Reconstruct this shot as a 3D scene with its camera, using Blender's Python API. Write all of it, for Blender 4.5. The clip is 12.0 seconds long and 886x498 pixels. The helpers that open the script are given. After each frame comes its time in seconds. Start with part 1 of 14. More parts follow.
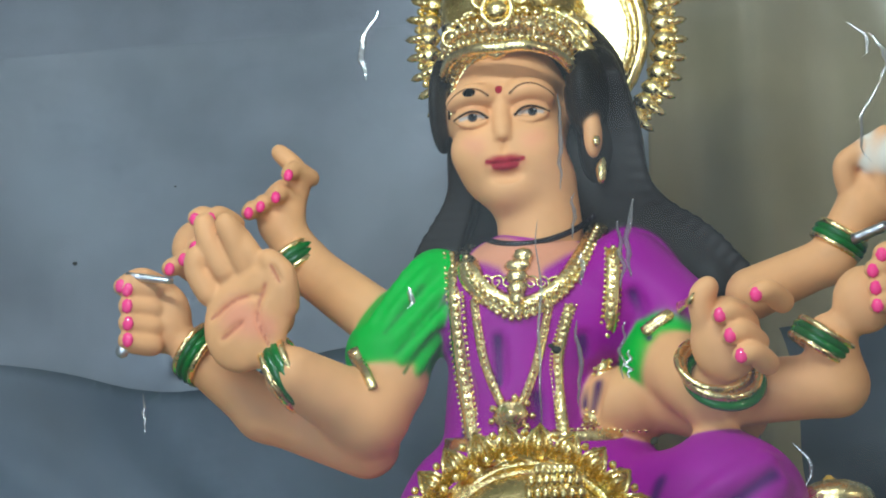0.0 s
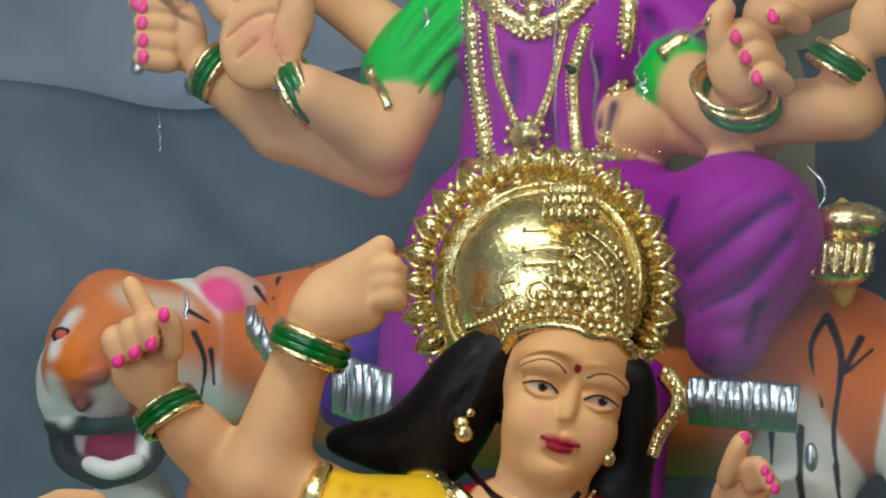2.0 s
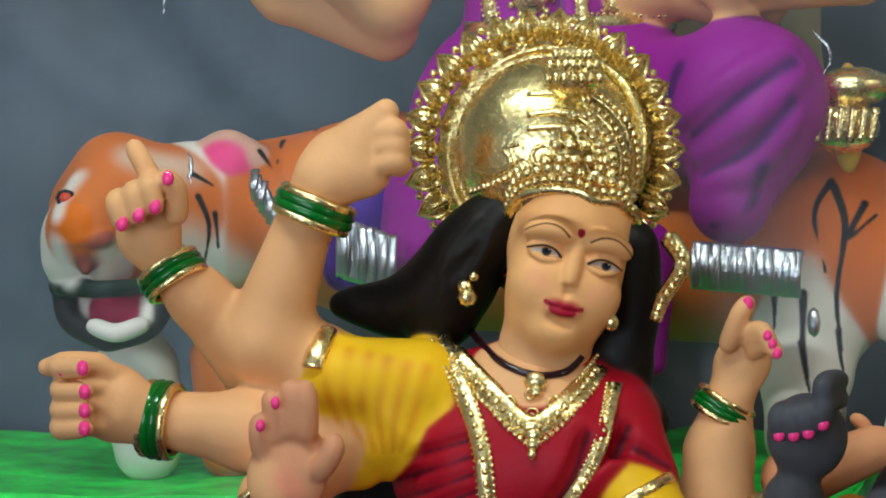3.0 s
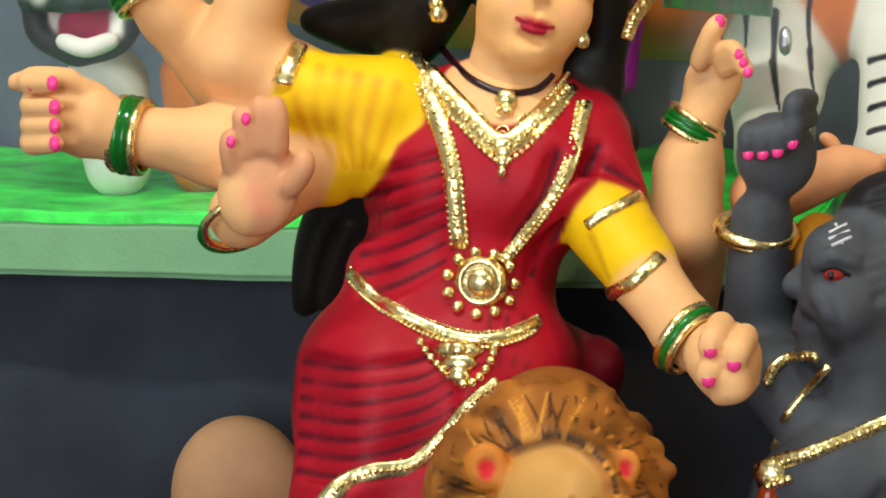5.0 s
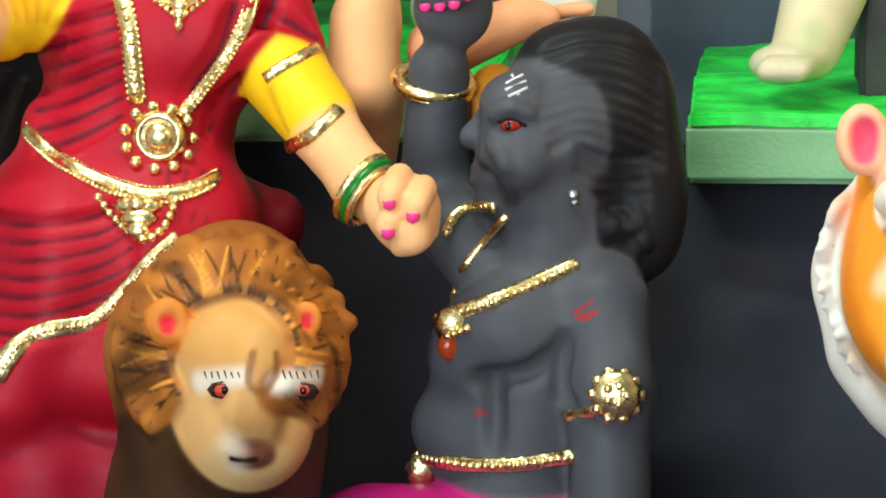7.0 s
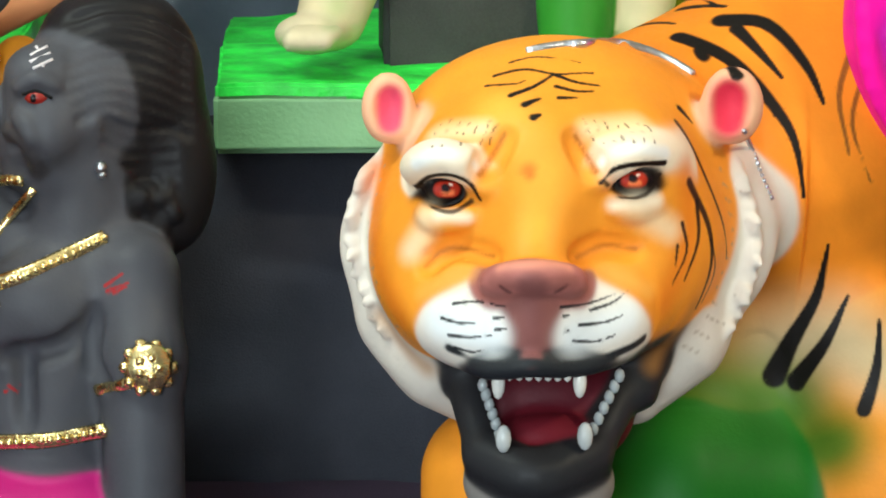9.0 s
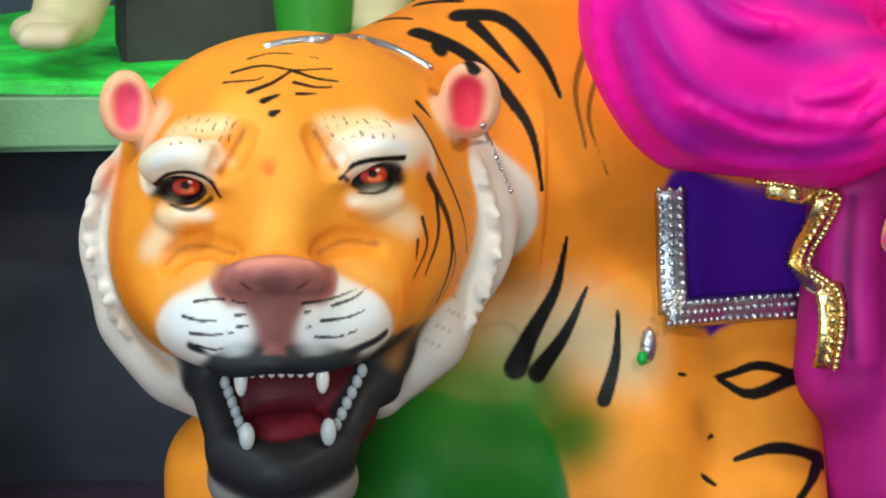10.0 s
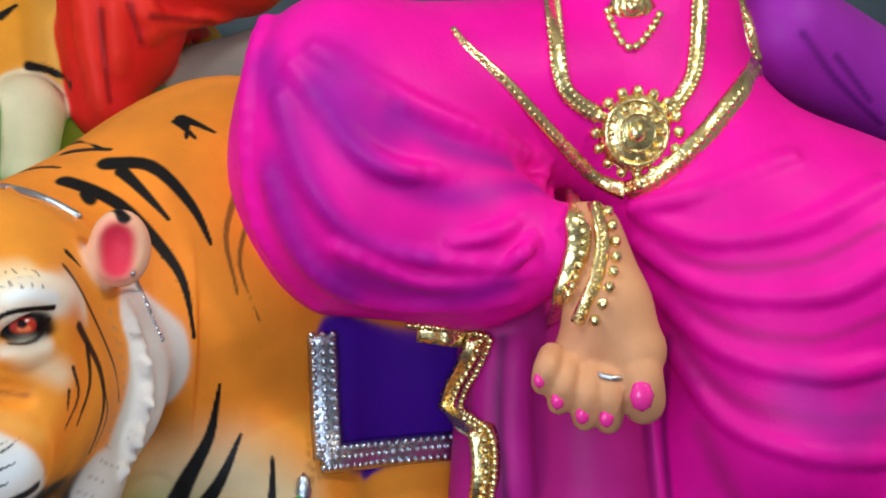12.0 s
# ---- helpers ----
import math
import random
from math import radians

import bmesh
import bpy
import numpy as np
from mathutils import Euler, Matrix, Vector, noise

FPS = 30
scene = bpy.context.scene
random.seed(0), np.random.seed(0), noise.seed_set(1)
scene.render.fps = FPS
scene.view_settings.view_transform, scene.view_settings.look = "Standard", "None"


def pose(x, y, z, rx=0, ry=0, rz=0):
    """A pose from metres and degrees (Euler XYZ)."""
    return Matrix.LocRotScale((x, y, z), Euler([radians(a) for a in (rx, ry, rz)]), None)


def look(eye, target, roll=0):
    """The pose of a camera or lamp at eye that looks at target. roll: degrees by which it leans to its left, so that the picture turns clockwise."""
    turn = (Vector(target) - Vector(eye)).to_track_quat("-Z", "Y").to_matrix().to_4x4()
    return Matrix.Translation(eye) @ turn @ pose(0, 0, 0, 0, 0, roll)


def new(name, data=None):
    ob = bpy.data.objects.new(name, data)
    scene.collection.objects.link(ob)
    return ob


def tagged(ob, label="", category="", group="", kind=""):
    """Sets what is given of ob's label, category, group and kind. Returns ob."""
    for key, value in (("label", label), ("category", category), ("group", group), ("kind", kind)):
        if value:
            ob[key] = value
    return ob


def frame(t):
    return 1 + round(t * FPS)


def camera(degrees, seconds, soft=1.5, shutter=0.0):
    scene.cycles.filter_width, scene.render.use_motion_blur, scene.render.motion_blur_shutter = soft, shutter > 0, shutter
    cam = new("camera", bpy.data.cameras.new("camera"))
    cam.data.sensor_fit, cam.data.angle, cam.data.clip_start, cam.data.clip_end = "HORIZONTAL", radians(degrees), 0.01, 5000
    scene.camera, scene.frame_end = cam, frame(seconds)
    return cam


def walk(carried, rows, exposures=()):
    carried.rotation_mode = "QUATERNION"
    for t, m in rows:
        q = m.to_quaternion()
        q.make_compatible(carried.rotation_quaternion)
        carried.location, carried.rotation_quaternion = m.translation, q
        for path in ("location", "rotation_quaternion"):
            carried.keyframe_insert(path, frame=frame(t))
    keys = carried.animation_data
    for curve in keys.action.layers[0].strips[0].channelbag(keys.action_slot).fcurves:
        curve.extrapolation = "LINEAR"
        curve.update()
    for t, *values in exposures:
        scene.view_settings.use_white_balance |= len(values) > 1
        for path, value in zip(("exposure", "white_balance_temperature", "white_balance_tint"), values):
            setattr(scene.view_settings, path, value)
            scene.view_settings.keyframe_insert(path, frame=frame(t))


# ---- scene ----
H_CAM = 1.45
cam = camera(18.55, 12.0, soft=1.9)
ROWS = [
    (0, -13.953, -11.656, -0.696),
    (0.5, -13.965, -10.565, -0.590),
    (1, -14.002, -9.088, -0.438),
    (1.5, -14.100, -7.545, -0.326),
    (2, -14.319, -5.741, -0.160),
    (2.5, -14.396, -4.315, -0.045),
    (3, -14.407, -2.869, 0.038),
    (3.2, -14.478, -2.283, 0.089),
    (4.8, -13.836, 2.423, 0.283),
    (5, -13.768, 3.098, 0.332),
    (5.5, -12.707, 4.163, 0.467),
    (6, -11.468, 5.253, 0.542),
    (6.5, -9.418, 5.863, 0.487),
    (8.4, -0.379, 6.632, -0.043),
    (8.5, 0.025, 6.664, 0.103),
    (9, 3.001, 6.759, 0.197),
    (9.5, 5.865, 6.753, 0.127),
    (10, 8.509, 6.834, 0.035),
    (10.5, 11.185, 6.946, 0.009),
    (11, 13.847, 6.677, 0.033),
    (11.5, 15.485, 5.683, -0.152),
    (12, 15.883, 3.767, -0.301),
]
# seconds, heading to the right, downward tilt and lean, in degrees
STOPS = [(0, -0.88, 5500, 10), (1.5, -1.0, 5520, 10), (3, -0.93, 5750, 11), (5, -0.25, 6300, 10), (6.5, 0.18, 5950, 9), (8.5, 0.22, 6200, 7), (9.5, -0.05, 5980, 10),
         (10.5, -0.13, 5850, 12), (12, -0.3, 5450, 15)]
walk(cam, [(t, pose(0, 0, H_CAM, 90 - tilt, 0, -head) @ pose(0, 0, 0, 0, 0, lean)) for t, head, tilt, lean in ROWS], STOPS)

# ---- light ----
world = bpy.data.worlds.new("world")
scene.world = world
world.use_nodes = True
sky = world.node_tree.nodes.new("ShaderNodeTexSky")
sky.sky_type, sky.sun_disc, sky.sun_elevation, sky.sun_rotation = "NISHITA", False, radians(40), radians(200)
world.node_tree.links.new(sky.outputs[0], world.node_tree.nodes["Background"].inputs[0])
world.node_tree.nodes["Background"].inputs[1].default_value = 0.12


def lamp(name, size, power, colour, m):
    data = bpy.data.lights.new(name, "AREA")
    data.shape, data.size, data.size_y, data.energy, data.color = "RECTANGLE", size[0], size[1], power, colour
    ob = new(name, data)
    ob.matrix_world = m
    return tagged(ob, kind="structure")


# sources assumed out of view: front daylight, overhead tube, warm bulb without fixture
lamp("assumed_front_daylight", (2.4, 1.9), 105, (0.84, 0.95, 1.0), look((-1.2, -1.95, 1.5), (-0.4, 2.4, 1.3)))
lamp("assumed_overhead_glow", (1.2, 0.05), 28, (0.93, 1.0, 0.88), look((-0.75, 1.45, 2.76), (-0.6, 2.9, 1.5)))
lamp("assumed_warm_glow", (0.14, 0.14), 16, (1.0, 0.86, 0.58), look((1.55, 1.1, 2.45), (0.3, 2.5, 1.3)))

# ---- materials ----


def shader(name, rough=0.5, metal=0.0, colour=None, spread=0.12, scale=40.0, bump=0.1, fine=400.0, attribute=False, coat=0.0, sheen=0.5):
    """A painted or metal surface: two scales of unevenness in colour, gloss and relief."""
    m = bpy.data.materials.new(name)
    m.use_nodes = True
    n, l = m.node_tree.nodes, m.node_tree.links
    b = n["Principled BSDF"]
    b.inputs["Metallic"].default_value = metal
    b.inputs["Coat Weight"].default_value = coat
    b.inputs["Specular IOR Level"].default_value = sheen
    where = n.new("ShaderNodeTexCoord")
    big, small = n.new("ShaderNodeTexNoise"), n.new("ShaderNodeTexNoise")
    big.inputs["Scale"].default_value, small.inputs["Scale"].default_value = scale, fine
    big.inputs["Detail"].default_value = 5
    for q in (big, small):
        l.new(where.outputs["Object"], q.inputs["Vector"])
    if attribute:
        src = n.new("ShaderNodeAttribute")
        src.attribute_name = "paint"
        base = src.outputs["Color"]
    else:
        src = n.new("ShaderNodeRGB")
        src.outputs[0].default_value = (*colour, 1)
        base = src.outputs[0]
    hsv = n.new("ShaderNodeHueSaturation")
    l.new(base, hsv.inputs["Color"])
    span = n.new("ShaderNodeMapRange")
    span.inputs["From Min"].default_value, span.inputs["From Max"].default_value = 0.25, 0.75
    span.inputs["To Min"].default_value, span.inputs["To Max"].default_value = 1 - spread, 1 + spread
    l.new(big.outputs[0], span.inputs["Value"])
    l.new(span.outputs[0], hsv.inputs["Value"])
    l.new(hsv.outputs[0], b.inputs["Base Color"])
    gloss = n.new("ShaderNodeMapRange")
    gloss.inputs["To Min"].default_value, gloss.inputs["To Max"].default_value = rough * 0.75, min(1, rough * 1.25)
    l.new(small.outputs[0], gloss.inputs["Value"])
    l.new(gloss.outputs[0], b.inputs["Roughness"])
    bp = n.new("ShaderNodeBump")
    bp.inputs["Strength"].default_value, bp.inputs["Distance"].default_value = bump, 0.002
    mix = n.new("ShaderNodeMath")
    l.new(big.outputs[0], mix.inputs[0])
    l.new(small.outputs[0], mix.inputs[1])
    l.new(mix.outputs[0], bp.inputs["Height"])
    l.new(bp.outputs[0], b.inputs["Normal"])
    return m


PAINTED = shader("enamel_paint", 0.5, sheen=0.18, attribute=True, spread=0.1, scale=22, bump=0.12, fine=250)
GILT = shader("gilt", 0.26, 1.0, (0.97, 0.78, 0.36), spread=0.18, scale=70, bump=0.4, fine=200)
FOIL = shader("silver_foil", 0.32, 1.0, (0.62, 0.65, 0.69), spread=0.12, bump=0.4)
LACQUER = shader("lacquer", 0.16, attribute=True, spread=0.04, bump=0.03)
TARP = shader("dusty_tarpaulin", 0.6, colour=(0.47, 0.51, 0.58), spread=0.35, scale=3.0, bump=0.4, fine=60)
# for the sheet added over the darker lower backdrop
SLATE = shader("added_slate_sheet", 0.55, colour=(0.18, 0.22, 0.29), spread=0.45, scale=4.0, bump=0.4, fine=70)
KHAKI = shader("khaki_cotton", 0.8, colour=(0.58, 0.51, 0.33), spread=0.18, scale=6, bump=0.3, fine=400)
NAVY = shader("navy_cloth", 0.85, colour=(0.07, 0.075, 0.10), spread=0.3, scale=9, bump=0.5, fine=500)
GRASS = shader("green_paint", 0.5, colour=(0.05, 0.78, 0.07), spread=0.45, scale=24, bump=0.8, fine=120)
PALE = shader("pale_green_paint", 0.6, colour=(0.20, 0.40, 0.19), spread=0.14, scale=12, bump=0.3, fine=200)
PLASTER = shader("room_plaster", 0.8, colour=(0.55, 0.52, 0.47), spread=0.08, scale=3, bump=0.2)
STONE = shader("floor_stone", 0.5, colour=(0.25, 0.23, 0.2), spread=0.2, scale=5, bump=0.2)
WOOD = shader("table_cloth", 0.8, colour=(0.05, 0.03, 0.06), spread=0.2, scale=10, bump=0.3)
DARK = shader("dark_block", 0.7, colour=(0.03, 0.03, 0.026), spread=0.3, scale=20, bump=0.4)
WHITE = shader("white_enamel", 0.4, colour=(0.8, 0.8, 0.78), spread=0.03)


def film_sheet(gloss, rough):
    m = bpy.data.materials.new("clear_plastic")
    m.use_nodes = True
    n, l = m.node_tree.nodes, m.node_tree.links
    n.remove(n["Principled BSDF"])
    out = n["Material Output"]
    clear, shine, dust = n.new("ShaderNodeBsdfTransparent"), n.new("ShaderNodeBsdfGlossy"), n.new("ShaderNodeBsdfDiffuse")
    clear.inputs[0].default_value = (0.95, 0.96, 0.96, 1)
    shine.inputs["Roughness"].default_value = rough
    dust.inputs[0].default_value = (0.72, 0.76, 0.8, 1)
    a, b = n.new("ShaderNodeMixShader"), n.new("ShaderNodeMixShader")
    noise_tex = n.new("ShaderNodeTexNoise")
    noise_tex.inputs["Scale"].default_value = 5
    where = n.new("ShaderNodeTexCoord")
    l.new(where.outputs["Object"], noise_tex.inputs["Vector"])
    span = n.new("ShaderNodeMapRange")
    span.inputs["From Min"].default_value, span.inputs["From Max"].default_value = 0.35, 0.7
    span.inputs["To Min"].default_value, span.inputs["To Max"].default_value = 0.01, 0.06
    l.new(noise_tex.outputs[0], span.inputs["Value"])
    l.new(span.outputs[0], a.inputs[0])
    l.new(clear.outputs[0], a.inputs[1])
    l.new(dust.outputs[0], a.inputs[2])
    b.inputs[0].default_value = gloss
    l.new(a.outputs[0], b.inputs[1])
    l.new(shine.outputs[0], b.inputs[2])
    l.new(b.outputs[0], out.inputs[0])
    return m


CLEAR, GLINT_FILM = film_sheet(0.008, 0.15), film_sheet(0.45, 0.08)

# ---- building helpers ----


def part(name, bm, material, parent=None, label="", smooth=False):
    me = bpy.data.meshes.new(name)
    bm.to_mesh(me)
    bm.free()
    me.materials.append(material)
    for p in me.polygons:
        p.use_smooth = smooth
    ob = new(name, me)
    if parent:
        ob.parent = parent
    return tagged(ob, label=label)


def slab_mesh(x0, x1, y0, y1, z0, z1, bevel=0.004, cuts=0, rough=0.0):
    bm = bmesh.new()
    bmesh.ops.create_cube(bm, size=1)
    for v in bm.verts:
        v.co = Vector((x0 + (v.co.x + 0.5) * (x1 - x0), y0 + (v.co.y + 0.5) * (y1 - y0), z0 + (v.co.z + 0.5) * (z1 - z0)))
    if bevel:
        bmesh.ops.bevel(bm, geom=bm.edges[:], offset=bevel, segments=2, affect="EDGES")
    if cuts:
        bmesh.ops.subdivide_edges(bm, edges=bm.edges[:], cuts=cuts, use_grid_fill=True)
        for v in bm.verts:
            v.co += noise.noise_vector(v.co * 9) * rough + noise.noise_vector(v.co * 40) * rough * 0.4
    return bm


def sheet_mesh(nx, nz, shape, thick):
    """A hanging sheet: shape(u, v) gives its points; thick is its thickness."""
    bm = bmesh.new()
    rows = [[bm.verts.new(shape(i / nx, j / nz)) for i in range(nx + 1)] for j in range(nz + 1)]
    for j in range(nz):
        for i in range(nx):
            bm.faces.new((rows[j][i], rows[j][i + 1], rows[j + 1][i + 1], rows[j + 1][i]))
    if thick:
        bmesh.ops.solidify(bm, geom=bm.faces[:], thickness=thick)
    return bm


def tint(h):
    """A paint colour, from its six hex digits to linear light."""
    c = [int(h[i:i + 2], 16) / 255 for i in (0, 2, 4)]
    return np.array([((v + 0.055) / 1.055) ** 2.4 if v > 0.04 else v / 12.92 for v in c])


def glide(pts, n=8):
    """A smooth line through some points."""
    p = np.array(pts, float)
    if len(p) < 3:
        t = np.linspace(0, 1, n + 1)[:, None]
        return p[0] * (1 - t) + p[1] * t
    q = np.vstack([2 * p[0] - p[1], p, 2 * p[-1] - p[-2]])
    out = []
    for i in range(len(p) - 1):
        a, b, c, d = q[i:i + 4]
        for t in np.arange(n) / n:
            out.append(0.5 * (2 * b + (c - a) * t + (2 * a - 5 * b + 4 * c - d) * t * t + (3 * b - a - 3 * c + d) * t ** 3))
    return np.array(out + [p[-1]])


def spin(rx, ry, rz):
    cx, cy, cz = np.cos(np.radians([rx, ry, rz]))
    sx, sy, sz = np.sin(np.radians([rx, ry, rz]))
    return (np.array([[cz, -sz, 0], [sz, cz, 0], [0, 0, 1]]) @ np.array([[cy, 0, sy], [0, 1, 0], [-sy, 0, cy]])
            @ np.array([[1, 0, 0], [0, cx, -sx], [0, sx, cx]]))


PAINT, GOLD, SILVER, GLOSS = 0, 1, 2, 3


class Sculpt:
    """A cast figure: clay pieces that melt into one skin, brush strokes on it, and moulded ornaments, all in one mesh."""

    def __init__(self, grain):
        self.grain, self.clay, self.strokes, self.bits, self.head = grain, [], [], [], None

    # clay
    def blob(self, c, r, col, k=0.008, rot=(0, 0, 0), cut=False):
        self.clay.append(("blob", np.array(c), np.array(r, float), spin(*rot), tint(col), k, cut, max(r)))

    def limb(self, a, b, ra, rb, col, k=0.008, cut=False):
        self.clay.append(("limb", np.array(a), np.array(b), (ra, rb), tint(col), k, cut, max(ra, rb)))

    def bend(self, pts, ra, rb, col, k=0.006, cut=False):
        line = glide(pts, 5)
        r = np.linspace(ra, rb, len(line))
        for i in range(len(line) - 1):
            self.limb(line[i], line[i + 1], r[i], r[i + 1], col, k, cut)

    @staticmethod
    def gap(c, x):
        if c[0] == "blob":
            q = (x - c[1]) @ c[3] / c[2]
            k0, k1 = np.sqrt((q * q).sum(-1)), np.sqrt(((q / c[2]) ** 2).sum(-1))
            return k0 * (k0 - 1) / np.maximum(k1, 1e-6)
        ab = c[2] - c[1]
        t = np.clip(((x - c[1]) @ ab) / max(ab @ ab, 1e-12), 0, 1)
        d = x - c[1] - t[..., None] * ab
        return np.sqrt((d * d).sum(-1)) - (c[3][0] + t * (c[3][1] - c[3][0]))

    @staticmethod
    def box(c, more):
        if c[0] == "blob":
            w = np.sqrt(((c[3] * c[2]) ** 2).sum(1))
            return c[1] - w - more, c[1] + w + more
        return np.minimum(c[1], c[2]) - c[7] - more, np.maximum(c[1], c[2]) + c[7] + more

    @staticmethod
    def melt(f, d, k, cut):
        if cut:
            w = np.maximum(k - np.abs(f + d), 0)
            return np.maximum(f, -d) + w * w / (4 * k)
        w = np.maximum(k - np.abs(f - d), 0)
        return np.minimum(f, d) - w * w / (4 * k)

    def field(self, x):
        f = np.full(x.shape[:-1], 9.0)
        for c in self.clay:
            f = self.melt(f, self.gap(c, x), c[5], c[6])
        return f

    # paint
    def brush(self, pts, ra, rb, col, soft=0.35, much=1.0):
        line = np.array(pts, float) if len(pts) < 3 else glide(pts, 4)
        self.strokes.append((line, ra, rb, tint(col), soft, much))

    # moulded ornaments
    def add(self, v, f, mat, col="ffffff"):
        self.bits.append((np.asarray(v), np.asarray(f), mat, tint(col)))

    def bead(self, c, r, mat=GOLD, col="ffffff", rot=(0, 0, 0), n=8):
        r = np.array((r, r, r) if np.isscalar(r) else r)
        a, b = np.arange(n) * 2 * np.pi / n, np.arange(1, n // 2) * np.pi / (n // 2)
        v = [(0, 0, 1)] + [(np.sin(t) * np.cos(p), np.sin(t) * np.sin(p), np.cos(t)) for t in b for p in a] + [(0, 0, -1)]
        e, m = len(v) - 1, len(b)
        f = [(0, 1 + i, 1 + (i + 1) % n, 0) for i in range(n)]
        f += [(1 + j * n + i, 1 + (j + 1) * n + i, 1 + (j + 1) * n + (i + 1) % n, 1 + j * n + (i + 1) % n) for j in range(m - 1) for i in range(n)]
        f += [(e, 1 + (m - 1) * n + (i + 1) % n, 1 + (m - 1) * n + i, e) for i in range(n)]
        self.add(np.array(v) * r @ spin(*rot).T + np.array(c), f, mat, col)

    def ring(self, c, axis, big, small, mat=GOLD, col="ffffff", n=36, squash=1.0):
        z = np.array(axis, float) / np.linalg.norm(axis)
        x = np.cross(z, (0.3, 0.2, 0.9))
        x /= np.linalg.norm(x)
        y = np.cross(z, x)
        a, b = np.arange(n) * 2 * np.pi / n, np.arange(8) * np.pi / 4
        v = [np.array(c) + (x * np.cos(p) + y * np.sin(p)) * (big + small * np.cos(q)) + z * small * squash * np.sin(q) for p in a for q in b]
        f = [(i * 8 + j, (i + 1) % n * 8 + j, (i + 1) % n * 8 + (j + 1) % 8, i * 8 + (j + 1) % 8) for i in range(n) for j in range(8)]
        self.add(v, f, mat, col)

    def tube(self, pts, ra, rb, mat=GOLD, col="ffffff", flat=1.0, n=6):
        """A rounded strip along a smooth line; flat squeezes it front to back."""
        line = glide(pts, n)
        t = np.gradient(line, axis=0)
        t /= np.linalg.norm(t, axis=1)[:, None] + 1e-9
        up = np.array((0.03, -1.0, 0.02))
        s = np.cross(t, up)
        s /= np.linalg.norm(s, axis=1)[:, None] + 1e-9
        u = np.cross(s, t)
        r = np.linspace(ra, rb, len(line))
        b = np.arange(8) * np.pi / 4
        v = [line[i] + r[i] * (s[i] * np.cos(q) + u[i] * flat * np.sin(q)) for i in range(len(line)) for q in b]
        f = [(i * 8 + j, i * 8 + (j + 1) % 8, (i + 1) * 8 + (j + 1) % 8, (i + 1) * 8 + j) for i in range(len(line) - 1) for j in range(8)]
        e = (len(line) - 1) * 8
        f += [(0, j + 1, j, 0) for j in range(1, 7)]
        f += [(e, e + j, e + j + 1, e) for j in range(1, 7)]
        self.add(v, f, mat, col)

    def chain(self, pts, r, step, mat=GOLD, col="ffffff"):
        line = glide(pts, 12)
        s = np.r_[0, np.cumsum(np.linalg.norm(np.diff(line, axis=0), axis=1))]
        for d in np.arange(0, s[-1], step):
            self.bead([np.interp(d, s, line[:, i]) for i in range(3)], r, mat, col, n=8)

    # the mesh
    def skin(self):
        h = self.grain
        boxes = [self.box(c, 0) for c in self.clay if not c[6]]
        lo = np.min([b[0] for b in boxes], 0) - 4 * h
        size = np.ceil((np.max([b[1] for b in boxes], 0) + 4 * h - lo) / h).astype(int)
        f = np.full(size, 9.0, np.float32)
        for c in self.clay:
            a, b = self.box(c, c[5] + 3 * h)
            i, j = np.clip(((a - lo) / h).astype(int), 0, size), np.clip(((b - lo) / h).astype(int) + 2, 0, size)
            if (j <= i).any():
                continue
            g = np.stack(np.meshgrid(*[lo[n] + h * np.arange(i[n], j[n]) for n in range(3)], indexing="ij"), -1)
            part_of = (slice(i[0], j[0]), slice(i[1], j[1]), slice(i[2], j[2]))
            f[part_of] = self.melt(f[part_of], self.gap(c, g), c[5], c[6])
        s = f < 0
        corner = [(a, b, c) for a in (0, 1) for b in (0, 1) for c in (0, 1)]
        n = sum(s[a:size[0] - 1 + a, b:size[1] - 1 + b, c:size[2] - 1 + c].astype(np.int8) for a, b, c in corner)
        live = (n > 0) & (n < 8)
        idx = np.full(live.shape, -1, np.int64)
        cell = np.argwhere(live)
        idx[live] = np.arange(len(cell))
        total, count = np.zeros((len(cell), 3)), np.zeros(len(cell))
        for p in corner:
            for axis in range(3):
                if p[axis] == 0:
                    q = list(p)
                    q[axis] = 1
                    u, v = f[tuple((cell + p).T)], f[tuple((cell + q).T)]
                    m = (u < 0) != (v < 0)
                    t = np.where(m, u / np.where(u == v, 1, u - v), 0)
                    total += m[:, None] * (np.array(p) + t[:, None] * (np.array(q) - p))
                    count += m
        verts = lo + h * (cell + total / count[:, None])
        faces = []
        for axis in range(3):
            e = np.eye(3, dtype=int)
            o, r = e[(axis + 1) % 3], e[(axis + 2) % 3]
            keep = [slice(1, -1)] * 3
            keep[axis] = slice(0, -1)
            far = [slice(1, -1)] * 3
            far[axis] = slice(1, None)
            a, b = s[tuple(keep)], s[tuple(far)]
            at = np.argwhere(a != b) + np.array([0 if i == axis else 1 for i in range(3)])
            out = s[tuple(at.T)]
            q = np.stack([idx[tuple((at - d).T)] for d in (0 * o, o, o + r, r)], 1)
            q[~out] = q[~out][:, ::-1]
            faces.append(q)
        return verts, np.vstack(faces)[:, ::-1]

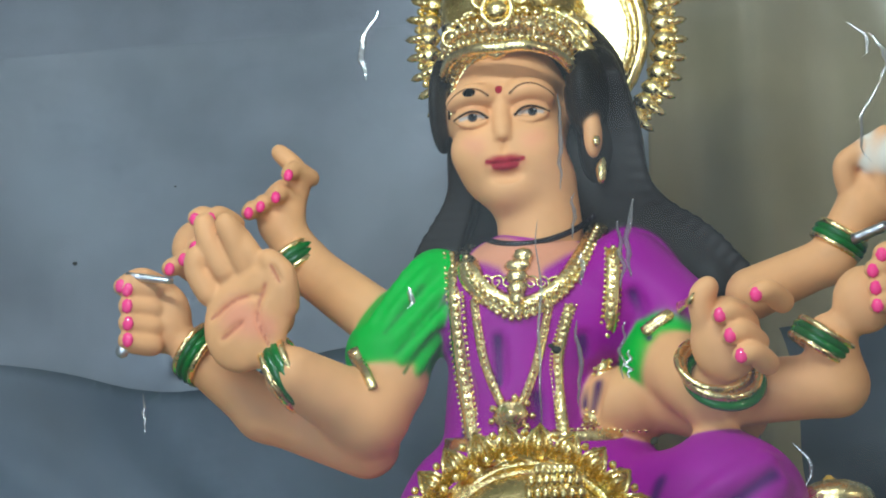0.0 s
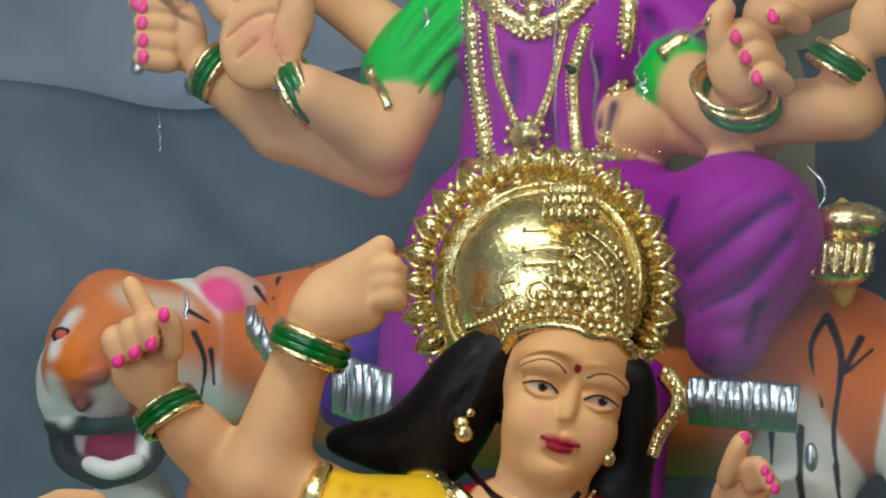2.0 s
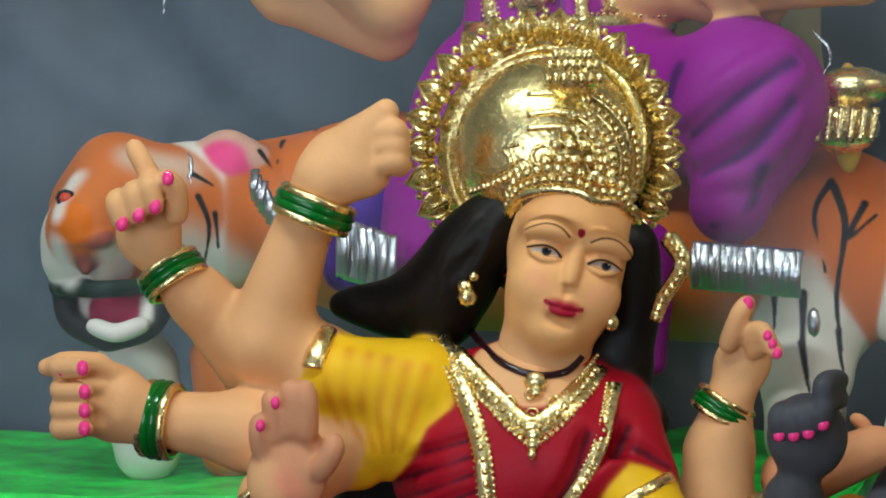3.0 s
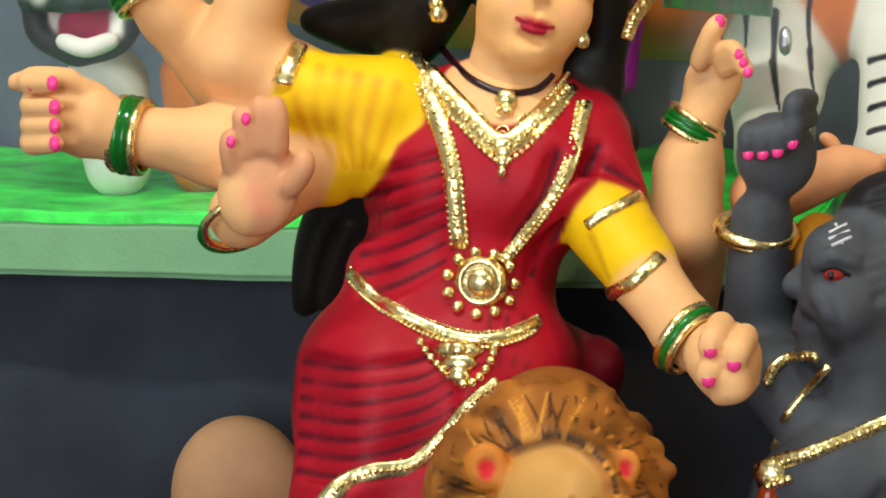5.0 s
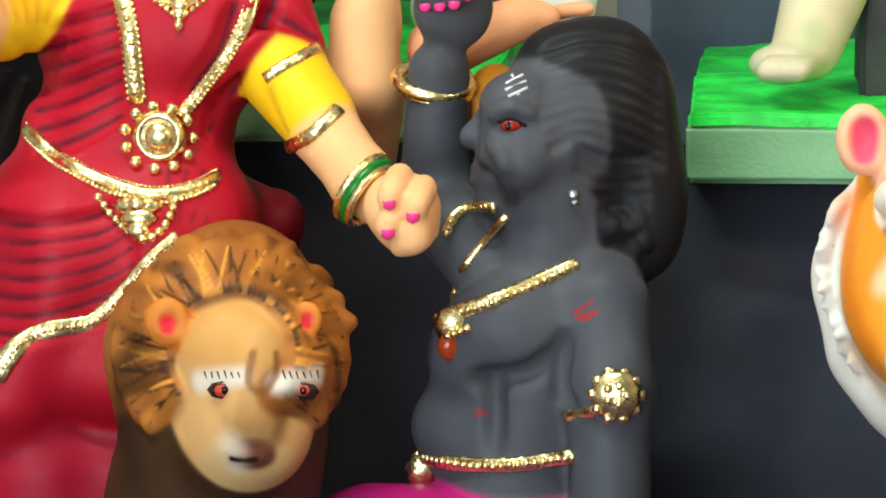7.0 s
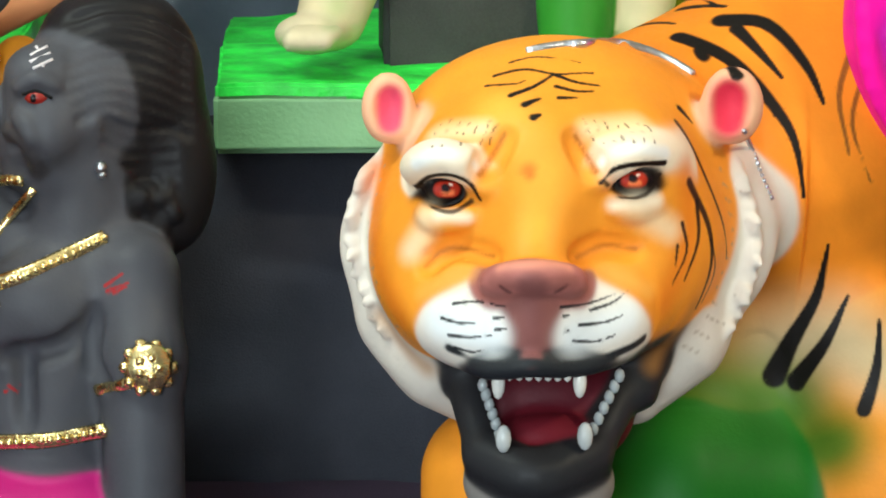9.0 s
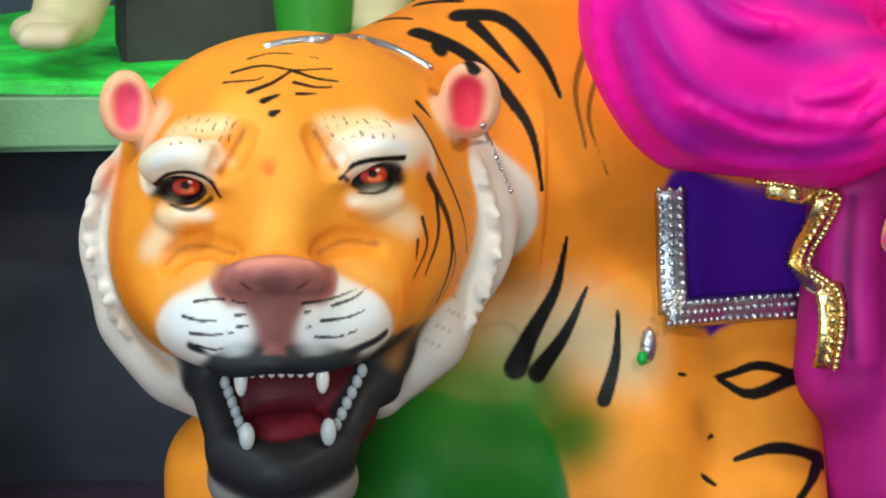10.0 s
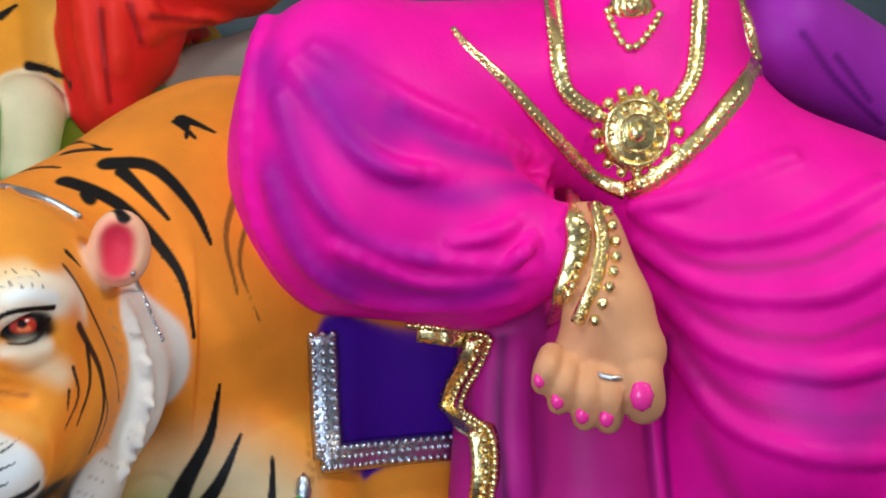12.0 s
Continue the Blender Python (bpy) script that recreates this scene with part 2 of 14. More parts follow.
    def colours(self, v):
        total, weight = np.zeros((len(v), 3)), np.full(len(v), 1e-30)
        for c in self.clay:
            if c[6]:
                continue
            a, b = self.box(c, 0.03)
            m = np.flatnonzero(((v > a) & (v < b)).all(1))
            w = np.exp(-np.clip(self.gap(c, v[m]), -0.004, 0.03) / 0.0012)
            total[m] += w[:, None] * c[4]
            weight[m] += w
        col = total / weight[:, None]
        for line, ra, rb, paint, soft, much in self.strokes:
            r = np.linspace(ra, rb, len(line))
            top = max(ra, rb)
            m = np.flatnonzero(((v > line.min(0) - top) & (v < line.max(0) + top)).all(1))
            best = np.zeros(len(m))
            for i in range(len(line) - 1):
                ab = line[i + 1] - line[i]
                t = np.clip((v[m] - line[i]) @ ab / max(ab @ ab, 1e-12), 0, 1)
                d = np.linalg.norm(v[m] - line[i] - t[:, None] * ab, axis=1) / (r[i] + t * (r[i + 1] - r[i]) + 1e-9)
                best = np.maximum(best, np.clip((1 - d) / soft, 0, 1))
            best = (best * best * (3 - 2 * best) * much)[:, None]
            col[m] = col[m] * (1 - best) + paint * best
        return col


def refine(clay, times=1, step=0.2):
    """The skin, with smaller faces along the edges of the paint."""
    v, f = clay.skin()
    col = clay.colours(v)
    done, live = [], f
    for _ in range(times):
        c = np.sqrt(np.clip(col[live], 0, 1))
        split = (c.max(1) - c.min(1)).max(1) > step
        done.append(live[~split])
        q = live[split]
        if not len(q):
            live = q
            break
        edge = np.stack([q, np.roll(q, -1, 1)], -1).reshape(-1, 2)
        edge.sort(1)
        pair, where = np.unique(edge[:, 0] * (len(v) + 1) + edge[:, 1], return_inverse=True)
        a, b = pair // (len(v) + 1), pair % (len(v) + 1)
        mid = len(v) + where.reshape(-1, 4)
        core = len(v) + len(pair) + np.arange(len(q))
        more = np.vstack([(v[a] + v[b]) / 2, v[q].mean(1)])
        v, col = np.vstack([v, more]), np.vstack([col, clay.colours(more)])
        live = np.vstack([np.stack([q[:, i], mid[:, i], core, mid[:, i - 1]], 1) for i in range(4)])
    done.append(live)
    return v, np.vstack(done), col


def cast(name, s, at, label, category, group=""):
    """One painted cast figure as one mesh."""
    vs, fs, ms, cols, count = [], [], [], [], 0
    for clay in (s, s.head):
        if clay is None:
            continue
        verts, faces, hues = refine(clay, 2 if clay is s.head else 1)
        for v, f, mat, col in [(verts, faces, PAINT, hues)] + clay.bits:
            vs.append(v)
            fs.append(f + count)
            ms.append(np.full(len(f), mat))
            cols.append(np.broadcast_to(col, (len(v), 3)))
            count += len(v)
    v, f, m, c = np.vstack(vs), np.vstack(fs), np.concatenate(ms), np.vstack(cols)
    tri = f[:, 0] == f[:, 3]
    size = np.where(tri, 3, 4)
    loops = f.ravel()[np.column_stack([np.ones((len(f), 3), bool), ~tri]).ravel()]
    me = bpy.data.meshes.new(name)
    me.vertices.add(len(v))
    me.vertices.foreach_set("co", v.ravel())
    me.loops.add(len(loops))
    me.loops.foreach_set("vertex_index", loops)
    me.polygons.add(len(f))
    me.polygons.foreach_set("loop_start", np.r_[0, np.cumsum(size)[:-1]])
    me.polygons.foreach_set("loop_total", size)
    me.polygons.foreach_set("material_index", m)
    me.polygons.foreach_set("use_smooth", np.ones(len(f), bool))
    me.update(calc_edges=True)
    paint = me.attributes.new("paint", "FLOAT_COLOR", "POINT")
    paint.data.foreach_set("color", np.column_stack([c, np.ones(len(c))]).ravel())
    for material in (PAINTED, GILT, FOIL, LACQUER):
        me.materials.append(material)
    ob = new(name, me)
    ob.location = at
    return tagged(ob, label, category, group)


# ---- the room ----
def wall(name, *size, material=PLASTER):
    return tagged(part(name, slab_mesh(*size, bevel=0), material), kind="structure")


wall("floor", -3, 3, -2.2, 3.5, -0.1, 0, material=STONE)
wall("ceiling", -3, 3, -2.2, 3.5, 2.9, 3.0)
wall("wall_north", -3, 3, 3.4, 3.5, 0, 2.9)
wall("wall_west", -3.1, -3, -2.2, 3.5, 0, 2.9)
wall("wall_east", 3, 3.1, -2.2, 3.5, 0, 2.9)
# unseen south wall, with a gap added for the assumed daylight
wall("wall_south_east", 0.2, 3, -2.2, -2.1, 0, 2.9)
wall("wall_south_west", -3, -2.6, -2.2, -2.1, 0, 2.9)
wall("wall_south_lintel", -2.6, 0.2, -2.2, -2.1, 2.5, 2.9)
wall("wall_south_sill", -2.6, 0.2, -2.2, -2.1, 0, 0.45)
# fixture added for the assumed overhead lamp; none is in view
fixture = tagged(new("assumed_tube_fixture"), "assumed white batten tube light on the unseen ceiling", "lamp")
part("batten", slab_mesh(-1.37, -0.13, 1.40, 1.50, 2.82, 2.9, 0.004), WHITE, fixture)
part("reflector", slab_mesh(-1.37, -0.13, 1.38, 1.52, 2.79, 2.82, 0.003), WHITE, fixture)

# backdrop cloth, wrinkled
def drape(u, v):
    x, z = -1.6 + 3.4 * u, 0.9 + 2.0 * v
    y = 3.2 + 0.02 * math.sin(x * 7 + z * 2) + 0.045 * noise.noise((x * 2.2, 0, z * 2.8)) + 0.03 * abs(noise.noise((x * 6 + z * 3, 4, z * 5)))
    return (x, y, z)


tagged(part("backdrop", sheet_mesh(150, 70, drape, 0.003), TARP, smooth=True), "wrinkled grey blue tarpaulin hung behind the idols", "backdrop", kind="structure")

# assumed curtain, added where the backdrop's tone turns beige
def curtain(u, v):
    x, z = -0.521 + 0.34 * u, 0.95 + 1.95 * v
    return (x, 3.13 + 0.022 * math.sin(x * 38 + 1.5 * noise.noise((x * 2, 0, z))) + 0.01 * noise.noise((x * 5, 3, z * 3)), z)


tagged(part("curtain", sheet_mesh(90, 40, curtain, 0.003), KHAKI, smooth=True), "assumed khaki cotton curtain before the beige stretch of tarpaulin", "curtain")

# dark sheet added where the backdrop turns darker lower down
def lower_drape(u, v):
    x = -1.55 + 3.3 * u
    top = 1.96 - 0.045 * x + 0.035 * math.sin(x * 3.1 + 2) + 0.03 * noise.noise((x * 4, 7, 0))
    z = 0.95 + (top - 0.95) * v
    return (x, 3.10 + 0.015 * math.sin(x * 9 + z * 3) + 0.04 * noise.noise((x * 2.6, 2, z * 3.4)) + 0.03 * abs(noise.noise((x * 5 + z * 4, 8, z * 6))), z)


tagged(part("backdrop_dark_sheet", sheet_mesh(150, 60, lower_drape, 0.003), SLATE, smooth=True), "added crumpled dark sheet across the lower part of the backdrop", "cloth", kind="structure")

# ---- raised platform under the back row ----
PLAT, PLAT_LOW, STEP_X = 1.277, 1.243, -0.16
tagged(part("platform", slab_mesh(-1.5, STEP_X - 0.002, 2.62, 3.08, 0, PLAT - 0.005, 0.004), WOOD), "raised platform covered with dark navy cloth", "platform", kind="structure")
tagged(part("platform_low", slab_mesh(STEP_X + 0.002, 1.7, 2.62, 3.08, 0, PLAT_LOW - 0.005, 0.004), WOOD), "lower platform covered with dark navy cloth", "platform", kind="structure")


def skirt(u, v):
    x = -1.5 + 3.2 * u
    z = 0.9 + ((PLAT if x < STEP_X else PLAT_LOW) - 0.9) * v
    y = 2.58 + 0.012 * (1.1 - v) * math.sin(x * 31 + 2 * noise.noise((x * 3, 0, 0))) + 0.022 * noise.noise((x * 5, 1, z * 2)) * (1.2 - v) + 0.006 * noise.noise((x * 22, 3, z * 12)) * (1.1 - v)
    return (x, y, z)


tagged(part("platform_cloth", sheet_mesh(260, 24, skirt, 0.003), NAVY, smooth=True), "dark navy cloth skirt hanging from the platform", "cloth")

# ---- green bases of the back row ----
def base(x0, x1, y0, y1, z, label):
    thing = tagged(new("idol_base"), label, "base", "green idol bases")
    thing.location = (x0, y0, z)
    part("plinth", slab_mesh(0, x1 - x0, 0, y1 - y0, 0, 0.054, 0.004, 14, 0.0022), PALE, thing, smooth=True)
    turf = slab_mesh(0.002, x1 - x0 - 0.002, 0.002, y1 - y0, 0.05, 0.064, 0.003, 40, 0.004)
    for v in turf.verts:
        if v.co.z > 0.056:
            v.co.z += 0.05 * max(0, v.co.y) / (y1 - y0) * (1 + 0.5 * noise.noise(v.co * 7))
    part("grass_top", turf, GRASS, thing, "bright green textured top", smooth=True)
    return thing


base(-1.450, -0.260, 2.500, 3.050, PLAT, "pale green cast base with bright grass green top")
base(-0.081, 1.600, 2.500, 3.050, PLAT_LOW, "pale green chipped cast base under the far tiger idol")
part("dark_block", slab_mesh(0.080, 0.239, 2.62, 2.8, 1.303, 1.427, 0.006, 6, 0.002), DARK)
tagged(bpy.data.objects["dark_block"], "dark brown cast block on the green base", "block")

# ---- front table ----
table = tagged(new("display_table"), "low table under dark cloth that carries the front idols", "table")
part("tabletop", slab_mesh(-1.3, 1.5, 1.75, 2.58, 0.89, 0.92, 0.006), WOOD, table)
for x in (-1.25, 1.45):
    for y in (1.8, 2.53):
        part("leg", slab_mesh(x - 0.03, x + 0.03, y - 0.03, y + 0.03, 0, 0.89, 0.004), WOOD, table)

# ---- clear plastic wrapped in front of the violet idol ----
def wrap(u, v):
    x, z = -1.146 + 1.033 * u, 1.340 + 0.871 * v
    fold = 0.12 + math.exp(-((x - -0.487) / 0.05) ** 2) + 0.8 * math.exp(-((x - -0.199) / 0.04) ** 2)
    y = 2.465 + 0.05 * (z - 1.340) + 0.008 * noise.noise((x * 3, 0, z * 1.5)) + fold * (0.004 * abs(noise.noise((x * 12 + z, 2, z * 3))) + 0.004 * abs(noise.noise((x * 34, 5, z * 6 + x * 6))))
    return (x, y, z)


sheet = tagged(part("plastic_sheet", sheet_mesh(220, 160, wrap, 0), CLEAR, smooth=True), "clear crinkled plastic sheet wrapped round the violet idol", "plastic sheet")
sheet.visible_shadow = False


def glint_crease(x, z, length, sway, r):
    """A fold that carries a glint: a thin half-flat ridge, far glossier than the film."""
    bm = bmesh.new()
    rings = []
    for i in range(25):
        t = i / 24
        px, pz = x + sway * math.sin(t * 2.4) + 0.004 * noise.noise((x * 50, t * 5, 0)), z - length * t
        q = r * (0.25 + math.sin(math.pi * t)) * (1.4 + 1.2 * abs(noise.noise((t * 9, x * 30, 1))))
        y = 2.455 + 0.05 * (pz - 1.340)
        rings.append([bm.verts.new((px + q * math.cos(a), y + 0.25 * q * math.sin(a), pz)) for a in [k * math.pi / 3 for k in range(6)]])
    for a, b in zip(rings, rings[1:]):
        for k in range(6):
            bm.faces.new((a[k], a[(k + 1) % 6], b[(k + 1) % 6], b[k]))
    ob = part("glint_crease", bm, GLINT_FILM, sheet, smooth=True)
    ob.visible_shadow = False


# ridges added at the spots where the film should glint
glint_crease(-0.503, 2.127, 0.097, 0.0021, 0.0011)
glint_crease(-0.431, 2.017, 0.077, -0.0072, 0.0016)
glint_crease(-0.446, 1.996, 0.067, 0.0031, 0.0013)
glint_crease(-0.491, 2.026, 0.046, 0.0015, 0.0010)
glint_crease(-0.483, 1.966, 0.031, 0.0010, 0.0013)
glint_crease(-0.525, 2.001, 0.215, 0.0021, 0.0007)
glint_crease(-0.685, 2.227, 0.072, -0.0154, 0.0016)
glint_crease(-0.203, 2.164, 0.046, 0.0154, 0.0015)
glint_crease(-0.224, 2.176, 0.036, 0.0205, 0.0010)
glint_crease(-0.490, 1.901, 0.082, 0.0051, 0.0012)
glint_crease(-0.654, 1.943, 0.021, 0.0041, 0.0015)
glint_crease(-0.437, 1.869, 0.026, -0.0021, 0.0015)
glint_crease(-0.440, 1.898, 0.056, -0.0051, 0.0009)
glint_crease(-0.921, 1.852, 0.041, 0.0026, 0.0007)
glint_crease(-0.287, 1.775, 0.041, 0.0154, 0.0010)
glint_crease(-0.890, 1.676, 0.031, 0.0041, 0.0013)
glint_crease(-0.190, 2.119, 0.082, -0.0256, 0.0008)


def speck(x, y, z, r):
    bm = bmesh.new()
    bmesh.ops.create_icosphere(bm, subdivisions=2, radius=r)
    for v in bm.verts:
        v.co = Vector((x + v.co.x, y + v.co.y * 0.4, z + v.co.z * 0.8)) + noise.noise_vector(v.co * 300) * r * 0.3
    part("speck", bm, DARK, sheet, "dark speck of dirt", smooth=True)


speck(-0.982, 2.450, 1.979, 0.0026)
speck(-0.501, 2.450, 1.868, 0.0046)
speck(-0.506, 2.450, 1.872, 0.0031)
speck(-0.878, 2.450, 2.050, 0.0013)

# ---- the idols ----
def face(h, o, e, turn, skin, wide=0.0):
    """A goddess's painted face: o lies between the eyes, e is half their distance, turn its tilt."""
    m = spin(*turn)

    def w(*q):
        return np.array(o) + e * (m @ np.array(q))

    def onto(pts):
        x, d = np.array([w(q[0], -0.9, q[1]) for q in pts]), m @ np.array((0, 1, 0))
        for _ in range(14):
            x = x + d * h.field(x)[:, None]
        return x

    def blob(c, r, col=skin, k=0.3, cut=False):
        h.blob(w(*c), np.array(r) * e, col, k * e, rot=turn, cut=cut)

    def bend(pts, ra, rb, col=skin, k=0.2, cut=False):
        h.bend([w(*q) for q in pts], ra * e, rb * e, col, k * e, cut)

    def brush(pts, ra, rb, col, soft=0.5, much=1.0):
        h.brush(onto(pts), ra * e, rb * e, col, soft, much)

    blob((wide, 2.0, 0.6), (2.1, 2.1, 2.5))
    blob((wide * 0.6, 1.2, -1.25), (1.78, 1.38, 1.75), k=0.7)
    blob((0, 0.42, -2.5), (0.62, 0.55, 0.45), k=0.7)
    for a in (-1, 1):
        blob((a * 1.0, 0.56, -1.0), (0.75, 0.6, 0.72), k=0.6)
        bend(((a * 0.4, -0.1, 0.62), (a, -0.1, 0.74), (a * 1.6, 0.25, 0.55)), 0.05, 0.04, k=0.6)
        blob((a, -0.3, 0.0), (0.5, 0.26, 0.14), k=0.6, cut=True)
        blob((a, 0.26, -0.02), (0.52, 0.3, 0.3), skin, k=0.08)
        bend(((a * 0.45, 0.02, -0.02), (a * 0.7, -0.05, 0.19), (a * 1.02, -0.05, 0.24), (a * 1.34, 0.07, 0.16), (a * 1.55, 0.24, 0.02)), 0.08, 0.06, k=0.15)
        bend(((a * 0.5, 0.0, -0.16), (a, -0.04, -0.28), (a * 1.45, 0.14, -0.12)), 0.07, 0.05, k=0.1)
    bend(((0, 0.04, 0.3), (0, -0.04, -0.25), (0, -0.2, -0.7)), 0.1, 0.12, k=0.3)
    blob((0, -0.24, -0.78), (0.16, 0.16, 0.13), k=0.15)
    for a in (-1, 1):
        blob((a * 0.2, -0.12, -0.84), (0.1, 0.13, 0.085), k=0.12)
        blob((a * 0.11, -0.26, -0.94), (0.06, 0.1, 0.035), k=0.06, cut=True)
    blob((0, -0.2, -1.25), (0.09, 0.1, 0.22), k=0.15, cut=True)
    blob((0, -0.05, -1.72), (0.55, 0.2, 0.3), k=0.3)
    bend(((-0.48, -0.1, -1.63), (-0.2, -0.22, -1.59), (0, -0.23, -1.64), (0.2, -0.22, -1.59), (0.48, -0.1, -1.63)), 0.06, 0.06, "a3122c", 0.08)
    bend(((-0.28, -0.14, -1.77), (0, -0.22, -1.85), (0.28, -0.14, -1.77)), 0.1, 0.1, "a3122c", 0.1)
    bend(((-0.45, -0.18, -1.66), (0, -0.31, -1.7), (0.45, -0.18, -1.66)), 0.03, 0.03, "5a0818", 0.05, cut=True)
    bend(((-0.4, -0.2, -2.12), (0, -0.22, -2.16), (0.4, -0.2, -2.12)), 0.06, 0.06, k=0.25, cut=True)
    brush(((-0.6, -1.58), (-0.36, -1.64), (-0.16, -1.58), (0, -1.63), (0.16, -1.58), (0.36, -1.64), (0.6, -1.58)), 0.095, 0.095, "a3122c", 0.4)
    brush(((-0.3, -1.74), (0, -1.84), (0.3, -1.74)), 0.2, 0.2, "a3122c", 0.3)
    brush(((-0.5, -1.63), (-0.2, -1.7), (0, -1.69), (0.2, -1.7), (0.5, -1.63)), 0.035, 0.035, "5a0814", 0.7, 0.8)
    for a in (-1, 1):
        brush(((a * 0.5, 0.2), (a, 0.34), (a * 1.55, 0.2)), 0.2, 0.16, "d48a58", 1.0, 0.4)
        brush(((a * 0.9, -1.0), (a * 1.2, -0.85)), 0.6, 0.5, "f0957a", 1.0, 0.35)
        brush(((a * 0.62, -0.02), (a, 0.03), (a * 1.36, -0.02)), 0.12, 0.1, "c4b8ae", 0.7)
        brush(((a + 0.04, 0.0), (a + 0.05, 0.0)), 0.19, 0.19, "2b3036", 0.4)
        brush(((a + 0.04, 0.01), (a + 0.05, 0.01)), 0.085, 0.085, "0c0a0a", 0.4)
        # eye highlight painted on as a pale dot
        brush(((a + 0.11, 0.07), (a + 0.12, 0.07)), 0.03, 0.03, "e8e8e4", 0.6)
        brush(((a * 0.46, -0.07), (a * 0.7, 0.1), (a, 0.16), (a * 1.3, 0.1), (a * 1.6, -0.01)), 0.075, 0.05, "24140c", 0.7, 1.0)
        brush(((a * 0.52, -0.1), (a, -0.16), (a * 1.42, -0.08)), 0.035, 0.025, "8a5a3c", 0.9, 0.8)
        brush(((a * 0.36, 0.6), (a * 0.7, 0.82), (a * 1.15, 0.86), (a * 1.6, 0.66), (a * 1.8, 0.5)), 0.06, 0.035, "5a3419", 0.7, 0.95)
    brush(((0, 0.86), (0, 0.8)), 0.15, 0.15, "9c0f2a", 0.3)


def sculpt_violet_goddess():
    s = Sculpt(0.003)
    s.blob((0.022, 0.05, 0.317), (0.0949, 0.0447, 0.1061), "17130f", 0.008)
    s.bend(((-0.06, 0.005, 0.336), (-0.056, 0.01, 0.262), (-0.058, 0.02, 0.215), (-0.08, 0.03, 0.165), (-0.096, 0.04, 0.135)), 0.013, 0.02, "17130f", 0.006)
    s.bend(((0.087, 0, 0.342), (0.104, 0.02, 0.279), (0.118, 0.03, 0.207), (0.176, 0.05, 0.15), (0.21, 0.05, 0.108)), 0.0251, 0.0223, "17130f", 0.01)
    for i in range(11):
        d = 0.0042 * (i - 5)
        s.bend(((0.095 + d, -0.012 - 0.001 * abs(i - 5), 0.33), (0.108 + d, 0.0, 0.275), (0.122 + d * 1.1, 0.008, 0.21), (0.178 + d, 0.03, 0.15 + d), (0.224 + d, 0.035, 0.1 + d)), 0.0042, 0.0022, "241d19" if i % 2 else "100d0b", 0.004)
        s.bend(((-0.06 + d * 0.4, -0.006, 0.33), (-0.056 + d * 0.4, 0.0, 0.262), (-0.058 + d * 0.6, 0.006, 0.215), (-0.082 + d, 0.012, 0.165), (-0.1 + d, 0.022, 0.128)), 0.0034, 0.002, "241d19" if i % 2 else "100d0b", 0.004)
    s.bend(((0.044, 0.06, 0.281), (0.102, 0.06, 0.185), (0.159, 0.07, 0.136)), 0.0503, 0.0503, "17130f", 0.01)
    s.bend(((-0.035, 0.07, 0.291), (-0.052, 0.07, 0.199), (-0.08, 0.07, 0.15)), 0.03, 0.03, "17130f", 0.01)
    s.head = Sculpt(0.0018)
    s.head.limb((0.025, 0, 0.22), (0.027, 0.01, 0.15), 0.0413, 0.0458, "ecb078", 0.008)
    face(s.head, (0.0008, -0.0548, 0.2843), 0.0309, (0, -4, 8.5), "ecb078", 0.18)
    s.blob((0.026, 0.01, 0.097), (0.1117, 0.067, 0.067), "9a0a96", 0.014)
    s.limb((0.009, 0.01, 0.098), (0.006, 0.01, -0.049), 0.0754, 0.0838, "9a0a96", 0.02)
    s.blob((-0.027, -0.02, 0.082), (0.053, 0.0391, 0.053), "9a0a96", 0.02)
    s.blob((0.079, -0.02, 0.077), (0.0614, 0.0391, 0.0558), "9a0a96", 0.02)
    s.limb((0.117, 0, 0.119), (0.17, -0.01, 0.073), 0.0475, 0.0419, "9a0a96", 0.012)
    s.blob((0.116, -0.01, -0.016), (0.0503, 0.0503, 0.0391), "ecb078", 0.01)
    s.blob((0.025, 0, -0.086), (0.1284, 0.0838, 0.0614), "9a0a96", 0.014)
    s.head.blob((0.083, 0.005, 0.313), (0.0246, 0.0614, 0.0503), "17130f", 0.005)
    s.head.blob((0.089, 0.02, 0.261), (0.0223, 0.0391, 0.0447), "17130f", 0.005)
    s.head.blob((0.091, -0.03, 0.262), (0.0095, 0.0123, 0.0235), "ecb078", 0.004)
    s.head.blob((-0.075, 0, 0.312), (0.0112, 0.0391, 0.0503), "17130f", 0.006)
    s.brush(((-0.021, -0.039, 0.149), (0.024, -0.056, 0.134), (0.059, -0.027, 0.153)), 0.0268, 0.0251, "e09a78", 0.5, 1)
    s.brush(((0.01, -0.062, 0.125), (0.031, -0.062, 0.118)), 0.0145, 0.0145, "e09a78", 0.5, 1)
    s.tube(((-0.051, 0.052, 0.181), (-0.021, -0.025, 0.16), (-0.002, -0.044, 0.152), (0.018, -0.046, 0.15), (0.038, -0.039, 0.153), (0.055, -0.028, 0.16), (0.068, -0.011, 0.17), (0.074, 0.011, 0.181), (0.084, 0.007, 0.187)), 0.0034, 0.0034, mat=GLOSS, col="14101a", n=3)
    s.limb((-0.079, -0.01, 0.123), (-0.126, -0.03, 0.045), 0.0346, 0.0458, "17b32a", 0.012)
    s.limb((0.165, -0.02, 0.055), (0.149, -0.03, 0.025), 0.0346, 0.0346, "17b32a", 0.008)
    s.limb((-0.123, -0.04, 0.014), (-0.142, -0.06, -0.02), 0.0369, 0.0402, "ecb078", 0.012)
    s.limb((-0.142, -0.06, -0.02), (-0.201, -0.12, 0.015), 0.0402, 0.029, "ecb078", 0.012)
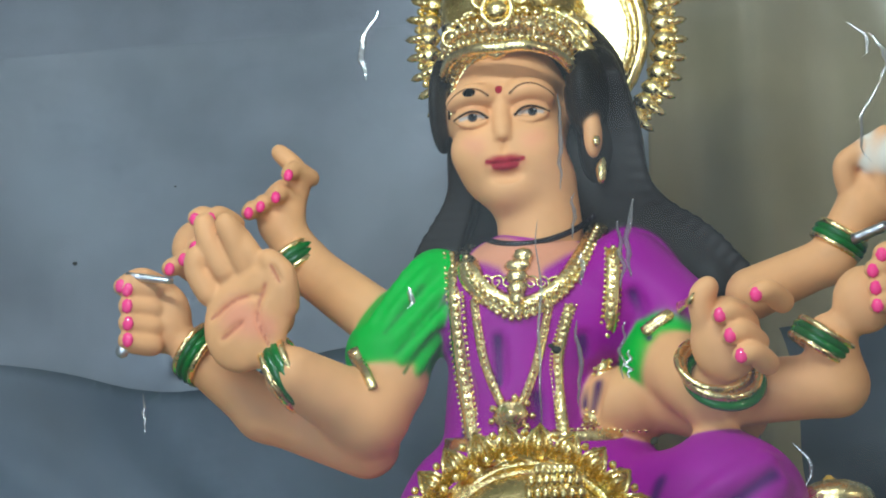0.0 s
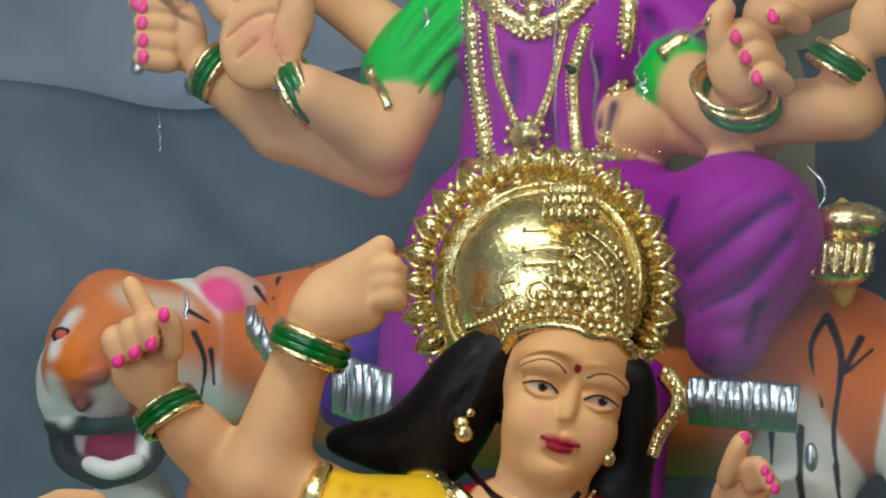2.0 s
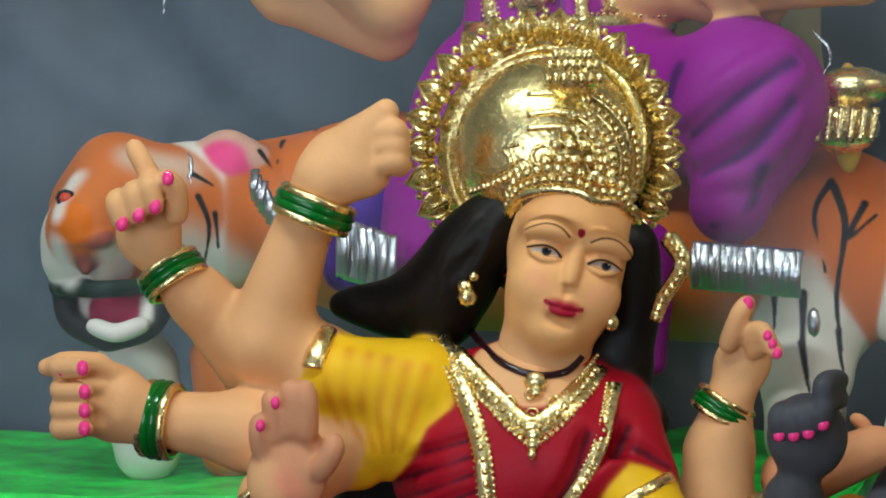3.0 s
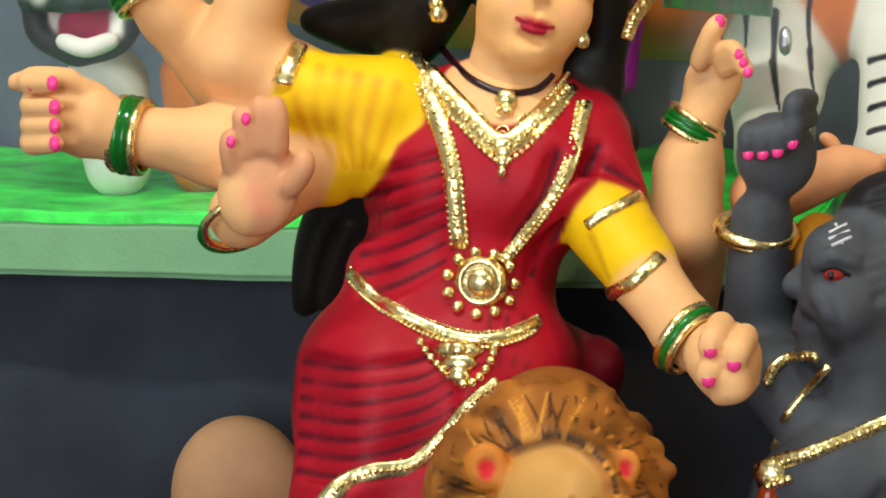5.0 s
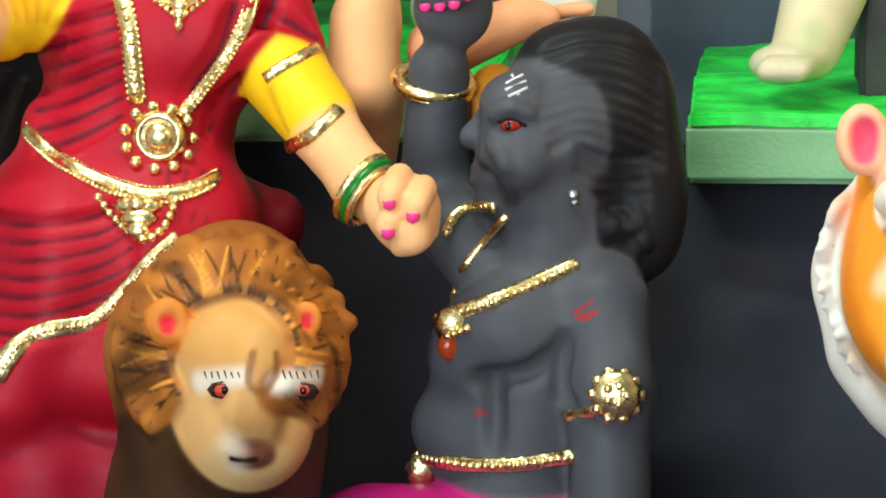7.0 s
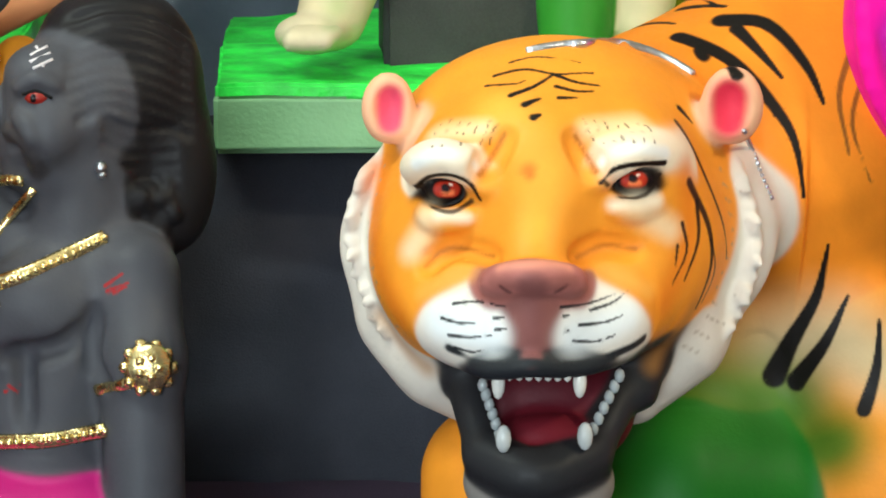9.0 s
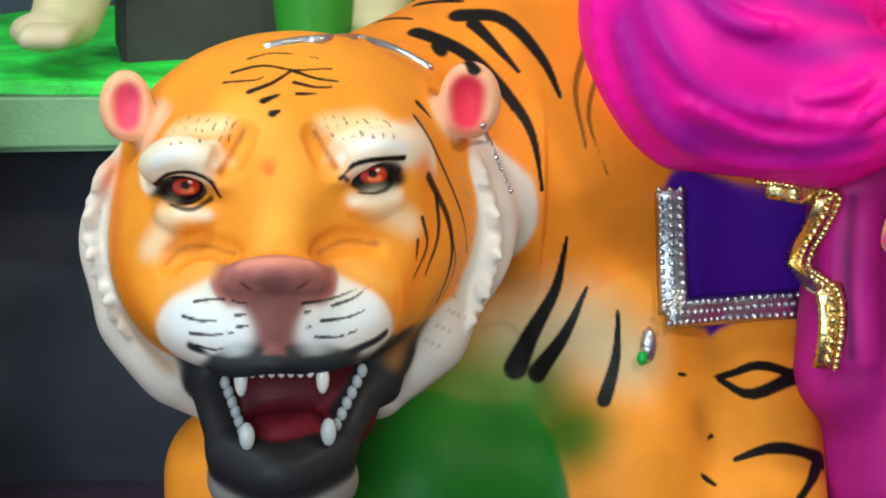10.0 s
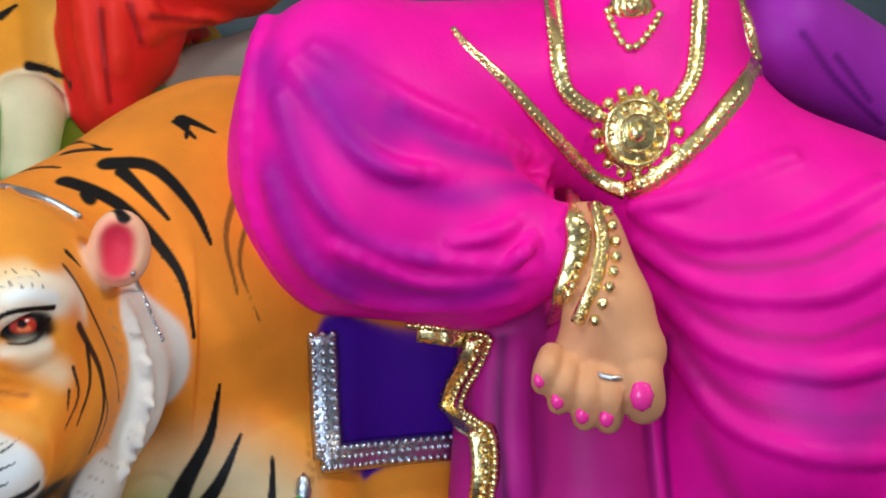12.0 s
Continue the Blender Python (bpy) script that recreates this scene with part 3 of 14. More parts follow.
    s.blob((-0.245, -0.13, 0.076), (0.0447, 0.019, 0.0586), "ecb078", 0.014, rot=(0, 20, 0))
    s.blob((-0.223, -0.135, 0.102), (0.0235, 0.0168, 0.0335), "ecb078", 0.01)
    s.bend(((-0.268, -0.135, 0.122), (-0.283, -0.14, 0.151), (-0.289, -0.14, 0.172)), 0.0134, 0.0107, "ecb078", 0.003)
    s.bend(((-0.248, -0.135, 0.127), (-0.255, -0.145, 0.151), (-0.263, -0.15, 0.168)), 0.0134, 0.0107, "ecb078", 0.003)
    s.bend(((-0.286, -0.13, 0.101), (-0.298, -0.135, 0.124), (-0.297, -0.14, 0.138)), 0.0134, 0.0107, "ecb078", 0.003)
    s.bend(((-0.233, -0.13, 0.121), (-0.242, -0.14, 0.14), (-0.255, -0.14, 0.16)), 0.0123, 0.0098, "ecb078", 0.003)
    s.bend(((-0.207, -0.13, 0.085), (-0.206, -0.14, 0.112), (-0.221, -0.14, 0.13)), 0.0145, 0.0116, "ecb078", 0.003)
    s.ring((-0.2, -0.11, 0.023), (-0.8944, 0, -0.4472), 0.0346, 0.0045, mat=GOLD)
    s.ring((-0.206, -0.11, 0.02), (-0.8944, 0, -0.4472), 0.0346, 0.0055, mat=GLOSS, col="0c6b1c")
    s.ring((-0.213, -0.11, 0.017), (-0.8944, 0, -0.4472), 0.0346, 0.0055, mat=GLOSS, col="0b5d18")
    s.ring((-0.22, -0.11, 0.014), (-0.8944, 0, -0.4472), 0.0346, 0.0045, mat=GOLD)
    s.brush(((-0.251, -0.149, 0.073), (-0.223, -0.145, 0.06)), 0.0335, 0.0223, "ef9a7e", 0.9, 0.7)
    s.bend(((-0.279, -0.143, 0.072), (-0.251, -0.148, 0.09), (-0.22, -0.152, 0.093)), 0.0022, 0.0017, "ffffff", 0.005, cut=True)
    s.brush(((-0.28, -0.14, 0.073), (-0.252, -0.145, 0.091), (-0.221, -0.149, 0.094)), 0.0028, 0.0017, "c06a52", 0.8, 0.8)
    s.bend(((-0.22, -0.152, 0.105), (-0.23, -0.149, 0.072), (-0.221, -0.141, 0.044)), 0.0022, 0.0017, "ffffff", 0.005, cut=True)
    s.brush(((-0.221, -0.149, 0.105), (-0.231, -0.145, 0.072), (-0.222, -0.139, 0.044)), 0.0028, 0.0017, "c06a52", 0.8, 0.8)
    s.bend(((-0.267, -0.146, 0.051), (-0.245, -0.149, 0.067)), 0.0022, 0.0017, "ffffff", 0.005, cut=True)
    s.brush(((-0.267, -0.143, 0.052), (-0.246, -0.146, 0.067)), 0.0028, 0.0017, "c06a52", 0.8, 0.8)
    s.bend(((-0.214, -0.154, 0.121), (-0.205, -0.153, 0.104)), 0.0022, 0.0017, "ffffff", 0.005, cut=True)
    s.brush(((-0.215, -0.151, 0.122), (-0.206, -0.15, 0.104)), 0.0028, 0.0017, "c06a52", 0.8, 0.8)
    s.limb((-0.152, 0, 0.093), (-0.232, 0.02, 0.155), 0.0307, 0.0268, "ecb078", 0.012)
    s.limb((-0.232, 0.02, 0.155), (-0.257, 0.02, 0.2), 0.0257, 0.0223, "ecb078", 0.012)
    s.blob((-0.257, 0.02, 0.218), (0.0251, 0.0195, 0.0346), "ecb078", 0.012, rot=(0, 20, 0))
    s.bend(((-0.238, 0.02, 0.236), (-0.238, 0.01, 0.258), (-0.257, 0.01, 0.278)), 0.0112, 0.0089, "ecb078", 0.003)
    s.bend(((-0.269, 0.02, 0.211), (-0.281, 0, 0.216), (-0.285, -0.01, 0.209)), 0.0095, 0.0076, "ecb078", 0.003)
    s.bead((-0.283, -0.016, 0.208), (0.0057, 0.0028, 0.0068), mat=GLOSS, col="ff3f8e")
    s.bend(((-0.257, 0.02, 0.218), (-0.268, 0, 0.222), (-0.272, -0.01, 0.216)), 0.0095, 0.0076, "ecb078", 0.003)
    s.bead((-0.27, -0.016, 0.214), (0.0057, 0.0028, 0.0068), mat=GLOSS, col="ff3f8e")
    s.bend(((-0.24, 0.02, 0.227), (-0.251, 0, 0.231), (-0.255, -0.01, 0.224)), 0.0095, 0.0076, "ecb078", 0.003)
    s.bead((-0.253, -0.016, 0.223), (0.0057, 0.0028, 0.0068), mat=GLOSS, col="ff3f8e")
    s.bend(((-0.225, 0.02, 0.25), (-0.237, 0, 0.255), (-0.241, -0.01, 0.248)), 0.0095, 0.0076, "ecb078", 0.003)
    s.bead((-0.239, -0.016, 0.246), (0.0057, 0.0028, 0.0068), mat=GLOSS, col="ff3f8e")
    s.ring((-0.248, 0.015, 0.163), (0.6247, 0, -0.7809), 0.0279, 0.0036, mat=GOLD)
    s.ring((-0.243, 0.015, 0.158), (0.6247, 0, -0.7809), 0.0279, 0.0045, mat=GLOSS, col="0c6b1c")
    s.ring((-0.239, 0.015, 0.152), (0.6247, 0, -0.7809), 0.0279, 0.0045, mat=GLOSS, col="0b5d18")
    s.ring((-0.235, 0.015, 0.147), (0.6247, 0, -0.7809), 0.0279, 0.0036, mat=GOLD)
    s.limb((-0.151, -0.03, -0.047), (-0.253, -0.05, -0.01), 0.0335, 0.029, "ecb078", 0.012)
    s.limb((-0.253, -0.05, -0.01), (-0.32, -0.07, 0.049), 0.029, 0.0246, "ecb078", 0.012)
    s.blob((-0.359, -0.08, 0.091), (0.0346, 0.0223, 0.0402), "ecb078", 0.014, rot=(0, -25, 0))
    s.bend(((-0.358, -0.1, 0.114), (-0.374, -0.115, 0.115), (-0.379, -0.12, 0.113)), 0.0112, 0.0089, "ecb078", 0.003)
    s.bead((-0.376, -0.127, 0.111), (0.0067, 0.0034, 0.008), mat=GLOSS, col="ff3f8e")
    s.bend(((-0.358, -0.1, 0.095), (-0.374, -0.115, 0.096), (-0.378, -0.12, 0.095)), 0.0112, 0.0089, "ecb078", 0.003)
    s.bead((-0.376, -0.127, 0.094), (0.0067, 0.0034, 0.008), mat=GLOSS, col="ff3f8e")
    s.bend(((-0.358, -0.1, 0.076), (-0.374, -0.115, 0.077), (-0.378, -0.12, 0.078)), 0.0112, 0.0089, "ecb078", 0.003)
    s.bead((-0.375, -0.127, 0.076), (0.0067, 0.0034, 0.008), mat=GLOSS, col="ff3f8e")
    s.bend(((-0.358, -0.1, 0.057), (-0.374, -0.115, 0.058), (-0.378, -0.12, 0.06)), 0.0112, 0.0089, "ecb078", 0.003)
    s.bead((-0.375, -0.127, 0.059), (0.0067, 0.0034, 0.008), mat=GLOSS, col="ff3f8e")
    s.bend(((-0.35, -0.09, 0.118), (-0.367, -0.11, 0.126), (-0.385, -0.12, 0.116)), 0.0106, 0.0085, "ecb078", 0.003)
    s.bead((-0.383, -0.127, 0.115), (0.0064, 0.0032, 0.0076), mat=GLOSS, col="ff3f8e")
    s.ring((-0.308, -0.07, 0.044), (-0.8137, 0, 0.5812), 0.029, 0.0038, mat=GOLD)
    s.ring((-0.313, -0.07, 0.048), (-0.8137, 0, 0.5812), 0.029, 0.0046, mat=GLOSS, col="0c6b1c")
    s.ring((-0.319, -0.07, 0.052), (-0.8137, 0, 0.5812), 0.029, 0.0046, mat=GLOSS, col="0b5d18")
    s.ring((-0.324, -0.07, 0.056), (-0.8137, 0, 0.5812), 0.029, 0.0038, mat=GOLD)
    s.tube(((-0.379, -0.12, 0.127), (-0.33, -0.12, 0.118)), 0.0045, 0.0034, mat=SILVER)
    s.bead((-0.383, -0.12, 0.049), (0.0078, 0.0056, 0.0078), mat=SILVER)
    s.limb((-0.256, -0.02, 0.095), (-0.306, -0.04, 0.148), 0.0246, 0.0235, "ecb078", 0.01)
    s.blob((-0.331, -0.04, 0.168), (0.0279, 0.019, 0.0307), "ecb078", 0.01)
    s.bend(((-0.33, -0.05, 0.138), (-0.34, -0.07, 0.145), (-0.348, -0.08, 0.14)), 0.01, 0.008, "ecb078", 0.003)
    s.bead((-0.345, -0.087, 0.138), (0.006, 0.003, 0.0072), mat=GLOSS, col="ff3f8e")
    s.bend(((-0.315, -0.05, 0.147), (-0.325, -0.07, 0.153), (-0.332, -0.08, 0.148)), 0.01, 0.008, "ecb078", 0.003)
    s.bead((-0.33, -0.087, 0.147), (0.006, 0.003, 0.0072), mat=GLOSS, col="ff3f8e")
    s.bend(((-0.302, -0.05, 0.16), (-0.312, -0.07, 0.166), (-0.32, -0.08, 0.161)), 0.01, 0.008, "ecb078", 0.003)
    s.bead((-0.318, -0.087, 0.159), (0.006, 0.003, 0.0072), mat=GLOSS, col="ff3f8e")
    s.bend(((-0.303, -0.05, 0.19), (-0.313, -0.07, 0.196), (-0.32, -0.08, 0.191)), 0.01, 0.008, "ecb078", 0.003)
    s.bead((-0.318, -0.087, 0.189), (0.006, 0.003, 0.0072), mat=GLOSS, col="ff3f8e")
    s.bend(((-0.286, -0.05, 0.189), (-0.296, -0.07, 0.195), (-0.304, -0.08, 0.19)), 0.01, 0.008, "ecb078", 0.003)
    s.bead((-0.301, -0.087, 0.188), (0.006, 0.003, 0.0072), mat=GLOSS, col="ff3f8e")
    s.limb((0.16, -0.03, 0.025), (0.212, -0.08, -0.019), 0.0357, 0.0346, "ecb078", 0.01)
    s.limb((0.209, -0.06, -0.016), (0.33, -0.05, -0.01), 0.0324, 0.0313, "ecb078", 0.01)
    s.limb((0.169, -0.02, -0.014), (0.225, -0.02, -0.028), 0.0335, 0.0346, "ecb078", 0.01)
    s.limb((0.33, -0.05, -0.01), (0.328, -0.07, 0.032), 0.029, 0.0257, "ecb078", 0.01)
    s.blob((0.233, -0.12, 0.029), (0.0346, 0.0268, 0.0419), "ecb078", 0.014)
    s.bend(((0.216, -0.13, 0.039), (0.213, -0.14, 0.065), (0.22, -0.14, 0.077)), 0.0128, 0.0103, "ecb078", 0.003)
    s.bend(((0.29, -0.13, 0.06), (0.279, -0.15, 0.068), (0.268, -0.155, 0.065)), 0.0112, 0.0089, "ecb078", 0.003)
    s.bead((0.269, -0.162, 0.063), (0.0067, 0.0034, 0.008), mat=GLOSS, col="ff3f8e")
    s.bend(((0.256, -0.13, 0.041), (0.245, -0.15, 0.049), (0.233, -0.155, 0.046)), 0.0112, 0.0089, "ecb078", 0.003)
    s.bead((0.234, -0.162, 0.045), (0.0067, 0.0034, 0.008), mat=GLOSS, col="ff3f8e")
    s.bend(((0.265, -0.13, 0.022), (0.254, -0.15, 0.03), (0.242, -0.155, 0.026)), 0.0112, 0.0089, "ecb078", 0.003)
    s.bead((0.243, -0.162, 0.025), (0.0067, 0.0034, 0.008), mat=GLOSS, col="ff3f8e")
    s.bend(((0.274, -0.13, 0.001), (0.263, -0.15, 0.009), (0.252, -0.155, 0.006)), 0.0112, 0.0089, "ecb078", 0.003)
    s.bead((0.253, -0.162, 0.005), (0.0067, 0.0034, 0.008), mat=GLOSS, col="ff3f8e")
    s.ring((0.225, -0.11, 0), (0.3, -0.75, 0.6), 0.0369, 0.005)
    s.ring((0.228, -0.105, -0.008), (0.3, -0.75, 0.6), 0.0369, 0.005, mat=GLOSS, col="0c6b1c")
    s.ring((0.219, -0.115, 0.006), (0.3, -0.75, 0.6), 0.0346, 0.0039)
    s.ring((0.314, -0.07, 0.022), (0.5547, 0, 0.8321), 0.029, 0.0038, mat=GOLD)
    s.ring((0.318, -0.07, 0.027), (0.5547, 0, 0.8321), 0.029, 0.0046, mat=GLOSS, col="0c6b1c")
    s.ring((0.321, -0.07, 0.032), (0.5547, 0, 0.8321), 0.029, 0.0046, mat=GLOSS, col="0b5d18")
    s.ring((0.325, -0.07, 0.037), (0.5547, 0, 0.8321), 0.029, 0.0038, mat=GOLD)
    s.blob((0.363, -0.08, 0.067), (0.0307, 0.0223, 0.0335), "ecb078", 0.012)
    s.bend(((0.397, -0.09, 0.087), (0.386, -0.11, 0.092), (0.375, -0.115, 0.089)), 0.0106, 0.0085, "ecb078", 0.003)
    s.bead((0.376, -0.122, 0.087), (0.0064, 0.0032, 0.0076), mat=GLOSS, col="ff3f8e")
    s.bend(((0.399, -0.09, 0.069), (0.388, -0.11, 0.074), (0.377, -0.115, 0.071)), 0.0106, 0.0085, "ecb078", 0.003)
    s.bead((0.378, -0.122, 0.07), (0.0064, 0.0032, 0.0076), mat=GLOSS, col="ff3f8e")
    s.bend(((0.4, -0.09, 0.052), (0.389, -0.11, 0.058), (0.378, -0.115, 0.055)), 0.0106, 0.0085, "ecb078", 0.003)
    s.bead((0.379, -0.122, 0.053), (0.0064, 0.0032, 0.0076), mat=GLOSS, col="ff3f8e")
    s.bend(((0.406, -0.09, 0.102), (0.395, -0.11, 0.107), (0.384, -0.115, 0.104)), 0.0106, 0.0085, "ecb078", 0.003)
    s.bead((0.385, -0.122, 0.102), (0.0064, 0.0032, 0.0076), mat=GLOSS, col="ff3f8e")
    s.limb((0.244, 0, 0.094), (0.322, 0.02, 0.128), 0.0268, 0.0235, "ecb078", 0.01)
    s.limb((0.322, 0.02, 0.128), (0.353, 0.02, 0.179), 0.0223, 0.0246, "ecb078", 0.01)
    s.blob((0.365, 0.02, 0.195), (0.0279, 0.019, 0.0335), "ecb078", 0.01)
    s.bend(((0.343, 0.01, 0.2), (0.342, 0, 0.222), (0.363, 0, 0.237)), 0.0112, 0.0089, "ecb078", 0.003)
    s.bead((0.363, -0.007, 0.235), (0.0067, 0.0034, 0.008), mat=GLOSS, col="ff3f8e")
    s.bend(((0.377, 0.01, 0.198), (0.374, 0, 0.231), (0.383, 0, 0.251)), 0.01, 0.008, "ecb078", 0.003)
    s.blob((0.379, 0, 0.231), (0.0279, 0.0112, 0.0223), "e9e4d6", 0.006)
    s.ring((0.327, 0.02, 0.141), (0.5408, 0, 0.8412), 0.0257, 0.0033, mat=GOLD)
    s.ring((0.33, 0.02, 0.145), (0.5408, 0, 0.8412), 0.0257, 0.0041, mat=GLOSS, col="0c6b1c")
    s.ring((0.333, 0.02, 0.15), (0.5408, 0, 0.8412), 0.0257, 0.0041, mat=GLOSS, col="0b5d18")
    s.ring((0.336, 0.02, 0.155), (0.5408, 0, 0.8412), 0.0257, 0.0033, mat=GOLD)
    s.tube(((0.35, -0.03, 0.137), (0.384, -0.04, 0.147)), 0.0056, 0.0056, mat=SILVER)
    s.limb((0.057, -0.02, -0.143), (0.236, -0.08, -0.131), 0.0726, 0.0642, "9a0a96", 0.03)
    s.blob((0.221, -0.09, -0.143), (0.0698, 0.0558, 0.0782), "9a0a96", 0.03)
    s.limb((0.236, -0.08, -0.153), (0.211, -0.1, -0.236), 0.0558, 0.0391, "9a0a96", 0.024)
    s.limb((-0.054, -0.02, -0.14), (-0.097, -0.06, -0.273), 0.0726, 0.0503, "9a0a96", 0.03)
    s.limb((-0.024, -0.02, -0.141), (-0.131, -0.02, -0.236), 0.067, 0.0335, "9a0a96", 0.03)
    s.limb((0.121, -0.03, -0.274), (0.12, -0.03, -0.386), 0.0279, 0.0168, "9a0a96", 0.02)
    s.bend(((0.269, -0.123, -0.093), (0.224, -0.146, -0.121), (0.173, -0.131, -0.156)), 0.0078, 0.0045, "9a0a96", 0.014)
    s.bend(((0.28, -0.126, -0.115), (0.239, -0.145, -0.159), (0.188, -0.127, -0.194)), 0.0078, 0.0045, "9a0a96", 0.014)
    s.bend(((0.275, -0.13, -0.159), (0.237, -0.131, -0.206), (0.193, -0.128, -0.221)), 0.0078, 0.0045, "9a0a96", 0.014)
    # fold shade put into the colour: dark violet across knee and bodice grooves
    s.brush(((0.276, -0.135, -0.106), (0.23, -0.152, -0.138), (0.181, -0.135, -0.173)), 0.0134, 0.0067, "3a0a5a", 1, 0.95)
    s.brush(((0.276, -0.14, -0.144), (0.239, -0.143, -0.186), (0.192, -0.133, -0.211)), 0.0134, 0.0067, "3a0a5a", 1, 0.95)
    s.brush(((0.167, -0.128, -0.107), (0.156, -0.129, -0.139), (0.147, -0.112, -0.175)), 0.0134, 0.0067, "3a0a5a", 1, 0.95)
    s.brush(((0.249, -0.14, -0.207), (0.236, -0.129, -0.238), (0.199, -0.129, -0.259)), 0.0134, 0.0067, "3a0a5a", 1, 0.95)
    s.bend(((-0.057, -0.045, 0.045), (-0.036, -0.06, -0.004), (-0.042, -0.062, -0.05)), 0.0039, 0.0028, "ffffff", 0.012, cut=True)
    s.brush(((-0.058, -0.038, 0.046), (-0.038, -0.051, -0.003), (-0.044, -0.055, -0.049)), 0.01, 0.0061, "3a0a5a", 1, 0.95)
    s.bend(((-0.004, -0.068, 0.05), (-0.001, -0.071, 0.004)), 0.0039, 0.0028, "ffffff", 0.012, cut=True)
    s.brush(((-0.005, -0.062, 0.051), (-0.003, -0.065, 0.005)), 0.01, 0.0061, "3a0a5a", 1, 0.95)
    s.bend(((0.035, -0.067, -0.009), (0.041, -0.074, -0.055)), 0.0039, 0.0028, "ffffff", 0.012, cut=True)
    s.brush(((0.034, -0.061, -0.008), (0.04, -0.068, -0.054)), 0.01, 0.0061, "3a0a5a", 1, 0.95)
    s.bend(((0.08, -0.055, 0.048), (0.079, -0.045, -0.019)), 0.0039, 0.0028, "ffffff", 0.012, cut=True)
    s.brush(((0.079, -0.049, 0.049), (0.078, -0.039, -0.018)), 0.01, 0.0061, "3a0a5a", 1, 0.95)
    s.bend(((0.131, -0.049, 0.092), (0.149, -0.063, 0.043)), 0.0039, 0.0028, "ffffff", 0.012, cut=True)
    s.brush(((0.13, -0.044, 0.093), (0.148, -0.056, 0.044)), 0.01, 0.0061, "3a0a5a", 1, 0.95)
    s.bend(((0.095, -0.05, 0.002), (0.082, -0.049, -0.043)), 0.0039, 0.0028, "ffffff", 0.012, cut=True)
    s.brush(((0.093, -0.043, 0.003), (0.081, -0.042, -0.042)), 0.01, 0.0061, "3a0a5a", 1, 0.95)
    s.bend(((-0.08, -0.042, 0.129), (-0.117, -0.062, 0.08)), 0.005, 0.0034, "17b32a", 0.008)
    s.bend(((-0.065, -0.044, 0.11), (-0.109, -0.068, 0.055)), 0.005, 0.0034, "17b32a", 0.008)
    s.bend(((-0.061, -0.049, 0.085), (-0.104, -0.068, 0.032)), 0.005, 0.0034, "17b32a", 0.008)
    s.bend(((-0.075, -0.04, 0.058), (-0.092, -0.057, 0.022)), 0.005, 0.0034, "17b32a", 0.008)
    s.bend(((-0.097, -0.035, 0.137), (-0.135, -0.062, 0.075)), 0.005, 0.0034, "17b32a", 0.008)
    # sleeve fold shade, brushed in a darker green
    s.brush(((-0.084, -0.052, 0.112), (-0.12, -0.072, 0.061)), 0.0045, 0.0028, "0d7a1c", 0.8, 0.8)
    s.brush(((-0.06, -0.05, 0.097), (-0.108, -0.073, 0.04)), 0.0045, 0.0028, "0d7a1c", 0.8, 0.8)
    s.brush(((-0.073, -0.059, 0.061), (-0.101, -0.069, 0.02)), 0.0045, 0.0028, "0d7a1c", 0.8, 0.8)
    s.tube(((-0.06, -0.024, 0.149), (-0.05, -0.056, 0.099), (-0.047, -0.055, 0.054), (-0.042, -0.05, 0.004), (-0.03, -0.069, -0.051)), 0.0078, 0.0078, flat=0.4, n=3)
    s.chain(((-0.06, -0.027, 0.148), (-0.049, -0.059, 0.098), (-0.046, -0.058, 0.054), (-0.041, -0.053, 0.004), (-0.029, -0.071, -0.052)), 0.0035, 0.0094)
    s.chain(((-0.067, -0.031, 0.148), (-0.06, -0.05, 0.101), (-0.057, -0.048, 0.056), (-0.051, -0.047, 0.005), (-0.041, -0.056, -0.049)), 0.0023, 0.0063)
    s.chain(((-0.068, 0.042, 0.162), (-0.041, -0.06, 0.098), (-0.038, -0.059, 0.053), (-0.033, -0.052, 0.003), (-0.021, -0.072, -0.052)), 0.0023, 0.0063)
    s.tube(((0.111, -0.043, 0.14), (0.112, -0.051, 0.107), (0.109, -0.055, 0.069), (0.094, -0.028, 0.02), (0.084, -0.043, -0.042)), 0.0078, 0.0078, flat=0.4, n=3)
    s.chain(((0.112, -0.046, 0.14), (0.112, -0.053, 0.106), (0.109, -0.058, 0.068), (0.094, -0.03, 0.019), (0.084, -0.045, -0.042)), 0.0035, 0.0094)
    s.chain(((0.103, -0.039, 0.141), (0.104, -0.052, 0.107), (0.101, -0.057, 0.069), (0.086, -0.03, 0.02), (0.076, -0.046, -0.042)), 0.0023, 0.0063)
    s.chain(((0.119, -0.043, 0.14), (0.119, -0.049, 0.107), (0.116, -0.051, 0.069), (0.102, -0.029, 0.019), (0.092, -0.046, -0.043)), 0.0023, 0.0063)
    s.tube(((0.07, -0.062, 0.081), (0.061, -0.059, 0.055), (0.054, -0.056, 0.026), (0.056, -0.057, -0.015), (0.064, -0.075, -0.062)), 0.0056, 0.0056, flat=0.4, n=3)
    s.chain(((0.071, -0.064, 0.081), (0.061, -0.061, 0.055), (0.054, -0.058, 0.026), (0.056, -0.058, -0.015), (0.064, -0.076, -0.062)), 0.0025, 0.0067)
    s.chain(((0.065, -0.062, 0.082), (0.055, -0.059, 0.056), (0.048, -0.059, 0.026), (0.051, -0.059, -0.015), (0.058, -0.075, -0.062)), 0.0017, 0.0045)
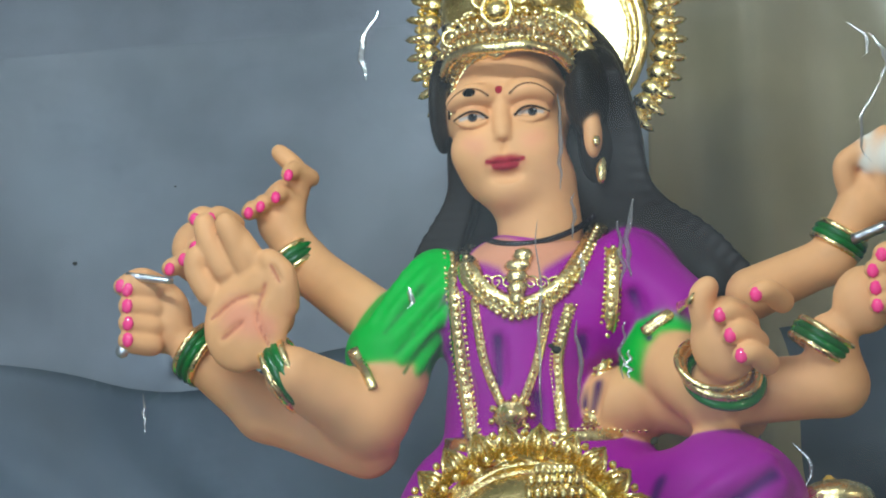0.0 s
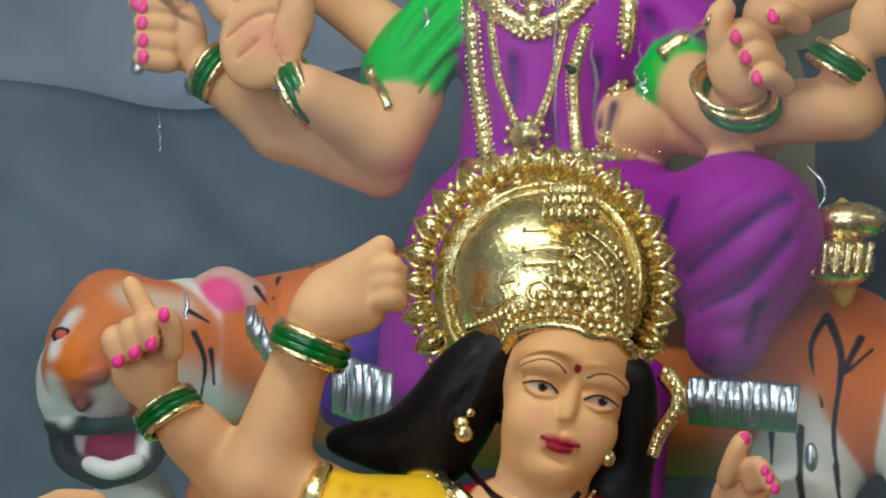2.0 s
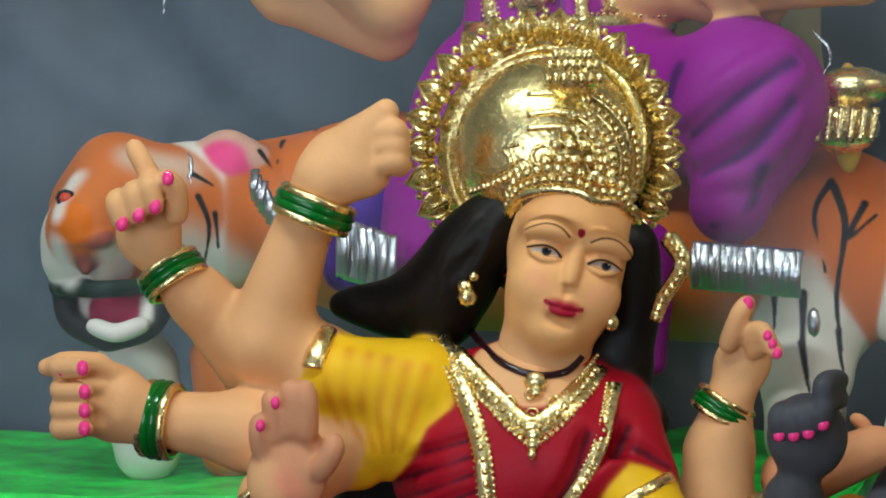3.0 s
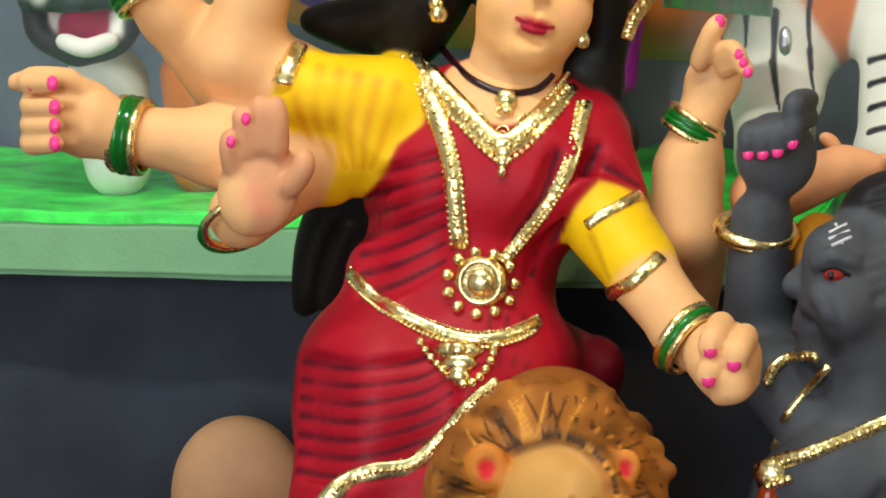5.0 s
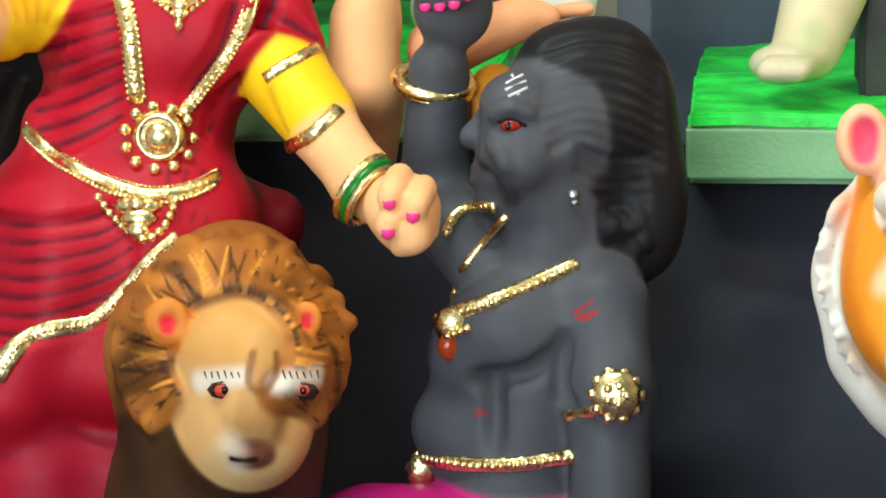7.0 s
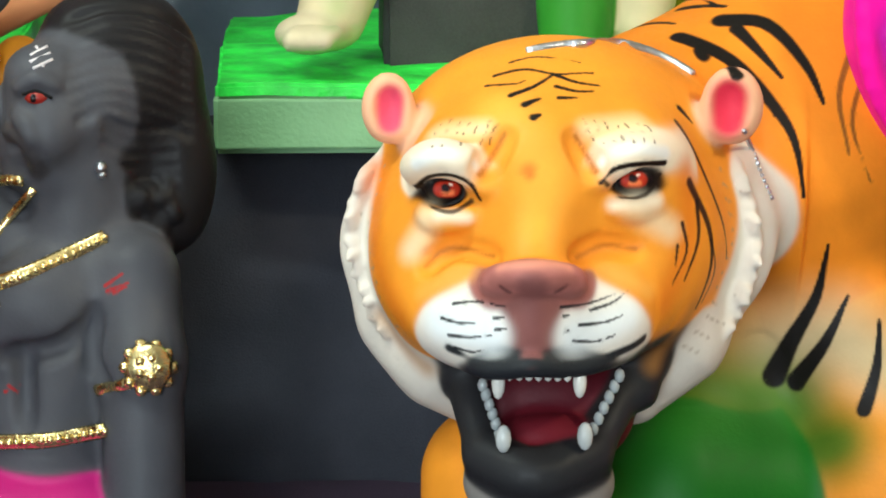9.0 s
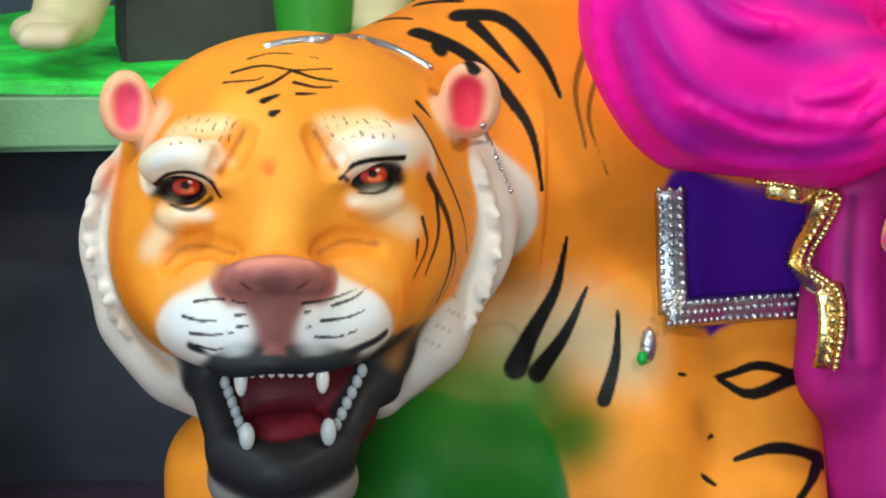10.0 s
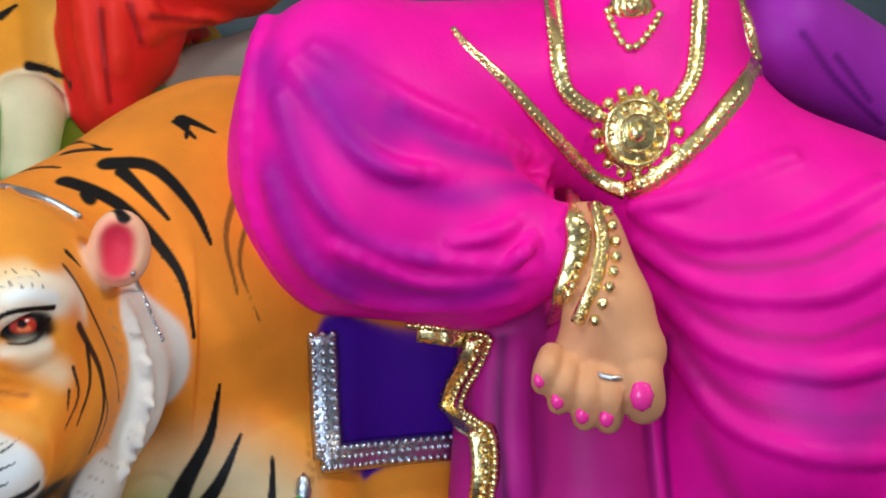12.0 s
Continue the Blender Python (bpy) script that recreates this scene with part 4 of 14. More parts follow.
    s.chain(((0.076, -0.061, 0.081), (0.066, -0.058, 0.055), (0.059, -0.052, 0.026), (0.06, -0.052, -0.015), (0.07, -0.073, -0.062)), 0.0017, 0.0045)
    s.tube(((-0.028, -0.065, 0.092), (-0.024, -0.065, 0.06), (-0.018, -0.066, 0.028), (-0.004, -0.071, -0.008), (0.01, -0.073, -0.028), (0.024, -0.07, -0.009), (0.035, -0.065, 0.025), (0.043, -0.062, 0.059), (0.051, -0.063, 0.094)), 0.005, 0.005, flat=0.5, n=3)
    s.chain(((-0.027, -0.068, 0.092), (-0.023, -0.068, 0.059), (-0.017, -0.07, 0.027), (-0.004, -0.075, -0.008), (0.011, -0.077, -0.029), (0.024, -0.074, -0.01), (0.036, -0.069, 0.025), (0.044, -0.066, 0.058), (0.051, -0.066, 0.093)), 0.0028, 0.0067)
    s.bead((0.01, -0.075, -0.029), (0.019, 0.0056, 0.0168))
    s.bead((0.011, -0.077, -0.029), (0.014, 0.0056, 0.0123))
    s.bead((0.011, -0.079, -0.029), (0.0089, 0.0056, 0.0078))
    s.bead((0.03, -0.067, -0.029), 0.0039)
    s.bead((0.026, -0.073, -0.041), 0.0039)
    s.bead((0.014, -0.076, -0.047), 0.0039)
    s.bead((0, -0.075, -0.044), 0.0039)
    s.bead((-0.01, -0.073, -0.034), 0.0039)
    s.bead((-0.009, -0.072, -0.021), 0.0039)
    s.bead((0, -0.073, -0.012), 0.0039)
    s.bead((0.014, -0.073, -0.011), 0.0039)
    s.bead((0.026, -0.07, -0.017), 0.0039)
    s.tube(((-0.064, 0.042, 0.168), (-0.039, -0.047, 0.131), (-0.028, -0.061, 0.11), (-0.007, -0.067, 0.091), (0.017, -0.067, 0.081), (0.041, -0.064, 0.087), (0.064, -0.059, 0.105), (0.079, -0.04, 0.135), (0.088, 0.009, 0.176)), 0.0134, 0.01, flat=0.35, n=3)
    s.chain(((-0.063, 0.038, 0.167), (-0.038, -0.051, 0.13), (-0.027, -0.065, 0.11), (-0.007, -0.071, 0.09), (0.017, -0.071, 0.08), (0.042, -0.068, 0.087), (0.065, -0.063, 0.104), (0.08, -0.043, 0.134), (0.088, 0.005, 0.175)), 0.0045, 0.0084)
    s.chain(((-0.044, -0.03, 0.143), (-0.032, -0.059, 0.117), (-0.022, -0.067, 0.097), (-0.006, -0.07, 0.079), (0.015, -0.07, 0.069), (0.042, -0.066, 0.078), (0.068, -0.063, 0.096), (0.082, -0.052, 0.12), (0.091, -0.025, 0.151)), 0.0034, 0.0078)
    s.bead((0.017, -0.064, 0.124), (0.0145, 0.005, 0.0078))
    s.bead((0.017, -0.068, 0.112), (0.0128, 0.005, 0.0078))
    s.bead((0.017, -0.069, 0.1), (0.0112, 0.005, 0.0078))
    s.bead((0.017, -0.07, 0.089), (0.0095, 0.005, 0.0078))
    s.bead((0.017, -0.07, 0.077), (0.0078, 0.005, 0.0078))
    s.bead((0.022, -0.06, 0.134), (0.0112, 0.0056, 0.01))
    s.tube(((-0.008, -0.066, 0.109), (-0.012, -0.064, 0.115), (-0.019, -0.063, 0.115), (-0.021, -0.064, 0.11), (-0.018, -0.065, 0.106), (-0.014, -0.066, 0.106), (-0.013, -0.066, 0.109), (-0.015, -0.065, 0.111), (-0.016, -0.065, 0.111)), 0.0012, 0.0007, mat=GOLD, n=4)
    s.tube(((0.004, -0.068, 0.108), (0, -0.066, 0.114), (-0.007, -0.065, 0.114), (-0.009, -0.066, 0.109), (-0.006, -0.067, 0.104), (-0.002, -0.068, 0.105), (-0.001, -0.067, 0.108), (-0.002, -0.067, 0.11), (-0.004, -0.067, 0.109)), 0.0012, 0.0007, mat=GOLD, n=4)
    s.tube(((0.016, -0.068, 0.107), (0.012, -0.067, 0.113), (0.005, -0.067, 0.113), (0.003, -0.068, 0.107), (0.006, -0.068, 0.103), (0.01, -0.068, 0.104), (0.011, -0.068, 0.107), (0.009, -0.067, 0.109), (0.008, -0.068, 0.108)), 0.0012, 0.0007, mat=GOLD, n=4)
    s.tube(((0.027, -0.067, 0.106), (0.023, -0.066, 0.112), (0.017, -0.067, 0.112), (0.015, -0.068, 0.107), (0.018, -0.068, 0.103), (0.022, -0.068, 0.103), (0.023, -0.067, 0.106), (0.021, -0.067, 0.108), (0.019, -0.067, 0.107)), 0.0012, 0.0007, mat=GOLD, n=4)
    s.tube(((0.038, -0.064, 0.106), (0.034, -0.064, 0.112), (0.028, -0.066, 0.111), (0.026, -0.067, 0.106), (0.029, -0.067, 0.102), (0.033, -0.066, 0.102), (0.034, -0.065, 0.106), (0.032, -0.065, 0.107), (0.031, -0.066, 0.107)), 0.0012, 0.0007, mat=GOLD, n=4)
    s.tube(((0.05, -0.062, 0.105), (0.045, -0.062, 0.111), (0.039, -0.063, 0.111), (0.037, -0.065, 0.105), (0.04, -0.064, 0.101), (0.044, -0.064, 0.102), (0.045, -0.063, 0.105), (0.043, -0.063, 0.107), (0.042, -0.064, 0.106)), 0.0012, 0.0007, mat=GOLD, n=4)
    s.tube(((0.061, -0.061, 0.104), (0.057, -0.06, 0.111), (0.05, -0.061, 0.11), (0.048, -0.063, 0.105), (0.051, -0.063, 0.101), (0.055, -0.062, 0.101), (0.056, -0.061, 0.105), (0.054, -0.061, 0.106), (0.053, -0.062, 0.106)), 0.0012, 0.0007, mat=GOLD, n=4)
    s.tube(((-0.062, -0.051, -0.055), (-0.025, -0.072, -0.057), (0.008, -0.078, -0.057), (0.036, -0.07, -0.054), (0.068, -0.066, -0.053), (0.106, -0.05, -0.052), (0.144, -0.012, -0.049)), 0.0095, 0.0078, flat=0.4, n=3)
    s.chain(((-0.064, -0.042, -0.047), (-0.025, -0.071, -0.05), (0.008, -0.077, -0.05), (0.036, -0.067, -0.047), (0.067, -0.059, -0.044), (0.104, -0.048, -0.044), (0.142, -0.035, -0.045)), 0.0028, 0.0061)
    s.tube(((0.142, -0.054, 0.05), (0.154, -0.056, 0.058), (0.166, -0.056, 0.066), (0.178, -0.053, 0.074), (0.206, -0.152, 0.064)), 0.0067, 0.0067, flat=0.4, n=3)
    s.tube(((-0.154, -0.067, 0.047), (-0.147, -0.073, 0.033), (-0.136, -0.09, 0.019), (-0.13, -0.096, 0.009), (-0.125, -0.098, 0)), 0.0078, 0.0056, flat=0.5, n=3)
    s.bead((0.095, -0.009, 0.231), (0.0067, 0.0056, 0.0168))
    s.bead((0.096, -0.041, 0.253), (0.0045, 0.0045, 0.0067))
    s.blob((-0.003, 0.02, 0.401), (0.0754, 0.0586, 0.0447), "17130f", 0.006)
    s.ring((0.028, 0.05, 0.391), (0, -1, 0), 0.1036, 0.0065)
    s.ring((0.028, 0.05, 0.391), (0, -1, 0), 0.0907, 0.0032)
    s.bead((0.026, 0.062, 0.395), (0.1114, 0.0056, 0.1114), mat=GOLD, n=24)
    s.bead((0.155, 0.05, 0.381), (0.0152, 0.0091, 0.0111), mat=GOLD, rot=(0, 0, 0))
    s.bead((0.164, 0.044, 0.378), (0.007, 0.0058, 0.0041), mat=GOLD, rot=(0, 0, 0))
    s.bead((0.166, 0.05, 0.39), 0.0045, mat=GOLD)
    s.bead((0.154, 0.05, 0.399), (0.0152, 0.0091, 0.0111), mat=GOLD, rot=(0, -8.1818, 0))
    s.bead((0.163, 0.044, 0.398), (0.007, 0.0058, 0.0041), mat=GOLD, rot=(0, -8.1818, 0))
    s.bead((0.164, 0.05, 0.41), 0.0045, mat=GOLD)
    s.bead((0.151, 0.05, 0.418), (0.0152, 0.0091, 0.0111), mat=GOLD, rot=(0, -16.3636, 0))
    s.bead((0.16, 0.044, 0.417), (0.007, 0.0058, 0.0041), mat=GOLD, rot=(0, -16.3636, 0))
    s.bead((0.159, 0.05, 0.43), 0.0045, mat=GOLD)
    s.bead((0.145, 0.05, 0.435), (0.0152, 0.0091, 0.0111), mat=GOLD, rot=(0, -24.5455, 0))
    s.bead((0.154, 0.044, 0.436), (0.007, 0.0058, 0.0041), mat=GOLD, rot=(0, -24.5455, 0))
    s.bead((0.151, 0.05, 0.449), 0.0045, mat=GOLD)
    s.bead((0.137, 0.05, 0.452), (0.0152, 0.0091, 0.0111), mat=GOLD, rot=(0, -32.7273, 0))
    s.bead((0.145, 0.044, 0.455), (0.007, 0.0058, 0.0041), mat=GOLD, rot=(0, -32.7273, 0))
    s.bead((0.141, 0.05, 0.467), 0.0045, mat=GOLD)
    s.bead((0.126, 0.05, 0.468), (0.0152, 0.0091, 0.0111), mat=GOLD, rot=(0, -40.9091, 0))
    s.bead((0.134, 0.044, 0.471), (0.007, 0.0058, 0.0041), mat=GOLD, rot=(0, -40.9091, 0))
    s.bead((0.129, 0.05, 0.483), 0.0045, mat=GOLD)
    s.bead((0.114, 0.05, 0.483), (0.0152, 0.0091, 0.0111), mat=GOLD, rot=(0, -49.0909, 0))
    s.bead((0.121, 0.044, 0.487), (0.007, 0.0058, 0.0041), mat=GOLD, rot=(0, -49.0909, 0))
    s.bead((0.114, 0.05, 0.498), 0.0045, mat=GOLD)
    s.bead((0.1, 0.05, 0.495), (0.0152, 0.0091, 0.0111), mat=GOLD, rot=(0, -57.2727, 0))
    s.bead((0.105, 0.044, 0.5), (0.007, 0.0058, 0.0041), mat=GOLD, rot=(0, -57.2727, 0))
    s.bead((0.098, 0.05, 0.51), 0.0045, mat=GOLD)
    s.bead((0.084, 0.05, 0.506), (0.0152, 0.0091, 0.0111), mat=GOLD, rot=(0, -65.4545, 0))
    s.bead((0.089, 0.044, 0.511), (0.007, 0.0058, 0.0041), mat=GOLD, rot=(0, -65.4545, 0))
    s.bead((0.08, 0.05, 0.521), 0.0045, mat=GOLD)
    s.bead((0.067, 0.05, 0.514), (0.0152, 0.0091, 0.0111), mat=GOLD, rot=(0, -73.6364, 0))
    s.bead((0.071, 0.044, 0.52), (0.007, 0.0058, 0.0041), mat=GOLD, rot=(0, -73.6364, 0))
    s.bead((0.061, 0.05, 0.528), 0.0045, mat=GOLD)
    s.bead((0.049, 0.05, 0.519), (0.0152, 0.0091, 0.0111), mat=GOLD, rot=(0, -81.8182, 0))
    s.bead((0.052, 0.044, 0.526), (0.007, 0.0058, 0.0041), mat=GOLD, rot=(0, -81.8182, 0))
    s.bead((0.041, 0.05, 0.533), 0.0045, mat=GOLD)
    s.bead((0.031, 0.05, 0.523), (0.0152, 0.0091, 0.0111), mat=GOLD, rot=(0, -90, 0))
    s.bead((0.032, 0.044, 0.529), (0.007, 0.0058, 0.0041), mat=GOLD, rot=(0, -90, 0))
    s.bead((0.021, 0.05, 0.535), 0.0045, mat=GOLD)
    s.bead((0.012, 0.05, 0.523), (0.0152, 0.0091, 0.0111), mat=GOLD, rot=(0, -98.1818, 0))
    s.bead((0.012, 0.044, 0.53), (0.007, 0.0058, 0.0041), mat=GOLD, rot=(0, -98.1818, 0))
    s.bead((0.001, 0.05, 0.534), 0.0045, mat=GOLD)
    s.bead((-0.006, 0.05, 0.521), (0.0152, 0.0091, 0.0111), mat=GOLD, rot=(0, -106.3636, 0))
    s.bead((-0.007, 0.044, 0.527), (0.007, 0.0058, 0.0041), mat=GOLD, rot=(0, -106.3636, 0))
    s.bead((-0.019, 0.05, 0.53), 0.0045, mat=GOLD)
    s.bead((-0.024, 0.05, 0.516), (0.0152, 0.0091, 0.0111), mat=GOLD, rot=(0, -114.5455, 0))
    s.bead((-0.026, 0.044, 0.522), (0.007, 0.0058, 0.0041), mat=GOLD, rot=(0, -114.5455, 0))
    s.bead((-0.037, 0.05, 0.523), 0.0045, mat=GOLD)
    s.bead((-0.04, 0.05, 0.508), (0.0152, 0.0091, 0.0111), mat=GOLD, rot=(0, -122.7273, 0))
    s.bead((-0.043, 0.044, 0.514), (0.007, 0.0058, 0.0041), mat=GOLD, rot=(0, -122.7273, 0))
    s.bead((-0.055, 0.05, 0.513), 0.0045, mat=GOLD)
    s.bead((-0.055, 0.05, 0.498), (0.0152, 0.0091, 0.0111), mat=GOLD, rot=(0, -130.9091, 0))
    s.bead((-0.059, 0.044, 0.503), (0.007, 0.0058, 0.0041), mat=GOLD, rot=(0, -130.9091, 0))
    s.bead((-0.07, 0.05, 0.501), 0.0045, mat=GOLD)
    s.bead((-0.069, 0.05, 0.486), (0.0152, 0.0091, 0.0111), mat=GOLD, rot=(0, -139.0909, 0))
    s.bead((-0.074, 0.044, 0.49), (0.007, 0.0058, 0.0041), mat=GOLD, rot=(0, -139.0909, 0))
    s.bead((-0.084, 0.05, 0.487), 0.0045, mat=GOLD)
    s.bead((-0.08, 0.05, 0.471), (0.0152, 0.0091, 0.0111), mat=GOLD, rot=(0, -147.2727, 0))
    s.bead((-0.086, 0.044, 0.475), (0.007, 0.0058, 0.0041), mat=GOLD, rot=(0, -147.2727, 0))
    s.bead((-0.095, 0.05, 0.47), 0.0045, mat=GOLD)
    s.bead((-0.089, 0.05, 0.456), (0.0152, 0.0091, 0.0111), mat=GOLD, rot=(0, -155.4545, 0))
    s.bead((-0.096, 0.044, 0.458), (0.007, 0.0058, 0.0041), mat=GOLD, rot=(0, -155.4545, 0))
    s.bead((-0.104, 0.05, 0.452), 0.0045, mat=GOLD)
    s.bead((-0.096, 0.05, 0.439), (0.0152, 0.0091, 0.0111), mat=GOLD, rot=(0, -163.6364, 0))
    s.bead((-0.103, 0.044, 0.44), (0.007, 0.0058, 0.0041), mat=GOLD, rot=(0, -163.6364, 0))
    s.bead((-0.11, 0.05, 0.433), 0.0045, mat=GOLD)
    s.bead((-0.1, 0.05, 0.42), (0.0152, 0.0091, 0.0111), mat=GOLD, rot=(0, -171.8182, 0))
    s.bead((-0.107, 0.044, 0.421), (0.007, 0.0058, 0.0041), mat=GOLD, rot=(0, -171.8182, 0))
    s.bead((-0.113, 0.05, 0.413), 0.0045, mat=GOLD)
    s.bead((-0.102, 0.05, 0.402), (0.0152, 0.0091, 0.0111), mat=GOLD, rot=(0, -180, 0))
    s.bead((-0.109, 0.044, 0.401), (0.007, 0.0058, 0.0041), mat=GOLD, rot=(0, -180, 0))
    s.bead((-0.113, 0.05, 0.392), 0.0045, mat=GOLD)
    s.bead((-0.101, 0.05, 0.383), (0.0152, 0.0091, 0.0111), mat=GOLD, rot=(0, -188.1818, 0))
    s.bead((-0.108, 0.044, 0.381), (0.007, 0.0058, 0.0041), mat=GOLD, rot=(0, -188.1818, 0))
    s.bead((-0.11, 0.05, 0.372), 0.0045, mat=GOLD)
    s.bead((-0.097, 0.05, 0.364), (0.0152, 0.0091, 0.0111), mat=GOLD, rot=(0, -196.3636, 0))
    s.bead((-0.104, 0.044, 0.361), (0.007, 0.0058, 0.0041), mat=GOLD, rot=(0, -196.3636, 0))
    s.bead((-0.105, 0.05, 0.352), 0.0045, mat=GOLD)
    s.bead((-0.09, 0.05, 0.346), (0.0152, 0.0091, 0.0111), mat=GOLD, rot=(0, -204.5455, 0))
    s.bead((-0.097, 0.044, 0.342), (0.007, 0.0058, 0.0041), mat=GOLD, rot=(0, -204.5455, 0))
    s.bead((-0.097, 0.05, 0.333), 0.0045, mat=GOLD)
    s.bead((-0.082, 0.05, 0.329), (0.0152, 0.0091, 0.0111), mat=GOLD, rot=(0, -212.7273, 0))
    s.bead((-0.088, 0.044, 0.324), (0.007, 0.0058, 0.0041), mat=GOLD, rot=(0, -212.7273, 0))
    s.bead((-0.086, 0.05, 0.315), 0.0045, mat=GOLD)
    s.bead((-0.071, 0.05, 0.314), (0.0152, 0.0091, 0.0111), mat=GOLD, rot=(0, -220.9091, 0))
    s.bead((-0.076, 0.044, 0.307), (0.007, 0.0058, 0.0041), mat=GOLD, rot=(0, -220.9091, 0))
    s.bead((-0.073, 0.05, 0.299), 0.0045, mat=GOLD)
    s.bead((-0.058, 0.05, 0.3), (0.0152, 0.0091, 0.0111), mat=GOLD, rot=(0, -229.0909, 0))
    s.bead((-0.062, 0.044, 0.292), (0.007, 0.0058, 0.0041), mat=GOLD, rot=(0, -229.0909, 0))
    s.bead((-0.058, 0.05, 0.285), 0.0045, mat=GOLD)
    s.bead((-0.043, 0.05, 0.287), (0.0152, 0.0091, 0.0111), mat=GOLD, rot=(0, -237.2727, 0))
    s.bead((-0.047, 0.044, 0.279), (0.007, 0.0058, 0.0041), mat=GOLD, rot=(0, -237.2727, 0))
    s.bead((-0.041, 0.05, 0.272), 0.0045, mat=GOLD)
    s.bead((-0.027, 0.05, 0.277), (0.0152, 0.0091, 0.0111), mat=GOLD, rot=(0, -245.4545, 0))
    s.bead((-0.03, 0.044, 0.268), (0.007, 0.0058, 0.0041), mat=GOLD, rot=(0, -245.4545, 0))
    s.bead((-0.023, 0.05, 0.263), 0.0045, mat=GOLD)
    s.bead((-0.01, 0.05, 0.27), (0.0152, 0.0091, 0.0111), mat=GOLD, rot=(0, -253.6364, 0))
    s.bead((-0.012, 0.044, 0.26), (0.007, 0.0058, 0.0041), mat=GOLD, rot=(0, -253.6364, 0))
    s.bead((-0.004, 0.05, 0.256), 0.0045, mat=GOLD)
    s.bead((0.007, 0.05, 0.265), (0.0152, 0.0091, 0.0111), mat=GOLD, rot=(0, -261.8182, 0))
    s.bead((0.007, 0.044, 0.255), (0.007, 0.0058, 0.0041), mat=GOLD, rot=(0, -261.8182, 0))
    s.bead((0.015, 0.05, 0.252), 0.0045, mat=GOLD)
    s.bead((0.025, 0.05, 0.262), (0.0152, 0.0091, 0.0111), mat=GOLD, rot=(0, -270, 0))
    s.bead((0.026, 0.044, 0.252), (0.007, 0.0058, 0.0041), mat=GOLD, rot=(0, -270, 0))
    s.bead((0.035, 0.05, 0.25), 0.0045, mat=GOLD)
    s.bead((0.044, 0.05, 0.262), (0.0152, 0.0091, 0.0111), mat=GOLD, rot=(0, -278.1818, 0))
    s.bead((0.046, 0.044, 0.252), (0.007, 0.0058, 0.0041), mat=GOLD, rot=(0, -278.1818, 0))
    s.bead((0.055, 0.05, 0.252), 0.0045, mat=GOLD)
    s.bead((0.061, 0.05, 0.265), (0.0152, 0.0091, 0.0111), mat=GOLD, rot=(0, -286.3636, 0))
    s.bead((0.065, 0.044, 0.255), (0.007, 0.0058, 0.0041), mat=GOLD, rot=(0, -286.3636, 0))
    s.bead((0.074, 0.05, 0.256), 0.0045, mat=GOLD)
    s.bead((0.078, 0.05, 0.27), (0.0152, 0.0091, 0.0111), mat=GOLD, rot=(0, -294.5455, 0))
    s.bead((0.083, 0.044, 0.26), (0.007, 0.0058, 0.0041), mat=GOLD, rot=(0, -294.5455, 0))
    s.bead((0.092, 0.05, 0.263), 0.0045, mat=GOLD)
    s.bead((0.094, 0.05, 0.277), (0.0152, 0.0091, 0.0111), mat=GOLD, rot=(0, -302.7273, 0))
    s.bead((0.1, 0.044, 0.269), (0.007, 0.0058, 0.0041), mat=GOLD, rot=(0, -302.7273, 0))
    s.bead((0.108, 0.05, 0.273), 0.0045, mat=GOLD)
    s.bead((0.109, 0.05, 0.287), (0.0152, 0.0091, 0.0111), mat=GOLD, rot=(0, -310.9091, 0))
    s.bead((0.115, 0.044, 0.279), (0.007, 0.0058, 0.0041), mat=GOLD, rot=(0, -310.9091, 0))
    s.bead((0.123, 0.05, 0.284), 0.0045, mat=GOLD)
    s.bead((0.122, 0.05, 0.299), (0.0152, 0.0091, 0.0111), mat=GOLD, rot=(0, -319.0909, 0))
    s.bead((0.129, 0.044, 0.292), (0.007, 0.0058, 0.0041), mat=GOLD, rot=(0, -319.0909, 0))
    s.bead((0.136, 0.05, 0.298), 0.0045, mat=GOLD)
    s.bead((0.133, 0.05, 0.313), (0.0152, 0.0091, 0.0111), mat=GOLD, rot=(0, -327.2727, 0))
    s.bead((0.141, 0.044, 0.306), (0.007, 0.0058, 0.0041), mat=GOLD, rot=(0, -327.2727, 0))
    s.bead((0.147, 0.05, 0.314), 0.0045, mat=GOLD)
    s.bead((0.142, 0.05, 0.328), (0.0152, 0.0091, 0.0111), mat=GOLD, rot=(0, -335.4545, 0))
    s.bead((0.15, 0.044, 0.323), (0.007, 0.0058, 0.0041), mat=GOLD, rot=(0, -335.4545, 0))
    s.bead((0.156, 0.05, 0.332), 0.0045, mat=GOLD)
    s.bead((0.149, 0.05, 0.345), (0.0152, 0.0091, 0.0111), mat=GOLD, rot=(0, -343.6364, 0))
    s.bead((0.158, 0.044, 0.34), (0.007, 0.0058, 0.0041), mat=GOLD, rot=(0, -343.6364, 0))
    s.bead((0.162, 0.05, 0.35), 0.0045, mat=GOLD)
    s.bead((0.153, 0.05, 0.363), (0.0152, 0.0091, 0.0111), mat=GOLD, rot=(0, -351.8182, 0))
    s.bead((0.162, 0.044, 0.359), (0.007, 0.0058, 0.0041), mat=GOLD, rot=(0, -351.8182, 0))
    s.bead((0.165, 0.05, 0.37), 0.0045, mat=GOLD)
    s.bead((0.167, 0.045, 0.378), (0.0145, 0.005, 0.005), mat=GOLD, rot=(0, 0, 0))
    s.bead((0.166, 0.045, 0.398), (0.0145, 0.005, 0.005), mat=GOLD, rot=(0, -8.1818, 0))
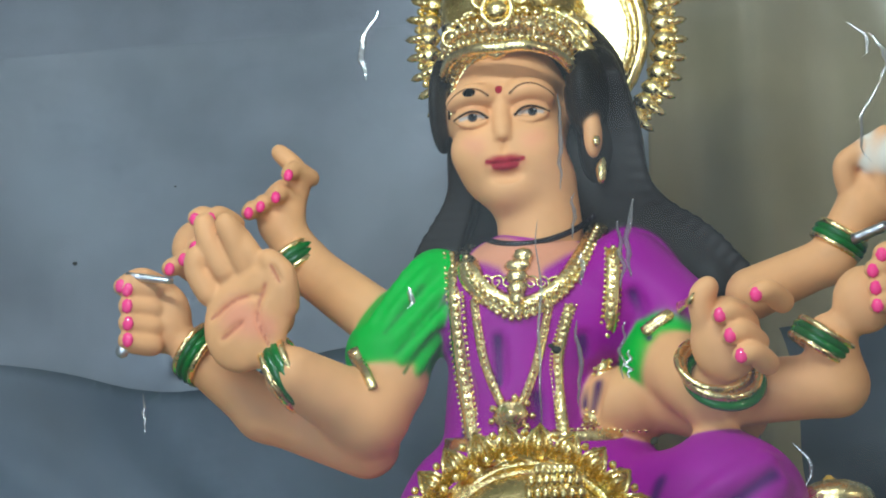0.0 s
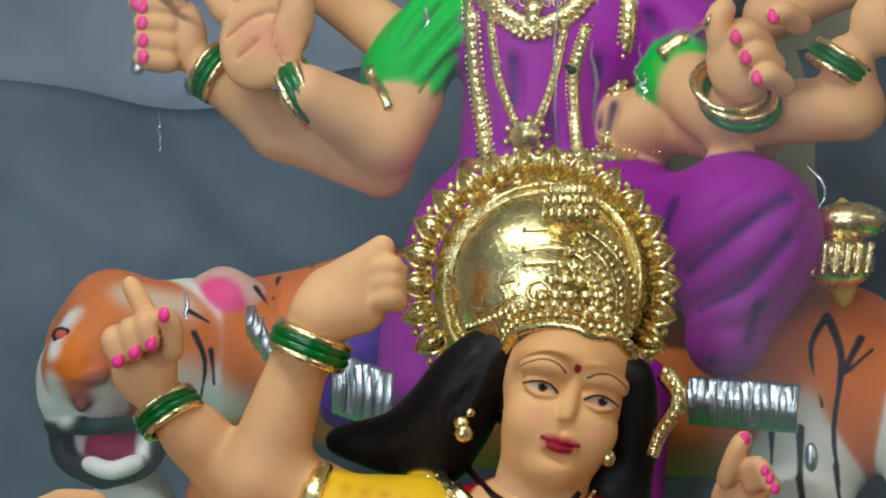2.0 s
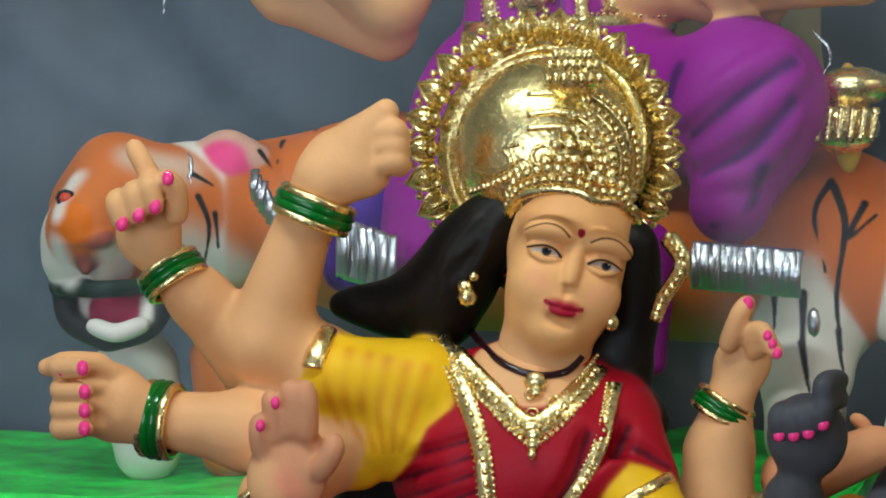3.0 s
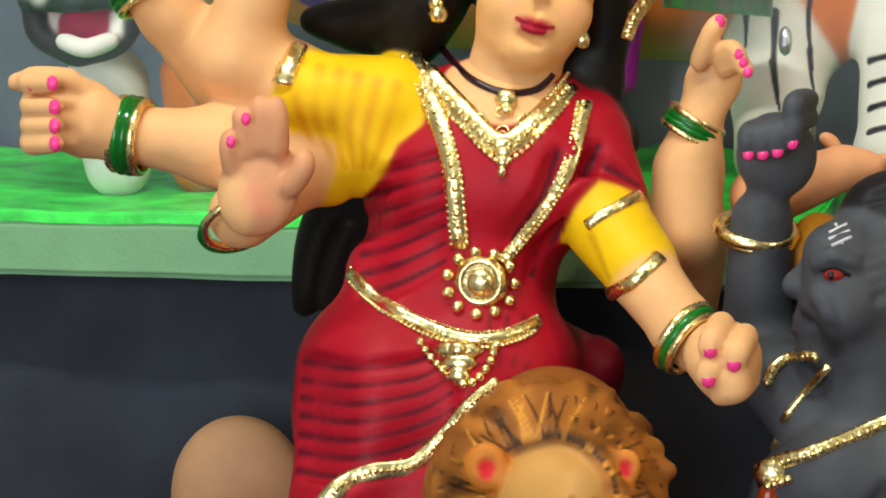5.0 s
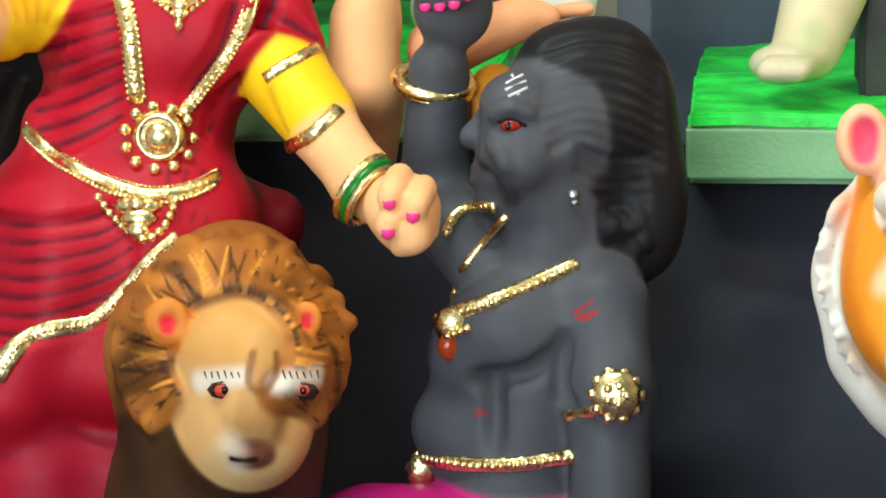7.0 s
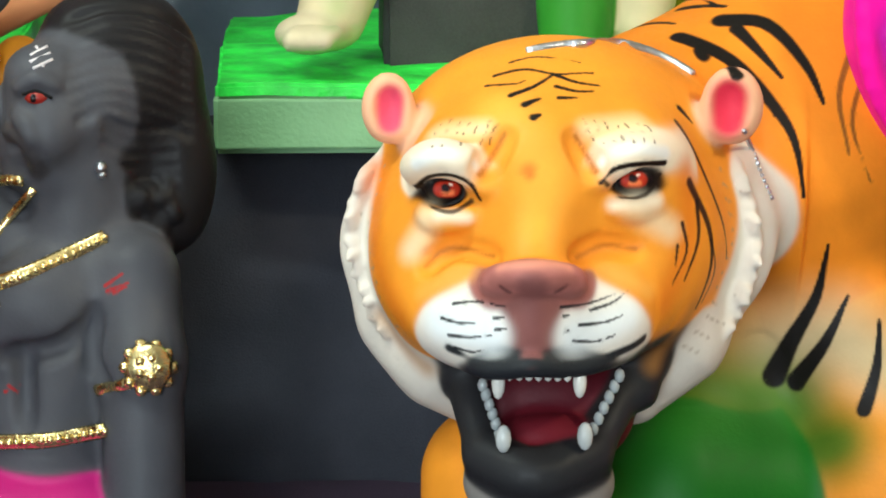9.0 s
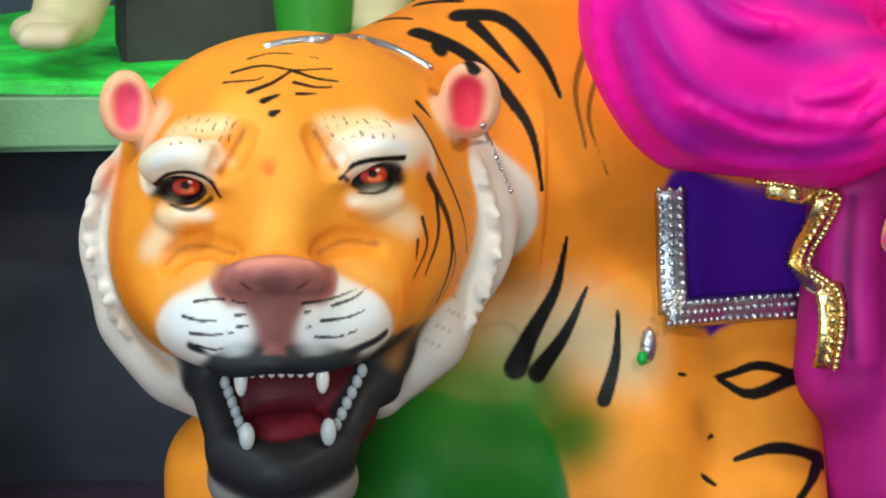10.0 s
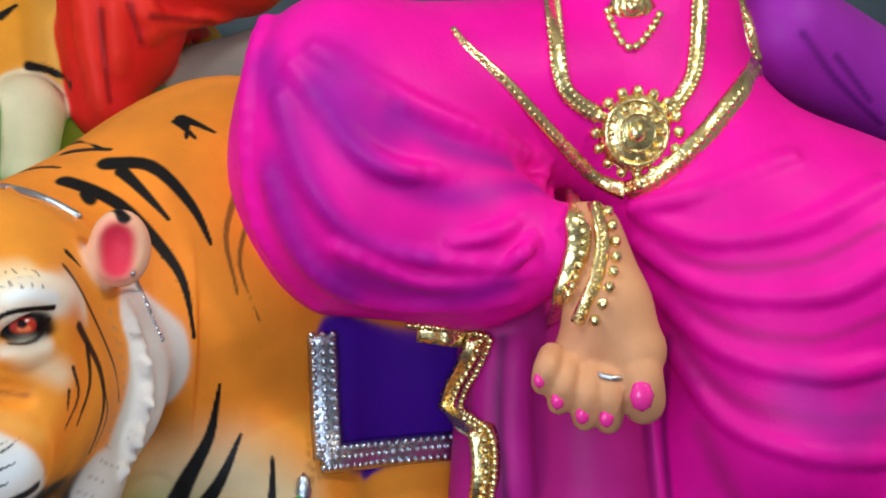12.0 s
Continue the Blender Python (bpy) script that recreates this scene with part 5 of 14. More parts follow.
    s.bead((0.163, 0.045, 0.418), (0.0145, 0.005, 0.005), mat=GOLD, rot=(0, -16.3636, 0))
    s.bead((0.156, 0.045, 0.438), (0.0145, 0.005, 0.005), mat=GOLD, rot=(0, -24.5455, 0))
    s.bead((0.148, 0.045, 0.456), (0.0145, 0.005, 0.005), mat=GOLD, rot=(0, -32.7273, 0))
    s.bead((0.136, 0.045, 0.474), (0.0145, 0.005, 0.005), mat=GOLD, rot=(0, -40.9091, 0))
    s.bead((0.123, 0.045, 0.489), (0.0145, 0.005, 0.005), mat=GOLD, rot=(0, -49.0909, 0))
    s.bead((0.107, 0.045, 0.503), (0.0145, 0.005, 0.005), mat=GOLD, rot=(0, -57.2727, 0))
    s.bead((0.09, 0.045, 0.515), (0.0145, 0.005, 0.005), mat=GOLD, rot=(0, -65.4545, 0))
    s.bead((0.071, 0.045, 0.523), (0.0145, 0.005, 0.005), mat=GOLD, rot=(0, -73.6364, 0))
    s.bead((0.052, 0.045, 0.53), (0.0145, 0.005, 0.005), mat=GOLD, rot=(0, -81.8182, 0))
    s.bead((0.032, 0.045, 0.533), (0.0145, 0.005, 0.005), mat=GOLD, rot=(0, -90, 0))
    s.bead((0.012, 0.045, 0.533), (0.0145, 0.005, 0.005), mat=GOLD, rot=(0, -98.1818, 0))
    s.bead((-0.008, 0.045, 0.531), (0.0145, 0.005, 0.005), mat=GOLD, rot=(0, -106.3636, 0))
    s.bead((-0.027, 0.045, 0.525), (0.0145, 0.005, 0.005), mat=GOLD, rot=(0, -114.5455, 0))
    s.bead((-0.045, 0.045, 0.517), (0.0145, 0.005, 0.005), mat=GOLD, rot=(0, -122.7273, 0))
    s.bead((-0.062, 0.045, 0.506), (0.0145, 0.005, 0.005), mat=GOLD, rot=(0, -130.9091, 0))
    s.bead((-0.076, 0.045, 0.493), (0.0145, 0.005, 0.005), mat=GOLD, rot=(0, -139.0909, 0))
    s.bead((-0.089, 0.045, 0.477), (0.0145, 0.005, 0.005), mat=GOLD, rot=(0, -147.2727, 0))
    s.bead((-0.099, 0.045, 0.46), (0.0145, 0.005, 0.005), mat=GOLD, rot=(0, -155.4545, 0))
    s.bead((-0.106, 0.045, 0.441), (0.0145, 0.005, 0.005), mat=GOLD, rot=(0, -163.6364, 0))
    s.bead((-0.111, 0.045, 0.422), (0.0145, 0.005, 0.005), mat=GOLD, rot=(0, -171.8182, 0))
    s.bead((-0.112, 0.045, 0.401), (0.0145, 0.005, 0.005), mat=GOLD, rot=(0, -180, 0))
    s.bead((-0.111, 0.045, 0.381), (0.0145, 0.005, 0.005), mat=GOLD, rot=(0, -188.1818, 0))
    s.bead((-0.107, 0.045, 0.36), (0.0145, 0.005, 0.005), mat=GOLD, rot=(0, -196.3636, 0))
    s.bead((-0.1, 0.045, 0.341), (0.0145, 0.005, 0.005), mat=GOLD, rot=(0, -204.5455, 0))
    s.bead((-0.091, 0.045, 0.322), (0.0145, 0.005, 0.005), mat=GOLD, rot=(0, -212.7273, 0))
    s.bead((-0.079, 0.045, 0.305), (0.0145, 0.005, 0.005), mat=GOLD, rot=(0, -220.9091, 0))
    s.bead((-0.065, 0.045, 0.29), (0.0145, 0.005, 0.005), mat=GOLD, rot=(0, -229.0909, 0))
    s.bead((-0.049, 0.045, 0.277), (0.0145, 0.005, 0.005), mat=GOLD, rot=(0, -237.2727, 0))
    s.bead((-0.031, 0.045, 0.266), (0.0145, 0.005, 0.005), mat=GOLD, rot=(0, -245.4545, 0))
    s.bead((-0.013, 0.045, 0.257), (0.0145, 0.005, 0.005), mat=GOLD, rot=(0, -253.6364, 0))
    s.bead((0.007, 0.045, 0.252), (0.0145, 0.005, 0.005), mat=GOLD, rot=(0, -261.8182, 0))
    s.bead((0.026, 0.045, 0.249), (0.0145, 0.005, 0.005), mat=GOLD, rot=(0, -270, 0))
    s.bead((0.046, 0.045, 0.249), (0.0145, 0.005, 0.005), mat=GOLD, rot=(0, -278.1818, 0))
    s.bead((0.065, 0.045, 0.252), (0.0145, 0.005, 0.005), mat=GOLD, rot=(0, -286.3636, 0))
    s.bead((0.084, 0.045, 0.258), (0.0145, 0.005, 0.005), mat=GOLD, rot=(0, -294.5455, 0))
    s.bead((0.101, 0.045, 0.266), (0.0145, 0.005, 0.005), mat=GOLD, rot=(0, -302.7273, 0))
    s.bead((0.117, 0.045, 0.277), (0.0145, 0.005, 0.005), mat=GOLD, rot=(0, -310.9091, 0))
    s.bead((0.131, 0.045, 0.29), (0.0145, 0.005, 0.005), mat=GOLD, rot=(0, -319.0909, 0))
    s.bead((0.143, 0.045, 0.305), (0.0145, 0.005, 0.005), mat=GOLD, rot=(0, -327.2727, 0))
    s.bead((0.153, 0.045, 0.321), (0.0145, 0.005, 0.005), mat=GOLD, rot=(0, -335.4545, 0))
    s.bead((0.16, 0.045, 0.339), (0.0145, 0.005, 0.005), mat=GOLD, rot=(0, -343.6364, 0))
    s.bead((0.165, 0.045, 0.359), (0.0145, 0.005, 0.005), mat=GOLD, rot=(0, -351.8182, 0))
    s.bead((-0.002, 0.015, 0.415), (0.0782, 0.0659, 0.0475), mat=GOLD, n=20)
    s.tube(((-0.066, -0.03, 0.334), (-0.049, -0.06, 0.346), (-0.019, -0.085, 0.347), (0.009, -0.09, 0.346), (0.035, -0.09, 0.346), (0.063, -0.07, 0.34), (0.077, -0.04, 0.326)), 0.0061, 0.0061, flat=0.8)
    s.chain(((-0.065, -0.03, 0.344), (-0.049, -0.06, 0.356), (-0.019, -0.085, 0.356), (0.009, -0.09, 0.355), (0.035, -0.09, 0.355), (0.063, -0.07, 0.35), (0.077, -0.04, 0.336)), 0.0039, 0.0084)
    s.chain(((-0.067, -0.024, 0.359), (-0.05, -0.054, 0.371), (-0.02, -0.079, 0.371), (0.008, -0.084, 0.37), (0.034, -0.084, 0.37), (0.062, -0.064, 0.365), (0.076, -0.034, 0.351)), 0.0056, 0.0123)
    s.chain(((-0.068, -0.018, 0.374), (-0.051, -0.048, 0.386), (-0.021, -0.073, 0.386), (0.007, -0.078, 0.385), (0.033, -0.078, 0.385), (0.061, -0.058, 0.38), (0.076, -0.028, 0.366)), 0.0045, 0.0095)
    s.bead((0.005, -0.085, 0.387), (0.0145, 0.0067, 0.0112))
    s.ring((0.005, -0.085, 0.387), (0, -1, 0), 0.0156, 0.0034)
    s.ring((-0.031, -0.057, 0.385), (0, -1, 0), 0.0089, 0.0028)
    s.bead((-0.03, -0.062, 0.383), 0.0045)
    s.ring((0.027, -0.065, 0.384), (0, -1, 0), 0.0089, 0.0028)
    s.bead((0.028, -0.07, 0.382), 0.0045)
    s.ring((0.045, -0.054, 0.37), (0, -1, 0), 0.0089, 0.0028)
    s.bead((0.046, -0.059, 0.368), 0.0045)
    s.ring((-0.052, -0.048, 0.371), (0, -1, 0), 0.0089, 0.0028)
    s.bead((-0.05, -0.053, 0.369), 0.0045)
    s.ring((0.066, -0.042, 0.363), (0, -1, 0), 0.0089, 0.0028)
    s.bead((0.067, -0.047, 0.361), 0.0045)
    s.ring((-0.017, -0.063, 0.406), (0, -1, 0), 0.0089, 0.0028)
    s.bead((-0.016, -0.068, 0.404), 0.0045)
    s.ring((0.025, -0.066, 0.407), (0, -1, 0), 0.0089, 0.0028)
    s.bead((0.026, -0.071, 0.406), 0.0045)
    s.ring((0.002, -0.072, 0.369), (0, -1, 0), 0.0089, 0.0028)
    s.bead((0.003, -0.077, 0.367), 0.0045)
    # peaked gilt band of the crown over the forehead
    arch = np.array(((-0.058, -0.02, 0.292), (-0.053, -0.03, 0.3215), (-0.038, -0.036, 0.344), (-0.015, -0.047, 0.355), (-0.004, -0.05, 0.351), (0.01, -0.05, 0.357),
                     (0.039, -0.042, 0.358), (0.066, -0.034, 0.346), (0.082, -0.03, 0.3215)))
    for i in range(5):
        rim = arch * (1 + 0.025 * i, 1, 1) + (0, 0.003 * i, 0.0105 * i)
        s.tube(rim, 0.0065, 0.0065, flat=0.7)
        s.chain(rim + (0, -0.006, 0.005), 0.0028 if i % 2 else 0.0036, 0.0075 + 0.002 * i)
    return s


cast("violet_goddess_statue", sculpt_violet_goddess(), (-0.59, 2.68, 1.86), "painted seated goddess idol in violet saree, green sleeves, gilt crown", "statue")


def sculpt_crimson_goddess():
    s = Sculpt(0.003)
    s.blob((0.04, 0.05, 0.291), (0.0719, 0.0383, 0.0767), "17130f", 0.008)
    s.bend(((-0.005, 0, 0.309), (-0.043, 0.01, 0.275), (-0.074, 0.03, 0.226)), 0.024, 0.0359, "17130f", 0.012)
    s.bend(((-0.051, 0.02, 0.256), (-0.105, 0.03, 0.232), (-0.163, 0.03, 0.232)), 0.0335, 0.0105, "17130f", 0.012)
    s.bend(((-0.066, 0.04, 0.222), (-0.115, 0.03, 0.219), (-0.157, 0.03, 0.232)), 0.0192, 0.0057, "17130f", 0.01)
    s.bend(((0.108, 0.01, 0.283), (0.104, 0.03, 0.225), (0.092, 0.04, 0.156), (0.111, 0.05, 0.127)), 0.0192, 0.0192, "17130f", 0.01)
    s.bend(((0.077, 0.04, 0.206), (0.092, 0.04, 0.176)), 0.024, 0.024, "17130f", 0.01)
    s.bend(((0.001, -0.023, 0.307), (-0.04, -0.024, 0.274), (-0.084, -0.009, 0.235)), 0.0043, 0.0024, "221c18", 0.005)
    s.bend(((-0.009, -0.026, 0.293), (-0.036, -0.017, 0.254), (-0.108, 0.004, 0.226)), 0.0043, 0.0024, "221c18", 0.005)
    s.bend(((-0.024, -0.026, 0.303), (-0.05, -0.023, 0.274), (-0.057, -0.016, 0.24)), 0.0043, 0.0024, "221c18", 0.005)
    s.head = Sculpt(0.0018)
    s.head.limb((0.04, 0, 0.24), (0.024, 0.01, 0.171), 0.0374, 0.0422, "ecb078", 0.014)
    face(s.head, (0.0665, -0.046, 0.2673), 0.0262, (0, 14, 17), "efb070", -0.1)
    s.head.blob((-0.021, 0.005, 0.27), (0.0067, 0.0096, 0.0172), "ecb078", 0.006)
    s.bead((-0.036, -0.02, 0.245), (0.0077, 0.0077, 0.0067))
    s.bead((-0.034, -0.02, 0.236), (0.0096, 0.0086, 0.0086))
    s.bead((-0.028, -0.02, 0.254), 0.0048)
    s.bead((0.093, -0.02, 0.214), (0.0067, 0.0067, 0.0086))
    s.bead((0.093, -0.02, 0.224), 0.0043)
    s.limb((0.009, 0.02, 0.131), (-0.003, 0.01, -0.002), 0.0719, 0.0647, "a80e22", 0.02)
    s.limb((-0.035, 0.01, 0.141), (0.056, 0.01, 0.132), 0.0455, 0.0455, "a80e22", 0.02)
    s.blob((0.001, 0.01, 0.089), (0.114, 0.0671, 0.0719), "a80e22", 0.02)
    s.blob((-0.034, 0, 0.008), (0.0862, 0.0647, 0.0575), "a80e22", 0.025)
    s.blob((-0.066, 0, -0.113), (0.0982, 0.0719, 0.0719), "a80e22", 0.025)
    s.blob((-0.025, -0.03, 0.088), (0.0527, 0.0335, 0.0479), "a80e22", 0.025)
    s.blob((0.055, -0.03, 0.094), (0.0551, 0.0335, 0.0479), "a80e22", 0.025)
    s.limb((0.091, 0.01, 0.127), (0.12, -0.01, 0.08), 0.0383, 0.0288, "a80e22", 0.014)
    s.limb((-0.056, -0.02, -0.071), (0.034, -0.02, -0.068), 0.0719, 0.0575, "a80e22", 0.03)
    s.limb((-0.094, -0.03, -0.071), (-0.098, -0.05, -0.197), 0.0599, 0.0527, "a80e22", 0.03)
    s.limb((-0.063, -0.07, -0.095), (-0.107, -0.09, -0.211), 0.0527, 0.0431, "a80e22", 0.03)
    s.limb((0.011, -0.05, -0.085), (-0.023, -0.07, -0.191), 0.0527, 0.0479, "a80e22", 0.03)
    s.limb((0.062, 0.04, -0.073), (0.091, 0.05, -0.073), 0.0431, 0.0288, "7c0c20", 0.02)
    s.limb((0.059, 0.06, -0.115), (0.075, 0.06, -0.176), 0.0527, 0.0479, "7c0c20", 0.02)
    s.brush(((0.009, -0.029, 0.194), (0.026, -0.035, 0.175), (0.039, -0.03, 0.175)), 0.0431, 0.0383, "ecb078", 0.15, 1)
    # pleats: each groove has its shade brushed in as dark red
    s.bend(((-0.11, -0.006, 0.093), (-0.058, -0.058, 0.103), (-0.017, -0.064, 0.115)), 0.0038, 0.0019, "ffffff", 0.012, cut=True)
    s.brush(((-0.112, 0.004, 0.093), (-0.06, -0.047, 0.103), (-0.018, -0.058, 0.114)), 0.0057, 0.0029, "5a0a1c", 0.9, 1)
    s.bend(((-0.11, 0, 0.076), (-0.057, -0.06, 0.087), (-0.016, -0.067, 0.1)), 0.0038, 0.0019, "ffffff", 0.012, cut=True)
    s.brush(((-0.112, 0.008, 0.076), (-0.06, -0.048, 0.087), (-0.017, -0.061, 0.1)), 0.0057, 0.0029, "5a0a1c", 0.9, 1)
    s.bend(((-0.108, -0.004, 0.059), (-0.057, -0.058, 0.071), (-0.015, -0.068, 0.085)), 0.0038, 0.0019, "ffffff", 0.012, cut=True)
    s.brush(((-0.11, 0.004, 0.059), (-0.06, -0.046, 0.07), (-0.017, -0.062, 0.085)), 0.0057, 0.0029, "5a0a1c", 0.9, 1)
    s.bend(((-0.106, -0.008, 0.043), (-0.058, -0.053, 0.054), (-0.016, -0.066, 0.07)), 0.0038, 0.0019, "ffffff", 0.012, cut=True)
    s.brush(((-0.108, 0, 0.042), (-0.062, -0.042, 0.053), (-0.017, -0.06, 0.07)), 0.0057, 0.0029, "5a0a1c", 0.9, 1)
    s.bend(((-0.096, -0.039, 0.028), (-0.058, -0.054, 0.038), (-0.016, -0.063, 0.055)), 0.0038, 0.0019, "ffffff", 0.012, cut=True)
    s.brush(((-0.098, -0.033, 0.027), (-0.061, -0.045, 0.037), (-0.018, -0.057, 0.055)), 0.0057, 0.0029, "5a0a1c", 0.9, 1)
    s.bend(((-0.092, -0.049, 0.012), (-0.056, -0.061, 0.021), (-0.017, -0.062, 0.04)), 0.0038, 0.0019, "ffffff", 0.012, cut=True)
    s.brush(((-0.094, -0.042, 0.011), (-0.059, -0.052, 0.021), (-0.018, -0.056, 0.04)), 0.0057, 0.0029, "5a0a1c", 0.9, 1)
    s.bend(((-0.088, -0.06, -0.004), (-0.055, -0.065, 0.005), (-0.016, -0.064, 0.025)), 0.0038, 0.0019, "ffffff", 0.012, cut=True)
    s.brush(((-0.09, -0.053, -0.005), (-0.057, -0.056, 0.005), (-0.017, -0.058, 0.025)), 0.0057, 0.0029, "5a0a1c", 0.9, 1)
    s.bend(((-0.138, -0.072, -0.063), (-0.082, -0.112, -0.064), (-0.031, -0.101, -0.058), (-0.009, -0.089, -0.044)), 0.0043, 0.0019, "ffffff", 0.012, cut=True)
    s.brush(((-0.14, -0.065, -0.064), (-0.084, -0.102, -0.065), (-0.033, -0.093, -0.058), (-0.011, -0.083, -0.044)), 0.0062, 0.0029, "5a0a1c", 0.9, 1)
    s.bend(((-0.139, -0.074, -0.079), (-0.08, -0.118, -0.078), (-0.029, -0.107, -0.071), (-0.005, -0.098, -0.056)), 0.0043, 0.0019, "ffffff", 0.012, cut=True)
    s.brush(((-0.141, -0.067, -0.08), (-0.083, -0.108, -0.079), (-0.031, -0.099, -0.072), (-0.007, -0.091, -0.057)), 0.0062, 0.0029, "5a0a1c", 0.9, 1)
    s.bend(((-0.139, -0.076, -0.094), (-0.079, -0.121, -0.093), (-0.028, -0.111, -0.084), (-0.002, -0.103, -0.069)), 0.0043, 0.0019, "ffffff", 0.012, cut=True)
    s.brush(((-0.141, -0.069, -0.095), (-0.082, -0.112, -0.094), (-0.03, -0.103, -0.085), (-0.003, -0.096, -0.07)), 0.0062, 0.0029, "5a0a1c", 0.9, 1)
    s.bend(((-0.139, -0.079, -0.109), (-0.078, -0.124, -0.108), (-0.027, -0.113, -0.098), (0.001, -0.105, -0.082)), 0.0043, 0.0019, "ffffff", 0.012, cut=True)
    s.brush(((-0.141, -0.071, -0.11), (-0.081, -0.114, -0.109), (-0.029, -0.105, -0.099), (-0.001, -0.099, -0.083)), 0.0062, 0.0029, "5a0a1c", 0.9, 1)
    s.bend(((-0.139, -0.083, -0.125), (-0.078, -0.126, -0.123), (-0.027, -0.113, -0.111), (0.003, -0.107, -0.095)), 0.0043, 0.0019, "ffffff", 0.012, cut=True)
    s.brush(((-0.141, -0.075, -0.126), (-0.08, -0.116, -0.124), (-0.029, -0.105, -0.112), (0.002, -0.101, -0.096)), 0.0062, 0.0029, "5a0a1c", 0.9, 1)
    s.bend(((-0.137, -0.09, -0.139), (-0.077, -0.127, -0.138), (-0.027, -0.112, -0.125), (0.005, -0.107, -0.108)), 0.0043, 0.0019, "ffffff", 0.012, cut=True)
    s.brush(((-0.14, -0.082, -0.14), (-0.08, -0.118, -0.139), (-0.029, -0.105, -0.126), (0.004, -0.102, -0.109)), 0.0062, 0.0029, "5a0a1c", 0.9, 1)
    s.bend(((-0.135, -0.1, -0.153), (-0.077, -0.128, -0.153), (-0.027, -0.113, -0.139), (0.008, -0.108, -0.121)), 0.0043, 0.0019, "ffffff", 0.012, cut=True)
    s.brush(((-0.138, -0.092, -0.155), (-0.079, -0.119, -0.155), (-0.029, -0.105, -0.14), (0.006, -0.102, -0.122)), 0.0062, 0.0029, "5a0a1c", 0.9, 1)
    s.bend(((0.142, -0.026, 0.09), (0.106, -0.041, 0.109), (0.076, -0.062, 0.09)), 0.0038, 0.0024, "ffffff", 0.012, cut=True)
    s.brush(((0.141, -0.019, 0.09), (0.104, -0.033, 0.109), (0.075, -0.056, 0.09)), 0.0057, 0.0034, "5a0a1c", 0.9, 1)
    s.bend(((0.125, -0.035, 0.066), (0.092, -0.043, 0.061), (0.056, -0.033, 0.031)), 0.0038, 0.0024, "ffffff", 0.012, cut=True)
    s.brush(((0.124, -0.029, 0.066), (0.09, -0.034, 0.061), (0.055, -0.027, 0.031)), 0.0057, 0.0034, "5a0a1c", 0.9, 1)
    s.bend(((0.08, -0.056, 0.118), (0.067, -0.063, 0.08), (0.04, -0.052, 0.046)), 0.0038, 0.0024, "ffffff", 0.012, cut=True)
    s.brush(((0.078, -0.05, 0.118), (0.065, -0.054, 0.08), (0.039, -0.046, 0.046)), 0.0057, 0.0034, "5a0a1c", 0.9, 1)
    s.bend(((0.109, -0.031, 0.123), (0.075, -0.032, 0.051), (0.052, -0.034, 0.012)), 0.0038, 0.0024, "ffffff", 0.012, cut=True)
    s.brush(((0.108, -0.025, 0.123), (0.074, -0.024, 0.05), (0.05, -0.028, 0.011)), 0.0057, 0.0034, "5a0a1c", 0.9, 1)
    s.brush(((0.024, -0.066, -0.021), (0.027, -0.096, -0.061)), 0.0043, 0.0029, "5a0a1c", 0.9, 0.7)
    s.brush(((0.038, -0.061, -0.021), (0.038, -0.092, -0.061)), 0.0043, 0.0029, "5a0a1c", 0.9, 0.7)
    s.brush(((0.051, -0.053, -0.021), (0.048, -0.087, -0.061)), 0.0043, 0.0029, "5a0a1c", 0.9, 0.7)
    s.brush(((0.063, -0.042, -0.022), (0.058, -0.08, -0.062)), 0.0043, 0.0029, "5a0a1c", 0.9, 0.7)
    s.bend(((-0.123, 0.07, 0.083), (-0.163, 0.08, 0.036), (-0.186, 0.09, -0.027)), 0.0359, 0.0115, "17130f", 0.01)
    s.bend(((-0.107, 0.07, 0.073), (-0.141, 0.08, 0.021), (-0.16, 0.09, -0.027)), 0.0288, 0.0096, "17130f", 0.01)
    s.bend(((-0.146, 0.042, 0.058), (-0.167, 0.058, 0.022), (-0.179, 0.072, -0.015)), 0.0038, 0.0024, "221c18", 0.005)
    s.bend(((-0.131, 0.045, 0.048), (-0.152, 0.063, 0.006), (-0.164, 0.076, -0.021)), 0.0038, 0.0024, "221c18", 0.005)
    s.limb((-0.081, -0.01, 0.155), (-0.141, -0.03, 0.16), 0.0455, 0.0422, "f2bd08", 0.014)
    s.limb((-0.098, -0.02, 0.121), (-0.126, -0.03, 0.091), 0.0383, 0.0216, "f2bd08", 0.016)
    s.brush(((-0.147, -0.055, 0.193), (-0.144, -0.071, 0.15), (-0.125, -0.05, 0.104)), 0.0096, 0.0048, "e0900c", 1, 0.75)
    s.brush(((-0.129, -0.057, 0.19), (-0.13, -0.068, 0.146), (-0.116, -0.052, 0.104)), 0.0096, 0.0048, "e0900c", 1, 0.75)
    s.brush(((-0.112, -0.055, 0.186), (-0.116, -0.064, 0.142), (-0.108, -0.053, 0.104)), 0.0096, 0.0048, "e0900c", 1, 0.75)
    s.brush(((-0.096, -0.053, 0.182), (-0.102, -0.061, 0.139), (-0.1, -0.052, 0.104)), 0.0096, 0.0048, "e0900c", 1, 0.75)
    s.brush(((-0.079, -0.051, 0.178), (-0.088, -0.058, 0.135), (-0.092, -0.051, 0.104)), 0.0096, 0.0048, "e0900c", 1, 0.75)
    s.brush(((-0.063, -0.047, 0.175), (-0.074, -0.053, 0.131), (-0.085, -0.05, 0.104)), 0.0096, 0.0048, "e0900c", 1, 0.75)
    s.limb((0.115, -0.02, 0.058), (0.146, -0.045, 0.026), 0.0374, 0.0335, "f2bd08", 0.008)
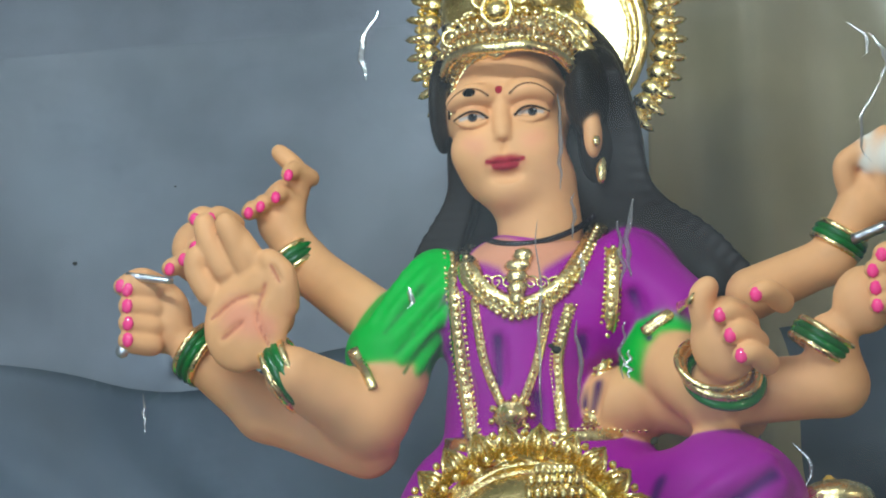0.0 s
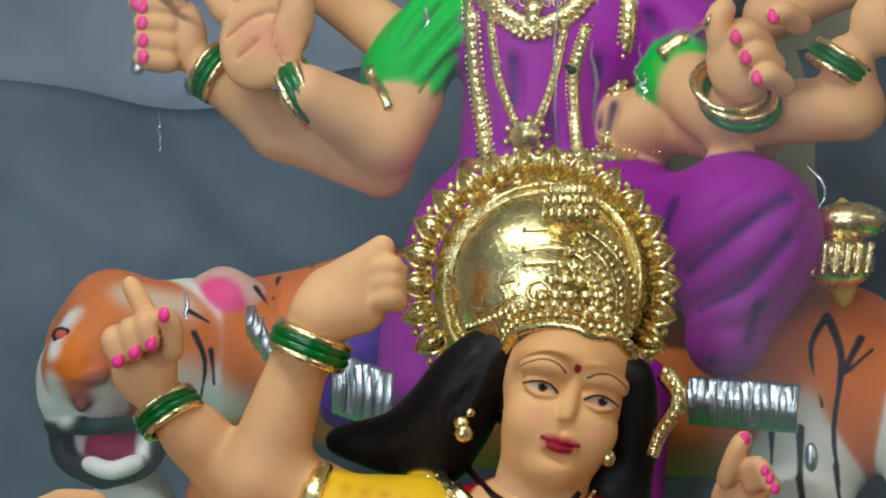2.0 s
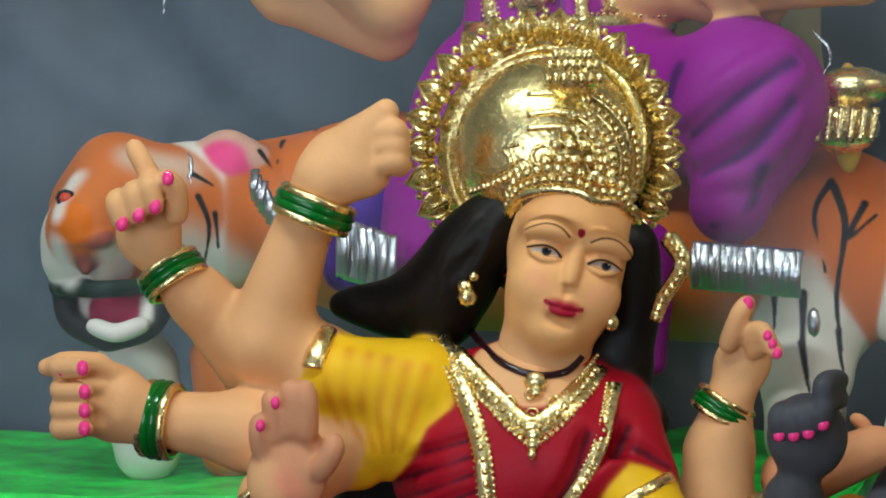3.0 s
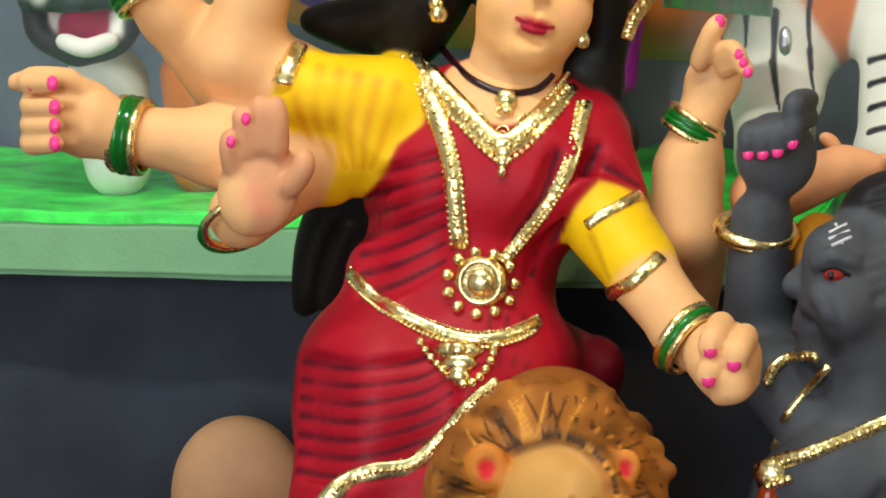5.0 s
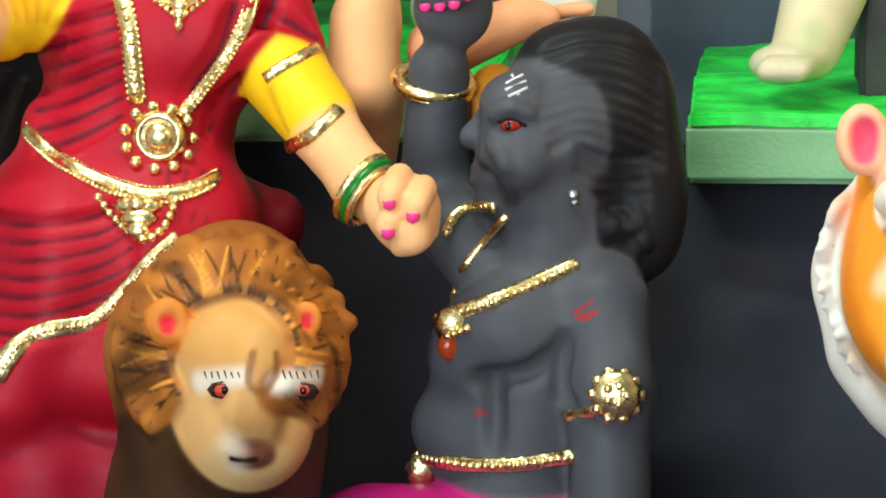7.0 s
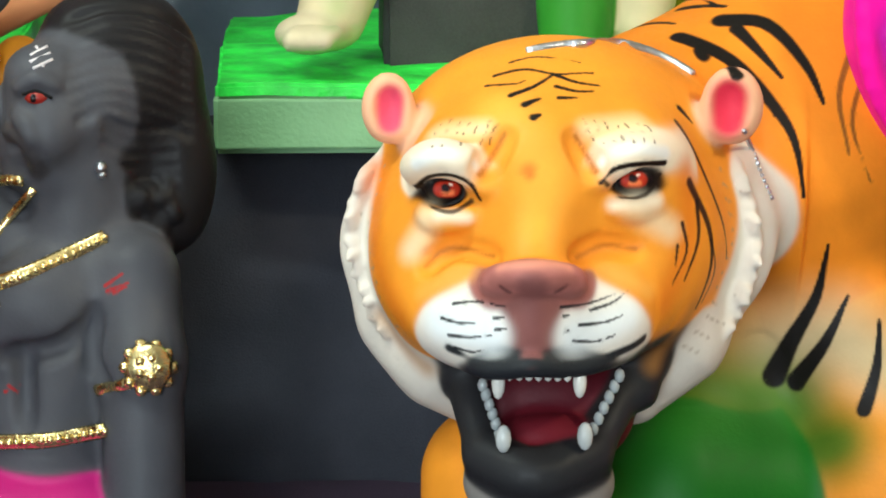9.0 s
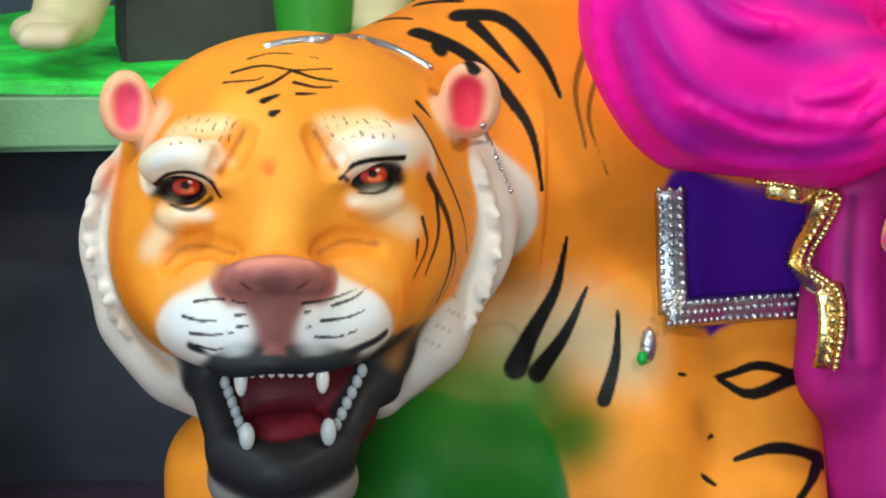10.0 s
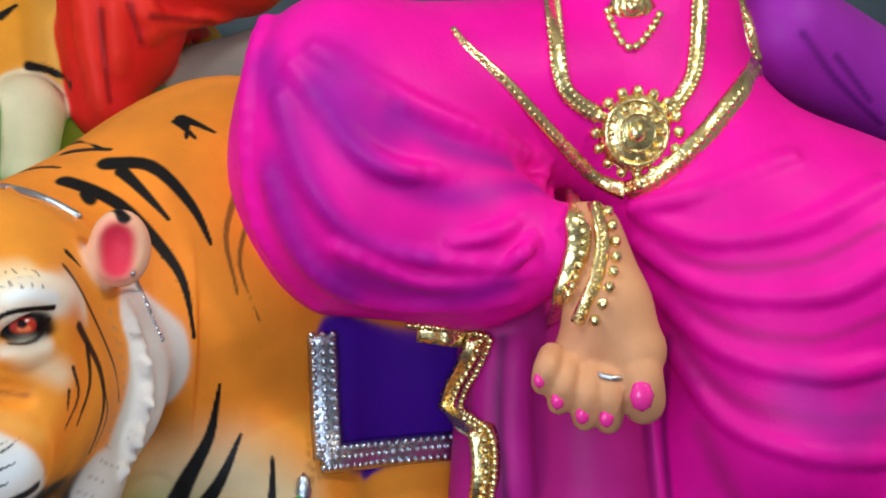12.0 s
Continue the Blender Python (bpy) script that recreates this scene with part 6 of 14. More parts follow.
    s.brush(((0.11, -0.061, 0.048), (0.127, -0.07, 0.015)), 0.0077, 0.0048, "c99405", 0.9, 0.8)
    s.limb((0.157, -0.055, 0.011), (0.192, -0.09, -0.024), 0.0297, 0.0259, "ecb078", 0.008)
    s.limb((0.192, -0.09, -0.024), (0.208, -0.1, -0.037), 0.0268, 0.0249, "ecb078", 0.01)
    s.blob((0.231, -0.13, -0.043), (0.0316, 0.024, 0.0297), "ecb078", 0.014)
    s.blob((0.236, -0.13, -0.061), (0.0211, 0.0192, 0.0211), "ecb078", 0.012)
    s.bend(((0.231, -0.14, -0.017), (0.228, -0.165, -0.026), (0.226, -0.168, -0.035)), 0.011, 0.0088, "ecb078", 0.003)
    s.bead((0.227, -0.175, -0.034), (0.0066, 0.0033, 0.0079), mat=GLOSS, col="ff3f8e")
    s.bend(((0.25, -0.14, -0.026), (0.248, -0.165, -0.035), (0.245, -0.168, -0.044)), 0.011, 0.0088, "ecb078", 0.003)
    s.bead((0.246, -0.175, -0.044), (0.0066, 0.0033, 0.0079), mat=GLOSS, col="ff3f8e")
    s.bend(((0.23, -0.14, -0.04), (0.227, -0.165, -0.049), (0.225, -0.168, -0.057)), 0.011, 0.0088, "ecb078", 0.003)
    s.bead((0.226, -0.175, -0.057), (0.0066, 0.0033, 0.0079), mat=GLOSS, col="ff3f8e")
    s.bend(((0.252, -0.13, -0.042), (0.247, -0.165, -0.055), (0.233, -0.16, -0.063)), 0.0096, 0.0077, "ecb078", 0.003)
    s.bend(((0.252, -0.13, -0.051), (0.248, -0.165, -0.061), (0.233, -0.16, -0.067)), 0.0096, 0.0077, "ecb078", 0.003)
    s.bend(((0.252, -0.13, -0.06), (0.248, -0.165, -0.067), (0.233, -0.16, -0.072)), 0.0096, 0.0077, "ecb078", 0.003)
    s.ring((0.194, -0.1, -0.03), (0.75, -0.3, -0.5), 0.0297, 0.0043)
    s.ring((0.199, -0.105, -0.033), (0.75, -0.3, -0.5), 0.0288, 0.0038, mat=GLOSS, col="0c6b1c")
    s.ring((0.203, -0.11, -0.036), (0.75, -0.3, -0.5), 0.0278, 0.0034)
    s.tube(((0.124, -0.056, 0), (0.14, -0.08, 0.007), (0.151, -0.088, 0.013), (0.162, -0.085, 0.023), (0.17, -0.073, 0.034)), 0.0067, 0.0067, flat=0.5, n=3)
    s.tube(((0.105, -0.059, 0.057), (0.117, -0.06, 0.065), (0.129, -0.056, 0.072), (0.138, -0.046, 0.078), (0.145, -0.027, 0.083)), 0.0053, 0.0053, flat=0.5, n=3)
    s.limb((0.17, 0.05, 0.044), (0.173, 0.06, 0.103), 0.0359, 0.0288, "ecb078", 0.012)
    s.limb((0.173, 0.06, 0.103), (0.184, 0.05, 0.148), 0.0288, 0.0211, "ecb078", 0.012)
    s.blob((0.195, 0.05, 0.179), (0.0249, 0.0172, 0.0297), "ecb078", 0.012, rot=(0, 25, 0))
    s.limb((0.172, 0.07, 0.043), (0.166, 0.08, -0.033), 0.0359, 0.0288, "ecb078", 0.01)
    s.bend(((0.2, 0.03, 0.204), (0.215, 0.015, 0.208), (0.223, 0.01, 0.202)), 0.0072, 0.0057, "ecb078", 0.003)
    s.bead((0.223, 0.005, 0.202), (0.0043, 0.0022, 0.0052), mat=GLOSS, col="ff3f8e")
    s.bend(((0.204, 0.03, 0.197), (0.218, 0.015, 0.201), (0.226, 0.01, 0.195)), 0.0072, 0.0057, "ecb078", 0.003)
    s.bead((0.227, 0.005, 0.195), (0.0043, 0.0022, 0.0052), mat=GLOSS, col="ff3f8e")
    s.bend(((0.208, 0.03, 0.189), (0.222, 0.015, 0.194), (0.23, 0.01, 0.188)), 0.0072, 0.0057, "ecb078", 0.003)
    s.bead((0.231, 0.005, 0.187), (0.0043, 0.0022, 0.0052), mat=GLOSS, col="ff3f8e")
    s.bend(((0.186, 0.03, 0.196), (0.197, 0.02, 0.22), (0.204, 0.02, 0.23)), 0.0086, 0.0069, "ecb078", 0.003)
    s.bead((0.205, 0.014, 0.23), (0.0052, 0.0026, 0.0062), mat=GLOSS, col="ff3f8e")
    s.ring((0.173, 0.055, 0.133), (0.5039, 0, 0.8638), 0.0249, 0.0032, mat=GOLD)
    s.ring((0.176, 0.055, 0.138), (0.5039, 0, 0.8638), 0.0249, 0.004, mat=GLOSS, col="0c6b1c")
    s.ring((0.178, 0.055, 0.142), (0.5039, 0, 0.8638), 0.0249, 0.004, mat=GLOSS, col="0b5d18")
    s.ring((0.181, 0.055, 0.147), (0.5039, 0, 0.8638), 0.0249, 0.0032, mat=GOLD)
    s.limb((0.234, 0.09, 0.078), (0.303, 0.09, 0.104), 0.0288, 0.0201, "e6a070", 0.01)
    s.blob((0.313, 0.09, 0.107), (0.0288, 0.0115, 0.0153), "e6a070", 0.008)
    s.bend(((0.321, 0.11, 0.106), (0.346, 0.11, 0.112), (0.365, 0.11, 0.113)), 0.0067, 0.0054, "e6a070", 0.003)
    s.bend(((0.301, 0.11, 0.113), (0.293, 0.11, 0.126), (0.286, 0.11, 0.131)), 0.0057, 0.0046, "e6a070", 0.003)
    s.limb((-0.173, -0.02, 0.176), (-0.209, -0.04, 0.196), 0.0407, 0.0383, "ecb078", 0.016)
    s.limb((-0.209, -0.04, 0.205), (-0.172, -0.06, 0.293), 0.0364, 0.0259, "ecb078", 0.016)
    s.blob((-0.126, -0.07, 0.35), (0.0383, 0.023, 0.0297), "ecb078", 0.018, rot=(0, 25, 0))
    s.limb((-0.148, -0.07, 0.336), (-0.162, -0.06, 0.312), 0.0278, 0.0249, "ecb078", 0.014)
    s.limb((-0.113, -0.07, 0.374), (-0.092, -0.075, 0.393), 0.0192, 0.0115, "ecb078", 0.014)
    s.bend(((-0.113, -0.07, 0.369), (-0.085, -0.08, 0.377), (-0.08, -0.07, 0.371)), 0.0105, 0.0084, "ecb078", 0.003)
    s.bend(((-0.113, -0.07, 0.356), (-0.085, -0.08, 0.364), (-0.08, -0.07, 0.358)), 0.0105, 0.0084, "ecb078", 0.003)
    s.bend(((-0.113, -0.07, 0.342), (-0.085, -0.08, 0.35), (-0.08, -0.07, 0.346)), 0.0105, 0.0084, "ecb078", 0.003)
    s.ring((-0.163, -0.065, 0.302), (0.3846, 0, 0.9231), 0.0316, 0.0041, mat=GOLD)
    s.ring((-0.16, -0.065, 0.308), (0.3846, 0, 0.9231), 0.0316, 0.0051, mat=GLOSS, col="0c6b1c")
    s.ring((-0.158, -0.065, 0.314), (0.3846, 0, 0.9231), 0.0316, 0.0051, mat=GLOSS, col="0b5d18")
    s.ring((-0.155, -0.065, 0.32), (0.3846, 0, 0.9231), 0.0316, 0.0041, mat=GOLD)
    s.limb((-0.227, 0, 0.176), (-0.268, -0.05, 0.235), 0.0374, 0.0268, "ecb078", 0.016)
    s.limb((-0.268, -0.05, 0.235), (-0.287, -0.07, 0.259), 0.0259, 0.022, "ecb078", 0.012)
    s.blob((-0.301, -0.09, 0.293), (0.0297, 0.0211, 0.0326), "ecb078", 0.016)
    s.bend(((-0.309, -0.1, 0.319), (-0.315, -0.13, 0.317), (-0.31, -0.13, 0.298)), 0.0101, 0.008, "ecb078", 0.003)
    s.bead((-0.308, -0.137, 0.297), (0.006, 0.003, 0.0072), mat=GLOSS, col="ff3f8e")
    s.bend(((-0.295, -0.1, 0.325), (-0.3, -0.13, 0.324), (-0.296, -0.13, 0.304)), 0.0101, 0.008, "ecb078", 0.003)
    s.bead((-0.293, -0.137, 0.304), (0.006, 0.003, 0.0072), mat=GLOSS, col="ff3f8e")
    s.bend(((-0.279, -0.1, 0.333), (-0.285, -0.13, 0.331), (-0.281, -0.13, 0.312)), 0.0101, 0.008, "ecb078", 0.003)
    s.bead((-0.278, -0.137, 0.311), (0.006, 0.003, 0.0072), mat=GLOSS, col="ff3f8e")
    s.bend(((-0.287, -0.1, 0.317), (-0.296, -0.11, 0.345), (-0.307, -0.11, 0.364)), 0.0096, 0.0077, "ecb078", 0.003)
    s.bend(((-0.268, -0.11, 0.306), (-0.265, -0.12, 0.325), (-0.269, -0.13, 0.336)), 0.0096, 0.0077, "ecb078", 0.003)
    s.bead((-0.267, -0.136, 0.335), (0.0057, 0.0029, 0.0069), mat=GLOSS, col="ff3f8e")
    s.ring((-0.281, -0.07, 0.248), (-0.5547, 0, 0.8321), 0.0268, 0.0035, mat=GOLD)
    s.ring((-0.284, -0.07, 0.253), (-0.5547, 0, 0.8321), 0.0268, 0.0043, mat=GLOSS, col="0c6b1c")
    s.ring((-0.288, -0.07, 0.258), (-0.5547, 0, 0.8321), 0.0268, 0.0043, mat=GLOSS, col="0b5d18")
    s.ring((-0.291, -0.07, 0.263), (-0.5547, 0, 0.8321), 0.0268, 0.0035, mat=GOLD)
    s.limb((-0.185, -0.02, 0.12), (-0.222, -0.05, 0.12), 0.0403, 0.0345, "ecb078", 0.016)
    s.limb((-0.222, -0.05, 0.12), (-0.292, -0.07, 0.13), 0.0326, 0.0249, "ecb078", 0.014)
    s.blob((-0.337, -0.09, 0.147), (0.0364, 0.022, 0.0326), "ecb078", 0.016)
    s.limb((-0.304, -0.08, 0.132), (-0.326, -0.09, 0.139), 0.0249, 0.0288, "ecb078", 0.012)
    s.bend(((-0.338, -0.11, 0.178), (-0.365, -0.12, 0.179), (-0.366, -0.13, 0.174), (-0.34, -0.145, 0.174)), 0.0096, 0.0077, "ecb078", 0.003)
    s.bead((-0.337, -0.151, 0.174), (0.0057, 0.0029, 0.0069), mat=GLOSS, col="ff3f8e")
    s.bend(((-0.336, -0.11, 0.157), (-0.363, -0.12, 0.159), (-0.364, -0.13, 0.154), (-0.337, -0.145, 0.154)), 0.0096, 0.0077, "ecb078", 0.003)
    s.bead((-0.335, -0.151, 0.154), (0.0057, 0.0029, 0.0069), mat=GLOSS, col="ff3f8e")
    s.bend(((-0.336, -0.11, 0.14), (-0.363, -0.12, 0.142), (-0.364, -0.13, 0.137), (-0.337, -0.145, 0.138)), 0.0096, 0.0077, "ecb078", 0.003)
    s.bead((-0.335, -0.151, 0.138), (0.0057, 0.0029, 0.0069), mat=GLOSS, col="ff3f8e")
    s.bend(((-0.336, -0.11, 0.125), (-0.363, -0.12, 0.127), (-0.364, -0.13, 0.122), (-0.337, -0.145, 0.123)), 0.0096, 0.0077, "ecb078", 0.003)
    s.bead((-0.335, -0.151, 0.123), (0.0057, 0.0029, 0.0069), mat=GLOSS, col="ff3f8e")
    s.bend(((-0.328, -0.1, 0.169), (-0.351, -0.12, 0.178), (-0.382, -0.12, 0.175)), 0.0101, 0.008, "ecb078", 0.003)
    s.bead((-0.359, -0.14, 0.172), (0.0053, 0.0038, 0.0057), mat=GLOSS, col="ff3f8e")
    s.ring((-0.306, -0.072, 0.131), (0.9912, 0, -0.1322), 0.0307, 0.004, mat=GOLD)
    s.ring((-0.299, -0.072, 0.13), (0.9912, 0, -0.1322), 0.0307, 0.0049, mat=GLOSS, col="0c6b1c")
    s.ring((-0.292, -0.072, 0.129), (0.9912, 0, -0.1322), 0.0307, 0.0049, mat=GLOSS, col="0b5d18")
    s.ring((-0.285, -0.072, 0.128), (0.9912, 0, -0.1322), 0.0307, 0.004, mat=GOLD)
    s.limb((-0.148, -0.03, 0.111), (-0.191, -0.08, 0.063), 0.0383, 0.0297, "ecb078", 0.014)
    s.blob((-0.163, -0.12, 0.088), (0.0345, 0.0172, 0.0422), "d9966c", 0.016, rot=(0, 15, 0))
    s.blob((-0.176, -0.125, 0.079), (0.0192, 0.0144, 0.0288), "ecb078", 0.012)
    s.bend(((-0.17, -0.13, 0.117), (-0.172, -0.135, 0.141), (-0.174, -0.135, 0.148)), 0.0096, 0.0077, "d9966c", 0.003)
    s.bend(((-0.159, -0.13, 0.122), (-0.156, -0.135, 0.148), (-0.158, -0.135, 0.157)), 0.0096, 0.0077, "d9966c", 0.003)
    s.bend(((-0.145, -0.13, 0.12), (-0.143, -0.135, 0.143), (-0.145, -0.135, 0.157)), 0.0096, 0.0077, "d9966c", 0.003)
    s.bend(((-0.182, -0.13, 0.103), (-0.184, -0.135, 0.119), (-0.184, -0.135, 0.129)), 0.0096, 0.0077, "d9966c", 0.003)
    s.bend(((-0.133, -0.13, 0.089), (-0.121, -0.135, 0.104), (-0.12, -0.135, 0.113)), 0.0096, 0.0077, "d9966c", 0.003)
    s.bead((-0.179, -0.15, 0.126), (0.0043, 0.0029, 0.0057), mat=GLOSS, col="ff3f8e")
    s.bead((-0.166, -0.15, 0.145), (0.0043, 0.0029, 0.0057), mat=GLOSS, col="ff3f8e")
    s.brush(((-0.162, -0.139, 0.08), (-0.153, -0.135, 0.07)), 0.0192, 0.0144, "ee8f70", 0.9, 0.6)
    s.ring((-0.187, -0.1, 0.056), (0.45, -0.5, -0.75), 0.0316, 0.0038)
    s.ring((-0.191, -0.097, 0.053), (0.45, -0.5, -0.75), 0.0316, 0.0034, mat=GLOSS, col="0c6b1c")
    s.tube(((-0.159, -0.069, 0.174), (-0.157, -0.066, 0.184), (-0.155, -0.06, 0.193), (-0.154, -0.052, 0.201), (-0.154, -0.04, 0.208)), 0.0105, 0.0086, flat=0.5, mat=GOLD, n=3)
    s.tube(((-0.063, 0, 0.2), (-0.041, -0.035, 0.169), (-0.025, -0.051, 0.141), (-0.015, -0.06, 0.117), (-0.008, -0.067, 0.094), (-0.006, -0.065, 0.066), (-0.004, -0.061, 0.036)), 0.0096, 0.0077, flat=0.4, n=3)
    s.chain(((-0.068, -0.01, 0.199), (-0.046, -0.04, 0.169), (-0.032, -0.05, 0.141), (-0.022, -0.059, 0.117), (-0.016, -0.065, 0.094), (-0.013, -0.064, 0.065), (-0.011, -0.061, 0.036)), 0.0024, 0.0057)
    s.chain(((-0.058, 0.006, 0.2), (-0.034, -0.034, 0.169), (-0.017, -0.053, 0.141), (-0.007, -0.063, 0.118), (-0.001, -0.068, 0.094), (0.001, -0.065, 0.066), (0.003, -0.061, 0.036)), 0.0024, 0.0057)
    s.chain(((-0.062, -0.003, 0.199), (-0.04, -0.038, 0.169), (-0.024, -0.054, 0.141), (-0.014, -0.063, 0.117), (-0.007, -0.07, 0.094), (-0.005, -0.068, 0.066), (-0.004, -0.064, 0.036)), 0.0034, 0.0105)
    s.tube(((0.093, -0.012, 0.161), (0.092, -0.036, 0.134), (0.088, -0.048, 0.109), (0.079, -0.055, 0.087), (0.065, -0.055, 0.066), (0.047, -0.047, 0.045), (0.031, -0.052, 0.024)), 0.0077, 0.0061, flat=0.4, n=3)
    s.chain(((0.088, -0.016, 0.161), (0.088, -0.041, 0.134), (0.083, -0.051, 0.109), (0.073, -0.055, 0.087), (0.06, -0.054, 0.066), (0.042, -0.048, 0.045), (0.026, -0.055, 0.024)), 0.0019, 0.0046)
    s.chain(((0.098, -0.01, 0.161), (0.097, -0.034, 0.134), (0.092, -0.043, 0.109), (0.084, -0.057, 0.087), (0.071, -0.058, 0.066), (0.053, -0.049, 0.045), (0.036, -0.05, 0.024)), 0.0019, 0.0046)
    s.chain(((0.093, -0.015, 0.161), (0.093, -0.039, 0.134), (0.088, -0.051, 0.109), (0.079, -0.058, 0.087), (0.066, -0.058, 0.066), (0.048, -0.05, 0.045), (0.031, -0.055, 0.024)), 0.0027, 0.0084)
    s.tube(((-0.047, -0.023, 0.185), (-0.026, -0.035, 0.167), (-0.006, -0.049, 0.151), (0.013, -0.056, 0.133), (0.032, -0.06, 0.123), (0.048, -0.056, 0.131), (0.062, -0.043, 0.147), (0.071, -0.024, 0.161), (0.077, 0.002, 0.176)), 0.0125, 0.0105, flat=0.3, n=3)
    s.chain(((-0.046, -0.026, 0.185), (-0.026, -0.039, 0.167), (-0.005, -0.052, 0.151), (0.014, -0.059, 0.133), (0.032, -0.063, 0.123), (0.049, -0.059, 0.131), (0.063, -0.046, 0.147), (0.072, -0.028, 0.161), (0.078, -0.001, 0.176)), 0.0043, 0.0096)
    s.chain(((-0.044, -0.035, 0.172), (-0.024, -0.043, 0.155), (-0.004, -0.055, 0.139), (0.015, -0.062, 0.121), (0.033, -0.065, 0.11), (0.05, -0.062, 0.119), (0.064, -0.053, 0.134), (0.073, -0.036, 0.148), (0.081, -0.016, 0.163)), 0.0029, 0.0062)
    s.chain(((-0.056, 0.013, 0.196), (-0.028, -0.027, 0.178), (-0.006, -0.045, 0.162), (0.013, -0.053, 0.144), (0.031, -0.057, 0.133), (0.047, -0.052, 0.142), (0.06, -0.035, 0.157), (0.069, -0.016, 0.172), (0.076, 0.01, 0.187)), 0.0024, 0.0053)
    s.tube(((0.018, -0.054, 0.144), (0.013, -0.053, 0.15), (0.007, -0.053, 0.149), (0.006, -0.055, 0.144), (0.009, -0.056, 0.14), (0.013, -0.056, 0.141), (0.013, -0.055, 0.144), (0.011, -0.054, 0.146), (0.01, -0.054, 0.145)), 0.0011, 0.0007, mat=GOLD, n=4)
    s.tube(((0.036, -0.049, 0.151), (0.032, -0.047, 0.157), (0.026, -0.049, 0.156), (0.024, -0.051, 0.151), (0.028, -0.052, 0.148), (0.031, -0.051, 0.148), (0.032, -0.05, 0.151), (0.03, -0.049, 0.153), (0.029, -0.05, 0.152)), 0.0011, 0.0007, mat=GOLD, n=4)
    s.tube(((0.056, -0.049, 0.144), (0.051, -0.046, 0.15), (0.046, -0.048, 0.149), (0.044, -0.052, 0.144), (0.048, -0.054, 0.141), (0.051, -0.053, 0.141), (0.052, -0.05, 0.144), (0.05, -0.05, 0.146), (0.048, -0.05, 0.145)), 0.0011, 0.0007, mat=GOLD, n=4)
    s.tube(((0.038, -0.058, 0.135), (0.034, -0.055, 0.14), (0.028, -0.056, 0.139), (0.026, -0.058, 0.135), (0.029, -0.06, 0.131), (0.033, -0.059, 0.132), (0.034, -0.058, 0.135), (0.032, -0.057, 0.136), (0.03, -0.058, 0.136)), 0.0011, 0.0007, mat=GOLD, n=4)
    s.tube(((0.029, -0.061, 0.127), (0.025, -0.059, 0.133), (0.019, -0.059, 0.132), (0.017, -0.061, 0.127), (0.02, -0.062, 0.124), (0.024, -0.062, 0.125), (0.025, -0.061, 0.127), (0.023, -0.06, 0.129), (0.021, -0.061, 0.128)), 0.0011, 0.0007, mat=GOLD, n=4)
    s.tube(((0.05, -0.061, 0.128), (0.045, -0.058, 0.133), (0.039, -0.059, 0.132), (0.038, -0.061, 0.128), (0.041, -0.062, 0.124), (0.045, -0.062, 0.125), (0.045, -0.061, 0.128), (0.043, -0.06, 0.129), (0.042, -0.061, 0.129)), 0.0011, 0.0007, mat=GOLD, n=4)
    s.bead((0.033, -0.062, 0.125), (0.0115, 0.0043, 0.0057))
    s.bead((0.034, -0.064, 0.118), (0.0091, 0.0043, 0.0057))
    s.bead((0.034, -0.066, 0.11), (0.0067, 0.0043, 0.0057))
    s.bead((0.034, -0.068, 0.102), (0.0043, 0.0043, 0.0057))
    s.bead((0.032, -0.046, 0.163), (0.0105, 0.0048, 0.0086))
    s.bead((0.033, -0.05, 0.154), (0.0067, 0.0038, 0.0057))
    s.tube(((-0.041, 0.023, 0.207), (-0.024, -0.001, 0.194), (-0.005, -0.03, 0.182), (0.011, -0.039, 0.174), (0.027, -0.04, 0.169), (0.041, -0.035, 0.168), (0.054, -0.027, 0.171), (0.06, -0.017, 0.177), (0.066, -0.014, 0.185)), 0.0034, 0.0034, mat=GLOSS, col="2a1118", n=3)
    s.bead((0.014, -0.061, 0.008), (0.0249, 0.0086, 0.023), n=12)
    s.bead((0.016, -0.067, 0.008), (0.0125, 0.0067, 0.0125), n=12)
    s.ring((0.029, -0.125, 0.012), (0, -1, 0), 0.0172, 0.0024)
    s.bead((0.041, -0.048, 0.006), 0.0057)
    s.bead((0.038, -0.055, -0.008), 0.0057)
    s.bead((0.028, -0.065, -0.017), 0.0057)
    s.bead((0.013, -0.071, -0.019), 0.0057)
    s.bead((-0.003, -0.071, -0.013), 0.0057)
    s.bead((-0.012, -0.069, -0.001), 0.0057)
    s.bead((-0.013, -0.068, 0.014), 0.0057)
    s.bead((-0.004, -0.065, 0.027), 0.0057)
    s.bead((0.01, -0.061, 0.033), 0.0057)
    s.bead((0.025, -0.056, 0.031), 0.0057)
    s.bead((0.037, -0.051, 0.021), 0.0057)
    s.tube(((-0.107, -0.036, 0.011), (-0.091, -0.053, 0.001), (-0.077, -0.059, -0.009), (-0.053, -0.076, -0.019), (-0.032, -0.078, -0.028), (-0.01, -0.083, -0.035), (0.01, -0.086, -0.039), (0.027, -0.083, -0.039), (0.041, -0.076, -0.036), (0.053, -0.065, -0.031), (0.063, -0.05, -0.026)), 0.0062, 0.0057, flat=0.6, n=3)
    s.chain(((-0.106, -0.042, 0.004), (-0.091, -0.056, -0.006), (-0.073, -0.074, -0.015), (-0.052, -0.081, -0.025), (-0.03, -0.084, -0.035), (-0.01, -0.085, -0.041), (0.011, -0.092, -0.045), (0.028, -0.088, -0.045), (0.043, -0.081, -0.042), (0.054, -0.071, -0.038), (0.064, -0.057, -0.032)), 0.0024, 0.0043)
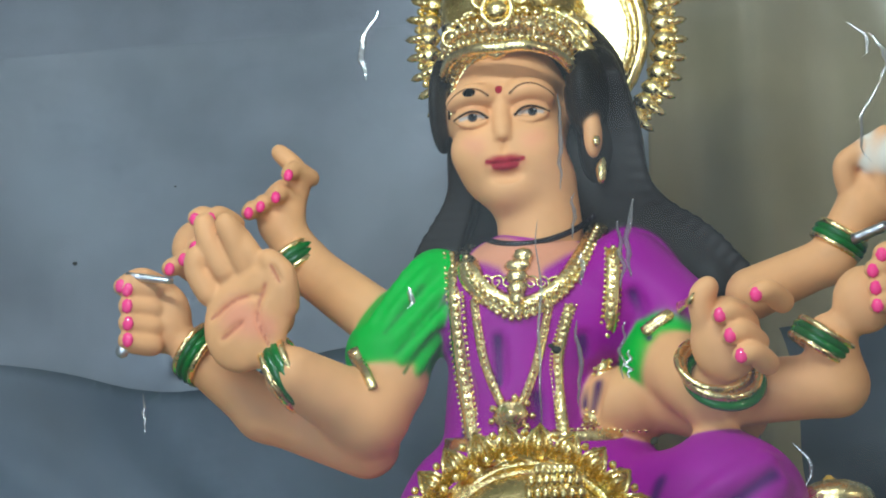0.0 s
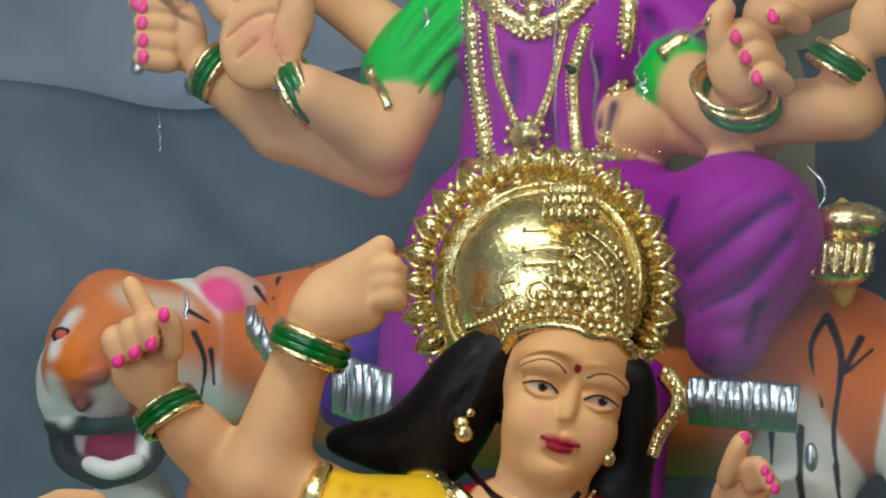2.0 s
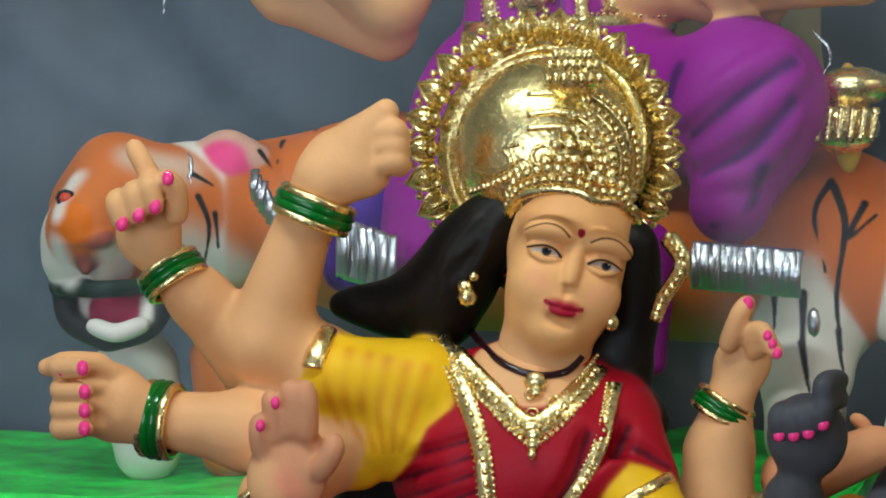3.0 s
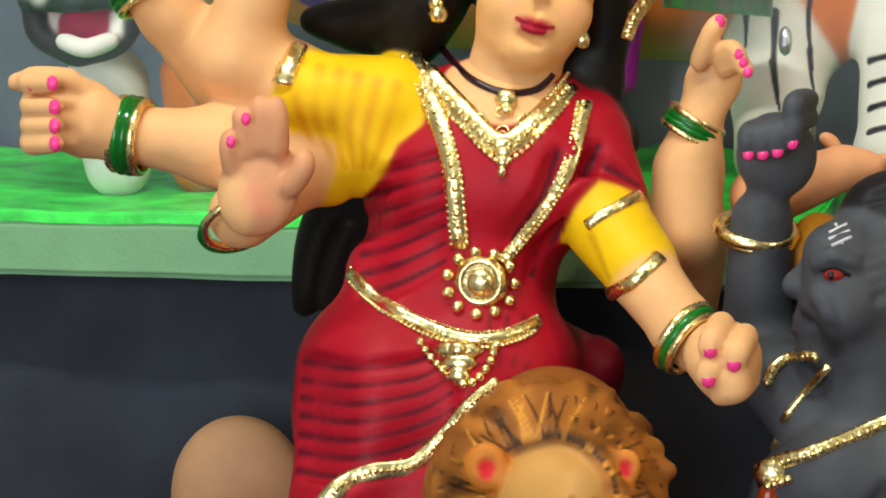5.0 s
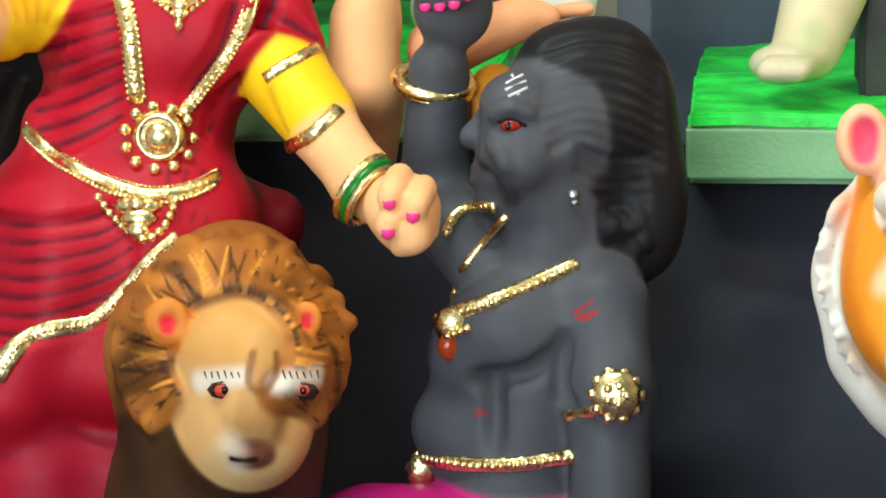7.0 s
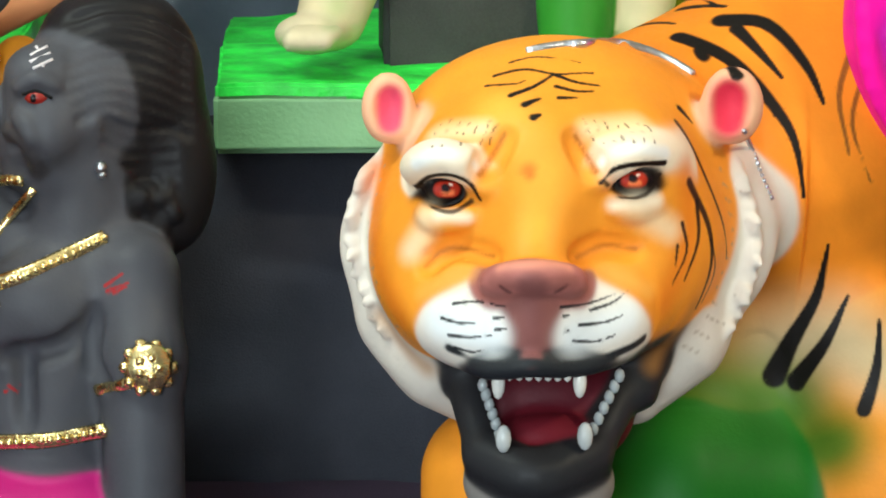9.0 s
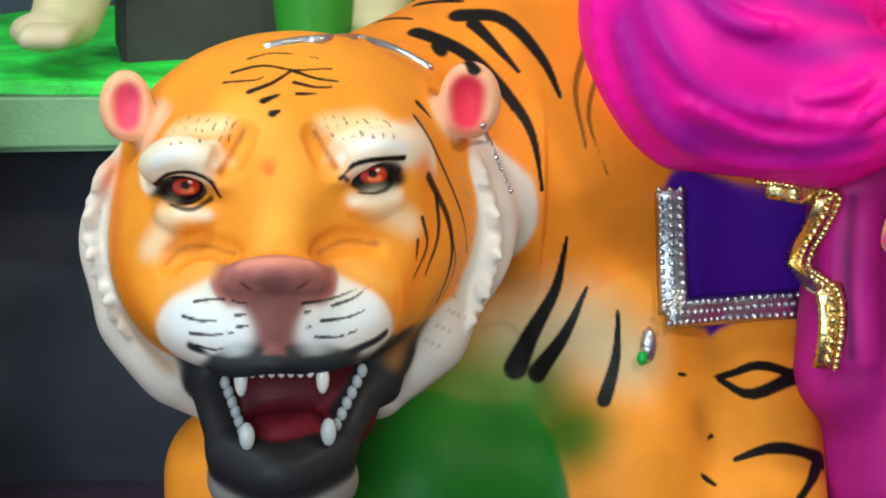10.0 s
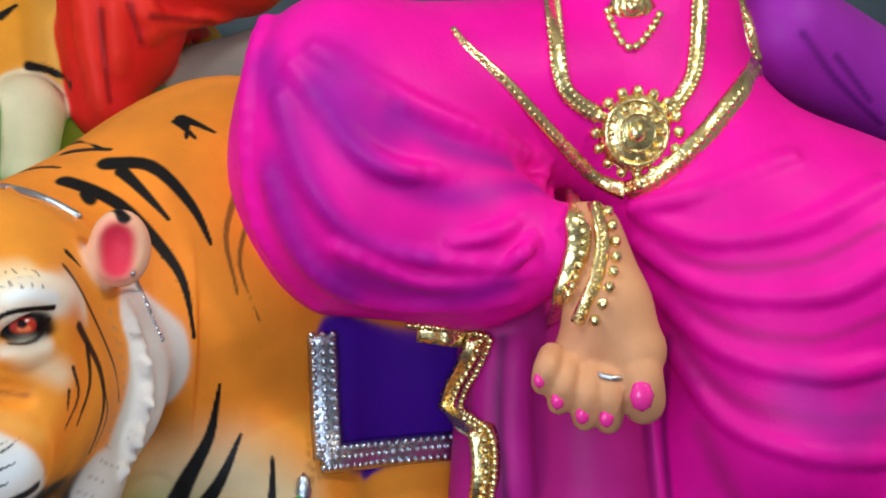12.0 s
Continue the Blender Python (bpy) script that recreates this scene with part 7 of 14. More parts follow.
    s.chain(((-0.108, -0.032, 0.016), (-0.093, -0.047, 0.006), (-0.078, -0.055, -0.004), (-0.054, -0.073, -0.013), (-0.032, -0.075, -0.023), (-0.011, -0.079, -0.029), (0.009, -0.082, -0.033), (0.026, -0.079, -0.033), (0.04, -0.072, -0.031), (0.052, -0.06, -0.026), (0.062, -0.045, -0.02)), 0.0019, 0.0038)
    s.bead((0.004, -0.094, -0.048), (0.022, 0.0057, 0.0086))
    s.bead((0.006, -0.099, -0.058), (0.0163, 0.0057, 0.0086))
    s.bead((0.006, -0.102, -0.068), (0.0105, 0.0057, 0.0086))
    s.chain(((-0.031, -0.09, -0.042), (-0.023, -0.09, -0.053), (-0.013, -0.094, -0.062), (-0.001, -0.099, -0.071), (0.012, -0.105, -0.075), (0.022, -0.102, -0.07), (0.029, -0.097, -0.061), (0.032, -0.092, -0.052), (0.034, -0.085, -0.043)), 0.0043, 0.0081)
    s.bead((0.004, -0.098, -0.047), (0.0086, 0.0067, 0.0077))
    s.tube(((-0.11, -0.132, -0.19), (-0.101, -0.131, -0.176), (-0.091, -0.128, -0.164), (-0.08, -0.12, -0.156), (-0.064, -0.119, -0.15), (-0.049, -0.114, -0.148), (-0.033, -0.109, -0.145), (-0.019, -0.104, -0.133), (-0.005, -0.103, -0.118), (0.005, -0.103, -0.106), (0.015, -0.106, -0.094), (0.027, -0.102, -0.083), (0.039, -0.097, -0.073)), 0.0096, 0.0067, flat=0.3, n=3)
    s.chain(((-0.109, -0.134, -0.19), (-0.1, -0.133, -0.176), (-0.091, -0.131, -0.163), (-0.079, -0.123, -0.156), (-0.064, -0.122, -0.149), (-0.048, -0.116, -0.148), (-0.032, -0.111, -0.145), (-0.018, -0.107, -0.133), (-0.005, -0.105, -0.118), (0.005, -0.105, -0.106), (0.015, -0.108, -0.093), (0.027, -0.105, -0.083), (0.04, -0.099, -0.072)), 0.0024, 0.0053)
    s.ring((0.02, 0.045, 0.369), (-0.15, -1, 0.1), 0.092, 0.0057)
    s.ring((0.02, 0.045, 0.369), (-0.15, -1, 0.1), 0.0805, 0.0029)
    s.bead((0.017, 0.057, 0.37), (0.0989, 0.0048, 0.0989), mat=GOLD, n=24)
    s.bead((0.129, 0.045, 0.367), (0.0164, 0.008, 0.012), mat=GOLD, rot=(0, 0, 0))
    s.bead((0.137, 0.039, 0.366), (0.0076, 0.0052, 0.0044), mat=GOLD, rot=(0, 0, 0))
    s.bead((0.138, 0.045, 0.381), 0.004, mat=GOLD)
    s.bead((0.126, 0.045, 0.393), (0.0164, 0.008, 0.012), mat=GOLD, rot=(0, -13.8462, 0))
    s.bead((0.134, 0.039, 0.394), (0.0076, 0.0052, 0.0044), mat=GOLD, rot=(0, -13.8462, 0))
    s.bead((0.131, 0.045, 0.408), 0.004, mat=GOLD)
    s.bead((0.117, 0.045, 0.417), (0.0164, 0.008, 0.012), mat=GOLD, rot=(0, -27.6923, 0))
    s.bead((0.124, 0.039, 0.42), (0.0076, 0.0052, 0.0044), mat=GOLD, rot=(0, -27.6923, 0))
    s.bead((0.118, 0.045, 0.434), 0.004, mat=GOLD)
    s.bead((0.102, 0.045, 0.439), (0.0164, 0.008, 0.012), mat=GOLD, rot=(0, -41.5385, 0))
    s.bead((0.108, 0.039, 0.443), (0.0076, 0.0052, 0.0044), mat=GOLD, rot=(0, -41.5385, 0))
    s.bead((0.099, 0.045, 0.455), 0.004, mat=GOLD)
    s.bead((0.082, 0.045, 0.457), (0.0164, 0.008, 0.012), mat=GOLD, rot=(0, -55.3846, 0))
    s.bead((0.087, 0.039, 0.462), (0.0076, 0.0052, 0.0044), mat=GOLD, rot=(0, -55.3846, 0))
    s.bead((0.075, 0.045, 0.472), 0.004, mat=GOLD)
    s.bead((0.059, 0.045, 0.469), (0.0164, 0.008, 0.012), mat=GOLD, rot=(0, -69.2308, 0))
    s.bead((0.062, 0.039, 0.475), (0.0076, 0.0052, 0.0044), mat=GOLD, rot=(0, -69.2308, 0))
    s.bead((0.048, 0.045, 0.483), 0.004, mat=GOLD)
    s.bead((0.033, 0.045, 0.477), (0.0164, 0.008, 0.012), mat=GOLD, rot=(0, -83.0769, 0))
    s.bead((0.035, 0.039, 0.483), (0.0076, 0.0052, 0.0044), mat=GOLD, rot=(0, -83.0769, 0))
    s.bead((0.02, 0.045, 0.487), 0.004, mat=GOLD)
    s.bead((0.006, 0.045, 0.477), (0.0164, 0.008, 0.012), mat=GOLD, rot=(0, -96.9231, 0))
    s.bead((0.007, 0.039, 0.484), (0.0076, 0.0052, 0.0044), mat=GOLD, rot=(0, -96.9231, 0))
    s.bead((-0.009, 0.045, 0.485), 0.004, mat=GOLD)
    s.bead((-0.02, 0.045, 0.472), (0.0164, 0.008, 0.012), mat=GOLD, rot=(0, -110.7692, 0))
    s.bead((-0.021, 0.039, 0.478), (0.0076, 0.0052, 0.0044), mat=GOLD, rot=(0, -110.7692, 0))
    s.bead((-0.037, 0.045, 0.476), 0.004, mat=GOLD)
    s.bead((-0.044, 0.045, 0.46), (0.0164, 0.008, 0.012), mat=GOLD, rot=(0, -124.6154, 0))
    s.bead((-0.047, 0.039, 0.466), (0.0076, 0.0052, 0.0044), mat=GOLD, rot=(0, -124.6154, 0))
    s.bead((-0.061, 0.045, 0.46), 0.004, mat=GOLD)
    s.bead((-0.064, 0.045, 0.443), (0.0164, 0.008, 0.012), mat=GOLD, rot=(0, -138.4615, 0))
    s.bead((-0.068, 0.039, 0.448), (0.0076, 0.0052, 0.0044), mat=GOLD, rot=(0, -138.4615, 0))
    s.bead((-0.081, 0.045, 0.439), 0.004, mat=GOLD)
    s.bead((-0.08, 0.045, 0.422), (0.0164, 0.008, 0.012), mat=GOLD, rot=(0, -152.3077, 0))
    s.bead((-0.085, 0.039, 0.425), (0.0076, 0.0052, 0.0044), mat=GOLD, rot=(0, -152.3077, 0))
    s.bead((-0.095, 0.045, 0.414), 0.004, mat=GOLD)
    s.bead((-0.089, 0.045, 0.398), (0.0164, 0.008, 0.012), mat=GOLD, rot=(0, -166.1538, 0))
    s.bead((-0.095, 0.039, 0.399), (0.0076, 0.0052, 0.0044), mat=GOLD, rot=(0, -166.1538, 0))
    s.bead((-0.102, 0.045, 0.386), 0.004, mat=GOLD)
    s.bead((-0.092, 0.045, 0.371), (0.0164, 0.008, 0.012), mat=GOLD, rot=(0, -180, 0))
    s.bead((-0.098, 0.039, 0.371), (0.0076, 0.0052, 0.0044), mat=GOLD, rot=(0, -180, 0))
    s.bead((-0.102, 0.045, 0.357), 0.004, mat=GOLD)
    s.bead((-0.089, 0.045, 0.345), (0.0164, 0.008, 0.012), mat=GOLD, rot=(0, -193.8462, 0))
    s.bead((-0.095, 0.039, 0.343), (0.0076, 0.0052, 0.0044), mat=GOLD, rot=(0, -193.8462, 0))
    s.bead((-0.094, 0.045, 0.329), 0.004, mat=GOLD)
    s.bead((-0.079, 0.045, 0.32), (0.0164, 0.008, 0.012), mat=GOLD, rot=(0, -207.6923, 0))
    s.bead((-0.084, 0.039, 0.316), (0.0076, 0.0052, 0.0044), mat=GOLD, rot=(0, -207.6923, 0))
    s.bead((-0.081, 0.045, 0.303), 0.004, mat=GOLD)
    s.bead((-0.064, 0.045, 0.298), (0.0164, 0.008, 0.012), mat=GOLD, rot=(0, -221.5385, 0))
    s.bead((-0.068, 0.039, 0.293), (0.0076, 0.0052, 0.0044), mat=GOLD, rot=(0, -221.5385, 0))
    s.bead((-0.061, 0.045, 0.282), 0.004, mat=GOLD)
    s.bead((-0.044, 0.045, 0.281), (0.0164, 0.008, 0.012), mat=GOLD, rot=(0, -235.3846, 0))
    s.bead((-0.046, 0.039, 0.274), (0.0076, 0.0052, 0.0044), mat=GOLD, rot=(0, -235.3846, 0))
    s.bead((-0.037, 0.045, 0.265), 0.004, mat=GOLD)
    s.bead((-0.02, 0.045, 0.268), (0.0164, 0.008, 0.012), mat=GOLD, rot=(0, -249.2308, 0))
    s.bead((-0.021, 0.039, 0.261), (0.0076, 0.0052, 0.0044), mat=GOLD, rot=(0, -249.2308, 0))
    s.bead((-0.009, 0.045, 0.255), 0.004, mat=GOLD)
    s.bead((0.006, 0.045, 0.262), (0.0164, 0.008, 0.012), mat=GOLD, rot=(0, -263.0769, 0))
    s.bead((0.007, 0.039, 0.254), (0.0076, 0.0052, 0.0044), mat=GOLD, rot=(0, -263.0769, 0))
    s.bead((0.02, 0.045, 0.251), 0.004, mat=GOLD)
    s.bead((0.033, 0.045, 0.261), (0.0164, 0.008, 0.012), mat=GOLD, rot=(0, -276.9231, 0))
    s.bead((0.035, 0.039, 0.254), (0.0076, 0.0052, 0.0044), mat=GOLD, rot=(0, -276.9231, 0))
    s.bead((0.048, 0.045, 0.254), 0.004, mat=GOLD)
    s.bead((0.059, 0.045, 0.267), (0.0164, 0.008, 0.012), mat=GOLD, rot=(0, -290.7692, 0))
    s.bead((0.062, 0.039, 0.26), (0.0076, 0.0052, 0.0044), mat=GOLD, rot=(0, -290.7692, 0))
    s.bead((0.075, 0.045, 0.264), 0.004, mat=GOLD)
    s.bead((0.082, 0.045, 0.279), (0.0164, 0.008, 0.012), mat=GOLD, rot=(0, -304.6154, 0))
    s.bead((0.087, 0.039, 0.273), (0.0076, 0.0052, 0.0044), mat=GOLD, rot=(0, -304.6154, 0))
    s.bead((0.099, 0.045, 0.28), 0.004, mat=GOLD)
    s.bead((0.102, 0.045, 0.296), (0.0164, 0.008, 0.012), mat=GOLD, rot=(0, -318.4615, 0))
    s.bead((0.108, 0.039, 0.291), (0.0076, 0.0052, 0.0044), mat=GOLD, rot=(0, -318.4615, 0))
    s.bead((0.118, 0.045, 0.301), 0.004, mat=GOLD)
    s.bead((0.116, 0.045, 0.317), (0.0164, 0.008, 0.012), mat=GOLD, rot=(0, -332.3077, 0))
    s.bead((0.124, 0.039, 0.313), (0.0076, 0.0052, 0.0044), mat=GOLD, rot=(0, -332.3077, 0))
    s.bead((0.131, 0.045, 0.325), 0.004, mat=GOLD)
    s.bead((0.126, 0.045, 0.341), (0.0164, 0.008, 0.012), mat=GOLD, rot=(0, -346.1538, 0))
    s.bead((0.134, 0.039, 0.339), (0.0076, 0.0052, 0.0044), mat=GOLD, rot=(0, -346.1538, 0))
    s.bead((0.138, 0.045, 0.353), 0.004, mat=GOLD)
    s.tube(((0.12, 0.035, 0.356), (0.136, 0.022, 0.355), (0.148, 0.035, 0.366)), 0.0029, 0.0017, mat=GOLD, n=4)
    s.tube(((0.12, 0.035, 0.376), (0.136, 0.022, 0.375), (0.148, 0.035, 0.366)), 0.0029, 0.0017, mat=GOLD, n=4)
    s.tube(((0.123, 0.035, 0.366), (0.134, 0.022, 0.365), (0.141, 0.035, 0.366)), 0.0043, 0.0026, mat=GOLD, n=4)
    s.tube(((0.12, 0.035, 0.38), (0.135, 0.022, 0.381), (0.144, 0.035, 0.395)), 0.0029, 0.0017, mat=GOLD, n=4)
    s.tube(((0.115, 0.035, 0.399), (0.13, 0.022, 0.401), (0.144, 0.035, 0.395)), 0.0029, 0.0017, mat=GOLD, n=4)
    s.tube(((0.12, 0.035, 0.39), (0.131, 0.022, 0.391), (0.137, 0.035, 0.394)), 0.0043, 0.0026, mat=GOLD, n=4)
    s.tube(((0.114, 0.035, 0.403), (0.128, 0.022, 0.407), (0.133, 0.035, 0.423)), 0.0029, 0.0017, mat=GOLD, n=4)
    s.tube(((0.104, 0.035, 0.42), (0.119, 0.022, 0.425), (0.133, 0.035, 0.423)), 0.0029, 0.0017, mat=GOLD, n=4)
    s.tube(((0.111, 0.035, 0.412), (0.122, 0.022, 0.415), (0.127, 0.035, 0.42)), 0.0043, 0.0026, mat=GOLD, n=4)
    s.tube(((0.102, 0.035, 0.423), (0.115, 0.022, 0.43), (0.116, 0.035, 0.448)), 0.0029, 0.0017, mat=GOLD, n=4)
    s.tube(((0.089, 0.035, 0.438), (0.102, 0.022, 0.446), (0.116, 0.035, 0.448)), 0.0029, 0.0017, mat=GOLD, n=4)
    s.tube(((0.098, 0.035, 0.433), (0.107, 0.022, 0.437), (0.111, 0.035, 0.444)), 0.0043, 0.0026, mat=GOLD, n=4)
    s.tube(((0.086, 0.035, 0.441), (0.096, 0.022, 0.45), (0.094, 0.035, 0.469)), 0.0029, 0.0017, mat=GOLD, n=4)
    s.tube(((0.07, 0.035, 0.453), (0.08, 0.022, 0.462), (0.094, 0.035, 0.469)), 0.0029, 0.0017, mat=GOLD, n=4)
    s.tube(((0.079, 0.035, 0.449), (0.087, 0.022, 0.455), (0.09, 0.035, 0.463)), 0.0043, 0.0026, mat=GOLD, n=4)
    s.tube(((0.066, 0.035, 0.455), (0.074, 0.022, 0.465), (0.067, 0.035, 0.484)), 0.0029, 0.0017, mat=GOLD, n=4)
    s.tube(((0.048, 0.035, 0.462), (0.055, 0.022, 0.473), (0.067, 0.035, 0.484)), 0.0029, 0.0017, mat=GOLD, n=4)
    s.tube(((0.058, 0.035, 0.461), (0.064, 0.022, 0.467), (0.064, 0.035, 0.477)), 0.0043, 0.0026, mat=GOLD, n=4)
    s.tube(((0.044, 0.035, 0.463), (0.048, 0.022, 0.475), (0.037, 0.035, 0.492)), 0.0029, 0.0017, mat=GOLD, n=4)
    s.tube(((0.024, 0.035, 0.466), (0.028, 0.022, 0.478), (0.037, 0.035, 0.492)), 0.0029, 0.0017, mat=GOLD, n=4)
    s.tube(((0.034, 0.035, 0.467), (0.038, 0.022, 0.474), (0.036, 0.035, 0.485)), 0.0043, 0.0026, mat=GOLD, n=4)
    s.tube(((0.02, 0.035, 0.466), (0.021, 0.022, 0.478), (0.006, 0.035, 0.493)), 0.0029, 0.0017, mat=GOLD, n=4)
    s.tube(((0, 0.035, 0.465), (0.001, 0.022, 0.476), (0.006, 0.035, 0.493)), 0.0029, 0.0017, mat=GOLD, n=4)
    s.tube(((0.009, 0.035, 0.468), (0.011, 0.022, 0.475), (0.007, 0.035, 0.486)), 0.0043, 0.0026, mat=GOLD, n=4)
    s.tube(((-0.004, 0.035, 0.464), (-0.006, 0.022, 0.475), (-0.024, 0.035, 0.487)), 0.0029, 0.0017, mat=GOLD, n=4)
    s.tube(((-0.023, 0.035, 0.457), (-0.025, 0.022, 0.468), (-0.024, 0.035, 0.487)), 0.0029, 0.0017, mat=GOLD, n=4)
    s.tube(((-0.015, 0.035, 0.463), (-0.015, 0.022, 0.47), (-0.021, 0.035, 0.48)), 0.0043, 0.0026, mat=GOLD, n=4)
    s.tube(((-0.027, 0.035, 0.456), (-0.032, 0.022, 0.465), (-0.051, 0.035, 0.474)), 0.0029, 0.0017, mat=GOLD, n=4)
    s.tube(((-0.044, 0.035, 0.445), (-0.049, 0.022, 0.455), (-0.051, 0.035, 0.474)), 0.0029, 0.0017, mat=GOLD, n=4)
    s.tube(((-0.037, 0.035, 0.452), (-0.039, 0.022, 0.458), (-0.047, 0.035, 0.468)), 0.0043, 0.0026, mat=GOLD, n=4)
    s.tube(((-0.047, 0.035, 0.442), (-0.054, 0.022, 0.45), (-0.075, 0.035, 0.454)), 0.0029, 0.0017, mat=GOLD, n=4)
    s.tube(((-0.06, 0.035, 0.428), (-0.068, 0.022, 0.435), (-0.075, 0.035, 0.454)), 0.0029, 0.0017, mat=GOLD, n=4)
    s.tube(((-0.055, 0.035, 0.437), (-0.059, 0.022, 0.441), (-0.069, 0.035, 0.449)), 0.0043, 0.0026, mat=GOLD, n=4)
    s.tube(((-0.063, 0.035, 0.424), (-0.072, 0.022, 0.43), (-0.093, 0.035, 0.429)), 0.0029, 0.0017, mat=GOLD, n=4)
    s.tube(((-0.072, 0.035, 0.407), (-0.081, 0.022, 0.412), (-0.093, 0.035, 0.429)), 0.0029, 0.0017, mat=GOLD, n=4)
    s.tube(((-0.07, 0.035, 0.417), (-0.075, 0.022, 0.42), (-0.086, 0.035, 0.426)), 0.0043, 0.0026, mat=GOLD, n=4)
    s.tube(((-0.074, 0.035, 0.403), (-0.084, 0.022, 0.406), (-0.104, 0.035, 0.401)), 0.0029, 0.0017, mat=GOLD, n=4)
    s.tube(((-0.078, 0.035, 0.384), (-0.089, 0.022, 0.386), (-0.104, 0.035, 0.401)), 0.0029, 0.0017, mat=GOLD, n=4)
    s.tube(((-0.078, 0.035, 0.394), (-0.084, 0.022, 0.395), (-0.097, 0.035, 0.399)), 0.0043, 0.0026, mat=GOLD, n=4)
    s.tube(((-0.079, 0.035, 0.38), (-0.09, 0.022, 0.379), (-0.108, 0.035, 0.371)), 0.0029, 0.0017, mat=GOLD, n=4)
    s.tube(((-0.079, 0.035, 0.36), (-0.089, 0.022, 0.359), (-0.108, 0.035, 0.371)), 0.0029, 0.0017, mat=GOLD, n=4)
    s.tube(((-0.081, 0.035, 0.37), (-0.087, 0.022, 0.369), (-0.1, 0.035, 0.371)), 0.0043, 0.0026, mat=GOLD, n=4)
    s.tube(((-0.078, 0.035, 0.356), (-0.089, 0.022, 0.352), (-0.104, 0.035, 0.34)), 0.0029, 0.0017, mat=GOLD, n=4)
    s.tube(((-0.073, 0.035, 0.337), (-0.084, 0.022, 0.333), (-0.104, 0.035, 0.34)), 0.0029, 0.0017, mat=GOLD, n=4)
    s.tube(((-0.078, 0.035, 0.346), (-0.084, 0.022, 0.343), (-0.097, 0.035, 0.342)), 0.0043, 0.0026, mat=GOLD, n=4)
    s.tube(((-0.072, 0.035, 0.333), (-0.081, 0.022, 0.326), (-0.092, 0.035, 0.312)), 0.0029, 0.0017, mat=GOLD, n=4)
    s.tube(((-0.062, 0.035, 0.315), (-0.071, 0.022, 0.308), (-0.092, 0.035, 0.312)), 0.0029, 0.0017, mat=GOLD, n=4)
    s.tube(((-0.069, 0.035, 0.323), (-0.074, 0.022, 0.318), (-0.086, 0.035, 0.315)), 0.0043, 0.0026, mat=GOLD, n=4)
    s.tube(((-0.06, 0.035, 0.312), (-0.067, 0.022, 0.303), (-0.075, 0.035, 0.286)), 0.0029, 0.0017, mat=GOLD, n=4)
    s.tube(((-0.047, 0.035, 0.297), (-0.054, 0.022, 0.287), (-0.075, 0.035, 0.286)), 0.0029, 0.0017, mat=GOLD, n=4)
    s.tube(((-0.055, 0.035, 0.303), (-0.059, 0.022, 0.296), (-0.069, 0.035, 0.291)), 0.0043, 0.0026, mat=GOLD, n=4)
    s.tube(((-0.043, 0.035, 0.294), (-0.048, 0.022, 0.283), (-0.051, 0.035, 0.266)), 0.0029, 0.0017, mat=GOLD, n=4)
    s.tube(((-0.027, 0.035, 0.283), (-0.031, 0.022, 0.271), (-0.051, 0.035, 0.266)), 0.0029, 0.0017, mat=GOLD, n=4)
    s.tube(((-0.037, 0.035, 0.287), (-0.039, 0.022, 0.279), (-0.047, 0.035, 0.272)), 0.0043, 0.0026, mat=GOLD, n=4)
    s.tube(((-0.023, 0.035, 0.281), (-0.025, 0.022, 0.268), (-0.024, 0.035, 0.252)), 0.0029, 0.0017, mat=GOLD, n=4)
    s.tube(((-0.004, 0.035, 0.274), (-0.006, 0.022, 0.261), (-0.024, 0.035, 0.252)), 0.0029, 0.0017, mat=GOLD, n=4)
    s.tube(((-0.015, 0.035, 0.275), (-0.015, 0.022, 0.266), (-0.021, 0.035, 0.258)), 0.0043, 0.0026, mat=GOLD, n=4)
    s.tube(((0, 0.035, 0.273), (0.001, 0.022, 0.259), (0.006, 0.035, 0.244)), 0.0029, 0.0017, mat=GOLD, n=4)
    s.tube(((0.02, 0.035, 0.27), (0.021, 0.022, 0.256), (0.006, 0.035, 0.244)), 0.0029, 0.0017, mat=GOLD, n=4)
    s.tube(((0.009, 0.035, 0.269), (0.011, 0.022, 0.26), (0.007, 0.035, 0.251)), 0.0043, 0.0026, mat=GOLD, n=4)
    s.tube(((0.024, 0.035, 0.27), (0.028, 0.022, 0.256), (0.037, 0.035, 0.244)), 0.0029, 0.0017, mat=GOLD, n=4)
    s.tube(((0.044, 0.035, 0.272), (0.048, 0.022, 0.259), (0.037, 0.035, 0.244)), 0.0029, 0.0017, mat=GOLD, n=4)
    s.tube(((0.034, 0.035, 0.269), (0.038, 0.022, 0.259), (0.036, 0.035, 0.251)), 0.0043, 0.0026, mat=GOLD, n=4)
    s.tube(((0.048, 0.035, 0.273), (0.055, 0.022, 0.26), (0.067, 0.035, 0.251)), 0.0029, 0.0017, mat=GOLD, n=4)
    s.tube(((0.066, 0.035, 0.28), (0.074, 0.022, 0.267), (0.067, 0.035, 0.251)), 0.0029, 0.0017, mat=GOLD, n=4)
    s.tube(((0.058, 0.035, 0.274), (0.064, 0.022, 0.265), (0.064, 0.035, 0.258)), 0.0043, 0.0026, mat=GOLD, n=4)
    s.tube(((0.07, 0.035, 0.282), (0.08, 0.022, 0.27), (0.093, 0.035, 0.265)), 0.0029, 0.0017, mat=GOLD, n=4)
    s.tube(((0.086, 0.035, 0.293), (0.096, 0.022, 0.281), (0.093, 0.035, 0.265)), 0.0029, 0.0017, mat=GOLD, n=4)
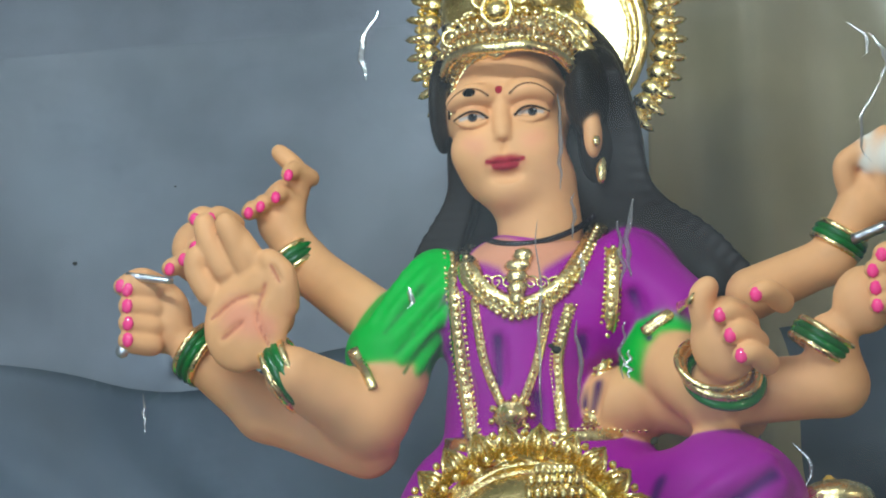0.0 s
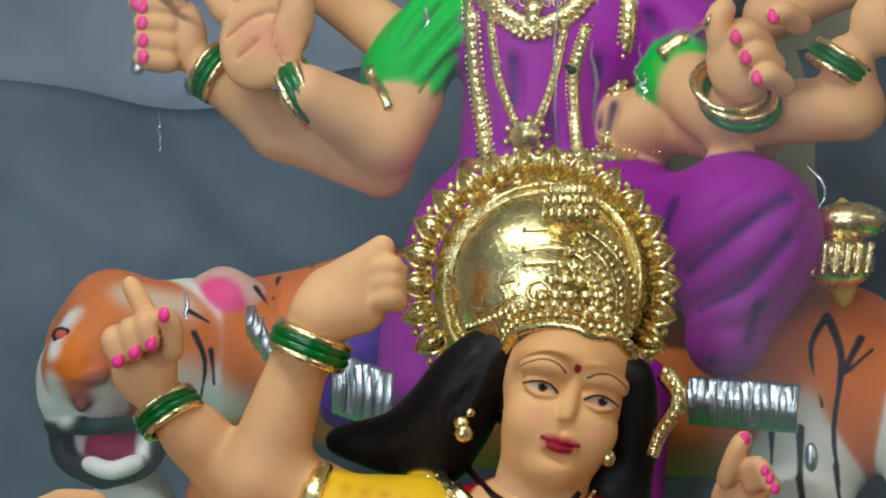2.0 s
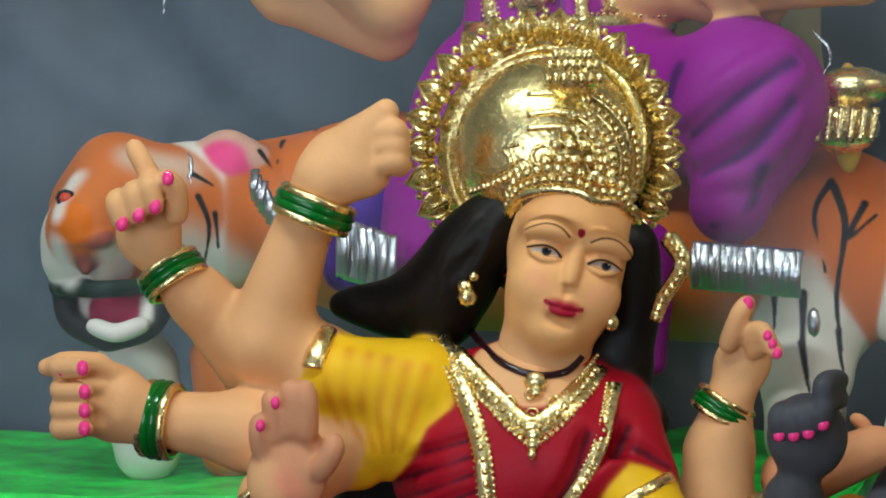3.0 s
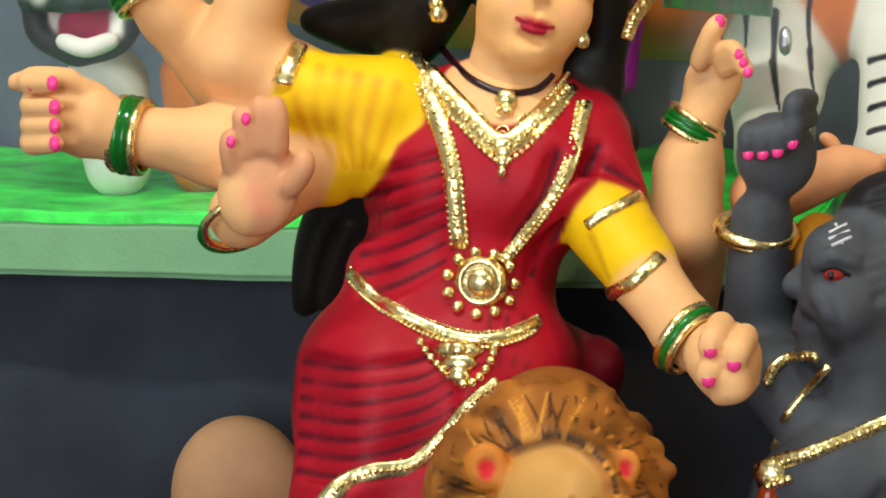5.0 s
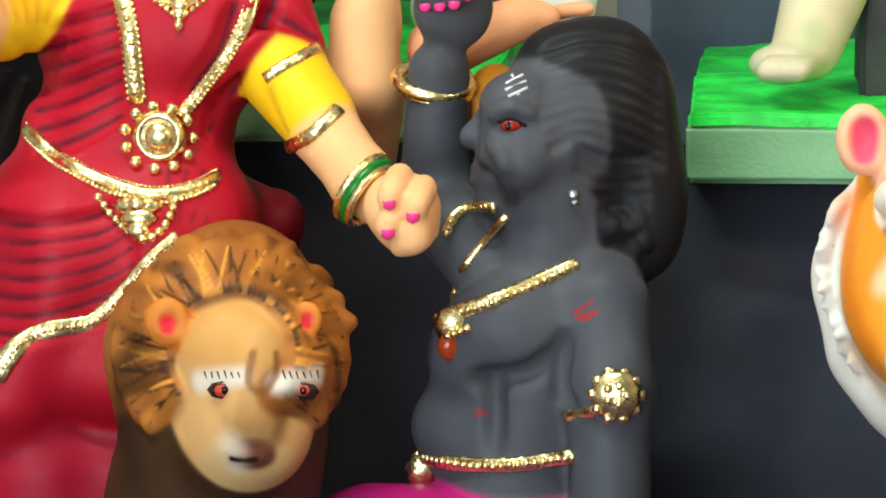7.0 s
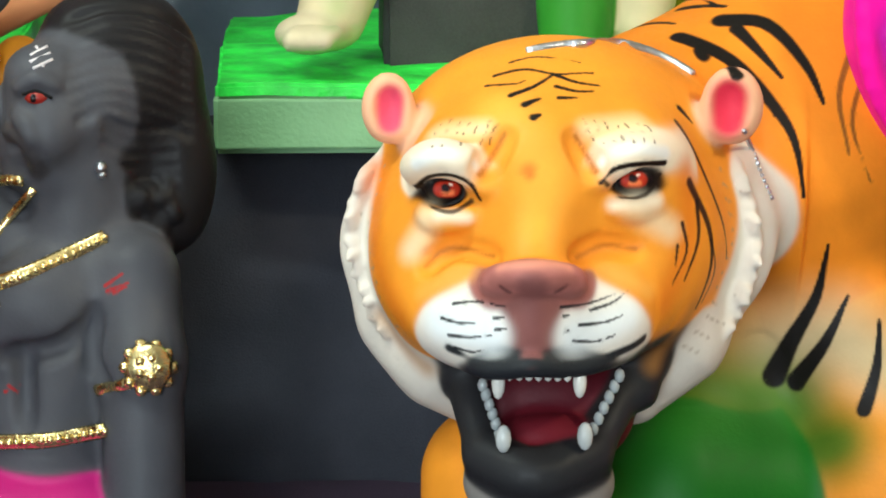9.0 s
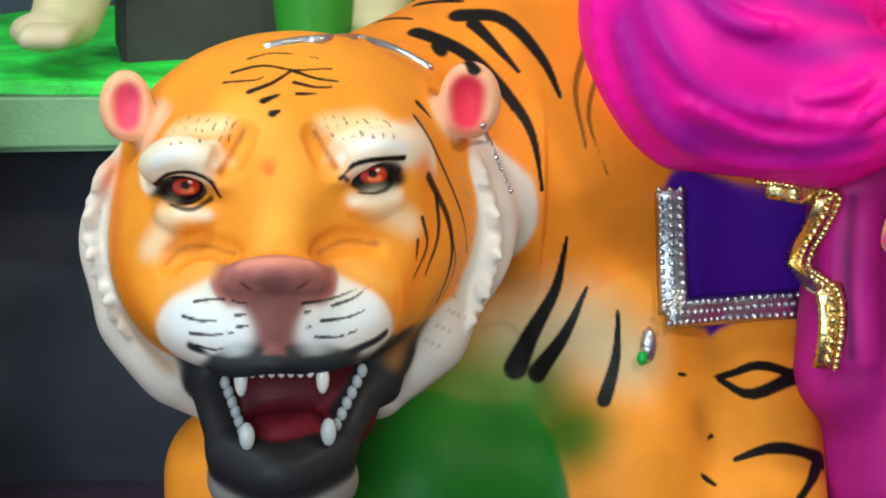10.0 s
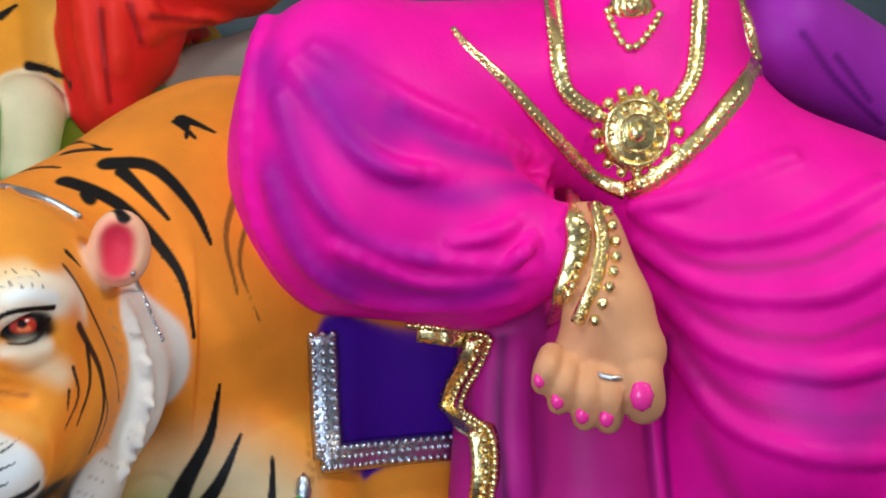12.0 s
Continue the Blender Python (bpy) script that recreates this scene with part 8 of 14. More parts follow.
    s.tube(((0.079, 0.035, 0.285), (0.087, 0.022, 0.277), (0.089, 0.035, 0.271)), 0.0043, 0.0026, mat=GOLD, n=4)
    s.tube(((0.089, 0.035, 0.295), (0.101, 0.022, 0.286), (0.116, 0.035, 0.284)), 0.0029, 0.0017, mat=GOLD, n=4)
    s.tube(((0.102, 0.035, 0.31), (0.115, 0.022, 0.3), (0.116, 0.035, 0.284)), 0.0029, 0.0017, mat=GOLD, n=4)
    s.tube(((0.097, 0.035, 0.301), (0.106, 0.022, 0.294), (0.111, 0.035, 0.289)), 0.0043, 0.0026, mat=GOLD, n=4)
    s.tube(((0.104, 0.035, 0.313), (0.119, 0.022, 0.306), (0.133, 0.035, 0.309)), 0.0029, 0.0017, mat=GOLD, n=4)
    s.tube(((0.113, 0.035, 0.33), (0.128, 0.022, 0.323), (0.133, 0.035, 0.309)), 0.0029, 0.0017, mat=GOLD, n=4)
    s.tube(((0.111, 0.035, 0.32), (0.121, 0.022, 0.315), (0.127, 0.035, 0.312)), 0.0043, 0.0026, mat=GOLD, n=4)
    s.tube(((0.115, 0.035, 0.334), (0.13, 0.022, 0.329), (0.144, 0.035, 0.336)), 0.0029, 0.0017, mat=GOLD, n=4)
    s.tube(((0.12, 0.035, 0.352), (0.135, 0.022, 0.348), (0.144, 0.035, 0.336)), 0.0029, 0.0017, mat=GOLD, n=4)
    s.tube(((0.12, 0.035, 0.343), (0.131, 0.022, 0.339), (0.137, 0.035, 0.338)), 0.0043, 0.0026, mat=GOLD, n=4)
    s.bead((0.028, 0.02, 0.367), (0.0815, 0.0647, 0.0805), mat=GOLD, n=32)
    s.tube(((0.008, -0.045, 0.306), (0.022, -0.065, 0.319), (0.049, -0.075, 0.325), (0.076, -0.075, 0.322), (0.09, -0.072, 0.315), (0.106, -0.06, 0.313), (0.119, -0.035, 0.298)), 0.0048, 0.0048, flat=0.8)
    s.chain(((0.009, -0.051, 0.313), (0.024, -0.071, 0.326), (0.05, -0.081, 0.332), (0.077, -0.081, 0.329), (0.091, -0.078, 0.322), (0.108, -0.066, 0.32), (0.12, -0.041, 0.305)), 0.0038, 0.0077)
    s.chain(((0.009, -0.049, 0.322), (0.023, -0.069, 0.335), (0.05, -0.079, 0.341), (0.076, -0.079, 0.338), (0.09, -0.076, 0.331), (0.107, -0.064, 0.329), (0.119, -0.039, 0.314)), 0.0048, 0.0096)
    s.tube(((0.051, -0.046, 0.353), (0.044, -0.047, 0.363), (0.034, -0.046, 0.363), (0.029, -0.046, 0.355), (0.033, -0.045, 0.348), (0.04, -0.046, 0.348), (0.042, -0.046, 0.352), (0.04, -0.046, 0.356), (0.038, -0.046, 0.356)), 0.0025, 0.0015, mat=GOLD, n=4)
    s.tube(((0.07, -0.042, 0.37), (0.064, -0.043, 0.378), (0.056, -0.044, 0.378), (0.053, -0.046, 0.371), (0.056, -0.046, 0.366), (0.061, -0.045, 0.365), (0.063, -0.044, 0.369), (0.062, -0.044, 0.372), (0.059, -0.045, 0.372)), 0.0021, 0.0013, mat=GOLD, n=4)
    s.tube(((0.03, -0.044, 0.344), (0.025, -0.045, 0.352), (0.017, -0.043, 0.352), (0.013, -0.041, 0.346), (0.016, -0.041, 0.341), (0.021, -0.042, 0.34), (0.023, -0.043, 0.344), (0.022, -0.044, 0.346), (0.02, -0.043, 0.346)), 0.0019, 0.0011, mat=GOLD, n=4)
    s.tube(((0.091, -0.031, 0.344), (0.087, -0.035, 0.351), (0.08, -0.039, 0.351), (0.076, -0.039, 0.345), (0.079, -0.037, 0.34), (0.083, -0.035, 0.34), (0.086, -0.034, 0.343), (0.084, -0.036, 0.346), (0.082, -0.037, 0.345)), 0.0019, 0.0011, mat=GOLD, n=4)
    s.tube(((0.101, -0.024, 0.364), (0.097, -0.028, 0.37), (0.091, -0.033, 0.37), (0.088, -0.035, 0.364), (0.091, -0.033, 0.36), (0.095, -0.03, 0.36), (0.096, -0.029, 0.363), (0.095, -0.03, 0.365), (0.094, -0.031, 0.365)), 0.0017, 0.001, mat=GOLD, n=4)
    s.tube(((0.069, -0.041, 0.344), (0.063, -0.044, 0.353), (0.053, -0.046, 0.353), (0.049, -0.045, 0.345), (0.052, -0.044, 0.339), (0.059, -0.043, 0.338), (0.061, -0.043, 0.343), (0.06, -0.044, 0.346), (0.057, -0.045, 0.346)), 0.0025, 0.0015, mat=GOLD, n=4)
    s.tube(((0.086, -0.036, 0.368), (0.081, -0.038, 0.376), (0.073, -0.041, 0.376), (0.069, -0.043, 0.369), (0.072, -0.042, 0.363), (0.077, -0.04, 0.363), (0.08, -0.039, 0.367), (0.078, -0.04, 0.37), (0.076, -0.041, 0.37)), 0.0021, 0.0013, mat=GOLD, n=4)
    s.bead((0.032, -0.044, 0.339), (0.0067, 0.0048, 0.0057), mat=GOLD)
    s.bead((0.045, -0.044, 0.338), (0.0067, 0.0048, 0.0057), mat=GOLD)
    s.bead((0.058, -0.043, 0.338), (0.0067, 0.0048, 0.0057), mat=GOLD)
    s.bead((0.07, -0.04, 0.338), (0.0067, 0.0048, 0.0057), mat=GOLD)
    s.bead((0.082, -0.035, 0.338), (0.0067, 0.0048, 0.0057), mat=GOLD)
    s.bead((0.093, -0.028, 0.339), (0.0067, 0.0048, 0.0057), mat=GOLD)
    s.bead((0.041, -0.046, 0.351), (0.0067, 0.0048, 0.0057), mat=GOLD)
    s.bead((0.054, -0.046, 0.351), (0.0067, 0.0048, 0.0057), mat=GOLD)
    s.bead((0.066, -0.043, 0.351), (0.0067, 0.0048, 0.0057), mat=GOLD)
    s.bead((0.078, -0.039, 0.351), (0.0067, 0.0048, 0.0057), mat=GOLD)
    s.bead((0.09, -0.033, 0.351), (0.0067, 0.0048, 0.0057), mat=GOLD)
    s.bead((0.05, -0.046, 0.364), (0.0067, 0.0048, 0.0057), mat=GOLD)
    s.bead((0.062, -0.045, 0.364), (0.0067, 0.0048, 0.0057), mat=GOLD)
    s.bead((0.074, -0.041, 0.364), (0.0067, 0.0048, 0.0057), mat=GOLD)
    s.bead((0.086, -0.036, 0.364), (0.0067, 0.0048, 0.0057), mat=GOLD)
    s.bead((0.058, -0.044, 0.377), (0.0067, 0.0048, 0.0057), mat=GOLD)
    s.bead((0.07, -0.041, 0.377), (0.0067, 0.0048, 0.0057), mat=GOLD)
    s.bead((0.082, -0.037, 0.377), (0.0067, 0.0048, 0.0057), mat=GOLD)
    s.bead((0.065, -0.039, 0.39), (0.0067, 0.0048, 0.0057), mat=GOLD)
    s.bead((0.077, -0.035, 0.391), (0.0067, 0.0048, 0.0057), mat=GOLD)
    s.bead((0.072, -0.031, 0.404), (0.0067, 0.0048, 0.0057), mat=GOLD)
    s.tube(((0.024, -0.041, 0.391), (0.047, -0.041, 0.393), (0.073, -0.037, 0.391)), 0.0034, 0.0034, mat=GOLD)
    s.tube(((0.025, -0.044, 0.379), (0.047, -0.045, 0.38), (0.073, -0.04, 0.378)), 0.0034, 0.0034, mat=GOLD)
    s.tube(((0.023, -0.033, 0.409), (0.045, -0.034, 0.41), (0.071, -0.029, 0.408)), 0.0034, 0.0034, mat=GOLD)
    s.bead((0.05, -0.075, 0.418), (0.0038, 0.0043, 0.0057), mat=GOLD)
    s.bead((0.057, -0.075, 0.418), (0.0038, 0.0043, 0.0057), mat=GOLD)
    s.bead((0.064, -0.075, 0.418), (0.0038, 0.0043, 0.0057), mat=GOLD)
    s.bead((0.072, -0.075, 0.417), (0.0038, 0.0043, 0.0057), mat=GOLD)
    s.bead((0.079, -0.075, 0.417), (0.0038, 0.0043, 0.0057), mat=GOLD)
    s.bead((0.087, -0.075, 0.417), (0.0038, 0.0043, 0.0057), mat=GOLD)
    s.bead((0.094, -0.075, 0.417), (0.0038, 0.0043, 0.0057), mat=GOLD)
    s.bead((0.052, -0.075, 0.429), (0.0038, 0.0043, 0.0057), mat=GOLD)
    s.bead((0.059, -0.075, 0.429), (0.0038, 0.0043, 0.0057), mat=GOLD)
    s.bead((0.065, -0.075, 0.429), (0.0038, 0.0043, 0.0057), mat=GOLD)
    s.bead((0.072, -0.075, 0.429), (0.0038, 0.0043, 0.0057), mat=GOLD)
    s.bead((0.078, -0.075, 0.429), (0.0038, 0.0043, 0.0057), mat=GOLD)
    s.bead((0.085, -0.075, 0.428), (0.0038, 0.0043, 0.0057), mat=GOLD)
    s.bead((0.091, -0.075, 0.428), (0.0038, 0.0043, 0.0057), mat=GOLD)
    s.bead((0.057, -0.075, 0.438), (0.0038, 0.0043, 0.0057), mat=GOLD)
    s.bead((0.062, -0.075, 0.438), (0.0038, 0.0043, 0.0057), mat=GOLD)
    s.bead((0.067, -0.075, 0.437), (0.0038, 0.0043, 0.0057), mat=GOLD)
    s.bead((0.072, -0.075, 0.437), (0.0038, 0.0043, 0.0057), mat=GOLD)
    s.bead((0.077, -0.075, 0.437), (0.0038, 0.0043, 0.0057), mat=GOLD)
    s.bead((0.082, -0.075, 0.437), (0.0038, 0.0043, 0.0057), mat=GOLD)
    s.bead((0.086, -0.075, 0.437), (0.0038, 0.0043, 0.0057), mat=GOLD)
    s.bead((0.062, -0.03, 0.425), (0.0268, 0.0288, 0.022), mat=GOLD, n=14)
    s.chain(((0.085, -0.033, 0.337), (0.087, -0.034, 0.345), (0.087, -0.035, 0.354), (0.085, -0.037, 0.362), (0.081, -0.038, 0.37), (0.075, -0.04, 0.376), (0.068, -0.041, 0.38)), 0.0043, 0.0072)
    s.tube(((0.081, -0.035, 0.335), (0.083, -0.036, 0.343), (0.083, -0.037, 0.352), (0.081, -0.039, 0.36), (0.077, -0.04, 0.368), (0.071, -0.042, 0.374), (0.064, -0.043, 0.378)), 0.0019, 0.0019, mat=GOLD)
    s.chain(((0.093, -0.026, 0.334), (0.096, -0.027, 0.345), (0.096, -0.029, 0.356), (0.094, -0.031, 0.367), (0.088, -0.033, 0.376), (0.081, -0.035, 0.384), (0.072, -0.037, 0.39)), 0.0053, 0.0072)
    s.tube(((0.089, -0.028, 0.332), (0.092, -0.03, 0.343), (0.092, -0.032, 0.354), (0.09, -0.034, 0.365), (0.084, -0.036, 0.374), (0.077, -0.038, 0.382), (0.068, -0.039, 0.388)), 0.0019, 0.0019, mat=GOLD)
    s.chain(((0.101, -0.014, 0.331), (0.105, -0.017, 0.344), (0.105, -0.02, 0.358), (0.102, -0.023, 0.371), (0.096, -0.026, 0.383), (0.086, -0.029, 0.393), (0.075, -0.032, 0.401)), 0.0034, 0.0072)
    s.tube(((0.098, -0.018, 0.329), (0.101, -0.021, 0.342), (0.102, -0.024, 0.356), (0.098, -0.027, 0.369), (0.092, -0.03, 0.381), (0.083, -0.032, 0.391), (0.071, -0.034, 0.399)), 0.0019, 0.0019, mat=GOLD)
    s.chain(((0.107, 0.009, 0.329), (0.112, 0.003, 0.345), (0.113, -0.004, 0.361), (0.11, -0.01, 0.377), (0.102, -0.015, 0.391), (0.091, -0.019, 0.403), (0.078, -0.023, 0.411)), 0.0043, 0.0072)
    s.tube(((0.104, 0, 0.326), (0.109, -0.006, 0.342), (0.11, -0.012, 0.358), (0.106, -0.017, 0.374), (0.099, -0.021, 0.389), (0.088, -0.024, 0.4), (0.074, -0.027, 0.409)), 0.0019, 0.0019, mat=GOLD)
    s.chain(((-0.033, -0.009, 0.329), (-0.014, -0.026, 0.332), (0.006, -0.038, 0.338), (0.022, -0.043, 0.345)), 0.0038, 0.0067)
    s.tube(((-0.028, -0.021, 0.345), (-0.007, -0.033, 0.341), (0.01, -0.041, 0.35), (0.004, -0.04, 0.362), (0.018, -0.044, 0.366)), 0.0034, 0.0024, mat=GOLD)
    s.bead((0.006, 0.02, 0.463), 0.0043, mat=GOLD)
    s.bead((-0.009, 0.02, 0.46), 0.0043, mat=GOLD)
    s.bead((-0.023, 0.02, 0.454), 0.0043, mat=GOLD)
    s.bead((-0.037, 0.02, 0.446), 0.0043, mat=GOLD)
    s.bead((-0.048, 0.02, 0.436), 0.0043, mat=GOLD)
    s.bead((-0.058, 0.02, 0.425), 0.0043, mat=GOLD)
    s.bead((-0.066, 0.02, 0.412), 0.0043, mat=GOLD)
    s.bead((-0.072, 0.02, 0.397), 0.0043, mat=GOLD)
    s.bead((-0.076, 0.02, 0.383), 0.0043, mat=GOLD)
    s.bead((-0.076, 0.02, 0.367), 0.0043, mat=GOLD)
    s.bead((-0.075, 0.02, 0.352), 0.0043, mat=GOLD)
    s.bead((-0.071, 0.02, 0.337), 0.0043, mat=GOLD)
    s.bead((-0.065, 0.02, 0.323), 0.0043, mat=GOLD)
    s.bead((-0.056, 0.02, 0.31), 0.0043, mat=GOLD)
    s.bead((-0.046, 0.02, 0.298), 0.0043, mat=GOLD)
    s.bead((-0.034, 0.02, 0.288), 0.0043, mat=GOLD)
    s.bead((-0.02, 0.02, 0.28), 0.0043, mat=GOLD)
    s.bead((-0.006, 0.02, 0.275), 0.0043, mat=GOLD)
    s.tube(((0.139, 0, 0.287), (0.153, -0.01, 0.263), (0.134, 0, 0.234), (0.127, 0, 0.215)), 0.0086, 0.0057, mat=GOLD, flat=0.5)
    s.chain(((0.141, -0.01, 0.287), (0.155, -0.02, 0.262), (0.136, -0.01, 0.234), (0.129, -0.01, 0.215)), 0.0038, 0.0077)
    s.limb((-0.086, -0.06, -0.322), (-0.086, -0.06, -0.282), 0.06, 0.06, "9a1128", 0.02)
    s.limb((-0.02, -0.04, -0.322), (-0.02, -0.04, -0.282), 0.06, 0.06, "9a1128", 0.02)
    return s


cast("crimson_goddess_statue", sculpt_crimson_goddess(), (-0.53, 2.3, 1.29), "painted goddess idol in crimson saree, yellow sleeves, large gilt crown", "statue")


def sculpt_lion():
    s = Sculpt(0.003)
    s.limb((0.006, 0.02, 0.021), (-0.003, 0.06, 0.053), 0.0669, 0.0669, "945622", 0.03)
    s.blob((-0.009, 0.02, 0.015), (0.0959, 0.058, 0.0869), "945622", 0.02)
    s.blob((0.027, -0.04, -0.007), (0.0557, 0.0446, 0.0669), "d9a263", 0.02)
    s.blob((0.028, -0.045, 0.031), (0.049, 0.0401, 0.0357), "cf9550", 0.025)
    s.blob((0.029, -0.05, -0.041), (0.0357, 0.0321, 0.0312), "d8ae74", 0.03)
    s.bend(((0.044, -0.075, 0.04), (0.042, -0.077, 0.004), (0.039, -0.078, -0.018)), 0.0062, 0.0089, "c08c50", 0.024)
    s.blob((0.037, -0.08, -0.048), (0.0134, 0.0107, 0.0071), "6b3c2a", 0.01)
    s.blob((-0.04, -0.03, 0.048), (0.0187, 0.0134, 0.0196), "d07a28", 0.008)
    s.blob((0.068, 0, 0.048), (0.0125, 0.0116, 0.0161), "d07a28", 0.008)
    s.limb((-0.006, 0.03, -0.057), (-0.029, 0.05, -0.147), 0.0847, 0.0892, "3f2814", 0.03)
    s.limb((-0.011, 0.1, 0.047), (-0.223, 0.3, -0.016), 0.0624, 0.0669, "cc9668", 0.03)
    s.blob((-0.365, 0.33, -0.035), (0.0669, 0.049, 0.0736), "cf9a70", 0.02)
    s.limb((-0.366, 0.33, -0.068), (-0.357, 0.3, -0.204), 0.058, 0.049, "cf9a70", 0.02)
    s.bend(((0.062, -0.088, 0.003), (0.072, -0.066, -0.011), (0.081, -0.048, -0.023), (0.079, -0.054, -0.02)), 0.0062, 0.0031, "945622", 0.01)
    s.bend(((0.063, -0.086, 0.004), (0.076, -0.061, -0.005), (0.081, 0.007, -0.019), (0.081, 0.009, -0.019)), 0.0062, 0.0031, "5e3412", 0.01)
    s.bend(((0.065, -0.082, 0.007), (0.074, -0.063, -0.007), (0.082, -0.043, -0.021), (0.08, -0.05, -0.017)), 0.0062, 0.0031, "945622", 0.01)
    s.bend(((0.066, -0.079, 0.009), (0.076, -0.06, -0.004), (0.078, -0.001, -0.024), (0.082, -0.045, -0.013)), 0.0062, 0.0031, "b8702a", 0.01)
    s.bend(((0.067, -0.078, 0.011), (0.08, -0.054, 0.005), (0.085, 0.018, -0.006), (0.085, 0.028, -0.008)), 0.0062, 0.0031, "945622", 0.01)
    s.bend(((0.068, -0.075, 0.014), (0.08, -0.054, 0.004), (0.083, 0.013, -0.012), (0.082, 0.006, -0.01)), 0.0062, 0.0031, "b8702a", 0.01)
    s.bend(((0.069, -0.073, 0.017), (0.08, -0.054, 0.005), (0.082, 0.009, -0.016), (0.081, 0.004, -0.013)), 0.0062, 0.0031, "9a5a22", 0.01)
    s.bend(((0.069, -0.073, 0.018), (0.082, -0.048, 0.014), (0.086, 0.028, 0.004), (0.088, 0.028, 0.004)), 0.0062, 0.0031, "b8702a", 0.01)
    s.bend(((0.07, -0.072, 0.021), (0.083, -0.046, 0.017), (0.087, 0.028, 0.006), (0.086, 0.012, 0.009)), 0.0062, 0.0031, "945622", 0.01)
    s.bend(((0.07, -0.071, 0.025), (0.082, -0.047, 0.015), (0.085, 0.02, -0.004), (0.086, 0.028, -0.007)), 0.0062, 0.0031, "b8702a", 0.01)
    s.bend(((0.07, -0.07, 0.027), (0.083, -0.041, 0.023), (0.087, 0.028, 0.013), (0.089, 0.028, 0.013)), 0.0062, 0.0031, "9a5a22", 0.01)
    s.bend(((0.07, -0.07, 0.029), (0.081, -0.033, 0.029), (0.087, 0.028, 0.026), (0.086, 0.013, 0.027)), 0.0062, 0.0031, "b8702a", 0.01)
    s.bend(((0.07, -0.069, 0.033), (0.082, -0.038, 0.026), (0.087, 0.028, 0.013), (0.088, 0.028, 0.012)), 0.0062, 0.0031, "b8702a", 0.01)
    s.bend(((0.07, -0.068, 0.036), (0.077, -0.012, 0.028), (0.087, 0.028, 0.021), (0.086, 0.011, 0.024)), 0.0062, 0.0031, "b8702a", 0.01)
    s.bend(((0.07, -0.068, 0.038), (0.076, -0.011, 0.038), (0.083, 0.028, 0.042), (0.084, 0.028, 0.043)), 0.0062, 0.0031, "9a5a22", 0.01)
    s.bend(((0.069, -0.067, 0.041), (0.076, -0.011, 0.036), (0.086, 0.028, 0.033), (0.084, 0.014, 0.035)), 0.0062, 0.0031, "5e3412", 0.01)
    s.bend(((0.067, -0.066, 0.045), (0.076, -0.011, 0.038), (0.086, 0.028, 0.031), (0.085, 0.016, 0.033)), 0.0062, 0.0031, "b8702a", 0.01)
    s.bend(((0.067, -0.065, 0.046), (0.072, -0.012, 0.048), (0.077, 0.032, 0.053), (0.08, 0.032, 0.056)), 0.0062, 0.0031, "b8702a", 0.01)
    s.bend(((0.065, -0.064, 0.049), (0.071, -0.012, 0.05), (0.077, 0.032, 0.053), (0.087, 0.036, 0.06)), 0.0062, 0.0031, "b8702a", 0.01)
    s.bend(((0.063, -0.062, 0.052), (0.072, -0.012, 0.049), (0.082, 0.028, 0.044), (0.1, 0.032, 0.042)), 0.0062, 0.0031, "9a5a22", 0.01)
    s.bend(((0.062, -0.062, 0.054), (0.067, -0.011, 0.057), (0.073, 0.025, 0.062), (0.07, 0.088, 0.061)), 0.0062, 0.0031, "b8702a", 0.01)
    s.bend(((0.06, -0.06, 0.056), (0.063, -0.009, 0.062), (0.067, 0.021, 0.071), (0.061, 0.088, 0.072)), 0.0062, 0.0031, "9a5a22", 0.01)
    s.bend(((0.057, -0.058, 0.059), (0.065, -0.01, 0.059), (0.075, 0.026, 0.06), (0.081, 0.036, 0.06)), 0.0062, 0.0031, "b8702a", 0.01)
    s.bend(((0.055, -0.057, 0.06), (0.06, -0.008, 0.064), (0.068, 0.022, 0.069), (0.071, 0.088, 0.07)), 0.0062, 0.0031, "945622", 0.01)
    s.bend(((0.054, -0.056, 0.062), (0.053, -0.008, 0.071), (0.054, 0.016, 0.083), (0.053, 0.029, 0.087)), 0.0062, 0.0031, "5e3412", 0.01)
    s.bend(((0.05, -0.053, 0.064), (0.054, -0.008, 0.069), (0.062, 0.019, 0.076), (0.062, 0.088, 0.076)), 0.0062, 0.0031, "b8702a", 0.01)
    s.bend(((0.047, -0.051, 0.066), (0.053, -0.008, 0.071), (0.062, 0.019, 0.076), (0.061, 0.088, 0.074)), 0.0062, 0.0031, "5e3412", 0.01)
    s.bend(((0.045, -0.05, 0.066), (0.043, -0.009, 0.077), (0.043, 0.012, 0.091), (0.039, 0.041, 0.102)), 0.0062, 0.0031, "9a5a22", 0.01)
    s.bend(((0.042, -0.048, 0.068), (0.042, -0.009, 0.078), (0.045, 0.012, 0.089), (0.044, 0.061, 0.101)), 0.0062, 0.0031, "9a5a22", 0.01)
    s.bend(((0.037, -0.045, 0.069), (0.043, -0.009, 0.077), (0.053, 0.015, 0.085), (0.054, 0.029, 0.085)), 0.0062, 0.0031, "9a5a22", 0.01)
    s.bend(((0.035, -0.044, 0.07), (0.034, -0.01, 0.082), (0.034, 0.009, 0.095), (0.031, 0.033, 0.105)), 0.0062, 0.0031, "5e3412", 0.01)
    s.bend(((0.032, -0.042, 0.071), (0.029, -0.011, 0.084), (0.026, 0.007, 0.097), (0.023, 0.019, 0.104)), 0.0062, 0.0031, "b8702a", 0.01)
